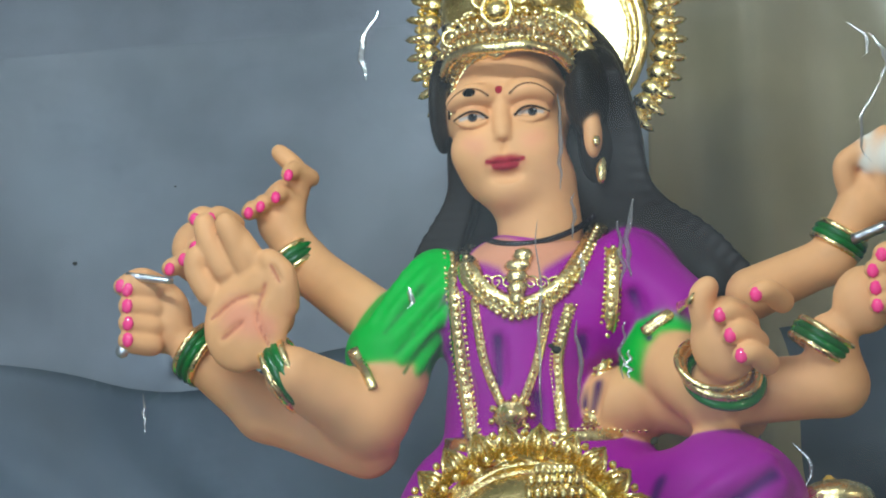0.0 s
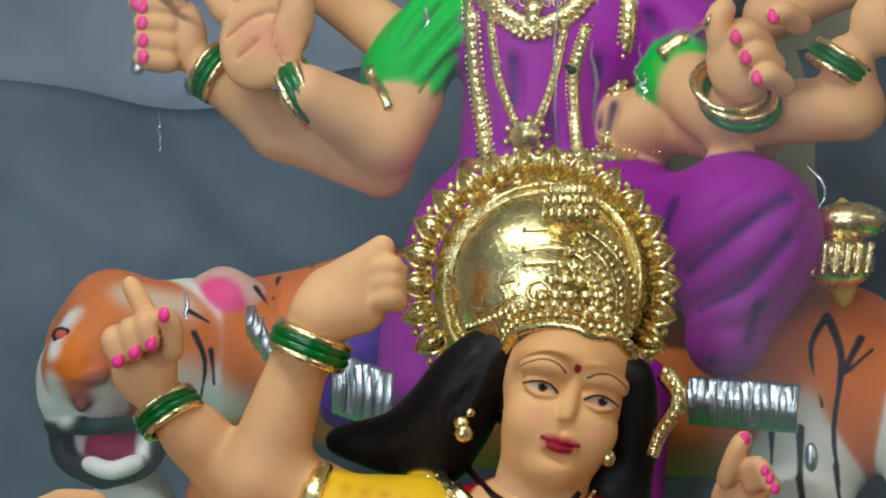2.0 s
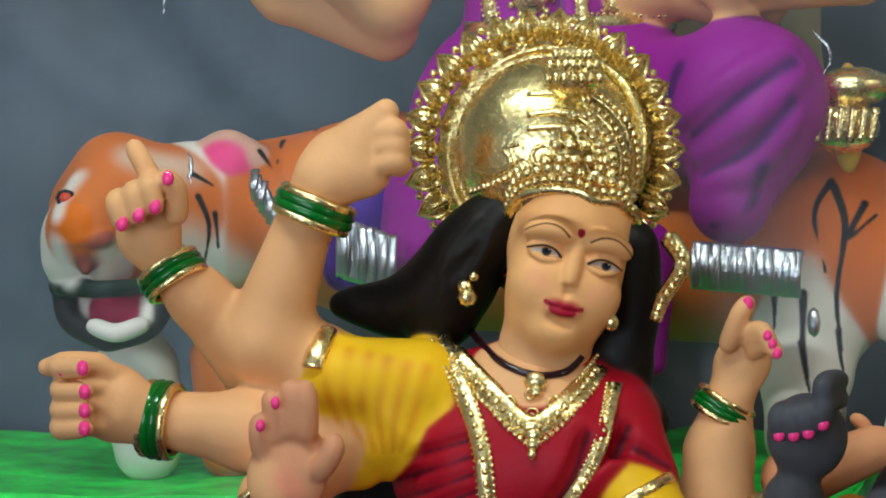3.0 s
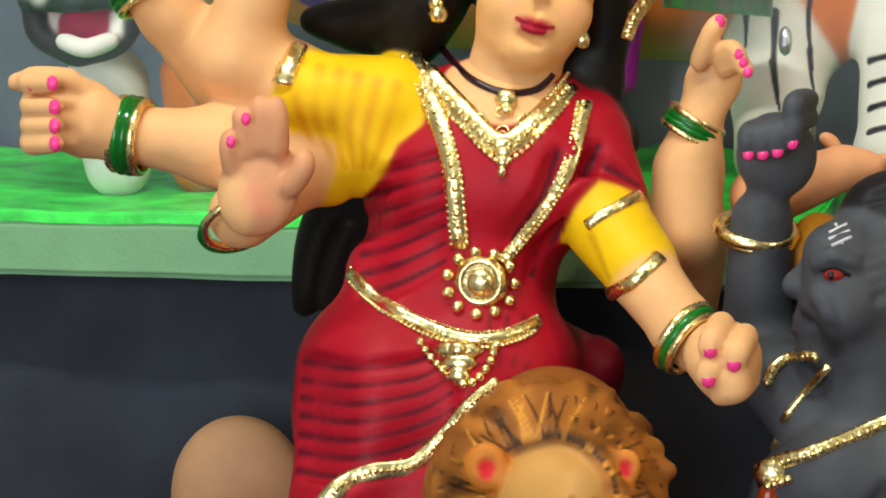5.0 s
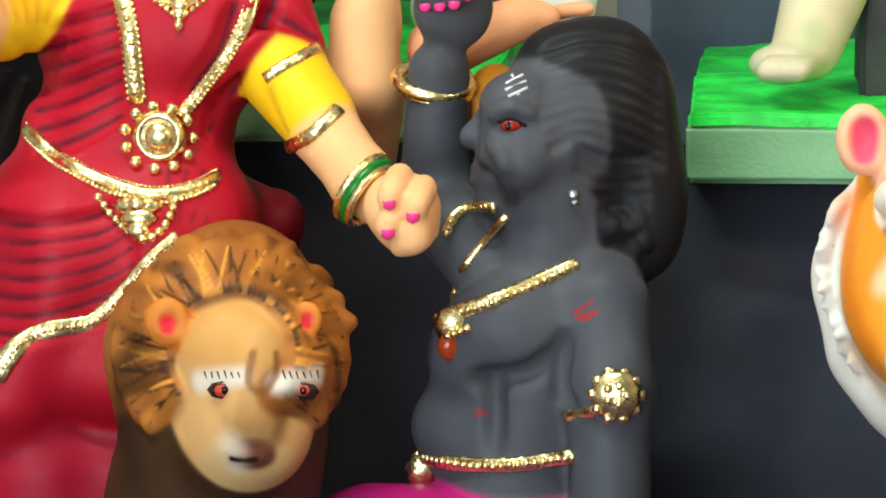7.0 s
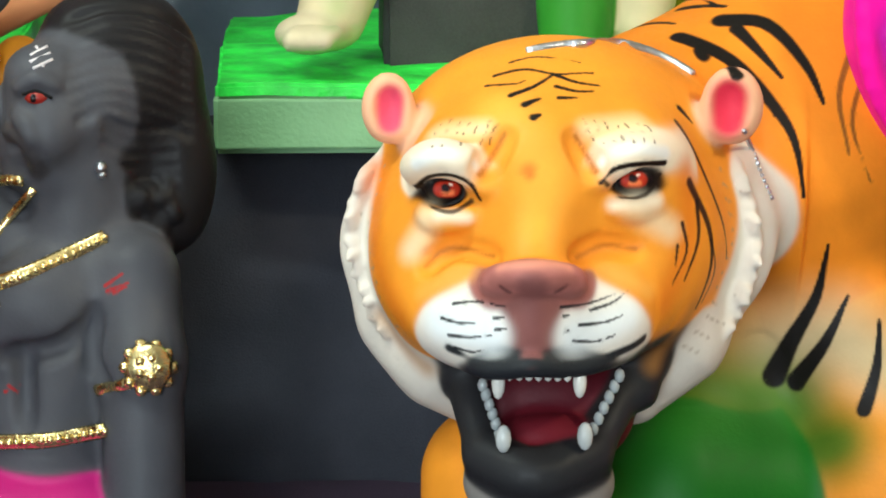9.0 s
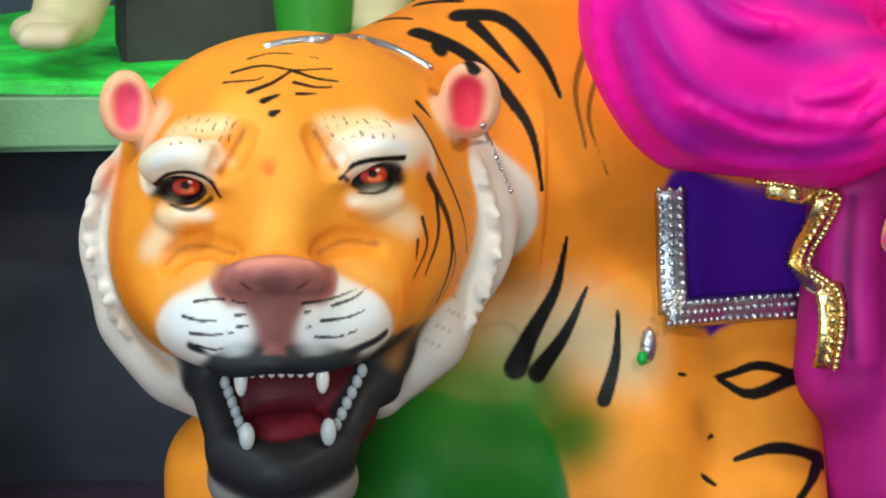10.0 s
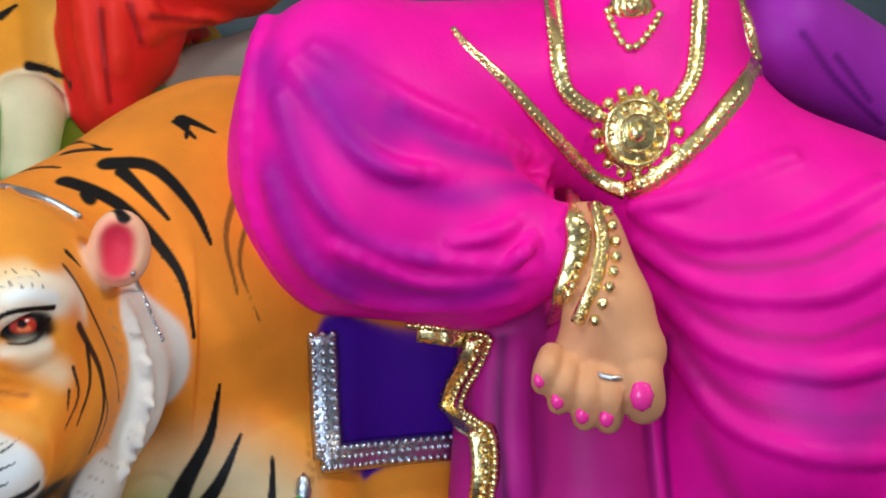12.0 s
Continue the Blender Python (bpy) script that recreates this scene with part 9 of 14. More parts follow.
    s.bend(((0.028, -0.039, 0.072), (0.032, -0.011, 0.083), (0.039, 0.01, 0.093), (0.042, 0.035, 0.097)), 0.0062, 0.0031, "b8702a", 0.01)
    s.bend(((0.025, -0.038, 0.072), (0.024, -0.012, 0.085), (0.025, 0.007, 0.097), (0.025, 0.03, 0.107)), 0.0062, 0.0031, "9a5a22", 0.01)
    s.bend(((0.023, -0.037, 0.072), (0.015, -0.013, 0.086), (0.007, 0.002, 0.1), (-0.006, 0.03, 0.113)), 0.0062, 0.0031, "945622", 0.01)
    s.bend(((0.018, -0.036, 0.072), (0.018, -0.013, 0.086), (0.02, 0.005, 0.099), (0.021, 0.035, 0.11)), 0.0062, 0.0031, "9a5a22", 0.01)
    s.bend(((0.014, -0.035, 0.072), (0.014, -0.014, 0.086), (0.016, 0.004, 0.099), (0.017, 0.017, 0.105)), 0.0062, 0.0031, "9a5a22", 0.01)
    s.bend(((0.013, -0.035, 0.072), (0.003, -0.016, 0.086), (-0.007, -0.001, 0.099), (-0.012, 0.006, 0.103)), 0.0062, 0.0031, "9a5a22", 0.01)
    s.bend(((0.009, -0.034, 0.072), (0.003, -0.016, 0.086), (-0.002, 0, 0.099), (-0.006, 0.012, 0.106)), 0.0062, 0.0031, "945622", 0.01)
    s.bend(((0.004, -0.034, 0.071), (0.003, -0.016, 0.086), (0.005, 0.002, 0.1), (0.005, 0.008, 0.103)), 0.0062, 0.0031, "945622", 0.01)
    s.bend(((0.003, -0.034, 0.071), (-0.008, -0.017, 0.084), (-0.018, -0.003, 0.096), (-0.036, 0.033, 0.107)), 0.0062, 0.0031, "b8702a", 0.01)
    s.bend(((0, -0.034, 0.07), (-0.012, -0.018, 0.083), (-0.023, -0.003, 0.095), (-0.039, 0.025, 0.103)), 0.0062, 0.0031, "b8702a", 0.01)
    s.bend(((-0.005, -0.034, 0.069), (-0.009, -0.018, 0.084), (-0.011, -0.001, 0.098), (-0.011, 0.004, 0.101)), 0.0062, 0.0031, "b8702a", 0.01)
    s.bend(((-0.007, -0.034, 0.068), (-0.017, -0.019, 0.081), (-0.027, -0.004, 0.093), (-0.033, 0.008, 0.099)), 0.0062, 0.0031, "9a5a22", 0.01)
    s.bend(((-0.009, -0.034, 0.067), (-0.024, -0.02, 0.078), (-0.041, -0.007, 0.086), (-0.081, 0.106, 0.081)), 0.0062, 0.0031, "5e3412", 0.01)
    s.bend(((-0.013, -0.035, 0.065), (-0.022, -0.02, 0.079), (-0.029, -0.005, 0.092), (-0.039, 0.033, 0.105)), 0.0062, 0.0031, "945622", 0.01)
    s.bend(((-0.016, -0.035, 0.064), (-0.026, -0.02, 0.077), (-0.035, -0.006, 0.09), (-0.039, 0.006, 0.096)), 0.0062, 0.0031, "9a5a22", 0.01)
    s.bend(((-0.017, -0.035, 0.063), (-0.035, -0.023, 0.071), (-0.053, -0.01, 0.076), (-0.1, 0.112, 0.067)), 0.0062, 0.0031, "b8702a", 0.01)
    s.bend(((-0.02, -0.036, 0.06), (-0.034, -0.022, 0.071), (-0.047, -0.009, 0.081), (-0.052, -0.002, 0.085)), 0.0062, 0.0031, "5e3412", 0.01)
    s.bend(((-0.023, -0.037, 0.058), (-0.035, -0.023, 0.071), (-0.044, -0.008, 0.084), (-0.052, 0.016, 0.094)), 0.0062, 0.0031, "9a5a22", 0.01)
    s.bend(((-0.024, -0.038, 0.057), (-0.04, -0.036, 0.065), (-0.06, -0.013, 0.068), (-0.071, -0.004, 0.069)), 0.0062, 0.0031, "945622", 0.01)
    s.bend(((-0.026, -0.04, 0.055), (-0.041, -0.038, 0.062), (-0.062, -0.013, 0.066), (-0.073, -0.004, 0.068)), 0.0062, 0.0031, "5e3412", 0.01)
    s.bend(((-0.028, -0.041, 0.051), (-0.04, -0.036, 0.064), (-0.054, -0.011, 0.075), (-0.059, -0.003, 0.08)), 0.0062, 0.0031, "b8702a", 0.01)
    s.bend(((-0.029, -0.042, 0.05), (-0.045, -0.04, 0.057), (-0.065, -0.015, 0.06), (-0.115, 0.117, 0.051)), 0.0062, 0.0031, "945622", 0.01)
    s.bend(((-0.031, -0.042, 0.048), (-0.048, -0.041, 0.051), (-0.071, -0.017, 0.049), (-0.085, -0.007, 0.047)), 0.0062, 0.0031, "9a5a22", 0.01)
    s.bend(((-0.033, -0.042, 0.044), (-0.047, -0.041, 0.053), (-0.065, -0.014, 0.061), (-0.075, -0.003, 0.067)), 0.0062, 0.0031, "9a5a22", 0.01)
    s.bend(((-0.034, -0.042, 0.041), (-0.05, -0.04, 0.048), (-0.069, -0.016, 0.053), (-0.075, -0.011, 0.055)), 0.0062, 0.0031, "945622", 0.01)
    s.bend(((-0.034, -0.042, 0.04), (-0.054, -0.035, 0.038), (-0.075, -0.019, 0.033), (-0.07, -0.022, 0.034)), 0.0062, 0.0031, "9a5a22", 0.01)
    s.bend(((-0.036, -0.041, 0.035), (-0.054, -0.036, 0.04), (-0.073, -0.018, 0.042), (-0.073, -0.018, 0.042)), 0.0062, 0.0031, "9a5a22", 0.01)
    s.bend(((-0.037, -0.04, 0.032), (-0.054, -0.035, 0.038), (-0.073, -0.017, 0.044), (-0.073, -0.017, 0.044)), 0.0062, 0.0031, "5e3412", 0.01)
    s.bend(((-0.037, -0.04, 0.03), (-0.058, -0.029, 0.026), (-0.077, -0.02, 0.021), (-0.076, -0.02, 0.021)), 0.0062, 0.0031, "b8702a", 0.01)
    s.bend(((-0.038, -0.039, 0.027), (-0.058, -0.029, 0.024), (-0.077, -0.02, 0.021), (-0.081, -0.017, 0.02)), 0.0062, 0.0031, "945622", 0.01)
    s.bend(((-0.038, -0.04, 0.023), (-0.058, -0.029, 0.026), (-0.076, -0.019, 0.031), (-0.078, -0.017, 0.032)), 0.0062, 0.0031, "b8702a", 0.01)
    s.bend(((-0.038, -0.04, 0.021), (-0.058, -0.03, 0.016), (-0.076, -0.02, 0.011), (-0.078, -0.019, 0.01)), 0.0062, 0.0031, "5e3412", 0.01)
    s.bend(((-0.037, -0.041, 0.018), (-0.057, -0.031, 0.01), (-0.074, -0.022, 0.001), (-0.074, -0.021, 0.001)), 0.0062, 0.0031, "9a5a22", 0.01)
    s.bend(((-0.036, -0.043, 0.014), (-0.057, -0.03, 0.013), (-0.076, -0.02, 0.014), (-0.075, -0.021, 0.014)), 0.0062, 0.0031, "9a5a22", 0.01)
    s.bend(((-0.035, -0.044, 0.012), (-0.056, -0.031, 0.007), (-0.074, -0.021, 0.003), (-0.073, -0.022, 0.003)), 0.0062, 0.0031, "5e3412", 0.01)
    s.bend(((-0.034, -0.045, 0.01), (-0.052, -0.034, -0.002), (-0.066, -0.027, -0.014), (-0.062, -0.03, -0.01)), 0.0062, 0.0031, "5e3412", 0.01)
    s.bend(((-0.032, -0.048, 0.007), (-0.053, -0.034, 0), (-0.072, -0.023, -0.005), (-0.07, -0.024, -0.005)), 0.0062, 0.0031, "5e3412", 0.01)
    s.bend(((-0.03, -0.051, 0.004), (-0.052, -0.034, -0.002), (-0.071, -0.023, -0.006), (-0.074, -0.022, -0.006)), 0.0062, 0.0031, "5e3412", 0.01)
    s.bend(((-0.029, -0.052, 0.003), (-0.045, -0.04, -0.011), (-0.057, -0.034, -0.025), (-0.055, -0.035, -0.022)), 0.0062, 0.0031, "945622", 0.01)
    s.bend(((-0.027, -0.056, 0.001), (-0.045, -0.04, -0.012), (-0.06, -0.032, -0.023), (-0.057, -0.034, -0.021)), 0.0062, 0.0031, "9a5a22", 0.01)
    s.bend(((-0.023, -0.06, -0.002), (-0.045, -0.04, -0.011), (-0.065, -0.028, -0.016), (-0.064, -0.029, -0.016)), 0.0062, 0.0031, "9a5a22", 0.01)
    s.bend(((-0.022, -0.062, -0.003), (-0.037, -0.047, -0.018), (-0.049, -0.04, -0.031), (-0.048, -0.041, -0.03)), 0.0062, 0.0031, "b8702a", 0.01)
    s.brush(((0.066, -0.096, 0.003), (0.077, -0.079, -0.011), (0.087, -0.057, -0.025)), 0.0031, 0.0013, "2a190c", 0.7, 0.8)
    s.brush(((0.068, -0.095, 0.005), (0.083, -0.077, -0.004), (0.089, -0.01, -0.019)), 0.0031, 0.0013, "2a190c", 0.7, 0.8)
    s.brush(((0.07, -0.093, 0.009), (0.08, -0.079, -0.007), (0.087, -0.058, -0.026)), 0.0031, 0.0013, "2a190c", 0.7, 0.8)
    s.brush(((0.071, -0.091, 0.011), (0.086, -0.073, 0.004), (0.093, -0.001, -0.01)), 0.0031, 0.0013, "2a190c", 0.7, 0.8)
    s.brush(((0.073, -0.088, 0.015), (0.087, -0.071, 0.007), (0.093, 0.001, -0.009)), 0.0031, 0.0013, "2a190c", 0.7, 0.8)
    s.brush(((0.074, -0.085, 0.018), (0.087, -0.072, 0.006), (0.091, -0.006, -0.016)), 0.0031, 0.0013, "e0963a", 0.7, 0.8)
    s.brush(((0.074, -0.084, 0.021), (0.09, -0.064, 0.02), (0.097, 0.012, 0.012)), 0.0031, 0.0013, "2a190c", 0.7, 0.8)
    s.brush(((0.075, -0.082, 0.025), (0.09, -0.065, 0.018), (0.095, 0.009, 0.001)), 0.0031, 0.0013, "e0963a", 0.7, 0.8)
    s.brush(((0.075, -0.081, 0.028), (0.09, -0.063, 0.022), (0.096, 0.012, 0.006)), 0.0031, 0.0013, "e0963a", 0.7, 0.8)
    s.brush(((0.075, -0.08, 0.032), (0.089, -0.054, 0.034), (0.095, 0.015, 0.032)), 0.0031, 0.0013, "2a190c", 0.7, 0.8)
    s.brush(((0.075, -0.08, 0.036), (0.09, -0.057, 0.029), (0.097, 0.012, 0.014)), 0.0031, 0.0013, "e0963a", 0.7, 0.8)
    s.brush(((0.074, -0.079, 0.039), (0.087, -0.043, 0.038), (0.095, 0.014, 0.034)), 0.0031, 0.0013, "2a190c", 0.7, 0.8)
    s.brush(((0.073, -0.078, 0.043), (0.084, -0.035, 0.045), (0.091, 0.02, 0.046)), 0.0031, 0.0013, "2a190c", 0.7, 0.8)
    s.brush(((0.072, -0.077, 0.047), (0.085, -0.037, 0.041), (0.096, 0.015, 0.031)), 0.0031, 0.0013, "2a190c", 0.7, 0.8)
    s.brush(((0.071, -0.076, 0.05), (0.08, -0.036, 0.055), (0.085, 0.02, 0.059)), 0.0031, 0.0013, "2a190c", 0.7, 0.8)
    s.brush(((0.069, -0.074, 0.053), (0.079, -0.035, 0.056), (0.086, 0.021, 0.057)), 0.0031, 0.0013, "e0963a", 0.7, 0.8)
    s.brush(((0.066, -0.073, 0.056), (0.078, -0.035, 0.057), (0.088, 0.021, 0.052)), 0.0031, 0.0013, "2a190c", 0.7, 0.8)
    s.brush(((0.064, -0.072, 0.059), (0.069, -0.031, 0.069), (0.072, 0.01, 0.08)), 0.0031, 0.0013, "e0963a", 0.7, 0.8)
    s.brush(((0.061, -0.07, 0.062), (0.071, -0.032, 0.066), (0.08, 0.016, 0.068)), 0.0031, 0.0013, "2a190c", 0.7, 0.8)
    s.brush(((0.058, -0.068, 0.064), (0.066, -0.029, 0.071), (0.074, 0.012, 0.076)), 0.0031, 0.0013, "2a190c", 0.7, 0.8)
    s.brush(((0.055, -0.066, 0.067), (0.057, -0.028, 0.079), (0.057, 0.007, 0.092)), 0.0031, 0.0013, "2a190c", 0.7, 0.8)
    s.brush(((0.051, -0.064, 0.069), (0.061, -0.029, 0.076), (0.072, 0.01, 0.08)), 0.0031, 0.0013, "e0963a", 0.7, 0.8)
    s.brush(((0.048, -0.062, 0.071), (0.051, -0.028, 0.083), (0.052, 0.005, 0.095)), 0.0031, 0.0013, "e0963a", 0.7, 0.8)
    s.brush(((0.044, -0.06, 0.072), (0.045, -0.027, 0.085), (0.044, 0.002, 0.099)), 0.0031, 0.0013, "2a190c", 0.7, 0.8)
    s.brush(((0.04, -0.057, 0.074), (0.048, -0.028, 0.084), (0.056, 0.007, 0.092)), 0.0031, 0.0013, "2a190c", 0.7, 0.8)
    s.brush(((0.036, -0.055, 0.075), (0.033, -0.027, 0.09), (0.027, -0.002, 0.105)), 0.0031, 0.0013, "2a190c", 0.7, 0.8)
    s.brush(((0.031, -0.053, 0.076), (0.032, -0.027, 0.09), (0.033, 0, 0.103)), 0.0031, 0.0013, "2a190c", 0.7, 0.8)
    s.brush(((0.027, -0.051, 0.076), (0.03, -0.027, 0.09), (0.034, 0, 0.103)), 0.0031, 0.0013, "e0963a", 0.7, 0.8)
    s.brush(((0.023, -0.049, 0.077), (0.015, -0.028, 0.092), (0.005, -0.007, 0.107)), 0.0031, 0.0013, "2a190c", 0.7, 0.8)
    s.brush(((0.018, -0.047, 0.077), (0.019, -0.028, 0.092), (0.021, -0.004, 0.106)), 0.0031, 0.0013, "2a190c", 0.7, 0.8)
    s.brush(((0.014, -0.047, 0.076), (0.011, -0.028, 0.092), (0.007, -0.007, 0.107)), 0.0031, 0.0013, "2a190c", 0.7, 0.8)
    s.brush(((0.01, -0.046, 0.076), (0, -0.029, 0.091), (-0.013, -0.011, 0.105)), 0.0031, 0.0013, "2a190c", 0.7, 0.8)
    s.brush(((0.006, -0.046, 0.075), (0.005, -0.029, 0.092), (0.005, -0.007, 0.107)), 0.0031, 0.0013, "e0963a", 0.7, 0.8)
    s.brush(((0.002, -0.046, 0.074), (-0.009, -0.031, 0.089), (-0.022, -0.012, 0.103)), 0.0031, 0.0013, "e0963a", 0.7, 0.8)
    s.brush(((-0.002, -0.046, 0.073), (-0.013, -0.032, 0.088), (-0.026, -0.014, 0.101)), 0.0031, 0.0013, "e0963a", 0.7, 0.8)
    s.brush(((-0.006, -0.046, 0.072), (-0.012, -0.031, 0.088), (-0.015, -0.011, 0.104)), 0.0031, 0.0013, "e0963a", 0.7, 0.8)
    s.brush(((-0.01, -0.046, 0.07), (-0.026, -0.034, 0.082), (-0.045, -0.017, 0.091)), 0.0031, 0.0013, "2a190c", 0.7, 0.8)
    s.brush(((-0.013, -0.047, 0.068), (-0.025, -0.034, 0.083), (-0.037, -0.016, 0.096)), 0.0031, 0.0013, "2a190c", 0.7, 0.8)
    s.brush(((-0.017, -0.047, 0.066), (-0.028, -0.034, 0.08), (-0.039, -0.016, 0.095)), 0.0031, 0.0013, "2a190c", 0.7, 0.8)
    s.brush(((-0.019, -0.048, 0.064), (-0.037, -0.045, 0.073), (-0.06, -0.022, 0.077)), 0.0031, 0.0013, "2a190c", 0.7, 0.8)
    s.brush(((-0.022, -0.05, 0.061), (-0.035, -0.04, 0.075), (-0.047, -0.018, 0.089)), 0.0031, 0.0013, "2a190c", 0.7, 0.8)
    s.brush(((-0.025, -0.052, 0.059), (-0.04, -0.049, 0.069), (-0.061, -0.022, 0.077)), 0.0031, 0.0013, "2a190c", 0.7, 0.8)
    s.brush(((-0.027, -0.053, 0.056), (-0.045, -0.051, 0.062), (-0.069, -0.027, 0.064)), 0.0031, 0.0013, "2a190c", 0.7, 0.8)
    s.brush(((-0.029, -0.054, 0.052), (-0.043, -0.05, 0.066), (-0.06, -0.022, 0.078)), 0.0031, 0.0013, "e0963a", 0.7, 0.8)
    s.brush(((-0.031, -0.055, 0.049), (-0.05, -0.053, 0.054), (-0.075, -0.027, 0.053)), 0.0031, 0.0013, "e0963a", 0.7, 0.8)
    s.brush(((-0.033, -0.055, 0.046), (-0.051, -0.053, 0.051), (-0.075, -0.027, 0.053)), 0.0031, 0.0013, "2a190c", 0.7, 0.8)
    s.brush(((-0.034, -0.055, 0.042), (-0.051, -0.053, 0.052), (-0.072, -0.027, 0.06)), 0.0031, 0.0013, "2a190c", 0.7, 0.8)
    s.brush(((-0.035, -0.055, 0.038), (-0.057, -0.048, 0.036), (-0.081, -0.029, 0.029)), 0.0031, 0.0013, "2a190c", 0.7, 0.8)
    s.brush(((-0.036, -0.054, 0.034), (-0.056, -0.049, 0.039), (-0.078, -0.029, 0.042)), 0.0031, 0.0013, "2a190c", 0.7, 0.8)
    s.brush(((-0.037, -0.053, 0.03), (-0.058, -0.046, 0.033), (-0.08, -0.029, 0.035)), 0.0031, 0.0013, "2a190c", 0.7, 0.8)
    s.brush(((-0.038, -0.052, 0.027), (-0.059, -0.043, 0.02), (-0.08, -0.031, 0.01)), 0.0031, 0.0013, "e0963a", 0.7, 0.8)
    s.brush(((-0.037, -0.053, 0.022), (-0.059, -0.043, 0.024), (-0.081, -0.029, 0.028)), 0.0031, 0.0013, "e0963a", 0.7, 0.8)
    s.brush(((-0.037, -0.054, 0.019), (-0.058, -0.045, 0.013), (-0.079, -0.032, 0.007)), 0.0031, 0.0013, "2a190c", 0.7, 0.8)
    s.brush(((-0.036, -0.056, 0.016), (-0.056, -0.046, 0.006), (-0.076, -0.035, -0.004)), 0.0031, 0.0013, "2a190c", 0.7, 0.8)
    s.brush(((-0.034, -0.059, 0.012), (-0.057, -0.045, 0.01), (-0.08, -0.031, 0.01)), 0.0031, 0.0013, "2a190c", 0.7, 0.8)
    s.brush(((-0.032, -0.062, 0.009), (-0.051, -0.051, -0.003), (-0.068, -0.04, -0.017)), 0.0031, 0.0013, "2a190c", 0.7, 0.8)
    s.brush(((-0.03, -0.066, 0.006), (-0.051, -0.052, -0.004), (-0.07, -0.039, -0.014)), 0.0031, 0.0013, "e0963a", 0.7, 0.8)
    s.brush(((-0.027, -0.069, 0.003), (-0.05, -0.052, -0.005), (-0.073, -0.037, -0.011)), 0.0031, 0.0013, "2a190c", 0.7, 0.8)
    s.brush(((-0.025, -0.071, 0), (-0.04, -0.06, -0.016), (-0.052, -0.05, -0.034)), 0.0031, 0.0013, "2a190c", 0.7, 0.8)
    s.brush(((-0.022, -0.071, -0.003), (-0.042, -0.059, -0.014), (-0.063, -0.044, -0.024)), 0.0031, 0.0013, "2a190c", 0.7, 0.8)
    s.blob((-0.034, -0.057, 0.052), (0.0178, 0.0089, 0.0196), "cf7a2c", 0.006)
    s.blob((-0.03, -0.069, 0.053), (0.0107, 0.008, 0.0121), "ffffff", 0.004, cut=True)
    s.blob((0.077, -0.056, 0.056), (0.0134, 0.0067, 0.0147), "cf7a2c", 0.006)
    s.blob((0.08, -0.066, 0.057), (0.008, 0.006, 0.0091), "ffffff", 0.004, cut=True)
    s.brush(((-0.066, -0.039, 0.027), (-0.084, -0.013, -0.024), (-0.074, -0.023, -0.073)), 0.0267, 0.0357, "2a190c", 1, 0.75)
    s.brush(((0.093, -0.026, 0.03), (0.083, 0.04, -0.055)), 0.0178, 0.0223, "2a190c", 1, 0.75)
    s.brush(((-0.009, -0.047, 0.066), (0.029, -0.051, 0.076), (0.067, -0.062, 0.065)), 0.0116, 0.0116, "2a190c", 1, 0.6)
    s.brush(((-0.033, -0.061, 0.051), (-0.033, -0.062, 0.047)), 0.0116, 0.0089, "d8202c", 0.7, 1)
    s.brush(((0.078, -0.06, 0.057), (0.078, -0.06, 0.052)), 0.008, 0.0071, "c8202c", 0.7, 1)
    s.brush(((-0.003, -0.08, 0.008), (0.032, -0.097, 0.016)), 0.0152, 0.0134, "e9dccb", 0.9, 0.8)
    s.bead((0.017, -0.087, 0.003), (0.0134, 0.0036, 0.0076), mat=GLOSS, col="2a1a12")
    s.bead((0.017, -0.089, 0.003), (0.008, 0.0031, 0.0053), mat=GLOSS, col="c8402a")
    s.bead((0.019, -0.092, 0.004), (0.0031, 0.0022, 0.0036), mat=GLOSS, col="120604")
    s.tube(((0.001, -0.083, 0.017), (0.003, -0.083, 0.011)), 0.0007, 0.0004, mat=PAINT, col="2a2420")
    s.tube(((0.007, -0.085, 0.017), (0.008, -0.086, 0.012)), 0.0007, 0.0004, mat=PAINT, col="2a2420")
    s.tube(((0.012, -0.087, 0.018), (0.014, -0.087, 0.012)), 0.0007, 0.0004, mat=PAINT, col="2a2420")
    s.tube(((0.018, -0.089, 0.019), (0.02, -0.09, 0.013)), 0.0007, 0.0004, mat=PAINT, col="2a2420")
    s.tube(((0.024, -0.092, 0.018), (0.026, -0.094, 0.014)), 0.0007, 0.0004, mat=PAINT, col="2a2420")
    s.tube(((0.03, -0.096, 0.019), (0.032, -0.097, 0.015)), 0.0007, 0.0004, mat=PAINT, col="2a2420")
    s.brush(((0.063, -0.094, 0.011), (0.089, -0.067, 0.012)), 0.0152, 0.0134, "e9dccb", 0.9, 0.8)
    s.bead((0.079, -0.084, 0.003), (0.0134, 0.0036, 0.0076), mat=GLOSS, col="2a1a12")
    s.bead((0.079, -0.085, 0.004), (0.008, 0.0031, 0.0053), mat=GLOSS, col="c8402a")
    s.bead((0.08, -0.087, 0.004), (0.0031, 0.0022, 0.0036), mat=GLOSS, col="120604")
    s.tube(((0.064, -0.088, 0.02), (0.067, -0.092, 0.014)), 0.0007, 0.0004, mat=PAINT, col="2a2420")
    s.tube(((0.069, -0.087, 0.019), (0.072, -0.09, 0.014)), 0.0007, 0.0004, mat=PAINT, col="2a2420")
    s.tube(((0.074, -0.085, 0.019), (0.076, -0.086, 0.013)), 0.0007, 0.0004, mat=PAINT, col="2a2420")
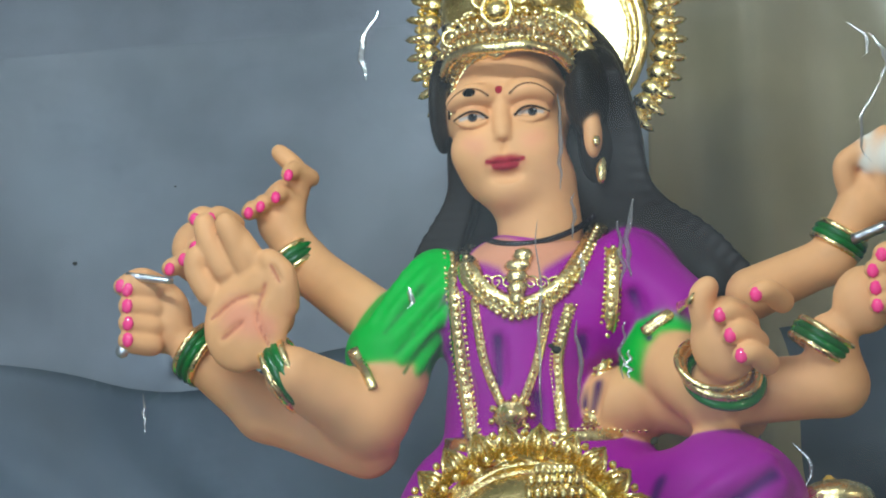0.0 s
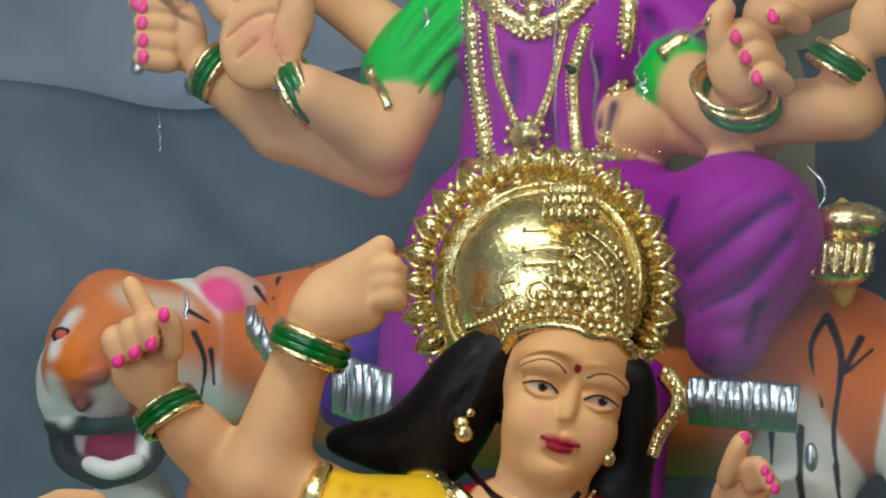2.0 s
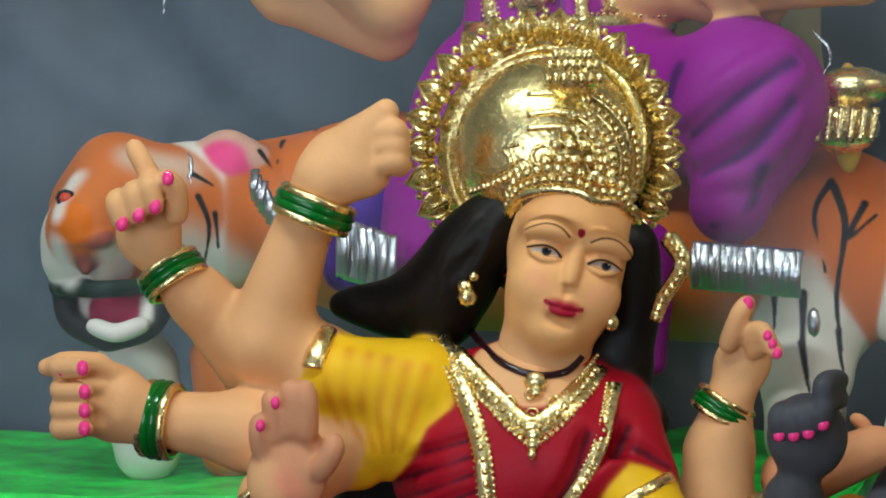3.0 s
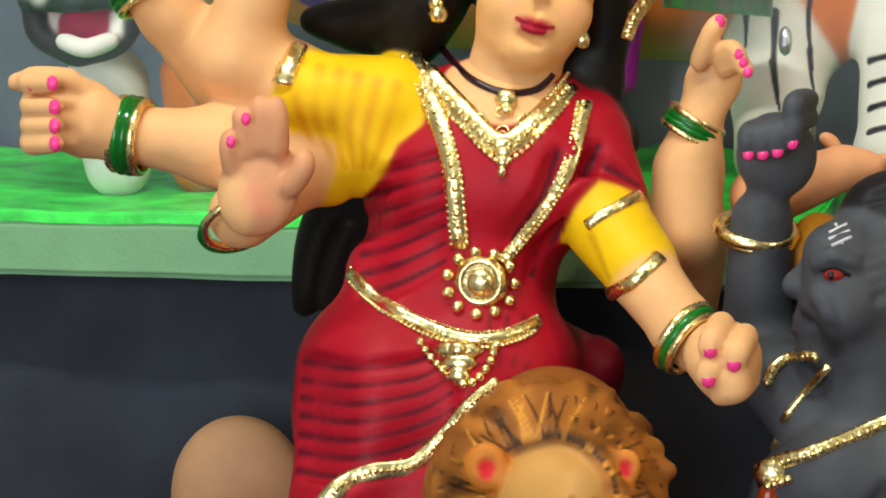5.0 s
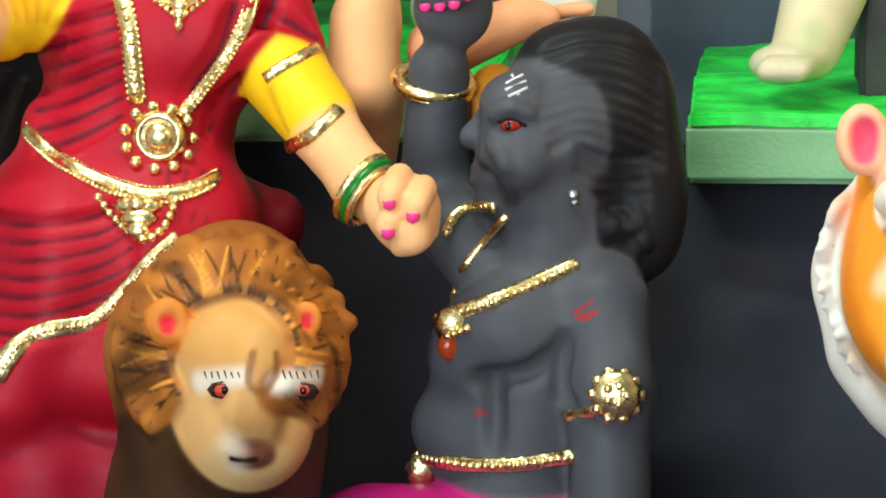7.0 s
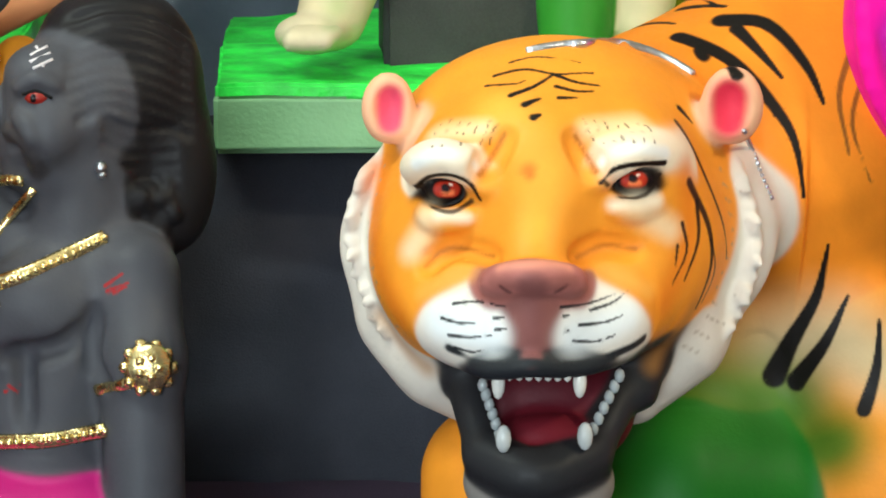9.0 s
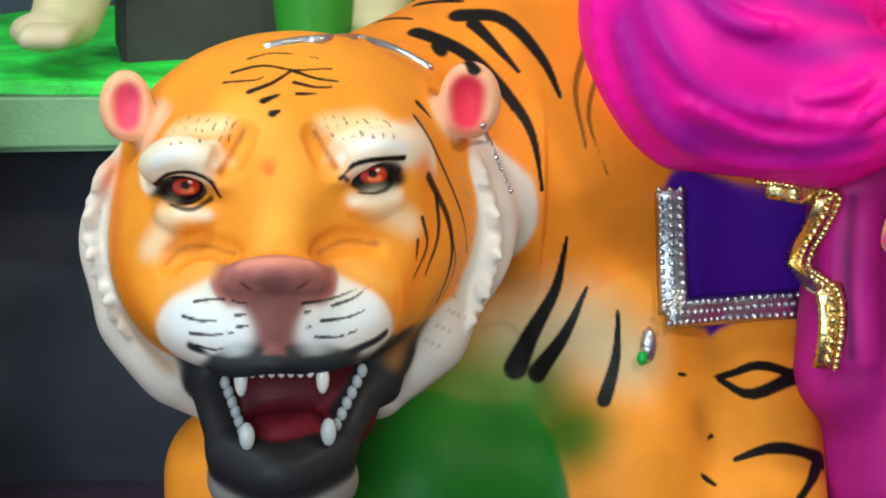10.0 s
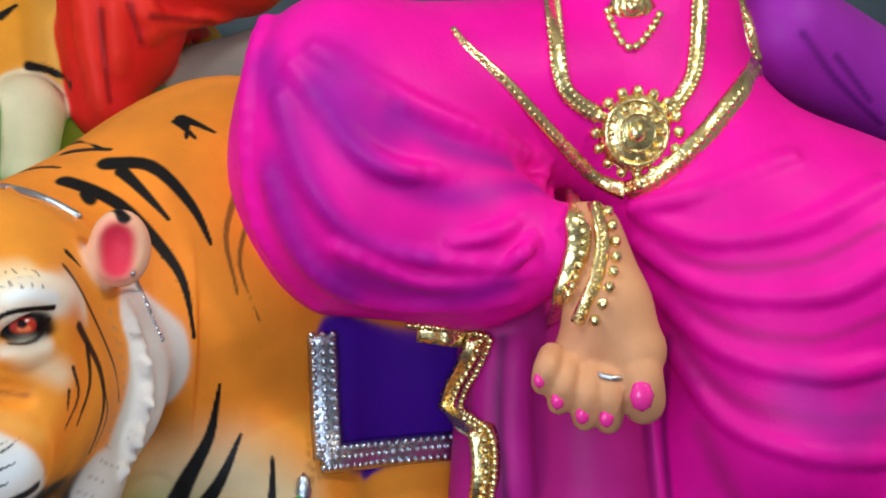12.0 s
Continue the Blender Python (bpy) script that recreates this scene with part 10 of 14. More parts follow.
    s.tube(((0.079, -0.082, 0.018), (0.081, -0.081, 0.013)), 0.0007, 0.0004, mat=PAINT, col="2a2420")
    s.tube(((0.083, -0.076, 0.018), (0.085, -0.075, 0.012)), 0.0007, 0.0004, mat=PAINT, col="2a2420")
    s.tube(((0.088, -0.07, 0.018), (0.089, -0.068, 0.011)), 0.0007, 0.0004, mat=PAINT, col="2a2420")
    s.brush(((0.042, -0.095, 0.034), (0.039, -0.099, 0.012), (0.05, -0.099, 0.004), (0.059, -0.092, 0.016), (0.059, -0.088, 0.033)), 0.0053, 0.0045, "7a4a1c", 0.8, 0.8)
    s.brush(((0.023, -0.089, -0.039), (0.027, -0.083, -0.058)), 0.0196, 0.0161, "e6d2b8", 1, 0.6)
    s.brush(((0.023, -0.087, -0.051), (0.042, -0.09, -0.051)), 0.0036, 0.0036, "201410", 0.6, 1)
    s.brush(((0.063, -0.085, -0.016), (0.058, -0.082, -0.035)), 0.0134, 0.0134, "7a4520", 0.9, 0.6)
    s.limb((-0.031, 0.06, -0.134), (-0.031, 0.06, -0.094), 0.07, 0.07, "3f2814", 0.02)
    s.limb((-0.36, 0.31, -0.134), (-0.36, 0.31, -0.094), 0.07, 0.07, "cf9a70", 0.02)
    return s


cast("lion_statue", sculpt_lion(), (-0.44, 2.14, 1.11), "painted lion idol with brown mane below the crimson goddess", "statue")


def sculpt_demon():
    s = Sculpt(0.003)
    s.blob((0.004, 0, 0.196), (0.0565, 0.0518, 0.0612), "4a4a4f", 0.012)
    s.blob((-0.024, -0.02, 0.191), (0.0273, 0.0353, 0.0414), "4a4a4f", 0.018)
    s.blob((-0.015, -0.045, 0.171), (0.0188, 0.0188, 0.0212), "4a4a4f", 0.02)
    s.blob((-0.026, -0.03, 0.222), (0.0235, 0.0235, 0.0188), "4a4a4f", 0.018)
    s.blob((-0.031, -0.01, 0.157), (0.0273, 0.0282, 0.0273), "4a4a4f", 0.02)
    s.bend(((-0.046, -0.01, 0.209), (-0.056, -0.01, 0.194), (-0.062, -0.01, 0.189)), 0.0075, 0.008, "4a4a4f", 0.006)
    s.blob((-0.051, -0.01, 0.163), (0.0113, 0.0141, 0.0061), "4a4044", 0.005)
    s.blob((-0.053, -0.01, 0.153), (0.0113, 0.0132, 0.0056), "4a4044", 0.005)
    s.bend(((-0.034, -0.054, 0.162), (-0.047, -0.039, 0.16)), 0.0019, 0.0019, "ffffff", 0.004, cut=True)
    s.blob((-0.036, -0.01, 0.137), (0.0207, 0.0212, 0.0122), "4a4a4f", 0.012)
    s.bend(((-0.038, -0.051, 0.21), (-0.024, -0.055, 0.218), (-0.008, -0.053, 0.211)), 0.0047, 0.0038, "4a4a4f", 0.006)
    s.bend(((-0.05, -0.035, 0.175), (-0.038, -0.051, 0.171), (-0.027, -0.053, 0.156), (-0.025, -0.039, 0.143)), 0.0047, 0.0033, "3d3a3c", 0.005)
    s.bend(((-0.04, -0.05, 0.188), (-0.031, -0.059, 0.179), (-0.026, -0.06, 0.167)), 0.0038, 0.0028, "4a4a4f", 0.008)
    s.blob((0.049, 0.03, 0.209), (0.0589, 0.0541, 0.0777), "1d1b1c", 0.014)
    s.blob((0.026, 0.02, 0.252), (0.0518, 0.0471, 0.0353), "1d1b1c", 0.018)
    s.bend(((0.068, 0.03, 0.199), (0.082, 0.03, 0.142), (0.077, 0.03, 0.094)), 0.033, 0.0282, "1d1b1c", 0.014)
    s.bend(((0.032, 0, 0.163), (0.039, 0.02, 0.123), (0.049, 0.02, 0.09)), 0.0235, 0.0235, "1d1b1c", 0.014)
    s.bend(((0.001, -0.02, 0.264), (0.034, -0.017, 0.274), (0.07, -0.005, 0.269), (0.097, 0.018, 0.25)), 0.0028, 0.0019, "ffffff", 0.006, cut=True)
    s.bend(((0.002, -0.027, 0.254), (0.034, -0.024, 0.264), (0.071, -0.012, 0.258), (0.098, 0.008, 0.24)), 0.0028, 0.0019, "ffffff", 0.006, cut=True)
    s.bend(((0.002, -0.034, 0.244), (0.034, -0.028, 0.254), (0.071, -0.016, 0.247), (0.098, 0.003, 0.23)), 0.0028, 0.0019, "ffffff", 0.006, cut=True)
    s.bend(((0.003, -0.042, 0.235), (0.034, -0.03, 0.244), (0.071, -0.018, 0.236), (0.098, 0, 0.219)), 0.0028, 0.0019, "ffffff", 0.006, cut=True)
    s.bend(((0.003, -0.048, 0.225), (0.034, -0.032, 0.234), (0.071, -0.019, 0.225), (0.098, -0.001, 0.209)), 0.0028, 0.0019, "ffffff", 0.006, cut=True)
    s.bend(((0.003, -0.051, 0.215), (0.035, -0.037, 0.224), (0.071, -0.021, 0.214), (0.098, -0.001, 0.199)), 0.0028, 0.0019, "ffffff", 0.006, cut=True)
    s.bend(((0.006, -0.052, 0.205), (0.035, -0.041, 0.214), (0.071, -0.021, 0.203), (0.098, -0.002, 0.188)), 0.0028, 0.0019, "ffffff", 0.006, cut=True)
    s.bend(((0.009, -0.053, 0.195), (0.035, -0.043, 0.204), (0.071, -0.019, 0.191), (0.098, -0.002, 0.178)), 0.0028, 0.0019, "ffffff", 0.006, cut=True)
    s.bend(((0.011, -0.052, 0.184), (0.035, -0.044, 0.194), (0.07, -0.017, 0.18), (0.098, -0.003, 0.168)), 0.0028, 0.0019, "ffffff", 0.006, cut=True)
    s.bend(((0.03, -0.045, 0.184), (0.052, -0.024, 0.173), (0.084, -0.006, 0.174)), 0.0028, 0.0019, "ffffff", 0.006, cut=True)
    s.bend(((0.03, -0.042, 0.174), (0.052, -0.022, 0.163), (0.084, -0.009, 0.164)), 0.0028, 0.0019, "ffffff", 0.006, cut=True)
    s.bend(((0.029, -0.037, 0.163), (0.052, -0.019, 0.152), (0.084, -0.008, 0.154)), 0.0028, 0.0019, "ffffff", 0.006, cut=True)
    s.bend(((0.029, -0.03, 0.152), (0.051, -0.016, 0.141), (0.084, -0.008, 0.143)), 0.0028, 0.0019, "ffffff", 0.006, cut=True)
    s.bend(((0.028, -0.022, 0.141), (0.051, -0.013, 0.131), (0.084, -0.007, 0.133)), 0.0028, 0.0019, "ffffff", 0.006, cut=True)
    s.bend(((0.028, -0.016, 0.13), (0.051, -0.01, 0.12), (0.084, -0.007, 0.122)), 0.0028, 0.0019, "ffffff", 0.006, cut=True)
    s.bend(((0.032, -0.01, 0.122), (0.041, -0.006, 0.122), (0.039, -0.008, 0.099)), 0.0042, 0.0038, "1d1b1c", 0.005)
    s.bend(((0.039, -0.01, 0.129), (0.047, -0.009, 0.111), (0.045, -0.01, 0.106)), 0.0042, 0.0038, "1d1b1c", 0.005)
    s.bend(((0.045, -0.011, 0.129), (0.054, -0.01, 0.112), (0.051, -0.012, 0.114)), 0.0042, 0.0038, "1d1b1c", 0.005)
    s.bend(((0.052, -0.015, 0.119), (0.059, -0.004, 0.124), (0.058, -0.015, 0.113)), 0.0042, 0.0038, "1d1b1c", 0.005)
    s.bend(((0.059, -0.016, 0.12), (0.065, -0.004, 0.102), (0.063, -0.004, 0.111)), 0.0042, 0.0038, "1d1b1c", 0.005)
    s.bend(((0.065, -0.007, 0.124), (0.072, -0.004, 0.108), (0.069, -0.002, 0.091)), 0.0042, 0.0038, "1d1b1c", 0.005)
    s.bend(((0.071, -0.01, 0.115), (0.078, -0.005, 0.115), (0.075, -0.002, 0.09)), 0.0042, 0.0038, "1d1b1c", 0.005)
    s.bend(((0.078, -0.003, 0.129), (0.084, -0.003, 0.101), (0.082, -0.007, 0.107)), 0.0042, 0.0038, "1d1b1c", 0.005)
    s.limb((0.003, 0, 0.13), (0.006, 0.01, 0.077), 0.04, 0.0471, "4a4a4f", 0.02)
    s.blob((0.01, 0.02, 0.017), (0.0777, 0.0565, 0.0706), "4a4a4f", 0.024)
    s.blob((-0.028, -0.03, 0.034), (0.0518, 0.0377, 0.04), "4a4a4f", 0.025)
    s.limb((-0.009, 0.01, 0), (-0.019, 0.01, -0.093), 0.0706, 0.0706, "4a4a4f", 0.025)
    s.blob((-0.067, -0.02, 0.004), (0.0282, 0.033, 0.0377), "4a4a4f", 0.025)
    s.blob((-0.075, 0, -0.057), (0.0377, 0.0424, 0.0377), "4a4a4f", 0.025)
    s.limb((0.051, -0.02, 0.052), (0.059, -0.05, -0.015), 0.0386, 0.0353, "4a4a4f", 0.018)
    s.limb((0.059, -0.05, -0.015), (0.061, -0.06, -0.131), 0.0339, 0.033, "4a4a4f", 0.014)
    s.limb((-0.057, 0.02, 0.085), (-0.075, 0.02, 0.109), 0.0339, 0.032, "4a4a4f", 0.018)
    s.limb((-0.077, 0.03, 0.108), (-0.101, 0.06, 0.139), 0.0311, 0.0292, "4a4a4f", 0.016)
    s.limb((-0.101, 0.06, 0.139), (-0.095, 0.04, 0.242), 0.0301, 0.0264, "4a4a4f", 0.014)
    s.bend(((-0.05, -0.056, -0.009), (-0.007, -0.063, -0.001), (0.016, -0.061, 0.015)), 0.0038, 0.0028, "ffffff", 0.014, cut=True)
    s.bend(((0.021, -0.059, 0.029), (0.018, -0.06, -0.009), (0.03, -0.073, -0.03)), 0.0033, 0.0028, "ffffff", 0.012, cut=True)
    s.bend(((-0.036, -0.05, -0.006), (-0.036, -0.058, -0.066)), 0.0028, 0.0024, "ffffff", 0.014, cut=True)
    s.blob((-0.102, -0.07, -0.058), (0.0038, 0.0038, 0.0038), "4a4a4f", 0.006, cut=True)
    s.blob((-0.082, 0.03, 0.297), (0.0339, 0.0245, 0.0367), "4a4a4f", 0.014)
    s.bend(((-0.091, 0.01, 0.319), (-0.098, -0.025, 0.316), (-0.099, -0.025, 0.3)), 0.0094, 0.0075, "4a4a4f", 0.003)
    s.bead((-0.098, -0.031, 0.3), (0.0056, 0.0028, 0.0068), mat=GLOSS, col="ff3f8e")
    s.bend(((-0.078, 0.01, 0.319), (-0.085, -0.025, 0.317), (-0.087, -0.025, 0.3)), 0.0094, 0.0075, "4a4a4f", 0.003)
    s.bead((-0.086, -0.031, 0.3), (0.0056, 0.0028, 0.0068), mat=GLOSS, col="ff3f8e")
    s.bend(((-0.066, 0.01, 0.322), (-0.073, -0.025, 0.319), (-0.074, -0.025, 0.302)), 0.0094, 0.0075, "4a4a4f", 0.003)
    s.bead((-0.074, -0.031, 0.302), (0.0056, 0.0028, 0.0068), mat=GLOSS, col="ff3f8e")
    s.bend(((-0.054, 0.01, 0.329), (-0.061, -0.025, 0.326), (-0.063, -0.025, 0.309)), 0.0094, 0.0075, "4a4a4f", 0.003)
    s.bead((-0.062, -0.031, 0.309), (0.0056, 0.0028, 0.0068), mat=GLOSS, col="ff3f8e")
    s.bend(((-0.054, 0.01, 0.344), (-0.061, -0.025, 0.341), (-0.063, -0.025, 0.324)), 0.0094, 0.0075, "4a4a4f", 0.003)
    s.bead((-0.062, -0.031, 0.324), (0.0056, 0.0028, 0.0068), mat=GLOSS, col="ff3f8e")
    s.ring((-0.101, 0.05, 0.233), (0.15, -0.35, 0.95), 0.032, 0.0061)
    s.ring((-0.1, 0.05, 0.227), (0.15, -0.35, 0.95), 0.0311, 0.0033)
    s.limb((-0.043, 0, -0.176), (0, 0, -0.176), 0.0753, 0.0753, "b0186c", 0.01)
    s.limb((-0.14, -0.03, -0.174), (0.002, -0.03, -0.174), 0.0706, 0.0706, "b0186c", 0.01)
    s.blob((-0.049, 0.07, 0.214), (0.0273, 0.0188, 0.0339), "d98a20", 0.008)
    s.tube(((-0.082, -0.013, 0.108), (-0.08, -0.013, 0.115), (-0.076, -0.012, 0.122), (-0.07, -0.009, 0.127), (-0.063, -0.007, 0.13), (-0.05, -0.027, 0.133), (-0.038, -0.035, 0.133)), 0.0047, 0.0047, flat=0.6, n=3)
    s.chain(((-0.082, -0.016, 0.108), (-0.079, -0.016, 0.115), (-0.076, -0.014, 0.122), (-0.07, -0.011, 0.127), (-0.062, -0.009, 0.13), (-0.05, -0.029, 0.133), (-0.038, -0.037, 0.134)), 0.0024, 0.0056)
    s.tube(((-0.07, -0.052, 0.046), (-0.054, -0.059, 0.052), (-0.039, -0.061, 0.057), (-0.024, -0.057, 0.063), (-0.008, -0.048, 0.07), (0.01, -0.04, 0.078), (0.029, -0.037, 0.087)), 0.0075, 0.0066, flat=0.4, n=3)
    s.chain(((-0.07, -0.054, 0.047), (-0.054, -0.062, 0.052), (-0.039, -0.064, 0.057), (-0.023, -0.059, 0.064), (-0.007, -0.05, 0.07), (0.01, -0.042, 0.078), (0.029, -0.039, 0.087)), 0.0033, 0.0071)
    s.tube(((-0.029, -0.033, 0.126), (-0.051, -0.012, 0.101), (-0.067, -0.013, 0.079), (-0.077, 0.012, 0.057), (-0.073, -0.049, 0.046)), 0.0038, 0.0038, flat=0.5, n=3)
    s.bead((-0.072, -0.054, 0.037), (0.016, 0.0066, 0.016))
    s.bead((-0.075, -0.056, 0.019), (0.0094, 0.0047, 0.0122), mat=GLOSS, col="a03a12")
    s.chain(((-0.087, -0.03, 0.039), (-0.082, -0.049, 0.033), (-0.077, -0.056, 0.028), (-0.068, -0.061, 0.031), (-0.057, -0.065, 0.036)), 0.0042, 0.0066)
    s.tube(((0.022, -0.06, -0.037), (0.033, -0.069, -0.033), (0.045, -0.086, -0.028), (0.059, -0.089, -0.023), (0.073, -0.087, -0.018), (0.081, -0.083, -0.016), (0.088, -0.076, -0.015)), 0.0052, 0.0052, flat=0.6, n=3)
    s.bead((0.066, -0.089, -0.013), (0.0207, 0.0075, 0.0207), n=10)
    s.bead((0.085, -0.081, -0.015), 0.0052)
    s.bead((0.081, -0.083, -0.026), 0.0052)
    s.bead((0.072, -0.088, -0.032), 0.0052)
    s.bead((0.06, -0.09, -0.032), 0.0052)
    s.bead((0.051, -0.09, -0.025), 0.0052)
    s.bead((0.047, -0.089, -0.013), 0.0052)
    s.bead((0.051, -0.088, -0.002), 0.0052)
    s.bead((0.06, -0.086, 0.005), 0.0052)
    s.bead((0.072, -0.084, 0.004), 0.0052)
    s.bead((0.081, -0.082, -0.003), 0.0052)
    s.bead((0.075, -0.093, -0.013), 0.0042)
    s.bead((0.069, -0.095, -0.02), 0.0042)
    s.bead((0.06, -0.096, -0.017), 0.0042)
    s.bead((0.06, -0.096, -0.007), 0.0042)
    s.bead((0.069, -0.094, -0.005), 0.0042)
    s.tube(((-0.108, -0.008, -0.082), (-0.083, -0.038, -0.081), (-0.061, -0.049, -0.081), (-0.036, -0.059, -0.079), (-0.013, -0.062, -0.077), (0.008, -0.057, -0.074), (0.03, -0.07, -0.068)), 0.0066, 0.0066, flat=0.4, n=3)
    s.chain(((-0.108, -0.008, -0.082), (-0.083, -0.04, -0.08), (-0.06, -0.052, -0.081), (-0.036, -0.062, -0.079), (-0.012, -0.064, -0.076), (0.008, -0.06, -0.074), (0.03, -0.072, -0.068)), 0.0038, 0.0071)
    s.bead((-0.103, -0.012, -0.093), (0.0141, 0.0056, 0.0188))
    s.bead((0.026, -0.036, 0.144), 0.0052, mat=SILVER)
    s.bead((0.027, -0.035, 0.138), 0.0038, mat=SILVER)
    s.bead((-0.024, -0.057, 0.202), (0.0094, 0.0028, 0.0052), mat=GLOSS, col="8a2018")
    s.bead((-0.026, -0.059, 0.202), (0.0028, 0.0024, 0.0038), mat=GLOSS, col="100606")
    s.tube(((-0.035, -0.057, 0.205), (-0.024, -0.057, 0.208), (-0.011, -0.057, 0.202)), 0.0014, 0.0014, mat=PAINT, col="0c0a0a")
    s.tube(((-0.029, -0.047, 0.236), (-0.016, -0.037, 0.243)), 0.0014, 0.0014, mat=PAINT, col="d8d0d2")
    s.tube(((-0.029, -0.052, 0.231), (-0.013, -0.043, 0.238)), 0.0014, 0.0014, mat=PAINT, col="d8d0d2")
    s.tube(((-0.026, -0.057, 0.226), (-0.011, -0.048, 0.233)), 0.0014, 0.0014, mat=PAINT, col="d8d0d2")
    s.tube(((-0.025, -0.037, 0.243), (-0.018, -0.054, 0.227)), 0.0014, 0.0014, mat=PAINT, col="d8d0d2")
    s.brush(((0.03, -0.056, 0.049), (0.044, -0.058, 0.059)), 0.0024, 0.0014, "a01818", 0.6, 0.9)
    s.brush(((0.032, -0.058, 0.045), (0.049, -0.061, 0.052)), 0.0024, 0.0014, "a01818", 0.6, 0.9)
    s.brush(((0.037, -0.061, 0.044), (0.047, -0.062, 0.049)), 0.0024, 0.0014, "a01818", 0.6, 0.9)
    s.brush(((-0.05, -0.051, -0.034), (-0.044, -0.049, -0.039)), 0.0024, 0.0014, "a01818", 0.6, 0.9)
    s.brush(((-0.053, -0.05, -0.039), (-0.042, -0.047, -0.034)), 0.0024, 0.0014, "a01818", 0.6, 0.9)
    s.limb((-0.019, 0.01, -0.142), (-0.019, 0.01, -0.102), 0.06, 0.06, "b0186c", 0.02)
    return s


cast("demon_statue", sculpt_demon(), (-0.19, 2.26, 1.11), "matt black painted demon idol with gilt armlet and necklace", "statue")


def sculpt_tiger():
    s = Sculpt(0.0028)
    s.blob((0, 0, 0.04), (0.1413, 0.0663, 0.1281), "f2982a", 0.03)
    s.blob((-0.002, 0.02, 0.09), (0.117, 0.0663, 0.076), "f2982a", 0.04)
    s.blob((0.003, 0.01, 0.012), (0.1731, 0.0398, 0.1113), "ddd4c6", 0.02)
    s.blob((-0.019, 0.01, -0.052), (0.1347, 0.0353, 0.0618), "ddd4c6", 0.03)
    s.limb((-0.083, 0, -0.081), (-0.047, 0, -0.109), 0.0398, 0.0309, "ddd4c6", 0.03)
    s.limb((0.093, 0, -0.065), (0.062, 0, -0.106), 0.0398, 0.0265, "ddd4c6", 0.03)
    s.blob((-0.006, -0.04, 0.075), (0.0883, 0.0618, 0.0751), "f2982a", 0.05)
    s.blob((-0.056, -0.07, 0.082), (0.0486, 0.0265, 0.0309), "f2982a", 0.04)
    s.blob((0.034, -0.07, 0.082), (0.0486, 0.0265, 0.0309), "f2982a", 0.04)
    s.blob((-0.085, -0.045, 0.015), (0.053, 0.036, 0.05), "f2982a", 0.05)
    s.blob((0.06, -0.045, 0.015), (0.053, 0.036, 0.05), "f2982a", 0.05)
    s.limb((-0.019, -0.082, 0.073), (-0.0287, -0.128, 0.0141), 0.036, 0.026, "f2982a", 0.045)
    s.blob((-0.0743, -0.07, -0.0184), (0.052, 0.045, 0.042), "f2982a", 0.05)
    s.blob((0.0276, -0.07, -0.0199), (0.052, 0.045, 0.042), "f2982a", 0.05)
    s.blob((-0.0662, -0.108, -0.0391), (0.038, 0.03, 0.028), "efe6d8", 0.04)
    s.blob((0.0135, -0.108, -0.0404), (0.038, 0.03, 0.028), "efe6d8", 0.04)
    s.blob((-0.0283, -0.122, -0.0334), (0.032, 0.028, 0.033), "efe6d8", 0.04)
    s.bend(((-0.0623, -0.146, 0.0025), (-0.0468, -0.16, 0.0075), (-0.0318, -0.164, 0.0086), (-0.0157, -0.16, 0.007), (0.0023, -0.146, 0.0025)), 0.0042, 0.0042, "b46e66", 0.012)
    s.limb((-0.0303, -0.146, -0.0013), (-0.0301, -0.143, -0.0522), 0.0145, 0.0105, "8a5650", 0.016)
    s.blob((-0.053, -0.144, -0.0004), (0.01, 0.012, 0.007), "9c6058", 0.012)
    s.blob((-0.0063, -0.144, -0.001), (0.01, 0.012, 0.007), "9c6058", 0.012)
    s.limb((-0.0757, -0.03, -0.0771), (-0.0608, -0.085, -0.1384), 0.0165, 0.0145, "2a2a2c", 0.014)
    s.limb((0.0739, -0.02, -0.0588), (0.0203, -0.085, -0.1402), 0.0165, 0.0145, "2a2a2c", 0.014)
    s.bend(((-0.0608, -0.085, -0.1406), (-0.0241, -0.11, -0.1508), (0.0203, -0.085, -0.1402)), 0.015, 0.015, "2a2a2c", 0.012)
    s.bend(((-0.0552, -0.065, -0.1646), (-0.0198, -0.085, -0.1745), (0.0194, -0.065, -0.1663)), 0.0186, 0.0186, "8f8a84", 0.02)
    s.blob((-0.002, -0.04, -0.114), (0.062, 0.0265, 0.0486), "5a1622", 0.008)
    s.blob((-0.015, -0.13, -0.095), (0.052, 0.03, 0.042), "3a0f16", 0.006, cut=True)
    s.bend(((-0.0883, -0.085, -0.056), (-0.0698, -0.128, -0.0624), (-0.0542, -0.145, -0.0625), (-0.0312, -0.155, -0.0587), (-0.0037, -0.143, -0.062), (0.0257, -0.125, -0.0594), (0.0657, -0.07, -0.0503)), 0.006, 0.006, "26282c", 0.008)
    s.limb((0.078, -0.03, -0.044), (0.0639, -0.05, -0.0987), 0.0125, 0.0125, "232325", 0.012)
    s.blob((-0.012, -0.07, -0.126), (0.036, 0.0265, 0.0165), "6e1c28", 0.01)
    s.blob((-0.1334, -0.035, 0.122), (0.0205, 0.014, 0.0275), "f0b48c", 0.012)
    s.blob((-0.1322, -0.052, 0.1218), (0.0155, 0.015, 0.0225), "ffffff", 0.004, cut=True)
    s.blob((0.134, -0.03, 0.1235), (0.0245, 0.0155, 0.0305), "f0b48c", 0.012)
    s.blob((0.1287, -0.049, 0.123), (0.0195, 0.016, 0.0255), "ffffff", 0.004, cut=True)
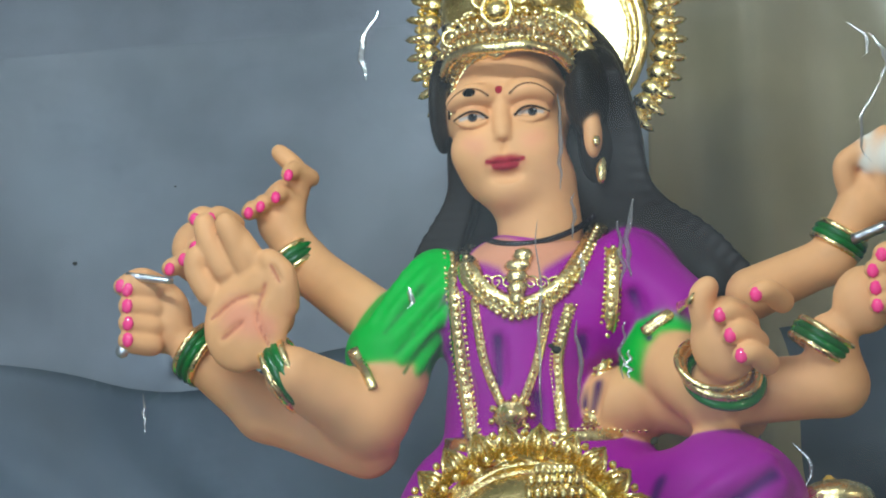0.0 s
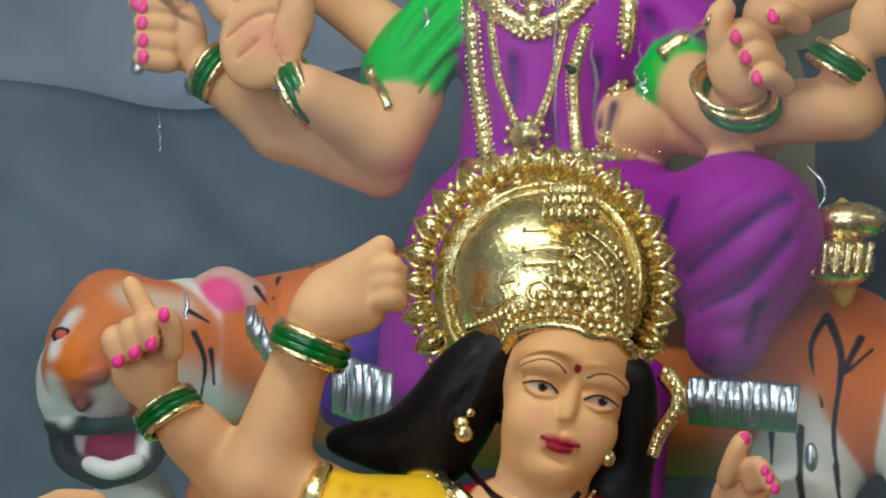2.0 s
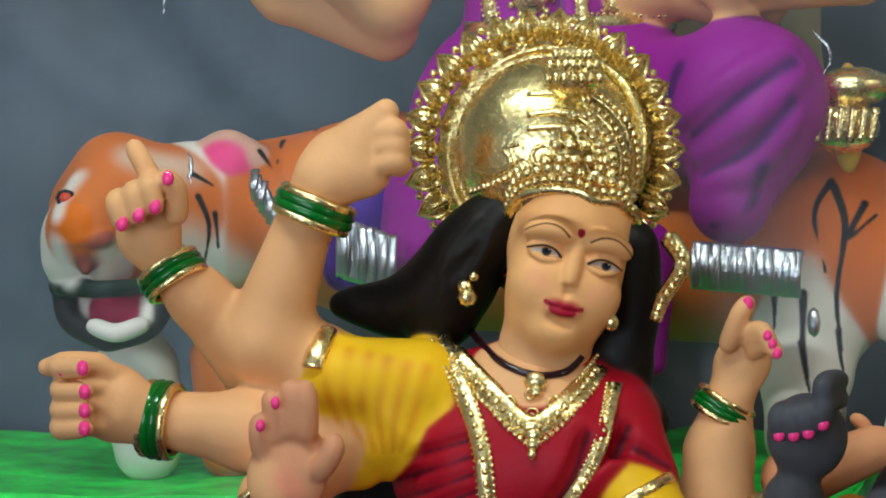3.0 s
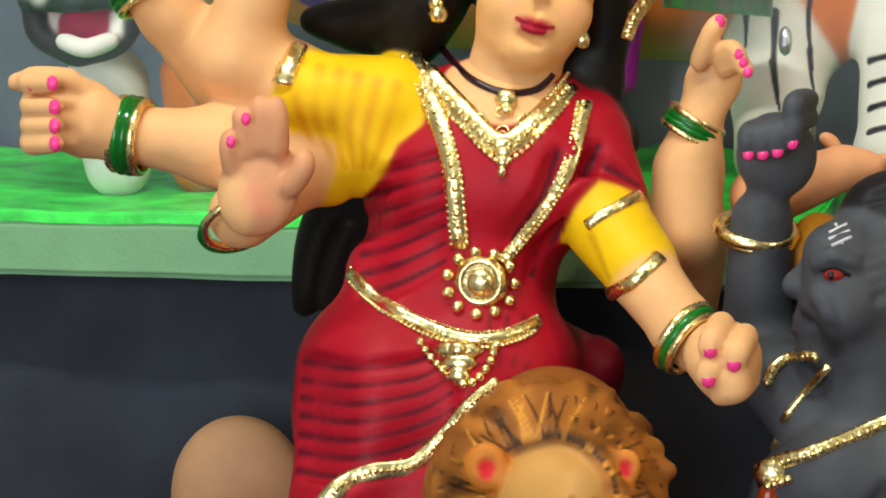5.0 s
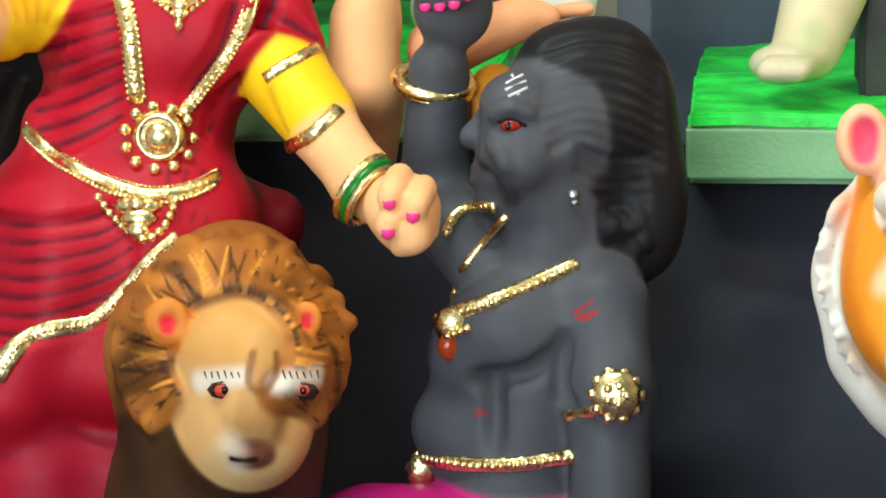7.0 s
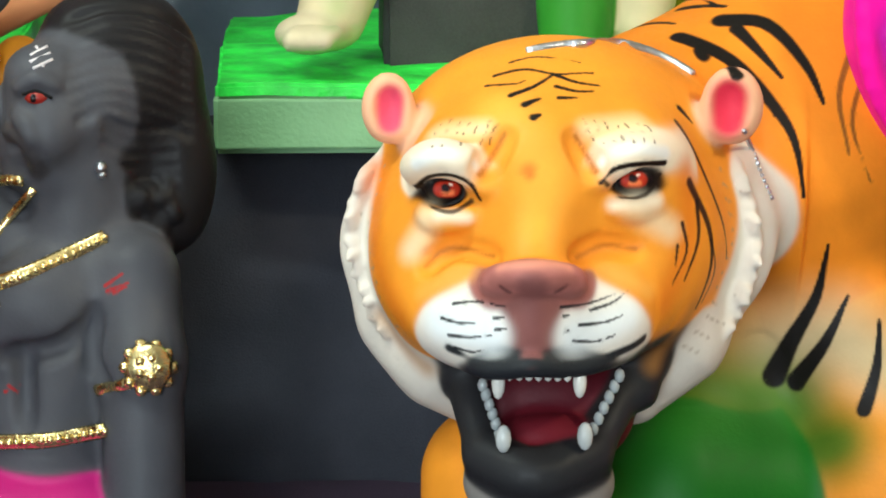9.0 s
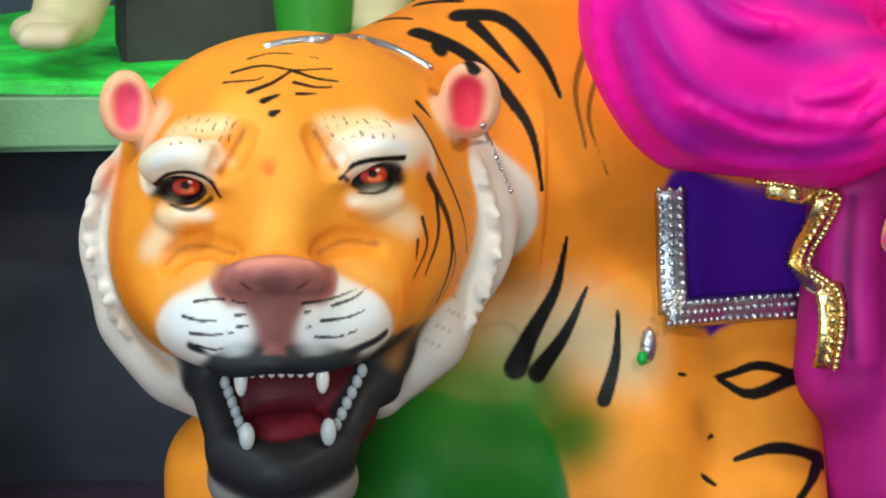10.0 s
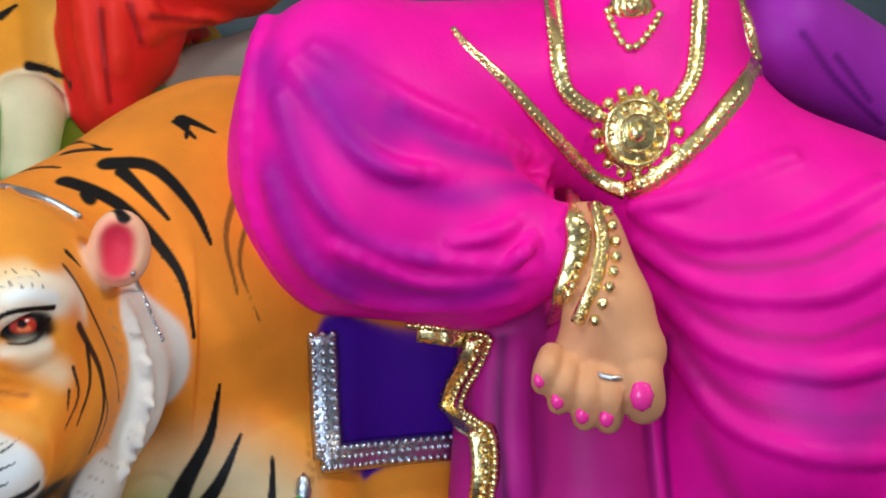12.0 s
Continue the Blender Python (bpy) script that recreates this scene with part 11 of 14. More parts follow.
    s.bend(((-0.1162, -0.082, 0.0799), (-0.097, -0.106, 0.0902), (-0.07, -0.11, 0.0819)), 0.0085, 0.0065, "f4e2c6", 0.014)
    s.bend(((-0.07, -0.11, 0.0819), (-0.0585, -0.108, 0.0647)), 0.006, 0.003, "f2982a", 0.014)
    s.bend(((0.0781, -0.072, 0.0876), (0.0517, -0.102, 0.0937), (0.0229, -0.112, 0.0838)), 0.0085, 0.0065, "f4e2c6", 0.014)
    s.bend(((0.0229, -0.112, 0.0838), (0.0135, -0.108, 0.0699)), 0.006, 0.003, "f2982a", 0.014)
    s.bend(((-0.107, -0.088, 0.0454), (-0.0919, -0.1, 0.0405), (-0.0741, -0.106, 0.0469)), 0.004, 0.003, "f2982a", 0.012)
    s.bend(((0.0321, -0.106, 0.0525), (0.0499, -0.1, 0.0492), (0.0704, -0.085, 0.0573)), 0.004, 0.003, "f2982a", 0.012)
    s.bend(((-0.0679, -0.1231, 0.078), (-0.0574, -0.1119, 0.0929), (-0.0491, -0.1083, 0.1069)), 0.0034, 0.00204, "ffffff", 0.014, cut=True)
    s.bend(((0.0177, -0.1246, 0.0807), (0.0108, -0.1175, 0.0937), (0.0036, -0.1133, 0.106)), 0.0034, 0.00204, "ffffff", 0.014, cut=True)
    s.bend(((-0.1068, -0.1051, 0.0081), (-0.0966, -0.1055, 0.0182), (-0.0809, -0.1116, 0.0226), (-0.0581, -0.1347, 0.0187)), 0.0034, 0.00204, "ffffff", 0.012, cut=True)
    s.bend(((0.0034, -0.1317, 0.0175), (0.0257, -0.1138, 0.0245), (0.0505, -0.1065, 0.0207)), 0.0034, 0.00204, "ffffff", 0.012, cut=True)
    s.blob((-0.0915, -0.0953, 0.0638), (0.017, 0.006, 0.0115), "ffffff", 0.006, cut=True)
    s.blob((-0.0915, -0.0898, 0.0638), (0.0155, 0.0075, 0.0105), "140c0a", 0.002)
    s.blob((0.0484, -0.105, 0.0719), (0.017, 0.006, 0.0115), "ffffff", 0.006, cut=True)
    s.blob((0.0484, -0.0995, 0.0719), (0.0155, 0.0075, 0.0105), "140c0a", 0.002)
    for side, col in (((-0.141, 0, 0.076), (-0.151, 0, 0.026), (-0.13, 0, -0.034), (-0.1, 0, -0.068), (-0.056, 0, -0.106)), "e4dacb"), (((0.131, 0, 0.078), (0.146, 0, 0.02), (0.13, 0, -0.034), (0.099, 0, -0.073), (0.065, 0, -0.103)), "e4dacb"):
        for i, p in enumerate(glide(side, 14)):
            out = np.array((0.014 if p[0] > 0 else -0.014, -0.012 - 0.006 * (i % 2), -0.009)) * (0.9 + 0.25 * math.sin(i * 2.3))
            s.bend((p - out * 0.6, p + out * 0.45 + (0, -0.003, 0), p + out), 0.0052, 0.0014, col, 0.005)
    s.limb((0.112, 0.14, 0.067), (0.272, 0.22, 0.114), 0.1148, 0.1325, "ee8a20", 0.06)
    s.limb((0.272, 0.22, 0.09), (0.619, 0.26, 0.064), 0.1458, 0.1458, "ea8018", 0.06)
    s.limb((0.226, 0.16, 0.055), (0.257, 0.18, -0.105), 0.1148, 0.0928, "ee8a20", 0.06)
    s.limb((0.279, 0.12, -0.086), (0.288, 0.08, -0.272), 0.0707, 0.0574, "f2982a", 0.04)
    s.limb((0.14, 0.16, -0.07), (0.116, 0.12, -0.278), 0.0751, 0.0574, "f2982a", 0.04)
    s.limb((0.398, 0.2, -0.1), (0.394, 0.1, -0.23), 0.0883, 0.0707, "f2982a", 0.05)
    s.limb((-0.043, 0.05, -0.197), (-0.036, 0.03, -0.253), 0.0309, 0.0398, "f2982a", 0.02)
    s.limb((0.111, 0.09, -0.208), (0.296, 0.12, -0.233), 0.0751, 0.0486, "1f661a", 0.05)
    s.brush(((0.191, 0.086, -0.089), (0.233, 0.06, -0.076), (0.278, 0.048, -0.094)), 0.0839, 0.0574, "cfc49a", 1, 0.8)
    s.brush(((0.126, 0.068, -0.123), (0.2, 0.084, -0.137)), 0.0751, 0.0663, "2f7a22", 0.9, 0.9)
    s.brush(((0.181, 0.051, -0.168), (0.242, 0.05, -0.16)), 0.0663, 0.0486, "1c6a18", 0.9, 0.9)
    # face shading brushed into the colour: darker sides, paler forehead and brows
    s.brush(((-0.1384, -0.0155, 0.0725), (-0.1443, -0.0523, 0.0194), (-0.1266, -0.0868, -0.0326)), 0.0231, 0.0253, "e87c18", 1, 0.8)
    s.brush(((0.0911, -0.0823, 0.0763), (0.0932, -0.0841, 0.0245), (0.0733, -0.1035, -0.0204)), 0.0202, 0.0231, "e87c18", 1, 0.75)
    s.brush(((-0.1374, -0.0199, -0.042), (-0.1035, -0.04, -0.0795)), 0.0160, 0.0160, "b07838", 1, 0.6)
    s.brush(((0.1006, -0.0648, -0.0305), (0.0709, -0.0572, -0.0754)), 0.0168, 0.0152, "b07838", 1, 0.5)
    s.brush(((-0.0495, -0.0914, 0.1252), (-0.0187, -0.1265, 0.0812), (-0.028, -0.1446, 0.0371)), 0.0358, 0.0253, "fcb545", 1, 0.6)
    s.brush(((-0.1076, -0.1007, 0.0437), (-0.1179, -0.0915, 0.0194)), 0.0219, 0.0189, "f3dcb4", 1, 0.75)
    s.brush(((0.0508, -0.1104, 0.0528), (0.0781, -0.0926, 0.0343)), 0.0210, 0.0189, "f3dcb4", 1, 0.7)
    s.brush(((-0.0973, -0.1063, 0.0472), (-0.0767, -0.1142, 0.0448)), 0.0109, 0.0084, "f8ead0", 1, 0.8)
    s.brush(((0.0333, -0.1142, 0.0551), (0.0671, -0.1004, 0.0567)), 0.0109, 0.0109, "f8ead0", 1, 0.8)
    s.brush(((-0.0997, -0.0784, 0.1033), (-0.0648, -0.098, 0.1109)), 0.0202, 0.0152, "fbdca8", 1, 0.8)
    s.brush(((0.015, -0.1065, 0.1109), (0.0528, -0.0935, 0.1118)), 0.0168, 0.0194, "fbdca8", 1, 0.8)
    s.brush(((-0.1159, -0.1072, 0.0855), (-0.0956, -0.1207, 0.094), (-0.0713, -0.1113, 0.0846)), 0.0093, 0.0072, "f2efe8", 0.9, 1)
    s.brush(((0.0238, -0.1151, 0.0874), (0.0476, -0.1182, 0.0976), (0.0732, -0.1017, 0.0927)), 0.0076, 0.0093, "f2efe8", 0.9, 1)
    s.brush(((-0.097, -0.1311, -0.0309), (-0.0627, -0.1491, -0.0373)), 0.0261, 0.0253, "eef1f0", 0.85, 0.95)
    s.brush(((0.0018, -0.1513, -0.038), (0.0418, -0.1322, -0.027)), 0.0253, 0.0210, "eef1f0", 0.85, 0.95)
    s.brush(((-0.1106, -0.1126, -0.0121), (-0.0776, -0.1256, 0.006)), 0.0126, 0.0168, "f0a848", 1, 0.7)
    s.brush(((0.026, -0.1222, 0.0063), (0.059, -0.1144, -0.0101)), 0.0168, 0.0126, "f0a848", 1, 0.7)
    s.brush(((-0.0602, -0.1625, 0.003), (-0.0327, -0.1738, 0.0033), (-0.0015, -0.163, 0.003)), 0.0084, 0.0084, "9c6058", 0.7, 0.8)
    s.brush(((-0.0326, -0.1728, 0.001), (-0.0318, -0.1619, -0.0518)), 0.0160, 0.0109, "86524e", 0.6, 0.9)
    s.brush(((-0.0552, -0.1626, 0.0146), (-0.0323, -0.1704, 0.0177), (-0.0053, -0.1602, 0.0144)), 0.0084, 0.0084, "e89a80", 1, 0.75)
    s.brush(((-0.0491, -0.1633, -0.0041), (-0.0554, -0.1648, 0.0003)), 0.0038, 0.0025, "4a2624", 0.9, 0.8)
    s.brush(((-0.0141, -0.165, -0.0036), (-0.0075, -0.1657, 0.0006)), 0.0038, 0.0025, "4a2624", 0.9, 0.8)
    s.brush(((-0.0909, -0.1313, -0.0505), (-0.0708, -0.1434, -0.0607), (-0.032, -0.164, -0.0564), (-0.0048, -0.1542, -0.0602), (0.0241, -0.1389, -0.0581), (0.0564, -0.118, -0.046)), 0.0055, 0.0055, "2c2e30", 0.6, 1)
    # crease shade brushed in brown along the frown and cheek grooves
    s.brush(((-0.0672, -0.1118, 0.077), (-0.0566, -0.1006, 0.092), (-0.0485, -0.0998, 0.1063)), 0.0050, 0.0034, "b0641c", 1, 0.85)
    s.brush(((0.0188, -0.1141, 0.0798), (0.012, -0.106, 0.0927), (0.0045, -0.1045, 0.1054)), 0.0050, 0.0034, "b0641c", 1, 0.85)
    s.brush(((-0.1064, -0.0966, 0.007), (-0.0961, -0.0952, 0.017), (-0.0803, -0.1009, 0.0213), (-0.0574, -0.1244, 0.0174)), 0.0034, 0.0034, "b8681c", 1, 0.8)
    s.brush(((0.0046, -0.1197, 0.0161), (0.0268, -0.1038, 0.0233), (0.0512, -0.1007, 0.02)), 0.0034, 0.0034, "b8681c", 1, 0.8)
    s.brush(((-0.032, -0.1251, 0.0812), (-0.0313, -0.1261, 0.0788)), 0.0109, 0.0076, "e0560c", 1, 0.65)
    s.brush(((-0.1321, -0.038, 0.1299), (-0.1323, -0.0388, 0.1114)), 0.0160, 0.0143, "e8506c", 0.6, 1)
    s.brush(((0.131, -0.034, 0.1312), (0.1302, -0.0342, 0.1114)), 0.0210, 0.0194, "e0344c", 0.6, 1)
    s.brush(((-0.0954, -0.097, 0.0649), (-0.087, -0.0969, 0.0648)), 0.0072, 0.0072, "c03018", 0.35, 1)
    s.brush(((-0.0933, -0.0971, 0.0619), (-0.0874, -0.097, 0.0623)), 0.0034, 0.0034, "f6824a", 0.7, 0.9)
    s.brush(((-0.0925, -0.0971, 0.0661), (-0.0916, -0.0972, 0.0657)), 0.0040, 0.0040, "1a0404", 0.4, 1)
    # painted eye highlight, a pale dot
    s.brush(((-0.0882, -0.0963, 0.0686), (-0.0878, -0.0963, 0.0686)), 0.0017, 0.0013, "ffe0c8", 0.5, 1)
    s.brush(((0.0444, -0.1067, 0.0729), (0.0529, -0.1067, 0.0729)), 0.0072, 0.0072, "c03018", 0.35, 1)
    s.brush(((0.0465, -0.1068, 0.0699), (0.0525, -0.1067, 0.0703)), 0.0034, 0.0034, "f6824a", 0.7, 0.9)
    s.brush(((0.0473, -0.1068, 0.0742), (0.0482, -0.1069, 0.0738)), 0.0040, 0.0040, "1a0404", 0.4, 1)
    # painted highlight of the other eye
    s.brush(((0.0517, -0.106, 0.0766), (0.0521, -0.106, 0.0766)), 0.0017, 0.0013, "ffe0c8", 0.5, 1)
    s.brush(((-0.1138, -0.0836, 0.0655), (-0.1047, -0.1075, 0.0753), (-0.0894, -0.1184, 0.0774), (-0.0743, -0.1172, 0.07), (-0.0674, -0.1139, 0.0586)), 0.0034, 0.0021, "1a100a", 0.5, 1)
    s.brush(((-0.1105, -0.0861, 0.0657), (-0.1011, -0.0986, 0.0515), (-0.087, -0.1101, 0.0496), (-0.0737, -0.1078, 0.0572)), 0.0025, 0.0038, "241810", 0.7, 0.9)
    s.brush(((0.0219, -0.1203, 0.0719), (0.0322, -0.1231, 0.0821), (0.0499, -0.1171, 0.0853), (0.0725, -0.1008, 0.0849)), 0.0025, 0.0034, "1a100a", 0.5, 1)
    s.brush(((0.0258, -0.1203, 0.0718), (0.0389, -0.11, 0.0605), (0.0584, -0.1011, 0.0612), (0.0694, -0.0982, 0.0762)), 0.0029, 0.0025, "241810", 0.7, 0.9)
    s.brush(((-0.1033, -0.1151, 0.0986), (-0.0996, -0.0766, 0.1049), (-0.0943, -0.0736, 0.1123)), 0.0013, 0.0007, "5a3c20", 0.6, 0.85)
    s.brush(((0.0177, -0.1082, 0.1022), (0.0137, -0.1068, 0.1105), (0.0108, -0.1017, 0.1187)), 0.0013, 0.0007, "5a3c20", 0.6, 0.85)
    s.brush(((-0.0963, -0.1175, 0.0992), (-0.0914, -0.0831, 0.1074), (-0.0873, -0.0774, 0.1155)), 0.0013, 0.0007, "5a3c20", 0.6, 0.85)
    s.brush(((0.0249, -0.1125, 0.1012), (0.0216, -0.1038, 0.112), (0.0186, -0.1002, 0.1177)), 0.0013, 0.0007, "5a3c20", 0.6, 0.85)
    s.brush(((-0.0892, -0.1178, 0.0996), (-0.0833, -0.0896, 0.107), (-0.0804, -0.0842, 0.1151)), 0.0013, 0.0007, "5a3c20", 0.6, 0.85)
    s.brush(((0.0324, -0.1142, 0.1021), (0.0295, -0.102, 0.1105), (0.0265, -0.0986, 0.1166)), 0.0013, 0.0007, "5a3c20", 0.6, 0.85)
    s.brush(((-0.082, -0.1156, 0.0997), (-0.0789, -0.093, 0.1064), (-0.0735, -0.0894, 0.1146)), 0.0013, 0.0007, "5a3c20", 0.6, 0.85)
    s.brush(((0.0397, -0.1171, 0.101), (0.0376, -0.0985, 0.1119), (0.0344, -0.0968, 0.1156)), 0.0013, 0.0007, "5a3c20", 0.6, 0.85)
    s.brush(((-0.0743, -0.1064, 0.0994), (-0.0706, -0.0963, 0.1087), (-0.0667, -0.0942, 0.114)), 0.0013, 0.0007, "5a3c20", 0.6, 0.85)
    s.brush(((0.0475, -0.1158, 0.1017), (0.0454, -0.0975, 0.1105), (0.0423, -0.095, 0.1146)), 0.0013, 0.0007, "5a3c20", 0.6, 0.85)
    s.brush(((-0.0669, -0.1033, 0.0995), (-0.0625, -0.101, 0.1081), (-0.0595, -0.0953, 0.117)), 0.0013, 0.0007, "5a3c20", 0.6, 0.85)
    s.brush(((0.0555, -0.1124, 0.1022), (0.0536, -0.0933, 0.1118), (0.0503, -0.0928, 0.1135)), 0.0013, 0.0007, "5a3c20", 0.6, 0.85)
    s.brush(((-0.0595, -0.1001, 0.0996), (-0.0578, -0.1006, 0.1072), (-0.0526, -0.0992, 0.1164)), 0.0013, 0.0007, "5a3c20", 0.6, 0.85)
    s.brush(((0.0638, -0.1079, 0.1005), (0.0616, -0.0918, 0.1104), (0.0583, -0.0904, 0.1124)), 0.0013, 0.0007, "5a3c20", 0.6, 0.85)
    s.brush(((-0.0882, -0.1328, -0.0165), (-0.0705, -0.1426, -0.0137), (-0.0498, -0.1548, -0.0165)), 0.0018, 0.0008, "14161a", 0.5, 0.95)
    s.brush(((-0.097, -0.1305, -0.0276), (-0.0829, -0.1399, -0.0303), (-0.07, -0.1464, -0.0287)), 0.0018, 0.0008, "14161a", 0.5, 0.95)
    s.brush(((-0.0918, -0.1345, -0.0398), (-0.0769, -0.1426, -0.0405), (-0.0607, -0.1498, -0.038)), 0.0018, 0.0008, "14161a", 0.5, 0.95)
    s.brush(((-0.0869, -0.1345, -0.0492), (-0.0747, -0.1396, -0.052), (-0.0666, -0.1441, -0.0497)), 0.0018, 0.0008, "14161a", 0.5, 0.95)
    s.brush(((-0.0595, -0.1507, -0.0253), (-0.0522, -0.1538, -0.0242)), 0.0018, 0.0008, "14161a", 0.5, 0.95)
    s.brush(((-0.0579, -0.1513, -0.0337), (-0.0506, -0.1544, -0.0325)), 0.0018, 0.0008, "14161a", 0.5, 0.95)
    s.brush(((-0.0099, -0.1551, -0.0163), (0.0131, -0.143, -0.0149), (0.0383, -0.1262, -0.0082)), 0.0018, 0.0008, "14161a", 0.5, 0.95)
    s.brush(((0.0039, -0.1507, -0.0305), (0.0238, -0.1418, -0.0296), (0.0396, -0.133, -0.0252)), 0.0018, 0.0008, "14161a", 0.5, 0.95)
    s.brush(((-0.0003, -0.1513, -0.0422), (0.0172, -0.1442, -0.0436), (0.0327, -0.1379, -0.0397)), 0.0018, 0.0008, "14161a", 0.5, 0.95)
    s.brush(((-0.0082, -0.1548, -0.023), (-0.0003, -0.1515, -0.0228)), 0.0018, 0.0008, "14161a", 0.5, 0.95)
    s.brush(((-0.0065, -0.1544, -0.034), (0.0039, -0.1507, -0.0339)), 0.0018, 0.0008, "14161a", 0.5, 0.95)
    s.brush(((0.0129, -0.145, -0.0201), (0.0311, -0.1338, -0.0156), (0.0452, -0.1218, -0.0068)), 0.0018, 0.0008, "14161a", 0.5, 0.95)
    s.brush(((0.0865, -0.0612, 0.1127), (0.1068, -0.0554, 0.0781), (0.1229, -0.0468, 0.042), (0.1311, -0.033, 0.0048)), 0.0042, 0.0015, "1a1612", 0.5, 0.95)
    s.brush(((0.0946, -0.0794, 0.0682), (0.111, -0.0667, 0.0354), (0.1143, -0.0608, -0.0004), (0.1036, -0.0593, -0.0313)), 0.0055, 0.0019, "1a1612", 0.5, 0.95)
    s.brush(((0.101, -0.0745, 0.0529), (0.1021, -0.0768, 0.0236), (0.0906, -0.0879, -0.0054)), 0.0034, 0.0012, "1a1612", 0.5, 0.95)
    s.brush(((0.0885, -0.0859, 0.0378), (0.0921, -0.0858, 0.016), (0.0792, -0.0979, -0.0083)), 0.0025, 0.0009, "1a1612", 0.5, 0.95)
    s.brush(((0.0845, -0.0906, 0.021), (0.0822, -0.0946, 0.0042)), 0.0021, 0.0007, "1a1612", 0.5, 0.95)
    s.brush(((0.1136, -0.0649, 0.0221), (0.1186, -0.0506, -0.0062), (0.109, -0.0532, -0.0278)), 0.0025, 0.0009, "1a1612", 0.5, 0.95)
    s.brush(((-0.1354, -0.0187, 0.0762), (-0.1441, -0.0146, 0.0716)), 0.0021, 0.0008, "a89a86", 0.8, 0.6)
    s.brush(((0.1255, -0.0287, 0.0739), (0.1402, -0.021, 0.0668)), 0.0021, 0.0008, "a08c74", 0.8, 0.6)
    s.brush(((-0.1387, -0.0217, 0.0651), (-0.1473, -0.0168, 0.0604)), 0.0021, 0.0008, "a89a86", 0.8, 0.6)
    s.brush(((0.1277, -0.0305, 0.0625), (0.1429, -0.0197, 0.0551)), 0.0021, 0.0008, "a08c74", 0.8, 0.6)
    s.brush(((-0.142, -0.0244, 0.054), (-0.1506, -0.0157, 0.0488)), 0.0021, 0.0008, "a89a86", 0.8, 0.6)
    s.brush(((0.13, -0.0316, 0.051), (0.1457, -0.0181, 0.0433)), 0.0021, 0.0008, "a08c74", 0.8, 0.6)
    s.brush(((-0.1453, -0.0257, 0.0428), (-0.1538, -0.0164, 0.0375)), 0.0021, 0.0008, "a89a86", 0.8, 0.6)
    s.brush(((0.1325, -0.0316, 0.0394), (0.1483, -0.0179, 0.0316)), 0.0021, 0.0008, "a08c74", 0.8, 0.6)
    s.brush(((-0.1484, -0.0237, 0.0311), (-0.157, -0.0165, 0.0261)), 0.0021, 0.0008, "a89a86", 0.8, 0.6)
    s.brush(((0.1354, -0.0291, 0.0275), (0.1511, -0.0164, 0.0197)), 0.0021, 0.0008, "a08c74", 0.8, 0.6)
    s.brush(((-0.1494, -0.0237, 0.0197), (-0.1581, -0.0187, 0.0148)), 0.0021, 0.0008, "a89a86", 0.8, 0.6)
    s.brush(((0.1357, -0.0282, 0.0158), (0.1511, -0.0172, 0.0081)), 0.0021, 0.0008, "a08c74", 0.8, 0.6)
    s.brush(((-0.1473, -0.0407, 0.0103), (-0.1555, -0.0178, 0.0032)), 0.0021, 0.0008, "a89a86", 0.8, 0.6)
    s.brush(((0.1313, -0.0325, 0.0048), (0.1475, -0.0164, -0.0037)), 0.0021, 0.0008, "a08c74", 0.8, 0.6)
    s.brush(((-0.1451, -0.0529, 0.0004), (-0.1529, -0.0166, -0.0085)), 0.0021, 0.0008, "a89a86", 0.8, 0.6)
    s.brush(((0.1276, -0.0329, -0.0067), (0.1439, -0.0156, -0.0154)), 0.0021, 0.0008, "a08c74", 0.8, 0.6)
    s.brush(((-0.1427, -0.0585, -0.0102), (-0.1505, -0.0207, -0.0195)), 0.0021, 0.0008, "a89a86", 0.8, 0.6)
    s.brush(((0.124, -0.0324, -0.0184), (0.1399, -0.0172, -0.0269)), 0.0021, 0.0008, "a08c74", 0.8, 0.6)
    s.brush(((-0.1402, -0.058, -0.0217), (-0.1479, -0.0224, -0.0308)), 0.0021, 0.0008, "a89a86", 0.8, 0.6)
    s.brush(((0.1201, -0.0339, -0.0297), (0.1363, -0.0167, -0.0387)), 0.0021, 0.0008, "a08c74", 0.8, 0.6)
    s.brush(((-0.1367, -0.0273, -0.0374), (-0.1452, -0.0172, -0.0432)), 0.0021, 0.0008, "a89a86", 0.8, 0.6)
    s.brush(((0.116, -0.0365, -0.041), (0.1319, -0.0213, -0.0497)), 0.0021, 0.0008, "a08c74", 0.8, 0.6)
    s.brush(((-0.1273, -0.0674, -0.0432), (-0.1345, -0.0217, -0.0542)), 0.0021, 0.0008, "a89a86", 0.8, 0.6)
    s.brush(((0.1055, -0.0436, -0.0514), (0.1208, -0.0318, -0.0597)), 0.0021, 0.0008, "a08c74", 0.8, 0.6)
    s.brush(((-0.1167, -0.0703, -0.0543), (-0.1237, -0.0261, -0.0653)), 0.0021, 0.0008, "a89a86", 0.8, 0.6)
    s.brush(((0.0959, -0.0451, -0.0626), (0.1106, -0.037, -0.0704)), 0.0021, 0.0008, "a08c74", 0.8, 0.6)
    s.brush(((-0.0408, -0.0467, 0.1576), (-0.02, -0.0469, 0.1619), (0.0141, -0.0536, 0.1577)), 0.0017, 0.0008, "171310", 0.4, 1)
    s.brush(((-0.0531, -0.0552, 0.1478), (-0.0297, -0.059, 0.153), (-0.0067, -0.0672, 0.1499), (0.0219, -0.0622, 0.1504)), 0.0021, 0.0011, "171310", 0.4, 1)
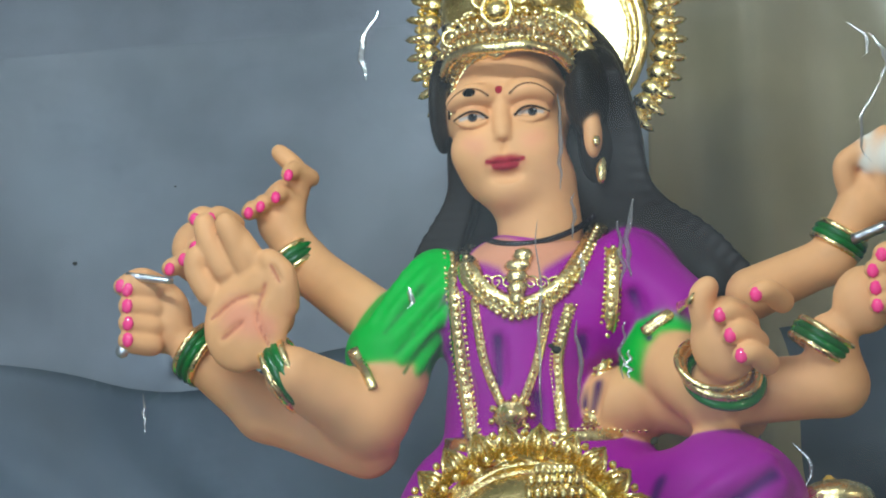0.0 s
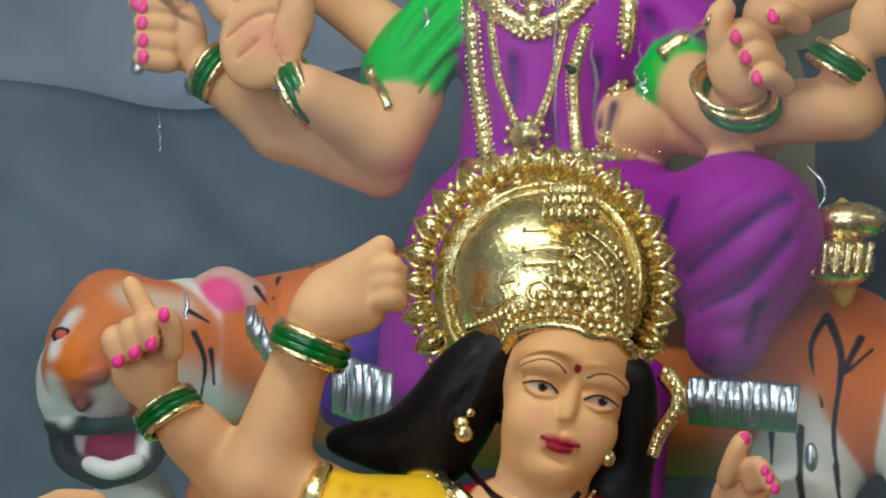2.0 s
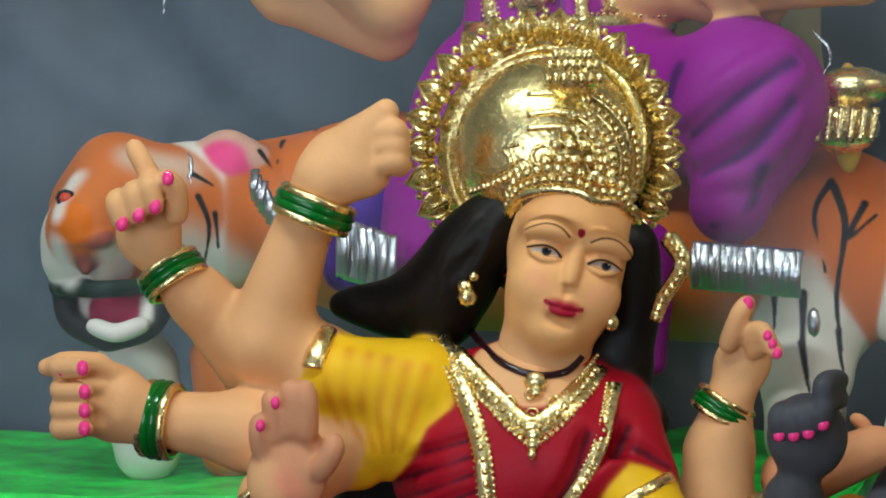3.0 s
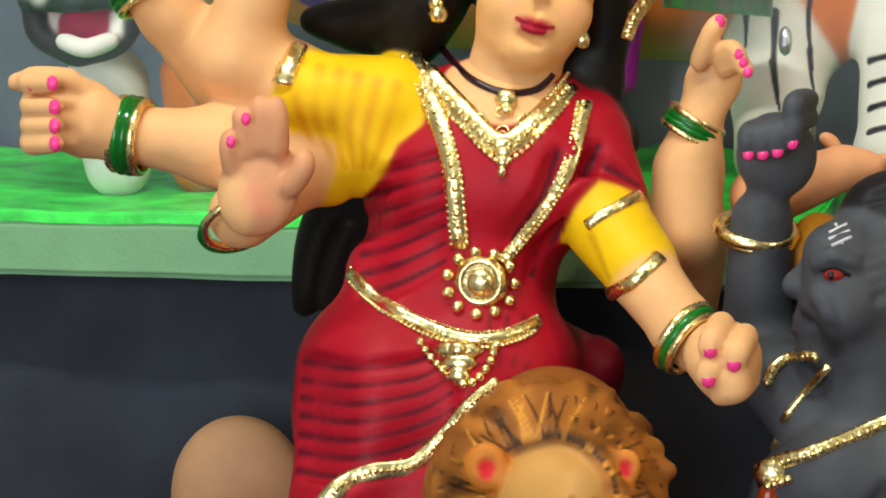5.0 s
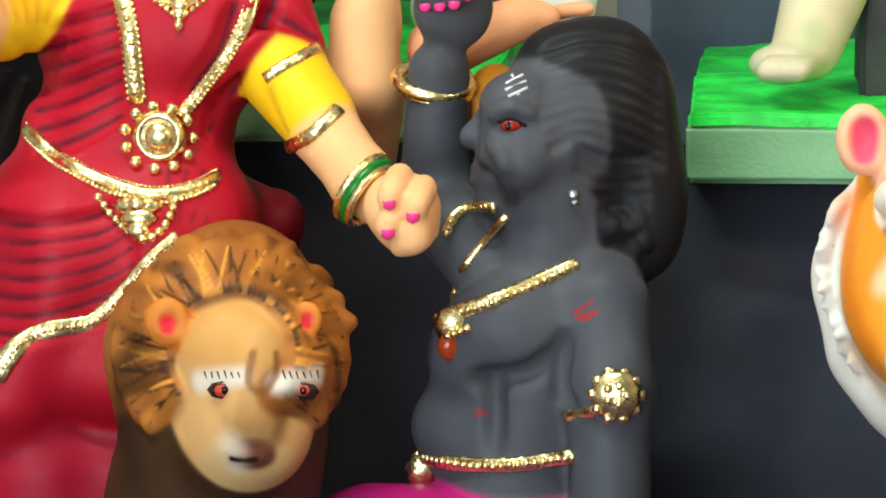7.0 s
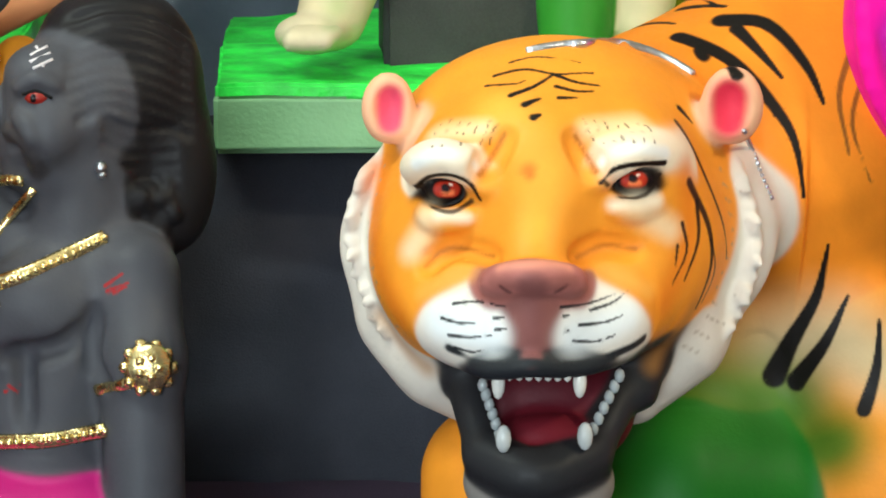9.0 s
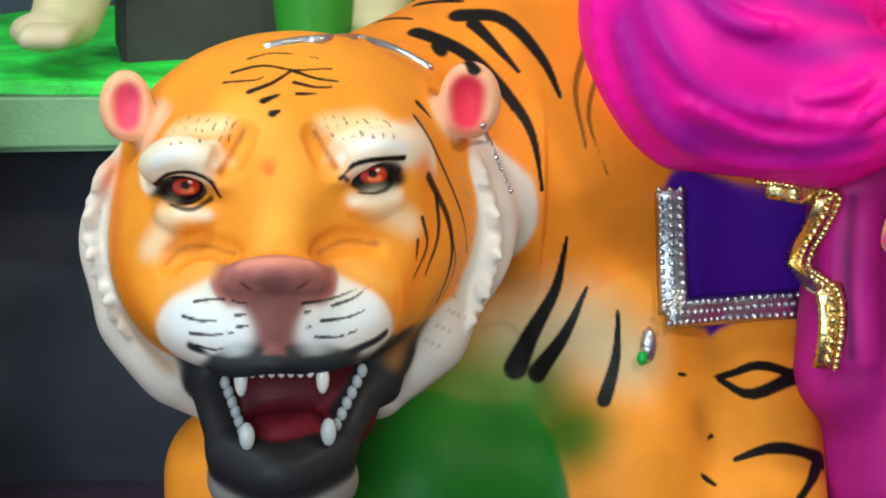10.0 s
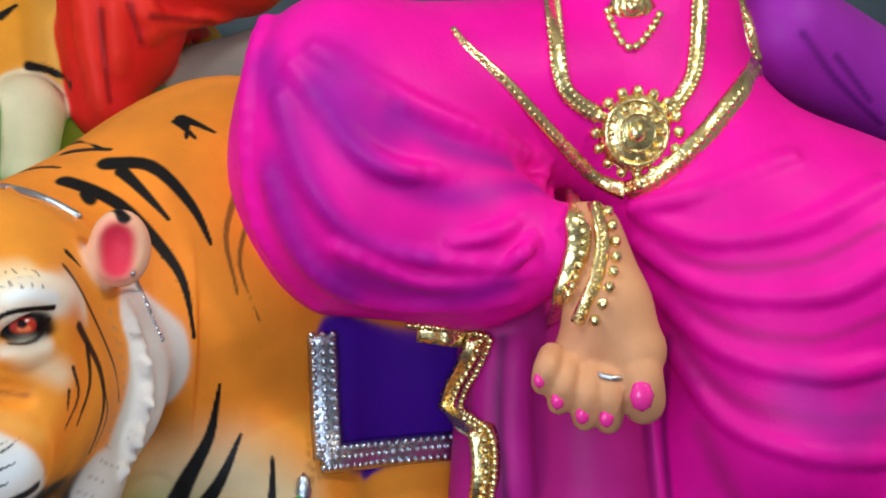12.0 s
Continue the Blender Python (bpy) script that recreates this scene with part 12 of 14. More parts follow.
    s.brush(((-0.0601, -0.0619, 0.1405), (-0.0393, -0.0706, 0.1426), (-0.0306, -0.0699, 0.145)), 0.0017, 0.0008, "171310", 0.4, 1)
    s.brush(((-0.0423, -0.0814, 0.1347), (-0.0261, -0.0777, 0.1403), (-0.0112, -0.0691, 0.1483)), 0.0034, 0.0017, "171310", 0.4, 1)
    s.brush(((-0.0097, -0.0671, 0.1499), (0.0077, -0.0734, 0.1442), (0.025, -0.073, 0.1415)), 0.0025, 0.0013, "171310", 0.4, 1)
    s.brush(((-0.0078, -0.0783, 0.1411), (0.0069, -0.0814, 0.1378), (0.02, -0.0791, 0.1376)), 0.0025, 0.0013, "171310", 0.4, 1)
    s.brush(((-0.0326, -0.0929, 0.1285), (-0.0216, -0.0894, 0.1325)), 0.0042, 0.0021, "171310", 0.4, 1)
    s.brush(((-0.0066, -0.0887, 0.1332), (0.0072, -0.0872, 0.133)), 0.0025, 0.0013, "171310", 0.4, 1)
    s.brush(((-0.0268, -0.104, 0.1199), (-0.0224, -0.1029, 0.1215)), 0.0046, 0.0023, "171310", 0.4, 1)
    s.bead((-0.0468, -0.146, -0.0675), (0.0034, 0.003, 0.0055), mat=GLOSS, col="d5d4cc")
    s.bead((-0.0397, -0.146, -0.0676), (0.0034, 0.003, 0.0055), mat=GLOSS, col="d5d4cc")
    s.bead((-0.0325, -0.146, -0.0678), (0.0034, 0.003, 0.0055), mat=GLOSS, col="d5d4cc")
    s.bead((-0.0254, -0.146, -0.0679), (0.0034, 0.003, 0.0055), mat=GLOSS, col="d5d4cc")
    s.bead((-0.0183, -0.146, -0.068), (0.0034, 0.003, 0.0055), mat=GLOSS, col="d5d4cc")
    s.bead((-0.0111, -0.146, -0.0682), (0.0034, 0.003, 0.0055), mat=GLOSS, col="d5d4cc")
    s.bead((-0.004, -0.146, -0.0683), (0.0034, 0.003, 0.0055), mat=GLOSS, col="d5d4cc")
    s.bead((-0.0546, -0.138, -0.0755), (0.0052, 0.005, 0.0125), mat=GLOSS, col="dcdad2", n=12)
    s.bead((0.0061, -0.138, -0.0749), (0.0052, 0.005, 0.0125), mat=GLOSS, col="dcdad2", n=12)
    s.bead((-0.0486, -0.112, -0.1226), (0.0062, 0.0055, 0.011), mat=GLOSS, col="c4c8c6", n=12)
    s.bead((0.0131, -0.112, -0.1209), (0.0062, 0.0055, 0.011), mat=GLOSS, col="c4c8c6", n=12)
    s.bead((-0.0636, -0.098, -0.0837), (0.0042, 0.0048, 0.0058), mat=GLOSS, col="a9b0b0")
    s.bead((0.0405, -0.098, -0.077), (0.0042, 0.0048, 0.0058), mat=GLOSS, col="a9b0b0")
    s.bead((-0.0611, -0.098, -0.0912), (0.0042, 0.0048, 0.0058), mat=GLOSS, col="a9b0b0")
    s.bead((0.0366, -0.098, -0.0852), (0.0042, 0.0048, 0.0058), mat=GLOSS, col="a9b0b0")
    s.bead((-0.0585, -0.098, -0.0986), (0.0042, 0.0048, 0.0058), mat=GLOSS, col="a9b0b0")
    s.bead((0.0327, -0.098, -0.0934), (0.0042, 0.0048, 0.0058), mat=GLOSS, col="a9b0b0")
    s.bead((-0.056, -0.098, -0.106), (0.0042, 0.0048, 0.0058), mat=GLOSS, col="a9b0b0")
    s.bead((0.0288, -0.098, -0.1016), (0.0042, 0.0048, 0.0058), mat=GLOSS, col="a9b0b0")
    s.bead((-0.0535, -0.098, -0.1134), (0.0042, 0.0048, 0.0058), mat=GLOSS, col="a9b0b0")
    s.bead((0.0249, -0.098, -0.1098), (0.0042, 0.0048, 0.0058), mat=GLOSS, col="a9b0b0")
    s.bead((-0.0509, -0.098, -0.1209), (0.0042, 0.0048, 0.0058), mat=GLOSS, col="a9b0b0")
    s.bead((0.021, -0.098, -0.118), (0.0042, 0.0048, 0.0058), mat=GLOSS, col="a9b0b0")
    s.brush(((0.091, -0.042, 0.122), (0.102, -0.039, 0.111)), 0.004, 0.0012, "171310", 0.4, 1)
    s.brush(((0.109, 0.091, 0.172), (0.147, 0.065, 0.154), (0.18, 0.041, 0.117), (0.195, 0.032, 0.09), (0.202, 0.028, 0.047)), 0.0099, 0.0022, "171310", 0.3, 1)
    s.brush(((0.125, 0.072, 0.161), (0.135, -0.038, 0.148), (0.18, 0.038, 0.112)), 0.0088, 0.0028, "171310", 0.3, 1)
    s.brush(((0.146, 0.104, 0.185), (0.179, 0.091, 0.183), (0.207, 0.06, 0.152), (0.22, 0.044, 0.121)), 0.011, 0.0022, "171310", 0.3, 1)
    s.brush(((0.156, 0.091, 0.178), (0.171, 0.07, 0.161), (0.187, 0.054, 0.141)), 0.0077, 0.0022, "171310", 0.3, 1)
    s.brush(((0.075, 0.156, 0.179), (0.108, 0.116, 0.182)), 0.0055, 0.0022, "171310", 0.3, 1)
    s.brush(((0.117, 0.152, 0.193), (0.151, 0.122, 0.196)), 0.0055, 0.0028, "171310", 0.3, 1)
    s.brush(((0.227, 0.048, 0.005), (0.221, 0.064, -0.039), (0.203, 0.078, -0.079), (0.192, 0.09, -0.109)), 0.0017, 0.0121, "171310", 0.3, 1)
    s.brush(((0.246, 0.058, -0.038), (0.229, 0.063, -0.077), (0.209, 0.083, -0.113)), 0.0017, 0.0099, "171310", 0.3, 1)
    s.brush(((0.271, 0.052, -0.057), (0.269, 0.048, -0.094), (0.259, 0.046, -0.131)), 0.0017, 0.0077, "171310", 0.3, 1)
    s.brush(((0.326, 0.062, -0.113), (0.371, 0.085, -0.119), (0.402, 0.09, -0.112), (0.439, 0.097, -0.125)), 0.0022, 0.0066, "171310", 0.3, 1)
    s.brush(((0.366, 0.083, -0.122), (0.394, 0.076, -0.134), (0.439, 0.098, -0.122)), 0.0033, 0.0088, "171310", 0.3, 1)
    s.brush(((0.353, 0.06, -0.166), (0.322, 0.046, -0.182), (0.313, 0.037, -0.204)), 0.0028, 0.0066, "171310", 0.3, 1)
    s.brush(((0.325, 0.045, -0.186), (0.353, 0.043, -0.204)), 0.0055, 0.0022, "171310", 0.3, 1)
    s.brush(((0.372, 0.049, -0.184), (0.407, 0.052, -0.176), (0.454, 0.076, -0.193)), 0.0028, 0.0099, "171310", 0.3, 1)
    s.brush(((0.45, 0.071, -0.192), (0.423, 0.037, -0.218)), 0.0099, 0.0044, "171310", 0.3, 1)
    s.brush(((0.213, 0.134, 0.221), (0.237, 0.111, 0.209)), 0.0066, 0.0022, "171310", 0.3, 1)
    s.brush(((0.208, 0.132, 0.219), (0.22, 0.108, 0.205)), 0.0044, 0.0022, "171310", 0.3, 1)
    s.brush(((0.126, 0.196, 0.201), (0.145, 0.126, 0.196)), 0.005, 0.0028, "171310", 0.3, 1)
    s.brush(((0.217, 0.128, 0.219), (0.213, 0.109, 0.205)), 0.0044, 0.0017, "171310", 0.3, 1)
    s.brush(((0.367, 0.081, 0.08), (0.395, 0.089, 0.065), (0.423, 0.091, 0.078)), 0.0141, 0.0141, "754842", 0.8, 0.9)
    s.brush(((0.345, 0.092, 0.161), (0.363, 0.107, 0.177), (0.378, 0.129, 0.194)), 0.0062, 0.004, "9a5414", 1, 0.85)
    s.brush(((0.467, 0.127, 0.166), (0.45, 0.136, 0.179), (0.441, 0.153, 0.196)), 0.0062, 0.004, "9a5414", 1, 0.85)
    s.bead((0.318, 0.091, 0.173), (0.0274, 0.0057, 0.0075), mat=PAINT, col="f2dfc0", rot=(0, 12, 0), n=16)
    s.bead((0.504, 0.147, 0.18), (0.0274, 0.0057, 0.0075), mat=PAINT, col="f2dfc0", rot=(0, -12, 0), n=16)
    s.brush(((0.297, 0.075, 0.156), (0.285, 0.071, 0.156)), 0.0062, 0.0027, "8a5020", 1, 0.8)
    s.brush(((0.341, 0.091, 0.161), (0.353, 0.095, 0.161)), 0.0062, 0.0027, "8a5020", 1, 0.8)
    s.brush(((0.473, 0.125, 0.163), (0.461, 0.123, 0.163)), 0.0062, 0.0027, "8a5020", 1, 0.8)
    s.brush(((0.52, 0.137, 0.168), (0.533, 0.14, 0.168)), 0.0062, 0.0027, "8a5020", 1, 0.8)
    s.brush(((0.248, 0.07, 0.166), (0.233, 0.047, 0.126), (0.24, 0.036, 0.08)), 0.0044, 0.0018, "5a3a1c", 0.6, 0.8)
    s.brush(((0.254, 0.058, 0.143), (0.243, 0.041, 0.103), (0.259, 0.04, 0.056)), 0.0035, 0.0014, "5a3a1c", 0.6, 0.8)
    s.brush(((0.594, 0.155, 0.172), (0.597, 0.127, 0.133), (0.589, 0.112, 0.089)), 0.004, 0.0016, "5a3a1c", 0.6, 0.8)
    s.brush(((0.543, 0.106, 0.091), (0.522, 0.104, 0.047)), 0.004, 0.0016, "5a3a1c", 0.6, 0.8)
    s.brush(((0.559, 0.107, 0.076), (0.534, 0.111, 0.027)), 0.004, 0.0016, "5a3a1c", 0.6, 0.8)
    s.tube(((-0.027, -0.037, 0.165), (-0.013, -0.035, 0.168), (0.004, -0.03, 0.17), (0.025, -0.019, 0.171), (0.06, 0.109, 0.166), (0.075, 0.076, 0.163), (0.09, 0.053, 0.157), (0.101, 0.04, 0.151), (0.112, 0.033, 0.144)), 0.004, 0.004, flat=0.5, mat=SILVER, n=3)
    s.chain(((0.09, 0.054, 0.158), (0.096, 0.047, 0.155), (0.102, 0.042, 0.152), (0.108, 0.038, 0.149), (0.114, 0.034, 0.144)), 0.0027, 0.0053, mat=SILVER)
    s.chain(((0.141, -0.046, 0.105), (0.157, 0.015, 0.087), (0.162, 0.01, 0.074), (0.167, 0.007, 0.06), (0.173, 0.006, 0.047)), 0.0022, 0.0049, mat=SILVER)
    s.limb((0.333, 0.086, 0.037), (0.338, 0.095, -0.06), 0.015, 0.015, "43108c", 0.02)
    s.limb((0.347, 0.093, 0.036), (0.354, 0.112, -0.063), 0.015, 0.015, "43108c", 0.02)
    s.limb((0.36, 0.098, 0.035), (0.368, 0.121, -0.065), 0.015, 0.015, "43108c", 0.02)
    s.limb((0.373, 0.102, 0.034), (0.38, 0.125, -0.066), 0.015, 0.015, "43108c", 0.02)
    s.limb((0.386, 0.105, 0.034), (0.392, 0.126, -0.066), 0.015, 0.015, "43108c", 0.02)
    s.limb((0.398, 0.107, 0.034), (0.404, 0.128, -0.067), 0.015, 0.015, "43108c", 0.02)
    s.limb((0.41, 0.108, 0.033), (0.417, 0.13, -0.067), 0.015, 0.015, "43108c", 0.02)
    s.limb((0.422, 0.109, 0.033), (0.429, 0.134, -0.068), 0.015, 0.015, "43108c", 0.02)
    s.limb((0.435, 0.11, 0.033), (0.443, 0.139, -0.069), 0.015, 0.015, "43108c", 0.02)
    s.limb((0.447, 0.112, 0.032), (0.457, 0.148, -0.071), 0.015, 0.015, "43108c", 0.02)
    s.limb((0.46, 0.113, 0.032), (0.473, 0.163, -0.073), 0.015, 0.015, "43108c", 0.02)
    s.tube(((0.315, 0.056, 0.042), (0.317, 0.061, 0.02), (0.319, 0.066, -0.004), (0.32, 0.066, -0.032), (0.32, 0.058, -0.062)), 0.0132, 0.0132, flat=0.35, mat=SILVER, n=3)
    s.chain(((0.304, 0.047, 0.043), (0.307, 0.054, 0.021), (0.309, 0.061, -0.003), (0.31, 0.059, -0.031), (0.309, 0.047, -0.06)), 0.0029, 0.008, mat=SILVER)
    s.chain(((0.314, 0.051, 0.043), (0.316, 0.056, 0.021), (0.318, 0.061, -0.003), (0.319, 0.061, -0.032), (0.319, 0.053, -0.061)), 0.0029, 0.008, mat=SILVER)
    s.chain(((0.323, 0.052, 0.043), (0.324, 0.056, 0.021), (0.326, 0.059, -0.003), (0.328, 0.061, -0.032), (0.329, 0.058, -0.062)), 0.0029, 0.008, mat=SILVER)
    s.tube(((0.314, 0.054, -0.061), (0.341, 0.068, -0.062), (0.371, 0.088, -0.063), (0.404, 0.095, -0.062), (0.441, 0.105, -0.062)), 0.0124, 0.0124, flat=0.35, mat=SILVER, n=3)
    s.chain(((0.314, 0.052, -0.053), (0.34, 0.063, -0.053), (0.37, 0.082, -0.054), (0.403, 0.089, -0.053), (0.439, 0.098, -0.053)), 0.0027, 0.0074, mat=SILVER)
    s.chain(((0.313, 0.049, -0.06), (0.34, 0.063, -0.061), (0.37, 0.083, -0.062), (0.403, 0.09, -0.061), (0.439, 0.1, -0.061)), 0.0027, 0.0074, mat=SILVER)
    s.chain(((0.313, 0.047, -0.068), (0.34, 0.065, -0.069), (0.371, 0.084, -0.07), (0.403, 0.091, -0.07), (0.44, 0.102, -0.07)), 0.0027, 0.0074, mat=SILVER)
    s.bead((0.296, 0.048, -0.086), (0.0071, 0.0053, 0.0159), mat=SILVER)
    s.bead((0.29, 0.044, -0.096), (0.0049, 0.0049, 0.0062), mat=GLOSS, col="1fae3a")
    s.limb((0.286, 0.08, -0.222), (0.286, 0.08, -0.182), 0.06, 0.06, "f2982a", 0.02)
    s.limb((0.117, 0.13, -0.222), (0.117, 0.13, -0.182), 0.06, 0.06, "f2982a", 0.02)
    s.limb((-0.044, 0.04, -0.222), (-0.044, 0.04, -0.182), 0.06, 0.06, "f2982a", 0.02)
    return s


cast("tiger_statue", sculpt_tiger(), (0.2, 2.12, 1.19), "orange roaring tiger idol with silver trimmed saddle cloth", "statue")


def sculpt_pink_goddess():
    s = Sculpt(0.003)
    s.limb((0.125, 0.02, 0.227), (0.147, 0.02, 0.101), 0.0895, 0.0942, "f00c9e", 0.03)
    s.limb((0.122, 0.04, 0.353), (0.125, 0.02, 0.227), 0.08, 0.0895, "f00c9e", 0.03)
    s.limb((0.074, -0.02, 0.167), (-0.159, -0.08, 0.169), 0.0847, 0.0777, "f00c9e", 0.04)
    s.blob((-0.169, -0.08, 0.137), (0.08, 0.0706, 0.1083), "f00c9e", 0.04)
    s.limb((-0.169, -0.08, 0.1), (-0.057, -0.13, 0.044), 0.0847, 0.0565, "f00c9e", 0.04)
    s.limb((-0.16, -0.08, 0.052), (-0.087, -0.1, 0.024), 0.0659, 0.0424, "f00c9e", 0.04)
    s.blob((-0.134, -0.13, 0.096), (0.0942, 0.0424, 0.0847), "f00c9e", 0.04)
    s.limb((-0.057, -0.13, 0.044), (-0.008, -0.16, 0.045), 0.0565, 0.0353, "f00c9e", 0.03)
    s.limb((0.153, -0.02, 0.102), (0.284, -0.09, 0.014), 0.0989, 0.1036, "f00c9e", 0.05)
    s.limb((0.288, -0.08, 0.013), (0.32, -0.06, -0.151), 0.1036, 0.1036, "f00c9e", 0.05)
    s.limb((0.172, -0.08, 0.045), (0.227, -0.1, -0.121), 0.08, 0.0847, "f00c9e", 0.05)
    s.limb((0.164, -0.06, -0.045), (0.18, -0.06, -0.219), 0.0612, 0.0706, "f00c9e", 0.04)
    s.limb((0.279, 0.05, 0.222), (0.395, 0.08, 0.169), 0.0565, 0.0518, "9a2aa8", 0.02)
    # lower pleats: a darker pink that has the fold shade in it
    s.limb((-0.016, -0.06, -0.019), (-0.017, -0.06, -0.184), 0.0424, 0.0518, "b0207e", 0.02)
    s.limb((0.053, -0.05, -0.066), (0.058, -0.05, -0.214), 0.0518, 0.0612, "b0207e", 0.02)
    s.limb((0.021, -0.16, 0.053), (0.03, -0.19, 0), 0.0292, 0.032, "e0a070", 0.012)
    s.limb((0.027, -0.19, 0), (0.045, -0.2, -0.037), 0.0311, 0.0282, "e0a070", 0.014)
    s.limb((0.02, -0.19, -0.009), (-0.004, -0.19, -0.05), 0.0245, 0.0198, "d9976a", 0.016)
    s.bend(((0.048, -0.2, -0.041), (0.046, -0.215, -0.059), (0.053, -0.205, -0.08)), 0.0179, 0.017, "e0a070", 0.004)
    s.bead((0.042, -0.231, -0.07), (0.0107, 0.0063, 0.0134), mat=GLOSS, col="ff3aa0")
    s.bend(((0.024, -0.2, -0.05), (0.019, -0.215, -0.07), (0.023, -0.205, -0.093)), 0.0113, 0.0107, "e0a070", 0.004)
    s.bead((0.016, -0.22, -0.088), (0.0068, 0.004, 0.0085), mat=GLOSS, col="ff3aa0")
    s.bend(((0.007, -0.2, -0.049), (0, -0.215, -0.068), (0.003, -0.205, -0.09)), 0.0108, 0.0103, "e0a070", 0.004)
    s.bead((-0.004, -0.219, -0.085), (0.0065, 0.0038, 0.0081), mat=GLOSS, col="ff3aa0")
    s.bend(((-0.01, -0.2, -0.044), (-0.019, -0.215, -0.059), (-0.019, -0.205, -0.077)), 0.0099, 0.0094, "e0a070", 0.004)
    s.bead((-0.025, -0.219, -0.073), (0.0059, 0.0035, 0.0074), mat=GLOSS, col="ff3aa0")
    s.bend(((-0.024, -0.2, -0.037), (-0.033, -0.215, -0.047), (-0.033, -0.205, -0.061)), 0.0089, 0.0085, "e0a070", 0.004)
    s.bead((-0.04, -0.219, -0.056), (0.0054, 0.0031, 0.0067), mat=GLOSS, col="ff3aa0")
    s.ring((0.021, -0.212, -0.054), (0.1, -0.2, 1), 0.0113, 0.0028, mat=SILVER)
    s.bend(((-0.227, -0.068, 0.23), (-0.25, -0.106, 0.157), (-0.244, -0.117, 0.066), (-0.195, -0.105, -0.001)), 0.0075, 0.003, "f00c9e", 0.010)
    s.bend(((-0.228, -0.136, 0.166), (-0.208, -0.165, 0.094), (-0.154, -0.17, 0.049), (-0.065, -0.187, 0.034)), 0.0085, 0.0034, "f00c9e", 0.010)
    s.bend(((-0.218, -0.133, 0.193), (-0.173, -0.174, 0.126), (-0.118, -0.177, 0.107), (0.004, -0.091, 0.107)), 0.0085, 0.0034, "f00c9e", 0.010)
    s.bend(((-0.201, -0.14, 0.206), (-0.134, -0.166, 0.165), (-0.064, -0.155, 0.137), (0.004, -0.101, 0.112)), 0.0075, 0.003, "f00c9e", 0.010)
    s.bend(((-0.239, -0.142, 0.103), (-0.204, -0.145, 0.03), (-0.138, -0.143, 0.001), (-0.052, -0.176, 0.005)), 0.0066, 0.0026, "f00c9e", 0.010)
    s.bend(((-0.19, -0.165, 0.049), (-0.116, -0.167, 0.02), (-0.037, -0.189, 0.029)), 0.0056, 0.0023, "f00c9e", 0.010)
    s.bend(((0, -0.106, 0.102), (-0.055, -0.187, 0.065), (-0.102, -0.184, 0.053)), 0.0056, 0.0023, "f00c9e", 0.010)
    s.bend(((0.02, -0.065, 0.091), (-0.038, -0.191, 0.052), (-0.058, -0.194, 0.034)), 0.0047, 0.0019, "f00c9e", 0.010)
    s.brush(((-0.237, -0.111, 0.198), (-0.226, -0.166, 0.13), (-0.194, -0.181, 0.068), (-0.122, -0.187, 0.04)), 0.029, 0.0176, "7a1490", 1, 0.6)
    s.brush(((-0.207, -0.163, 0.175), (-0.168, -0.191, 0.113), (-0.101, -0.182, 0.089), (-0.022, -0.158, 0.095)), 0.0264, 0.016, "7a1490", 1, 0.6)
    s.brush(((-0.241, -0.15, 0.112), (-0.225, -0.156, 0.049), (-0.178, -0.154, 0.007)), 0.0316, 0.0192, "7a1490", 1, 0.6)
    s.brush(((-0.18, -0.16, 0.026), (-0.116, -0.167, 0.006), (-0.057, -0.19, 0.016)), 0.029, 0.0176, "7a1490", 1, 0.6)
    s.brush(((-0.145, -0.176, 0.157), (-0.098, -0.173, 0.129), (-0.045, -0.155, 0.114)), 0.0211, 0.0128, "7a1490", 1, 0.6)
    s.brush(((-0.192, -0.16, 0.188), (-0.173, -0.175, 0.152), (-0.155, -0.176, 0.143)), 0.0593, 0.036, "7a1490", 1, 0.6)
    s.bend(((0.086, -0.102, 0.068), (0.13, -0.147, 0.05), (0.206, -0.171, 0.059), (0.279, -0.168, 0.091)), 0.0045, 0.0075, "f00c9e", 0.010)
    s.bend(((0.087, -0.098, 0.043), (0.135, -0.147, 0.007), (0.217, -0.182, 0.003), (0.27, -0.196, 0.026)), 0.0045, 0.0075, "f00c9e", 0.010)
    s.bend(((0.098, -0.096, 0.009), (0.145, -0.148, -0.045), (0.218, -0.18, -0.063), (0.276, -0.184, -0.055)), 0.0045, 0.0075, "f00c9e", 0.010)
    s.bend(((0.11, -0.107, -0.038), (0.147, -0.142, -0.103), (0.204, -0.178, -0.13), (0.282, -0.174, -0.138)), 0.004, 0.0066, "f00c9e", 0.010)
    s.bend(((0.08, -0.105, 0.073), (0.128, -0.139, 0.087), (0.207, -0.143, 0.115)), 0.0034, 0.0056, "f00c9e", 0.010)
    # fold shade brushed into the pink between the ridges
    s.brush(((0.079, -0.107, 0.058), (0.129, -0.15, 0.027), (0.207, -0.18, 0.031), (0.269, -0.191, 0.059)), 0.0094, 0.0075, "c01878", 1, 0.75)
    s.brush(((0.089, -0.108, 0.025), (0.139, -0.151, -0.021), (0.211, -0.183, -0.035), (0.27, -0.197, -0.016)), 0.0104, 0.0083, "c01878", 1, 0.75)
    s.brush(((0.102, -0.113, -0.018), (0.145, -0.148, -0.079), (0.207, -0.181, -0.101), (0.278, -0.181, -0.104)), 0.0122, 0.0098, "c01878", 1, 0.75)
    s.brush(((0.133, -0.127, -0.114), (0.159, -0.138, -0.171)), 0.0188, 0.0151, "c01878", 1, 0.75)
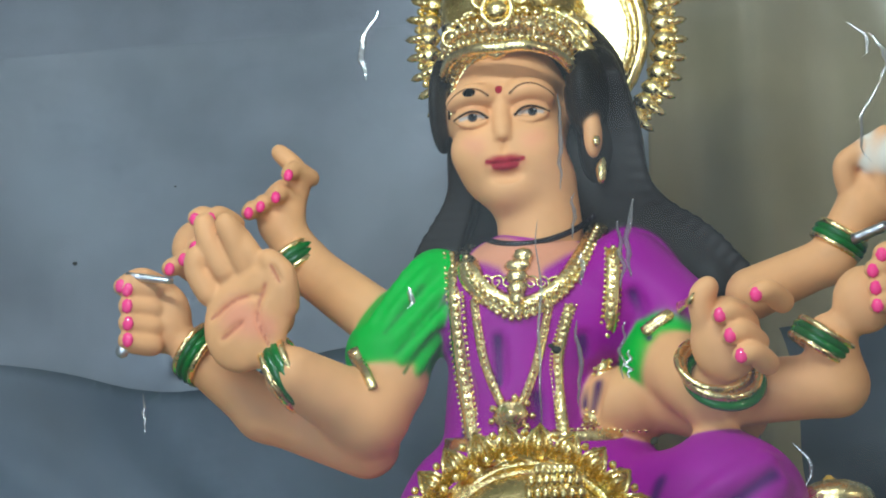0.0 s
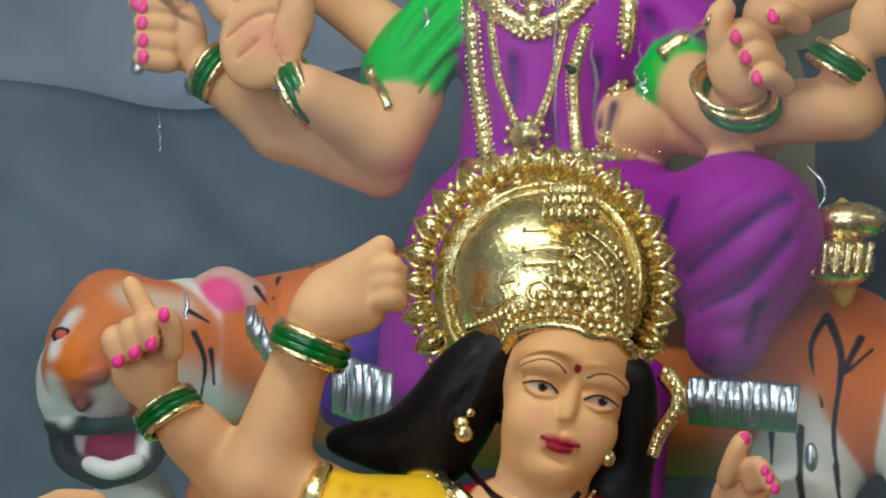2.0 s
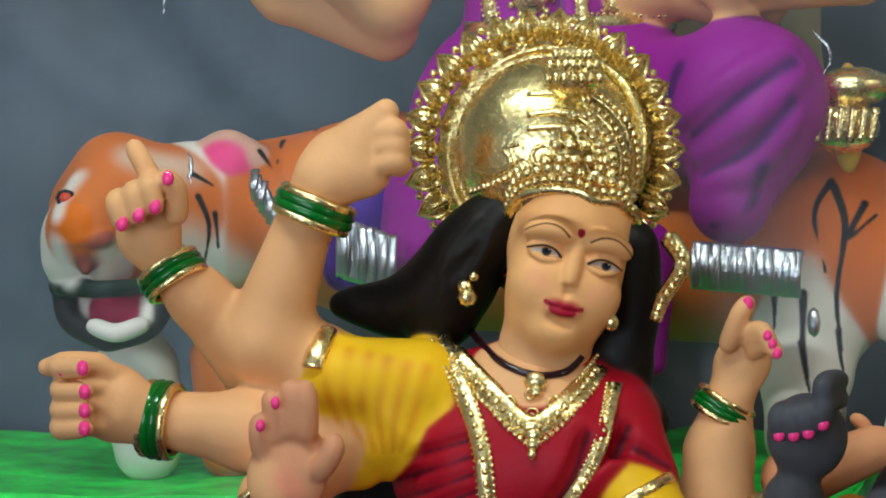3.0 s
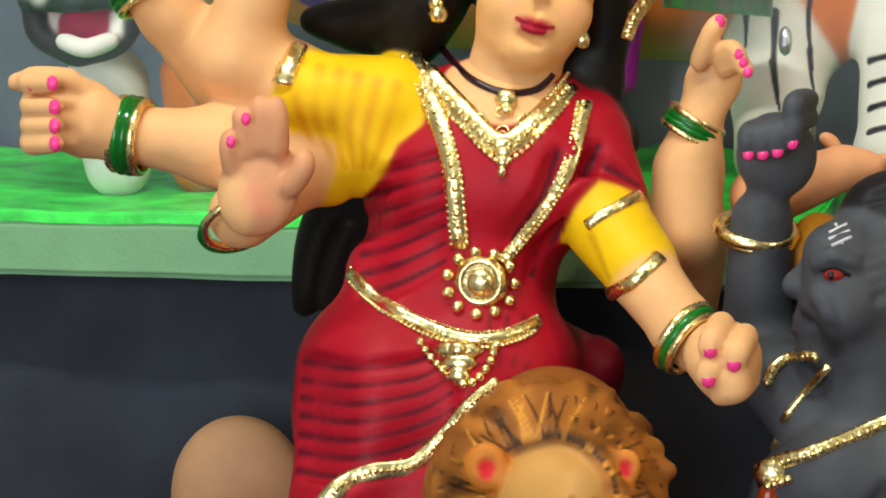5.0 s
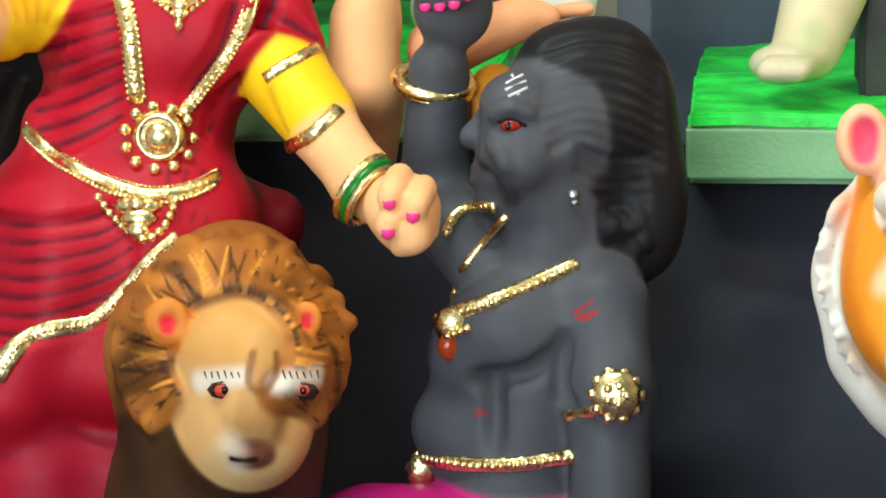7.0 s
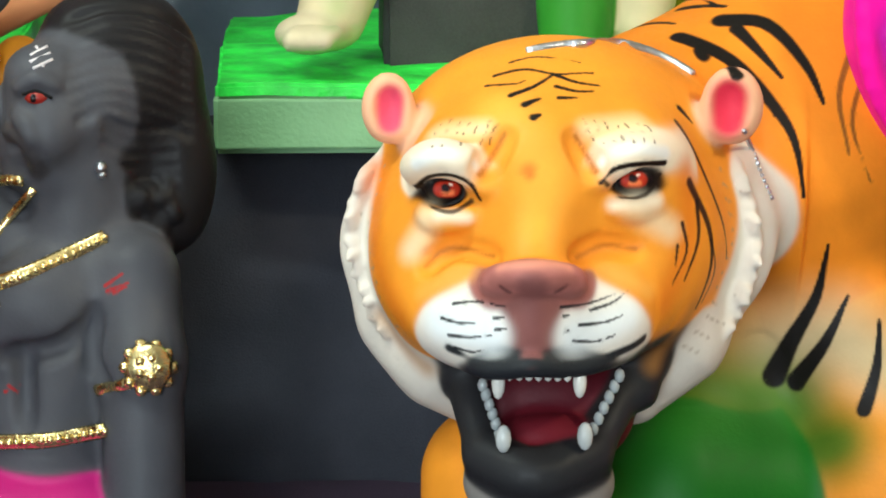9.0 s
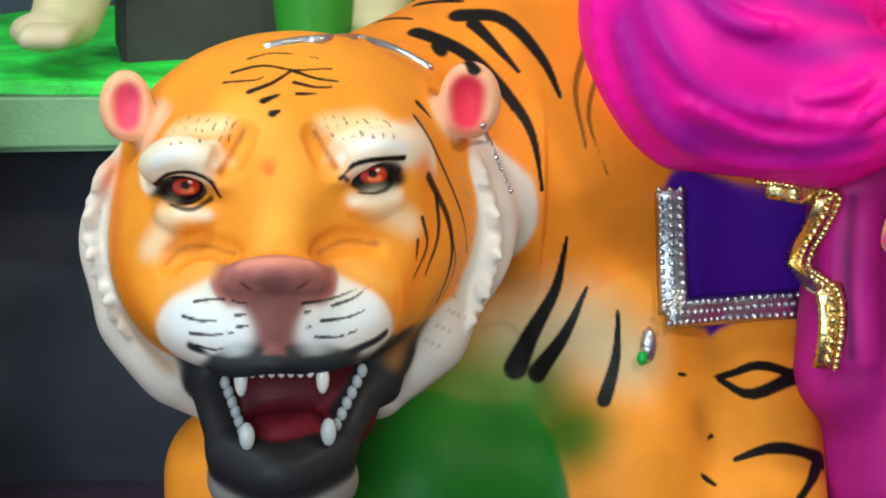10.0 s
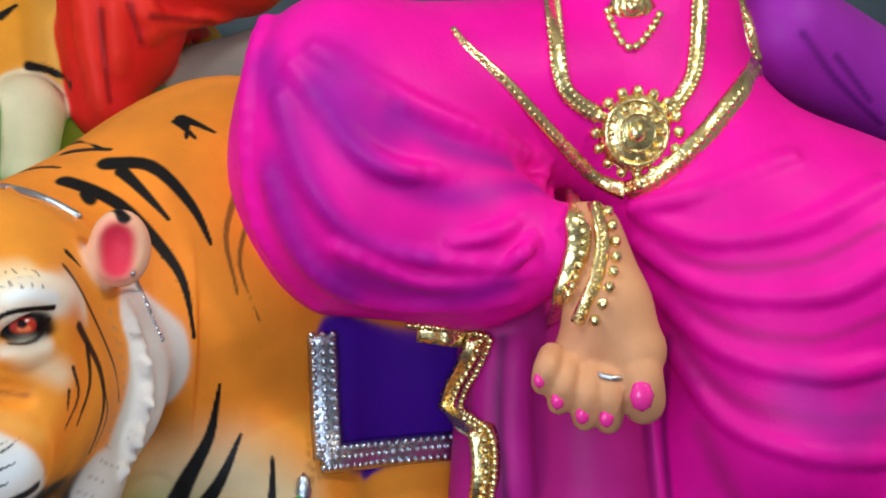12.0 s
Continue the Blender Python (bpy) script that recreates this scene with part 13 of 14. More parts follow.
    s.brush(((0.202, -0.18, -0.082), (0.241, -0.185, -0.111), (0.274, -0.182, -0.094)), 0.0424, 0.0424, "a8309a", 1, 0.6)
    s.brush(((0.277, -0.006, 0.221), (0.317, 0.011, 0.18), (0.376, 0.04, 0.138)), 0.0075, 0.0047, "5c1470", 0.9, 0.8)
    s.brush(((0.314, 0.003, 0.201), (0.357, 0.024, 0.16)), 0.0066, 0.0047, "5c1470", 0.9, 0.8)
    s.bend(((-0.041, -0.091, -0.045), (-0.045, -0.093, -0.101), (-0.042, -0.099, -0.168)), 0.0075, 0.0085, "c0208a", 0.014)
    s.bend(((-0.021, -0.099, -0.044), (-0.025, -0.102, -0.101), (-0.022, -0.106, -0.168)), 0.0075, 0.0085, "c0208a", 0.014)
    # shade of the hanging pleats, brushed in dark plum
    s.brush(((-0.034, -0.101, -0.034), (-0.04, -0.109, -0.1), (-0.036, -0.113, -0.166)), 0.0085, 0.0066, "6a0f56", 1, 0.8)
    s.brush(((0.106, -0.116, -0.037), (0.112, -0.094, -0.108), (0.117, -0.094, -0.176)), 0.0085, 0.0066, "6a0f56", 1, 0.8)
    s.tube(((0.033, -0.028, 0.26), (0.016, -0.087, 0.234), (0.011, -0.11, 0.211), (0.01, -0.119, 0.19), (0.015, -0.121, 0.173), (0.029, -0.118, 0.161), (0.047, -0.112, 0.152)), 0.008, 0.008, flat=0.4, n=3)
    s.chain(((0.03, -0.022, 0.26), (0.01, -0.09, 0.234), (0.005, -0.113, 0.211), (0.004, -0.122, 0.19), (0.009, -0.124, 0.173), (0.023, -0.121, 0.161), (0.041, -0.115, 0.152)), 0.0028, 0.0056)
    s.chain(((0.036, -0.036, 0.26), (0.021, -0.088, 0.234), (0.016, -0.11, 0.211), (0.015, -0.12, 0.19), (0.019, -0.122, 0.173), (0.034, -0.118, 0.161), (0.052, -0.113, 0.152)), 0.0028, 0.0056)
    s.tube(((0.156, -0.067, 0.259), (0.152, -0.073, 0.24), (0.148, -0.08, 0.22), (0.143, -0.09, 0.2), (0.135, -0.1, 0.182), (0.123, -0.107, 0.167), (0.111, -0.111, 0.153)), 0.008, 0.008, flat=0.4, n=3)
    s.chain(((0.149, -0.071, 0.259), (0.145, -0.077, 0.24), (0.142, -0.083, 0.22), (0.136, -0.093, 0.2), (0.129, -0.103, 0.182), (0.117, -0.109, 0.167), (0.105, -0.112, 0.153)), 0.0028, 0.0056)
    s.chain(((0.161, -0.066, 0.259), (0.158, -0.073, 0.24), (0.154, -0.079, 0.22), (0.148, -0.09, 0.2), (0.14, -0.101, 0.182), (0.128, -0.109, 0.167), (0.115, -0.113, 0.153)), 0.0028, 0.0056)
    s.bead((0.083, -0.107, 0.137), (0.0348, 0.0113, 0.0339), n=14)
    s.bead((0.117, -0.117, 0.137), 0.0056)
    s.bead((0.113, -0.12, 0.123), 0.0056)
    s.bead((0.105, -0.12, 0.112), 0.0056)
    s.bead((0.095, -0.115, 0.104), 0.0056)
    s.bead((0.083, -0.107, 0.102), 0.0056)
    s.bead((0.072, -0.1, 0.104), 0.0056)
    s.bead((0.06, -0.098, 0.112), 0.0056)
    s.bead((0.05, -0.103, 0.124), 0.0056)
    s.bead((0.045, -0.109, 0.137), 0.0056)
    s.bead((0.047, -0.113, 0.151), 0.0056)
    s.bead((0.055, -0.113, 0.162), 0.0056)
    s.bead((0.068, -0.11, 0.17), 0.0056)
    s.bead((0.083, -0.108, 0.172), 0.0056)
    s.bead((0.097, -0.108, 0.169), 0.0056)
    s.bead((0.109, -0.11, 0.162), 0.0056)
    s.bead((0.116, -0.113, 0.15), 0.0056)
    s.bead((0.102, -0.119, 0.137), 0.0038)
    s.bead((0.099, -0.12, 0.126), 0.0038)
    s.bead((0.091, -0.118, 0.118), 0.0038)
    s.bead((0.081, -0.113, 0.115), 0.0038)
    s.bead((0.071, -0.109, 0.118), 0.0038)
    s.bead((0.062, -0.11, 0.126), 0.0038)
    s.bead((0.058, -0.113, 0.137), 0.0038)
    s.bead((0.06, -0.115, 0.148), 0.0038)
    s.bead((0.069, -0.116, 0.156), 0.0038)
    s.bead((0.08, -0.115, 0.159), 0.0038)
    s.bead((0.092, -0.116, 0.156), 0.0038)
    s.bead((0.1, -0.117, 0.148), 0.0038)
    s.ring((0.08, -0.115, 0.137), (0, -1, 0), 0.0094, 0.0024)
    s.ring((0.08, -0.115, 0.137), (0, -1, 0), 0.016, 0.0024)
    s.ring((0.08, -0.115, 0.137), (0, -1, 0), 0.0273, 0.0024)
    s.bead((0.078, -0.121, 0.137), (0.0085, 0.0056, 0.0085))
    s.bead((0.084, -0.11, 0.094), 0.0075)
    s.bead((0.083, -0.109, 0.106), 0.0047)
    s.bead((0.089, -0.079, 0.243), (0.0217, 0.0047, 0.0173))
    s.bead((0.088, -0.082, 0.243), (0.0141, 0.0047, 0.0113))
    s.bead((0.087, -0.085, 0.243), (0.0075, 0.0047, 0.006))
    s.chain(((0.067, -0.078, 0.239), (0.068, -0.086, 0.229), (0.07, -0.092, 0.22), (0.074, -0.096, 0.212), (0.08, -0.098, 0.208), (0.089, -0.096, 0.211), (0.097, -0.092, 0.218), (0.106, -0.087, 0.228), (0.114, -0.082, 0.239)), 0.0042, 0.008)
    s.tube(((0.218, -0.043, 0.191), (0.187, -0.089, 0.174), (0.165, -0.109, 0.158), (0.143, -0.122, 0.138), (0.123, -0.125, 0.12), (0.108, -0.123, 0.107), (0.096, -0.117, 0.097), (0.085, -0.11, 0.091), (0.076, -0.101, 0.088)), 0.0113, 0.0085, flat=0.35, n=3)
    s.tube(((0.076, -0.101, 0.088), (0.065, -0.091, 0.093), (0.051, -0.088, 0.101), (0.03, -0.1, 0.117), (0.006, -0.117, 0.136), (-0.017, -0.128, 0.157), (-0.038, -0.133, 0.178), (-0.057, -0.133, 0.195), (-0.071, -0.13, 0.208), (-0.078, -0.126, 0.217), (-0.082, -0.12, 0.225)), 0.0085, 0.0028, flat=0.35, n=3)
    s.chain(((0.217, -0.046, 0.191), (0.185, -0.092, 0.174), (0.164, -0.112, 0.158), (0.141, -0.125, 0.138), (0.122, -0.129, 0.12), (0.107, -0.126, 0.107), (0.095, -0.12, 0.097), (0.084, -0.113, 0.091), (0.075, -0.104, 0.088)), 0.0038, 0.008)
    s.chain(((0.076, -0.102, 0.088), (0.065, -0.092, 0.093), (0.05, -0.089, 0.101), (0.029, -0.101, 0.117), (0.006, -0.118, 0.136), (-0.018, -0.129, 0.157), (-0.039, -0.134, 0.178), (-0.057, -0.135, 0.195), (-0.071, -0.132, 0.208), (-0.078, -0.127, 0.217), (-0.083, -0.122, 0.225)), 0.0024, 0.0066)
    s.tube(((0.235, 0.039, 0.258), (0.231, 0.019, 0.239), (0.233, 0.012, 0.221), (0.236, 0.011, 0.208), (0.241, 0.013, 0.196)), 0.0085, 0.0094, flat=0.4, n=3)
    s.chain(((0.235, 0.037, 0.257), (0.23, 0.017, 0.239), (0.232, 0.01, 0.221), (0.235, 0.009, 0.208), (0.24, 0.011, 0.196)), 0.0033, 0.0071)
    s.tube(((0.04, -0.058, 0.081), (0.002, -0.186, 0.071), (0.001, -0.195, 0.056), (-0.002, -0.198, 0.04), (-0.006, -0.195, 0.024), (-0.009, -0.186, 0.007), (0.014, -0.091, -0.018)), 0.0113, 0.0113, flat=0.4, n=3)
    s.tube(((0.022, -0.173, 0.081), (0.021, -0.19, 0.065), (0.02, -0.199, 0.05), (0.015, -0.207, 0.035), (0.008, -0.215, 0.019), (0, -0.216, 0.004), (-0.005, -0.211, -0.012)), 0.0066, 0.0066, flat=0.5, n=3)
    s.chain(((0.032, -0.178, 0.075), (0.032, -0.191, 0.06), (0.031, -0.202, 0.044), (0.024, -0.214, 0.029), (0.016, -0.223, 0.014), (0.009, -0.224, -0.001), (0.003, -0.218, -0.017)), 0.0052, 0.0151)
    s.chain(((0.042, -0.065, 0.081), (0.005, -0.189, 0.071), (0.004, -0.199, 0.056), (0.001, -0.202, 0.04), (-0.004, -0.202, 0.024), (-0.01, -0.198, 0.008), (0.019, -0.087, -0.018)), 0.0042, 0.0094)
    s.chain(((0.021, -0.176, 0.081), (0.02, -0.193, 0.066), (0.019, -0.202, 0.05), (0.014, -0.211, 0.035), (0.006, -0.218, 0.02), (-0.001, -0.22, 0.004), (-0.007, -0.214, -0.012)), 0.0024, 0.0047)
    s.tube(((-0.108, -0.104, -0.02), (-0.095, -0.108, -0.022), (-0.083, -0.116, -0.024), (-0.058, -0.082, -0.03), (-0.052, -0.095, -0.034), (-0.056, -0.095, -0.047), (-0.06, -0.081, -0.064), (-0.064, -0.064, -0.081), (-0.063, -0.048, -0.096), (-0.062, -0.083, -0.102), (-0.056, -0.108, -0.109), (-0.053, -0.111, -0.124), (-0.053, -0.113, -0.141), (-0.054, -0.111, -0.158), (-0.055, -0.103, -0.176)), 0.0141, 0.0122, flat=0.2, n=3)
    s.chain(((-0.116, -0.104, -0.02), (-0.102, -0.108, -0.022), (-0.089, -0.112, -0.024), (-0.062, -0.069, -0.031), (-0.058, -0.088, -0.035), (-0.06, -0.084, -0.048), (-0.064, -0.066, -0.065), (-0.066, -0.044, -0.083), (-0.07, -0.044, -0.097), (-0.066, -0.07, -0.103), (-0.062, -0.1, -0.109), (-0.06, -0.108, -0.124), (-0.06, -0.109, -0.142), (-0.06, -0.103, -0.159), (-0.062, -0.098, -0.176)), 0.0033, 0.0056)
    s.chain(((-0.102, -0.108, -0.021), (-0.092, -0.126, -0.022), (-0.062, -0.072, -0.03), (-0.054, -0.095, -0.03), (-0.047, -0.106, -0.034), (-0.052, -0.108, -0.047), (-0.059, -0.103, -0.063), (-0.062, -0.085, -0.079), (-0.065, -0.08, -0.094), (-0.061, -0.105, -0.1), (-0.051, -0.116, -0.109), (-0.047, -0.118, -0.124), (-0.047, -0.119, -0.142), (-0.049, -0.119, -0.158), (-0.05, -0.114, -0.175)), 0.0033, 0.0056)
    s.chain(((-0.108, -0.104, -0.02), (-0.095, -0.108, -0.023), (-0.083, -0.116, -0.025), (-0.059, -0.085, -0.03), (-0.053, -0.099, -0.034), (-0.057, -0.098, -0.047), (-0.061, -0.084, -0.064), (-0.065, -0.068, -0.081), (-0.063, -0.048, -0.097), (-0.063, -0.086, -0.102), (-0.057, -0.111, -0.109), (-0.054, -0.115, -0.124), (-0.054, -0.117, -0.141), (-0.055, -0.115, -0.158), (-0.056, -0.107, -0.176)), 0.0042, 0.0089)
    s.limb((0.191, -0.06, -0.276), (0.191, -0.06, -0.236), 0.08, 0.08, "b0207e", 0.02)
    s.limb((0.041, -0.04, -0.276), (0.041, -0.04, -0.236), 0.08, 0.08, "b0207e", 0.02)
    return s


cast("pink_goddess_statue", sculpt_pink_goddess(), (0.7, 2.26, 1.26), "painted goddess idol in folded pink saree with bare foot", "statue")


def sculpt_small_tiger():
    s = Sculpt(0.0032)
    s.blob((-0.012, -0.08, 0.035), (0.0921, 0.0614, 0.0726), "d9701c", 0.025)
    s.blob((-0.041, -0.13, 0.009), (0.0503, 0.0447, 0.0391), "efe6d8", 0.025)
    s.blob((0.033, -0.05, 0.024), (0.0614, 0.0558, 0.0838), "efe6d8", 0.02)
    s.blob((-0.046, -0.13, -0.019), (0.0419, 0.0391, 0.0279), "efe6d8", 0.02)
    s.limb((-0.029, -0.1, 0.08), (-0.031, -0.17, 0.018), 0.0335, 0.0335, "d9701c", 0.03)
    s.bend(((-0.048, -0.185, 0.004), (-0.023, -0.19, 0.003), (-0.002, -0.185, 0.003)), 0.0056, 0.0056, "9a4a3a", 0.008)
    s.limb((-0.027, -0.18, 0.001), (-0.026, -0.18, -0.027), 0.01, 0.0056, "8a4a40", 0.008)
    s.bend(((-0.075, -0.14, -0.042), (-0.012, -0.17, -0.046), (0.032, -0.13, -0.04)), 0.0067, 0.0067, "20342a", 0.008)
    s.blob((-0.011, -0.12, -0.066), (0.0324, 0.0279, 0.0257), "b01848", 0.008)
    s.bend(((-0.069, -0.13, -0.047), (-0.059, -0.13, -0.076), (-0.022, -0.13, -0.094)), 0.01, 0.0112, "1a1a18", 0.008)
    s.bend(((-0.022, -0.13, -0.094), (0.02, -0.13, -0.082), (0.036, -0.12, -0.051)), 0.0112, 0.01, "1a1a18", 0.008)
    s.bend(((-0.027, -0.155, -0.082), (0.001, -0.165, -0.089), (0.024, -0.155, -0.081)), 0.0078, 0.0078, "efe6d8", 0.005)
    s.limb((-0.05, -0.12, -0.058), (-0.043, -0.13, -0.076), 0.0089, 0.0056, "efe6d8", 0.004)
    s.limb((0.021, -0.13, -0.056), (0.023, -0.14, -0.074), 0.0067, 0.005, "efe6d8", 0.004)
    s.blob((0.079, -0.06, 0.089), (0.0268, 0.0168, 0.0212), "e0407c", 0.01)
    s.bend(((0.048, -0.06, 0.093), (0.079, -0.06, 0.109), (0.106, -0.06, 0.092)), 0.0078, 0.0078, "d8a890", 0.008)
    s.limb((0.077, 0, 0.026), (0.225, 0.06, 0.051), 0.0838, 0.0893, "d9701c", 0.04)
    s.limb((0.225, 0.06, 0.027), (0.668, 0.06, -0.002), 0.1061, 0.1005, "d9701c", 0.04)
    s.blob((0.701, 0.02, -0.005), (0.0782, 0.0614, 0.0921), "d9701c", 0.03)
    s.limb((0.665, 0.02, -0.031), (0.663, 0, -0.126), 0.0614, 0.0447, "efe6d8", 0.03)
    s.limb((0.777, 0, -0.032), (0.781, -0.02, -0.136), 0.0419, 0.0335, "efe6d8", 0.03)
    s.limb((0.781, -0.02, -0.136), (0.773, -0.05, -0.19), 0.0313, 0.0335, "efe6d8", 0.02)
    s.limb((0.658, 0, -0.126), (0.657, -0.03, -0.192), 0.0391, 0.0335, "efe6d8", 0.02)
    s.limb((-0.04, 0, -0.125), (-0.02, -0.02, -0.207), 0.0447, 0.0346, "efe6d8", 0.02)
    s.limb((0.06, 0, -0.112), (0.066, 0, -0.206), 0.0391, 0.0335, "d9701c", 0.02)
    s.brush(((0.001, -0.145, 0.07), (-0.018, -0.187, 0.045)), 0.0335, 0.0223, "e07a28", 1, 0.8)
    s.brush(((-0.045, -0.165, 0.064), (-0.05, -0.196, 0.028)), 0.0223, 0.0168, "efe6d8", 0.9, 0.9)
    s.brush(((0.001, -0.131, 0.088), (0.052, -0.106, 0.078)), 0.0279, 0.0335, "d8c8b0", 1, 0.7)
    s.brush(((0.055, -0.111, -0.002), (0.095, -0.072, -0.024)), 0.0447, 0.0335, "d8d0c0", 1, 0.8)
    s.brush(((-0.053, -0.189, -0.005), (-0.05, -0.167, -0.032)), 0.0223, 0.0223, "efe6d8", 0.9, 1)
    s.brush(((-0.005, -0.173, -0.01), (-0.007, -0.139, -0.031)), 0.0223, 0.0223, "efe6d8", 0.9, 1)
    s.brush(((0.08, -0.08, 0.091), (0.091, -0.079, 0.09)), 0.019, 0.0168, "ee3f86", 0.8, 0.9)
    s.brush(((0.067, -0.112, 0.049), (0.076, -0.105, 0.02), (0.067, -0.094, -0.019)), 0.0045, 0.0018, "171310", 0.4, 1)
    s.brush(((0.059, -0.106, 0.072), (0.077, -0.098, 0.061)), 0.0045, 0.0018, "171310", 0.4, 1)
    s.brush(((0.081, -0.102, 0.032), (0.082, -0.094, -0.002)), 0.0039, 0.0016, "171310", 0.4, 1)
    s.brush(((0.125, -0.015, 0.113), (0.131, -0.054, 0.086)), 0.0039, 0.0016, "171310", 0.4, 1)
    s.brush(((0.152, 0.014, 0.126), (0.165, -0.038, 0.092)), 0.0045, 0.0018, "171310", 0.4, 1)
    s.brush(((0.176, 0.005, 0.128), (0.181, -0.022, 0.111)), 0.0039, 0.0016, "171310", 0.4, 1)
    s.brush(((0.05, -0.114, -0.002), (0.058, -0.085, -0.035)), 0.0039, 0.0016, "171310", 0.4, 1)
    s.brush(((0.117, -0.066, 0.097), (0.139, -0.059, 0.068)), 0.0045, 0.0018, "171310", 0.4, 1)
    s.brush(((0.69, -0.03, 0.059), (0.675, -0.044, 0.026), (0.686, -0.049, -0.03)), 0.005, 0.002, "171310", 0.4, 1)
    s.brush(((0.693, -0.033, 0.054), (0.705, -0.045, 0.014), (0.696, -0.043, -0.051), (0.699, -0.028, -0.106)), 0.0056, 0.0022, "171310", 0.4, 1)
    s.brush(((0.723, -0.035, 0.036), (0.708, -0.045, 0.003), (0.734, -0.034, 0.025)), 0.005, 0.002, "171310", 0.4, 1)
    s.brush(((0.664, -0.046, -0.051), (0.663, -0.045, -0.106), (0.668, -0.049, -0.139)), 0.0056, 0.0022, "171310", 0.4, 1)
    s.brush(((0.635, -0.04, -0.051), (0.634, -0.034, -0.084)), 0.005, 0.002, "171310", 0.4, 1)
    s.bead((-0.045, -0.187, 0.044), (0.0112, 0.0045, 0.0089), mat=GLOSS, col="140a08")
    s.bead((-0.044, -0.189, 0.044), (0.0073, 0.0045, 0.0056), mat=GLOSS, col="d8401c")
    s.brush(((0.755, -0.039, -0.098), (0.782, -0.049, -0.093), (0.806, -0.039, -0.103)), 0.005, 0.0034, "171310", 0.4, 1)
    s.brush(((0.756, -0.045, -0.121), (0.783, -0.054, -0.115), (0.807, -0.046, -0.126)), 0.005, 0.0034, "171310", 0.4, 1)
    s.brush(((0.757, -0.055, -0.144), (0.784, -0.061, -0.138), (0.808, -0.049, -0.149)), 0.005, 0.0034, "171310", 0.4, 1)
    s.brush(((0.758, -0.07, -0.166), (0.785, -0.07, -0.161), (0.808, -0.047, -0.171)), 0.005, 0.0034, "171310", 0.4, 1)
    s.brush(((0.662, -0.044, -0.099), (0.666, -0.047, -0.121), (0.67, -0.049, -0.148)), 0.005, 0.0015, "171310", 0.4, 1)
    s.brush(((0.697, -0.034, -0.087), (0.699, -0.028, -0.12), (0.701, -0.017, -0.148)), 0.0045, 0.0013, "171310", 0.4, 1)
    s.limb((0.218, -0.042, 0.033), (0.214, -0.029, -0.018), 0.0335, 0.0335, "43108c", 0.01)
    s.tube(((0.574, -0.127, -0.004), (0.572, -0.138, -0.027), (0.572, -0.13, -0.049)), 0.005, 0.0039, mat=SILVER, flat=0.3)
    s.tube(((0.576, -0.132, -0.004), (0.577, -0.138, -0.027), (0.576, -0.13, -0.049)), 0.005, 0.0039, mat=SILVER, flat=0.3)
    s.tube(((0.583, -0.133, -0.005), (0.582, -0.144, -0.028), (0.58, -0.13, -0.049)), 0.005, 0.0039, mat=SILVER, flat=0.3)
    s.tube(((0.586, -0.131, -0.005), (0.586, -0.136, -0.028), (0.584, -0.13, -0.05)), 0.005, 0.0039, mat=SILVER, flat=0.3)
    s.tube(((0.587, -0.127, -0.005), (0.589, -0.143, -0.028), (0.588, -0.13, -0.05)), 0.005, 0.0039, mat=SILVER, flat=0.3)
    s.tube(((0.593, -0.133, -0.006), (0.592, -0.141, -0.029), (0.591, -0.13, -0.051)), 0.005, 0.0039, mat=SILVER, flat=0.3)
    s.tube(((0.597, -0.132, -0.006), (0.595, -0.137, -0.029), (0.595, -0.13, -0.051)), 0.005, 0.0039, mat=SILVER, flat=0.3)
    s.tube(((0.598, -0.127, -0.006), (0.602, -0.141, -0.029), (0.599, -0.13, -0.051)), 0.005, 0.0039, mat=SILVER, flat=0.3)
    s.tube(((0.603, -0.13, -0.007), (0.605, -0.139, -0.03), (0.603, -0.13, -0.052)), 0.005, 0.0039, mat=SILVER, flat=0.3)
    s.tube(((0.608, -0.129, -0.007), (0.61, -0.14, -0.03), (0.607, -0.13, -0.052)), 0.005, 0.0039, mat=SILVER, flat=0.3)
    s.tube(((0.61, -0.129, -0.007), (0.612, -0.142, -0.03), (0.611, -0.13, -0.052)), 0.005, 0.0039, mat=SILVER, flat=0.3)
    s.tube(((0.618, -0.13, -0.008), (0.617, -0.144, -0.031), (0.615, -0.13, -0.053)), 0.005, 0.0039, mat=SILVER, flat=0.3)
    s.tube(((0.618, -0.13, -0.008), (0.618, -0.139, -0.031), (0.618, -0.13, -0.053)), 0.005, 0.0039, mat=SILVER, flat=0.3)
    s.tube(((0.624, -0.133, -0.009), (0.624, -0.14, -0.031), (0.622, -0.13, -0.053)), 0.005, 0.0039, mat=SILVER, flat=0.3)
    s.tube(((0.628, -0.131, -0.009), (0.628, -0.138, -0.032), (0.626, -0.13, -0.054)), 0.005, 0.0039, mat=SILVER, flat=0.3)
    s.tube(((0.628, -0.133, -0.009), (0.632, -0.136, -0.032), (0.63, -0.13, -0.054)), 0.005, 0.0039, mat=SILVER, flat=0.3)
    s.tube(((0.633, -0.13, -0.01), (0.636, -0.141, -0.033), (0.634, -0.13, -0.054)), 0.005, 0.0039, mat=SILVER, flat=0.3)
    s.tube(((0.637, -0.131, -0.01), (0.639, -0.139, -0.033), (0.638, -0.13, -0.055)), 0.005, 0.0039, mat=SILVER, flat=0.3)
    s.tube(((0.641, -0.131, -0.01), (0.644, -0.144, -0.033), (0.641, -0.13, -0.055)), 0.005, 0.0039, mat=SILVER, flat=0.3)
    s.tube(((0.646, -0.129, -0.011), (0.647, -0.142, -0.034), (0.645, -0.13, -0.056)), 0.005, 0.0039, mat=SILVER, flat=0.3)
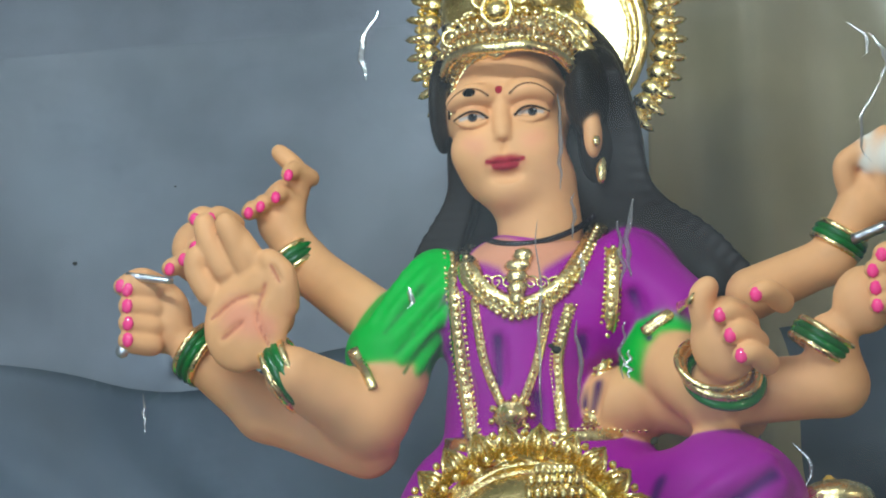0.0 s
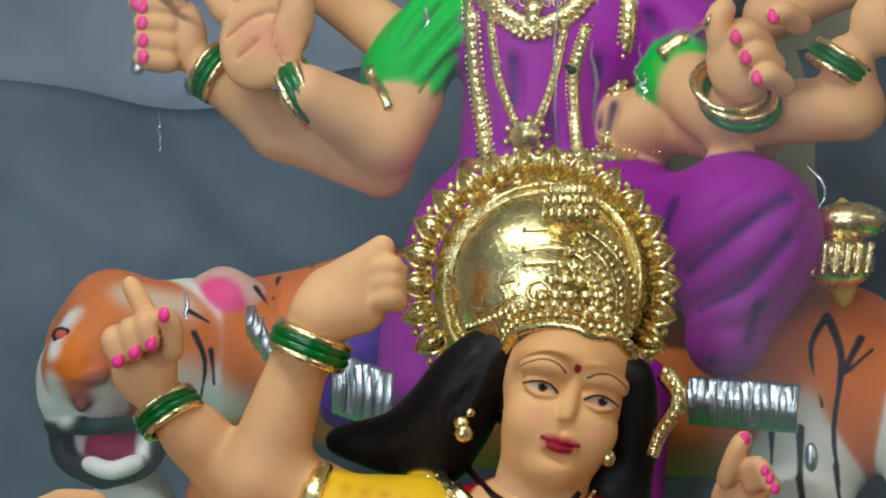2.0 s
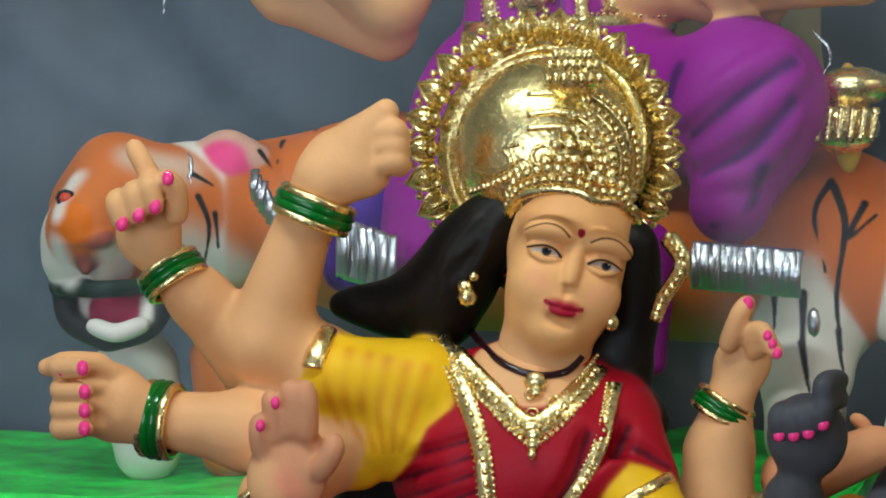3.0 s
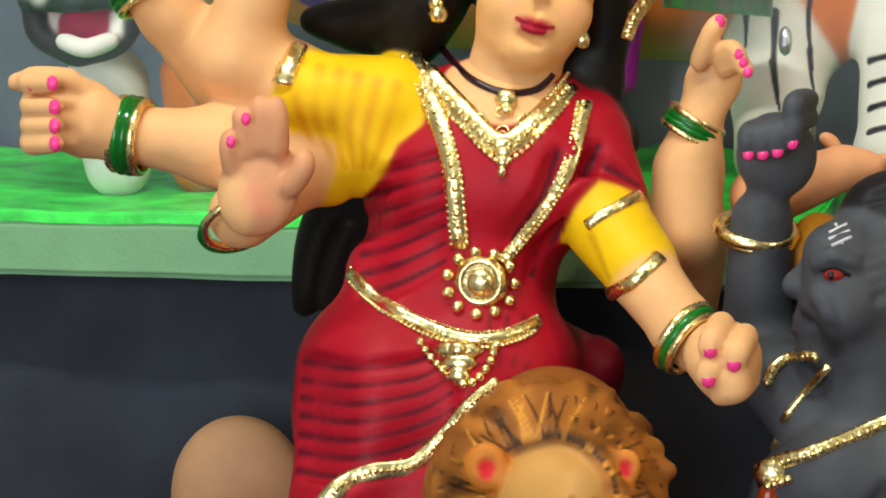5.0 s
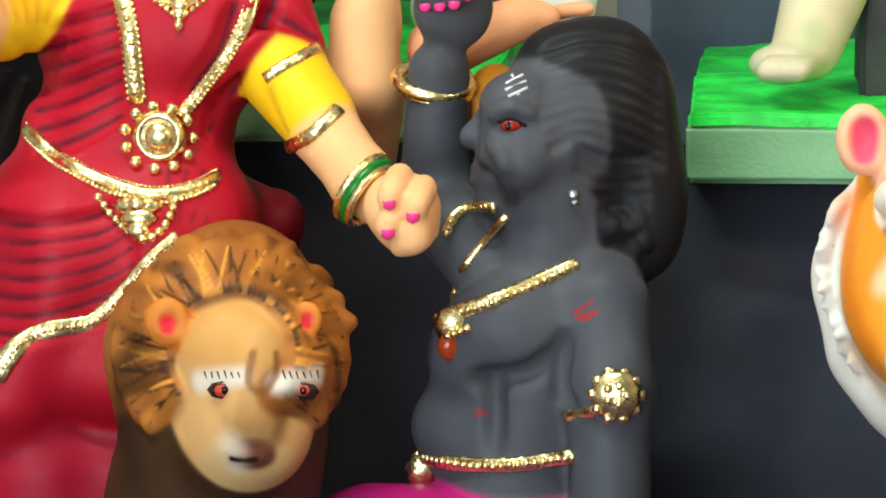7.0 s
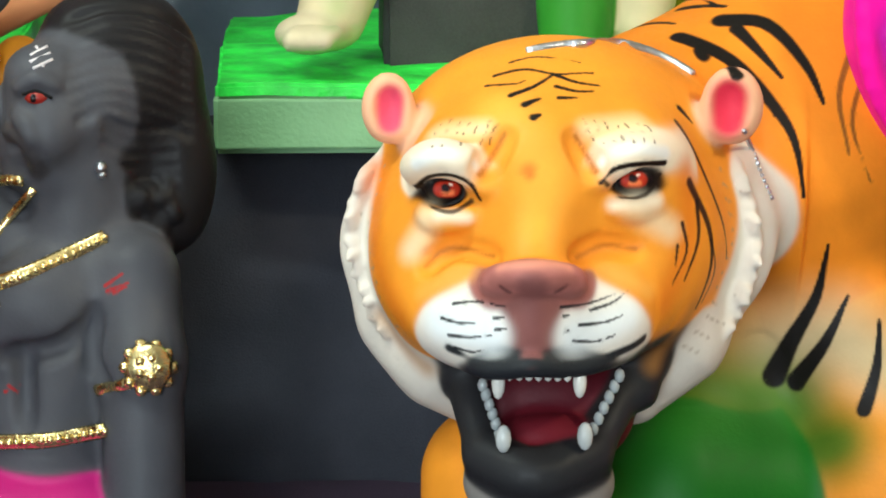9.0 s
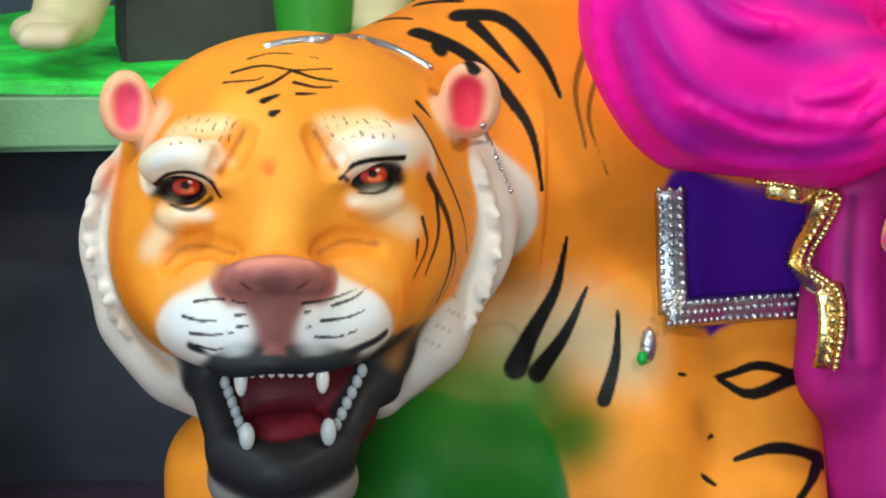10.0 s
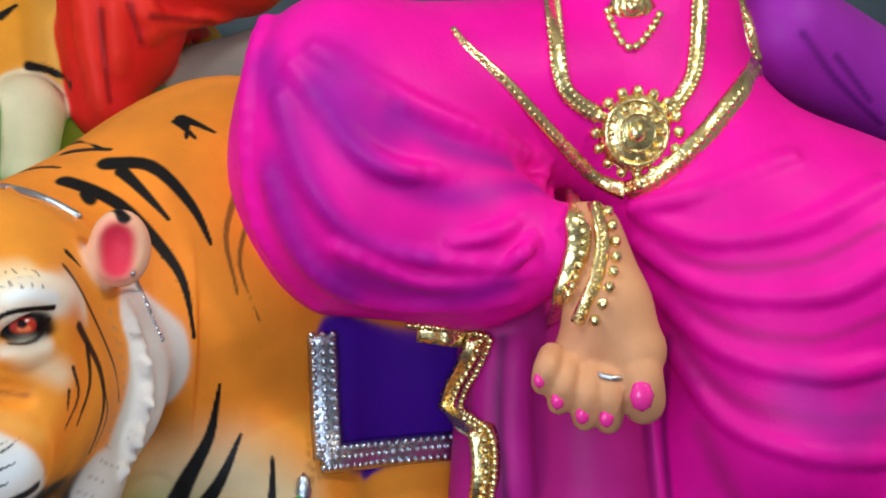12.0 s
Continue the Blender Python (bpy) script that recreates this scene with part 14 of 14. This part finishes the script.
    s.tube(((0.652, -0.132, -0.011), (0.65, -0.141, -0.034), (0.649, -0.13, -0.056)), 0.005, 0.0039, mat=SILVER, flat=0.3)
    s.tube(((0.655, -0.132, -0.012), (0.654, -0.141, -0.034), (0.653, -0.13, -0.056)), 0.005, 0.0039, mat=SILVER, flat=0.3)
    s.tube(((0.659, -0.13, -0.012), (0.66, -0.143, -0.035), (0.657, -0.13, -0.057)), 0.005, 0.0039, mat=SILVER, flat=0.3)
    s.tube(((0.66, -0.129, -0.012), (0.663, -0.14, -0.035), (0.661, -0.13, -0.057)), 0.005, 0.0039, mat=SILVER, flat=0.3)
    s.tube(((0.663, -0.132, -0.013), (0.666, -0.142, -0.036), (0.664, -0.13, -0.057)), 0.005, 0.0039, mat=SILVER, flat=0.3)
    s.tube(((0.67, -0.128, -0.013), (0.669, -0.142, -0.036), (0.668, -0.13, -0.058)), 0.005, 0.0039, mat=SILVER, flat=0.3)
    s.tube(((0.222, -0.129, 0.023), (0.224, -0.141, -0.006), (0.22, -0.13, -0.034)), 0.005, 0.0039, mat=SILVER, flat=0.3)
    s.tube(((0.221, -0.131, 0.022), (0.228, -0.142, -0.007), (0.224, -0.13, -0.035)), 0.005, 0.0039, mat=SILVER, flat=0.3)
    s.tube(((0.226, -0.13, 0.021), (0.23, -0.141, -0.008), (0.227, -0.13, -0.037)), 0.005, 0.0039, mat=SILVER, flat=0.3)
    s.tube(((0.234, -0.132, 0.02), (0.231, -0.136, -0.009), (0.231, -0.13, -0.038)), 0.005, 0.0039, mat=SILVER, flat=0.3)
    s.tube(((0.236, -0.127, 0.019), (0.236, -0.136, -0.01), (0.234, -0.13, -0.039)), 0.005, 0.0039, mat=SILVER, flat=0.3)
    s.tube(((0.241, -0.132, 0.017), (0.24, -0.137, -0.012), (0.237, -0.13, -0.04)), 0.005, 0.0039, mat=SILVER, flat=0.3)
    s.tube(((0.242, -0.13, 0.016), (0.243, -0.141, -0.013), (0.241, -0.13, -0.041)), 0.005, 0.0039, mat=SILVER, flat=0.3)
    s.tube(((0.243, -0.133, 0.015), (0.248, -0.142, -0.014), (0.244, -0.13, -0.042)), 0.005, 0.0039, mat=SILVER, flat=0.3)
    s.tube(((0.251, -0.133, 0.014), (0.252, -0.138, -0.015), (0.248, -0.13, -0.043)), 0.005, 0.0039, mat=SILVER, flat=0.3)
    s.tube(((0.253, -0.128, 0.013), (0.255, -0.139, -0.016), (0.251, -0.13, -0.045)), 0.005, 0.0039, mat=SILVER, flat=0.3)
    s.tube(((0.251, -0.129, 0.012), (0.257, -0.142, -0.018), (0.255, -0.13, -0.046)), 0.005, 0.0039, mat=SILVER, flat=0.3)
    s.tube(((0.259, -0.13, 0.011), (0.26, -0.136, -0.018), (0.258, -0.13, -0.047)), 0.005, 0.0039, mat=SILVER, flat=0.3)
    s.tube(((0.263, -0.131, 0.009), (0.263, -0.137, -0.02), (0.262, -0.13, -0.048)), 0.005, 0.0039, mat=SILVER, flat=0.3)
    s.tube(((0.264, -0.128, 0.008), (0.268, -0.142, -0.021), (0.265, -0.13, -0.049)), 0.005, 0.0039, mat=SILVER, flat=0.3)
    s.tube(((0.268, -0.128, 0.007), (0.269, -0.138, -0.022), (0.268, -0.13, -0.05)), 0.005, 0.0039, mat=SILVER, flat=0.3)
    s.tube(((0.274, -0.128, 0.006), (0.277, -0.144, -0.023), (0.272, -0.13, -0.051)), 0.005, 0.0039, mat=SILVER, flat=0.3)
    s.tube(((0.132, -0.128, 0.073), (0.135, -0.142, 0.056), (0.132, -0.13, 0.042)), 0.005, 0.0039, mat=SILVER, flat=0.3)
    s.tube(((0.135, -0.13, 0.067), (0.139, -0.14, 0.051), (0.136, -0.13, 0.036)), 0.005, 0.0039, mat=SILVER, flat=0.3)
    s.tube(((0.143, -0.133, 0.061), (0.143, -0.143, 0.045), (0.14, -0.13, 0.03)), 0.005, 0.0039, mat=SILVER, flat=0.3)
    s.tube(((0.142, -0.133, 0.056), (0.148, -0.137, 0.04), (0.144, -0.13, 0.025)), 0.005, 0.0039, mat=SILVER, flat=0.3)
    s.tube(((0.145, -0.13, 0.05), (0.151, -0.141, 0.034), (0.148, -0.13, 0.019)), 0.005, 0.0039, mat=SILVER, flat=0.3)
    s.tube(((0.151, -0.129, 0.045), (0.156, -0.141, 0.028), (0.152, -0.13, 0.013)), 0.005, 0.0039, mat=SILVER, flat=0.3)
    s.tube(((0.154, -0.131, 0.039), (0.158, -0.14, 0.023), (0.156, -0.13, 0.008)), 0.005, 0.0039, mat=SILVER, flat=0.3)
    s.bead((0.684, -0.13, -0.081), (0.0067, 0.0056, 0.0145), mat=SILVER)
    return s


cast("small_tiger_statue", sculpt_small_tiger(), (-0.98, 2.68, 1.59), "orange striped tiger idol under the violet goddess", "statue")


def sculpt_gold_pot():
    s = Sculpt(0.0035)
    s.bead((-0.004, 0, 0.007), (0.0382, 0.0328, 0.0197), mat=GOLD, n=16)
    s.bead((-0.015, 0, -0.031), (0.036, 0.0328, 0.0273), mat=GOLD, n=16)
    s.blob((-0.012, 0.02, -0.021), (0.0164, 0.0142, 0.0546), "c9a040", 0.006)
    s.tube(((-0.044, -0.026, -0.014), (-0.047, -0.031, -0.047)), 0.0038, 0.0027, mat=GOLD, flat=0.6)
    s.tube(((-0.033, -0.034, -0.015), (-0.036, -0.039, -0.048)), 0.0038, 0.0027, mat=GOLD, flat=0.6)
    s.tube(((-0.021, -0.042, -0.016), (-0.025, -0.047, -0.049)), 0.0038, 0.0027, mat=GOLD, flat=0.6)
    s.tube(((-0.01, -0.05, -0.017), (-0.014, -0.055, -0.05)), 0.0038, 0.0027, mat=GOLD, flat=0.6)
    s.tube(((0, -0.042, -0.017), (-0.004, -0.047, -0.049)), 0.0038, 0.0027, mat=GOLD, flat=0.6)
    s.tube(((0.01, -0.034, -0.016), (0.005, -0.039, -0.049)), 0.0038, 0.0027, mat=GOLD, flat=0.6)
    s.tube(((0.02, -0.026, -0.016), (0.014, -0.031, -0.048)), 0.0038, 0.0027, mat=GOLD, flat=0.6)
    return s


cast("gold_pot", sculpt_gold_pot(), (-0.26, 2.62, 1.73), "gilt ribbed pot beside the violet goddess", "pot")


def sculpt_far_tiger():
    s = Sculpt(0.004)
    s.limb((-0.141, 0, 0.016), (0.122, 0.05, -0.003), 0.1089, 0.0974, "d9901c", 0.04)
    s.blob((0.002, -0.02, -0.008), (0.0859, 0.063, 0.0974), "d9a03a", 0.03)
    s.limb((-0.131, 0, -0.029), (-0.144, 0, -0.153), 0.063, 0.0458, "cdbb8a", 0.03)
    s.blob((0.081, -0.1, 0.07), (0.063, 0.0516, 0.0859), "d81c14", 0.02)
    s.limb((0.07, -0.1, 0.114), (0.061, -0.11, -0.024), 0.0516, 0.0344, "d81c14", 0.02)
    s.limb((0.101, -0.08, 0.115), (0.198, -0.08, 0.126), 0.063, 0.063, "d81c14", 0.02)
    s.limb((0.149, -0.06, -0.008), (0.224, -0.06, 0.008), 0.0401, 0.0458, "8a7a70", 0.014)
    s.bend(((0.036, -0.139, 0.08), (0.041, -0.139, 0.031), (0.051, -0.139, -0.024)), 0.0069, 0.0046, "e02a18", 0.012)
    s.bend(((0.089, -0.15, 0.079), (0.106, -0.144, 0.058), (0.183, -0.097, 0.064)), 0.0069, 0.0046, "e02a18", 0.012)
    s.bend(((0.062, -0.15, 0.079), (0.067, -0.145, 0.014)), 0.0069, 0.0046, "e02a18", 0.012)
    s.bend(((0.1, -0.147, 0.047), (0.177, -0.009, 0.049)), 0.0069, 0.0046, "e02a18", 0.012)
    # drape fold shade, brushed in dark red between the ridges
    s.brush(((0.05, -0.153, 0.068), (0.053, -0.149, 0.025), (0.058, -0.146, -0.018)), 0.0069, 0.0046, "7a0c0c", 0.9, 0.8)
    s.brush(((0.077, -0.156, 0.074), (0.089, -0.15, 0.036)), 0.0069, 0.0046, "7a0c0c", 0.9, 0.8)
    s.brush(((0.098, -0.161, 0.063), (0.168, -0.114, 0.058)), 0.0069, 0.0046, "7a0c0c", 0.9, 0.8)
    s.brush(((-0.012, -0.088, 0.016), (0.015, -0.087, 0.009), (0.026, -0.11, -0.005)), 0.0069, 0.0028, "171310", 0.4, 1)
    s.brush(((0.025, -0.111, -0.002), (0.004, -0.088, -0.007)), 0.0057, 0.0023, "171310", 0.4, 1)
    s.brush(((-0.037, -0.074, 0.065), (-0.02, -0.064, 0.076)), 0.0057, 0.0023, "171310", 0.4, 1)
    s.brush(((-0.094, -0.091, 0.059), (-0.084, -0.098, 0.015)), 0.0069, 0.0028, "171310", 0.4, 1)
    s.brush(((-0.04, -0.085, -0.029), (-0.023, -0.073, -0.063)), 0.0344, 0.0344, "6a9a40", 1, 0.7)
    s.limb((-0.304, -0.14, -0.021), (-0.321, -0.16, -0.074), 0.0401, 0.0332, "d8c8a0", 0.014)
    s.blob((-0.342, -0.19, -0.09), (0.0332, 0.0286, 0.0195), "d8cba8", 0.014)
    s.bend(((-0.353, -0.22, -0.088), (-0.358, -0.235, -0.093), (-0.36, -0.235, -0.098)), 0.008, 0.0064, "d8cba8", 0.003)
    s.bend(((-0.341, -0.22, -0.088), (-0.348, -0.235, -0.093), (-0.35, -0.235, -0.098)), 0.008, 0.0064, "d8cba8", 0.003)
    s.bend(((-0.33, -0.22, -0.088), (-0.337, -0.235, -0.093), (-0.34, -0.235, -0.098)), 0.008, 0.0064, "d8cba8", 0.003)
    s.bend(((-0.318, -0.22, -0.088), (-0.327, -0.235, -0.093), (-0.33, -0.235, -0.098)), 0.008, 0.0064, "d8cba8", 0.003)
    s.limb((-0.086, -0.12, -0.032), (-0.087, -0.14, -0.096), 0.0401, 0.0344, "3a8a2c", 0.014)
    s.limb((-0.018, -0.1, -0.032), (-0.02, -0.12, -0.086), 0.0401, 0.0286, "d8c8a0", 0.014)
    s.brush(((-0.316, -0.191, -0.062), (-0.321, -0.23, -0.082)), 0.0229, 0.0172, "8fae6a", 1, 0.5)
    return s


cast("far_tiger_statue", sculpt_far_tiger(), (0.35, 2.75, 1.44), "yellow tiger idol with scarlet drape on green base", "statue")
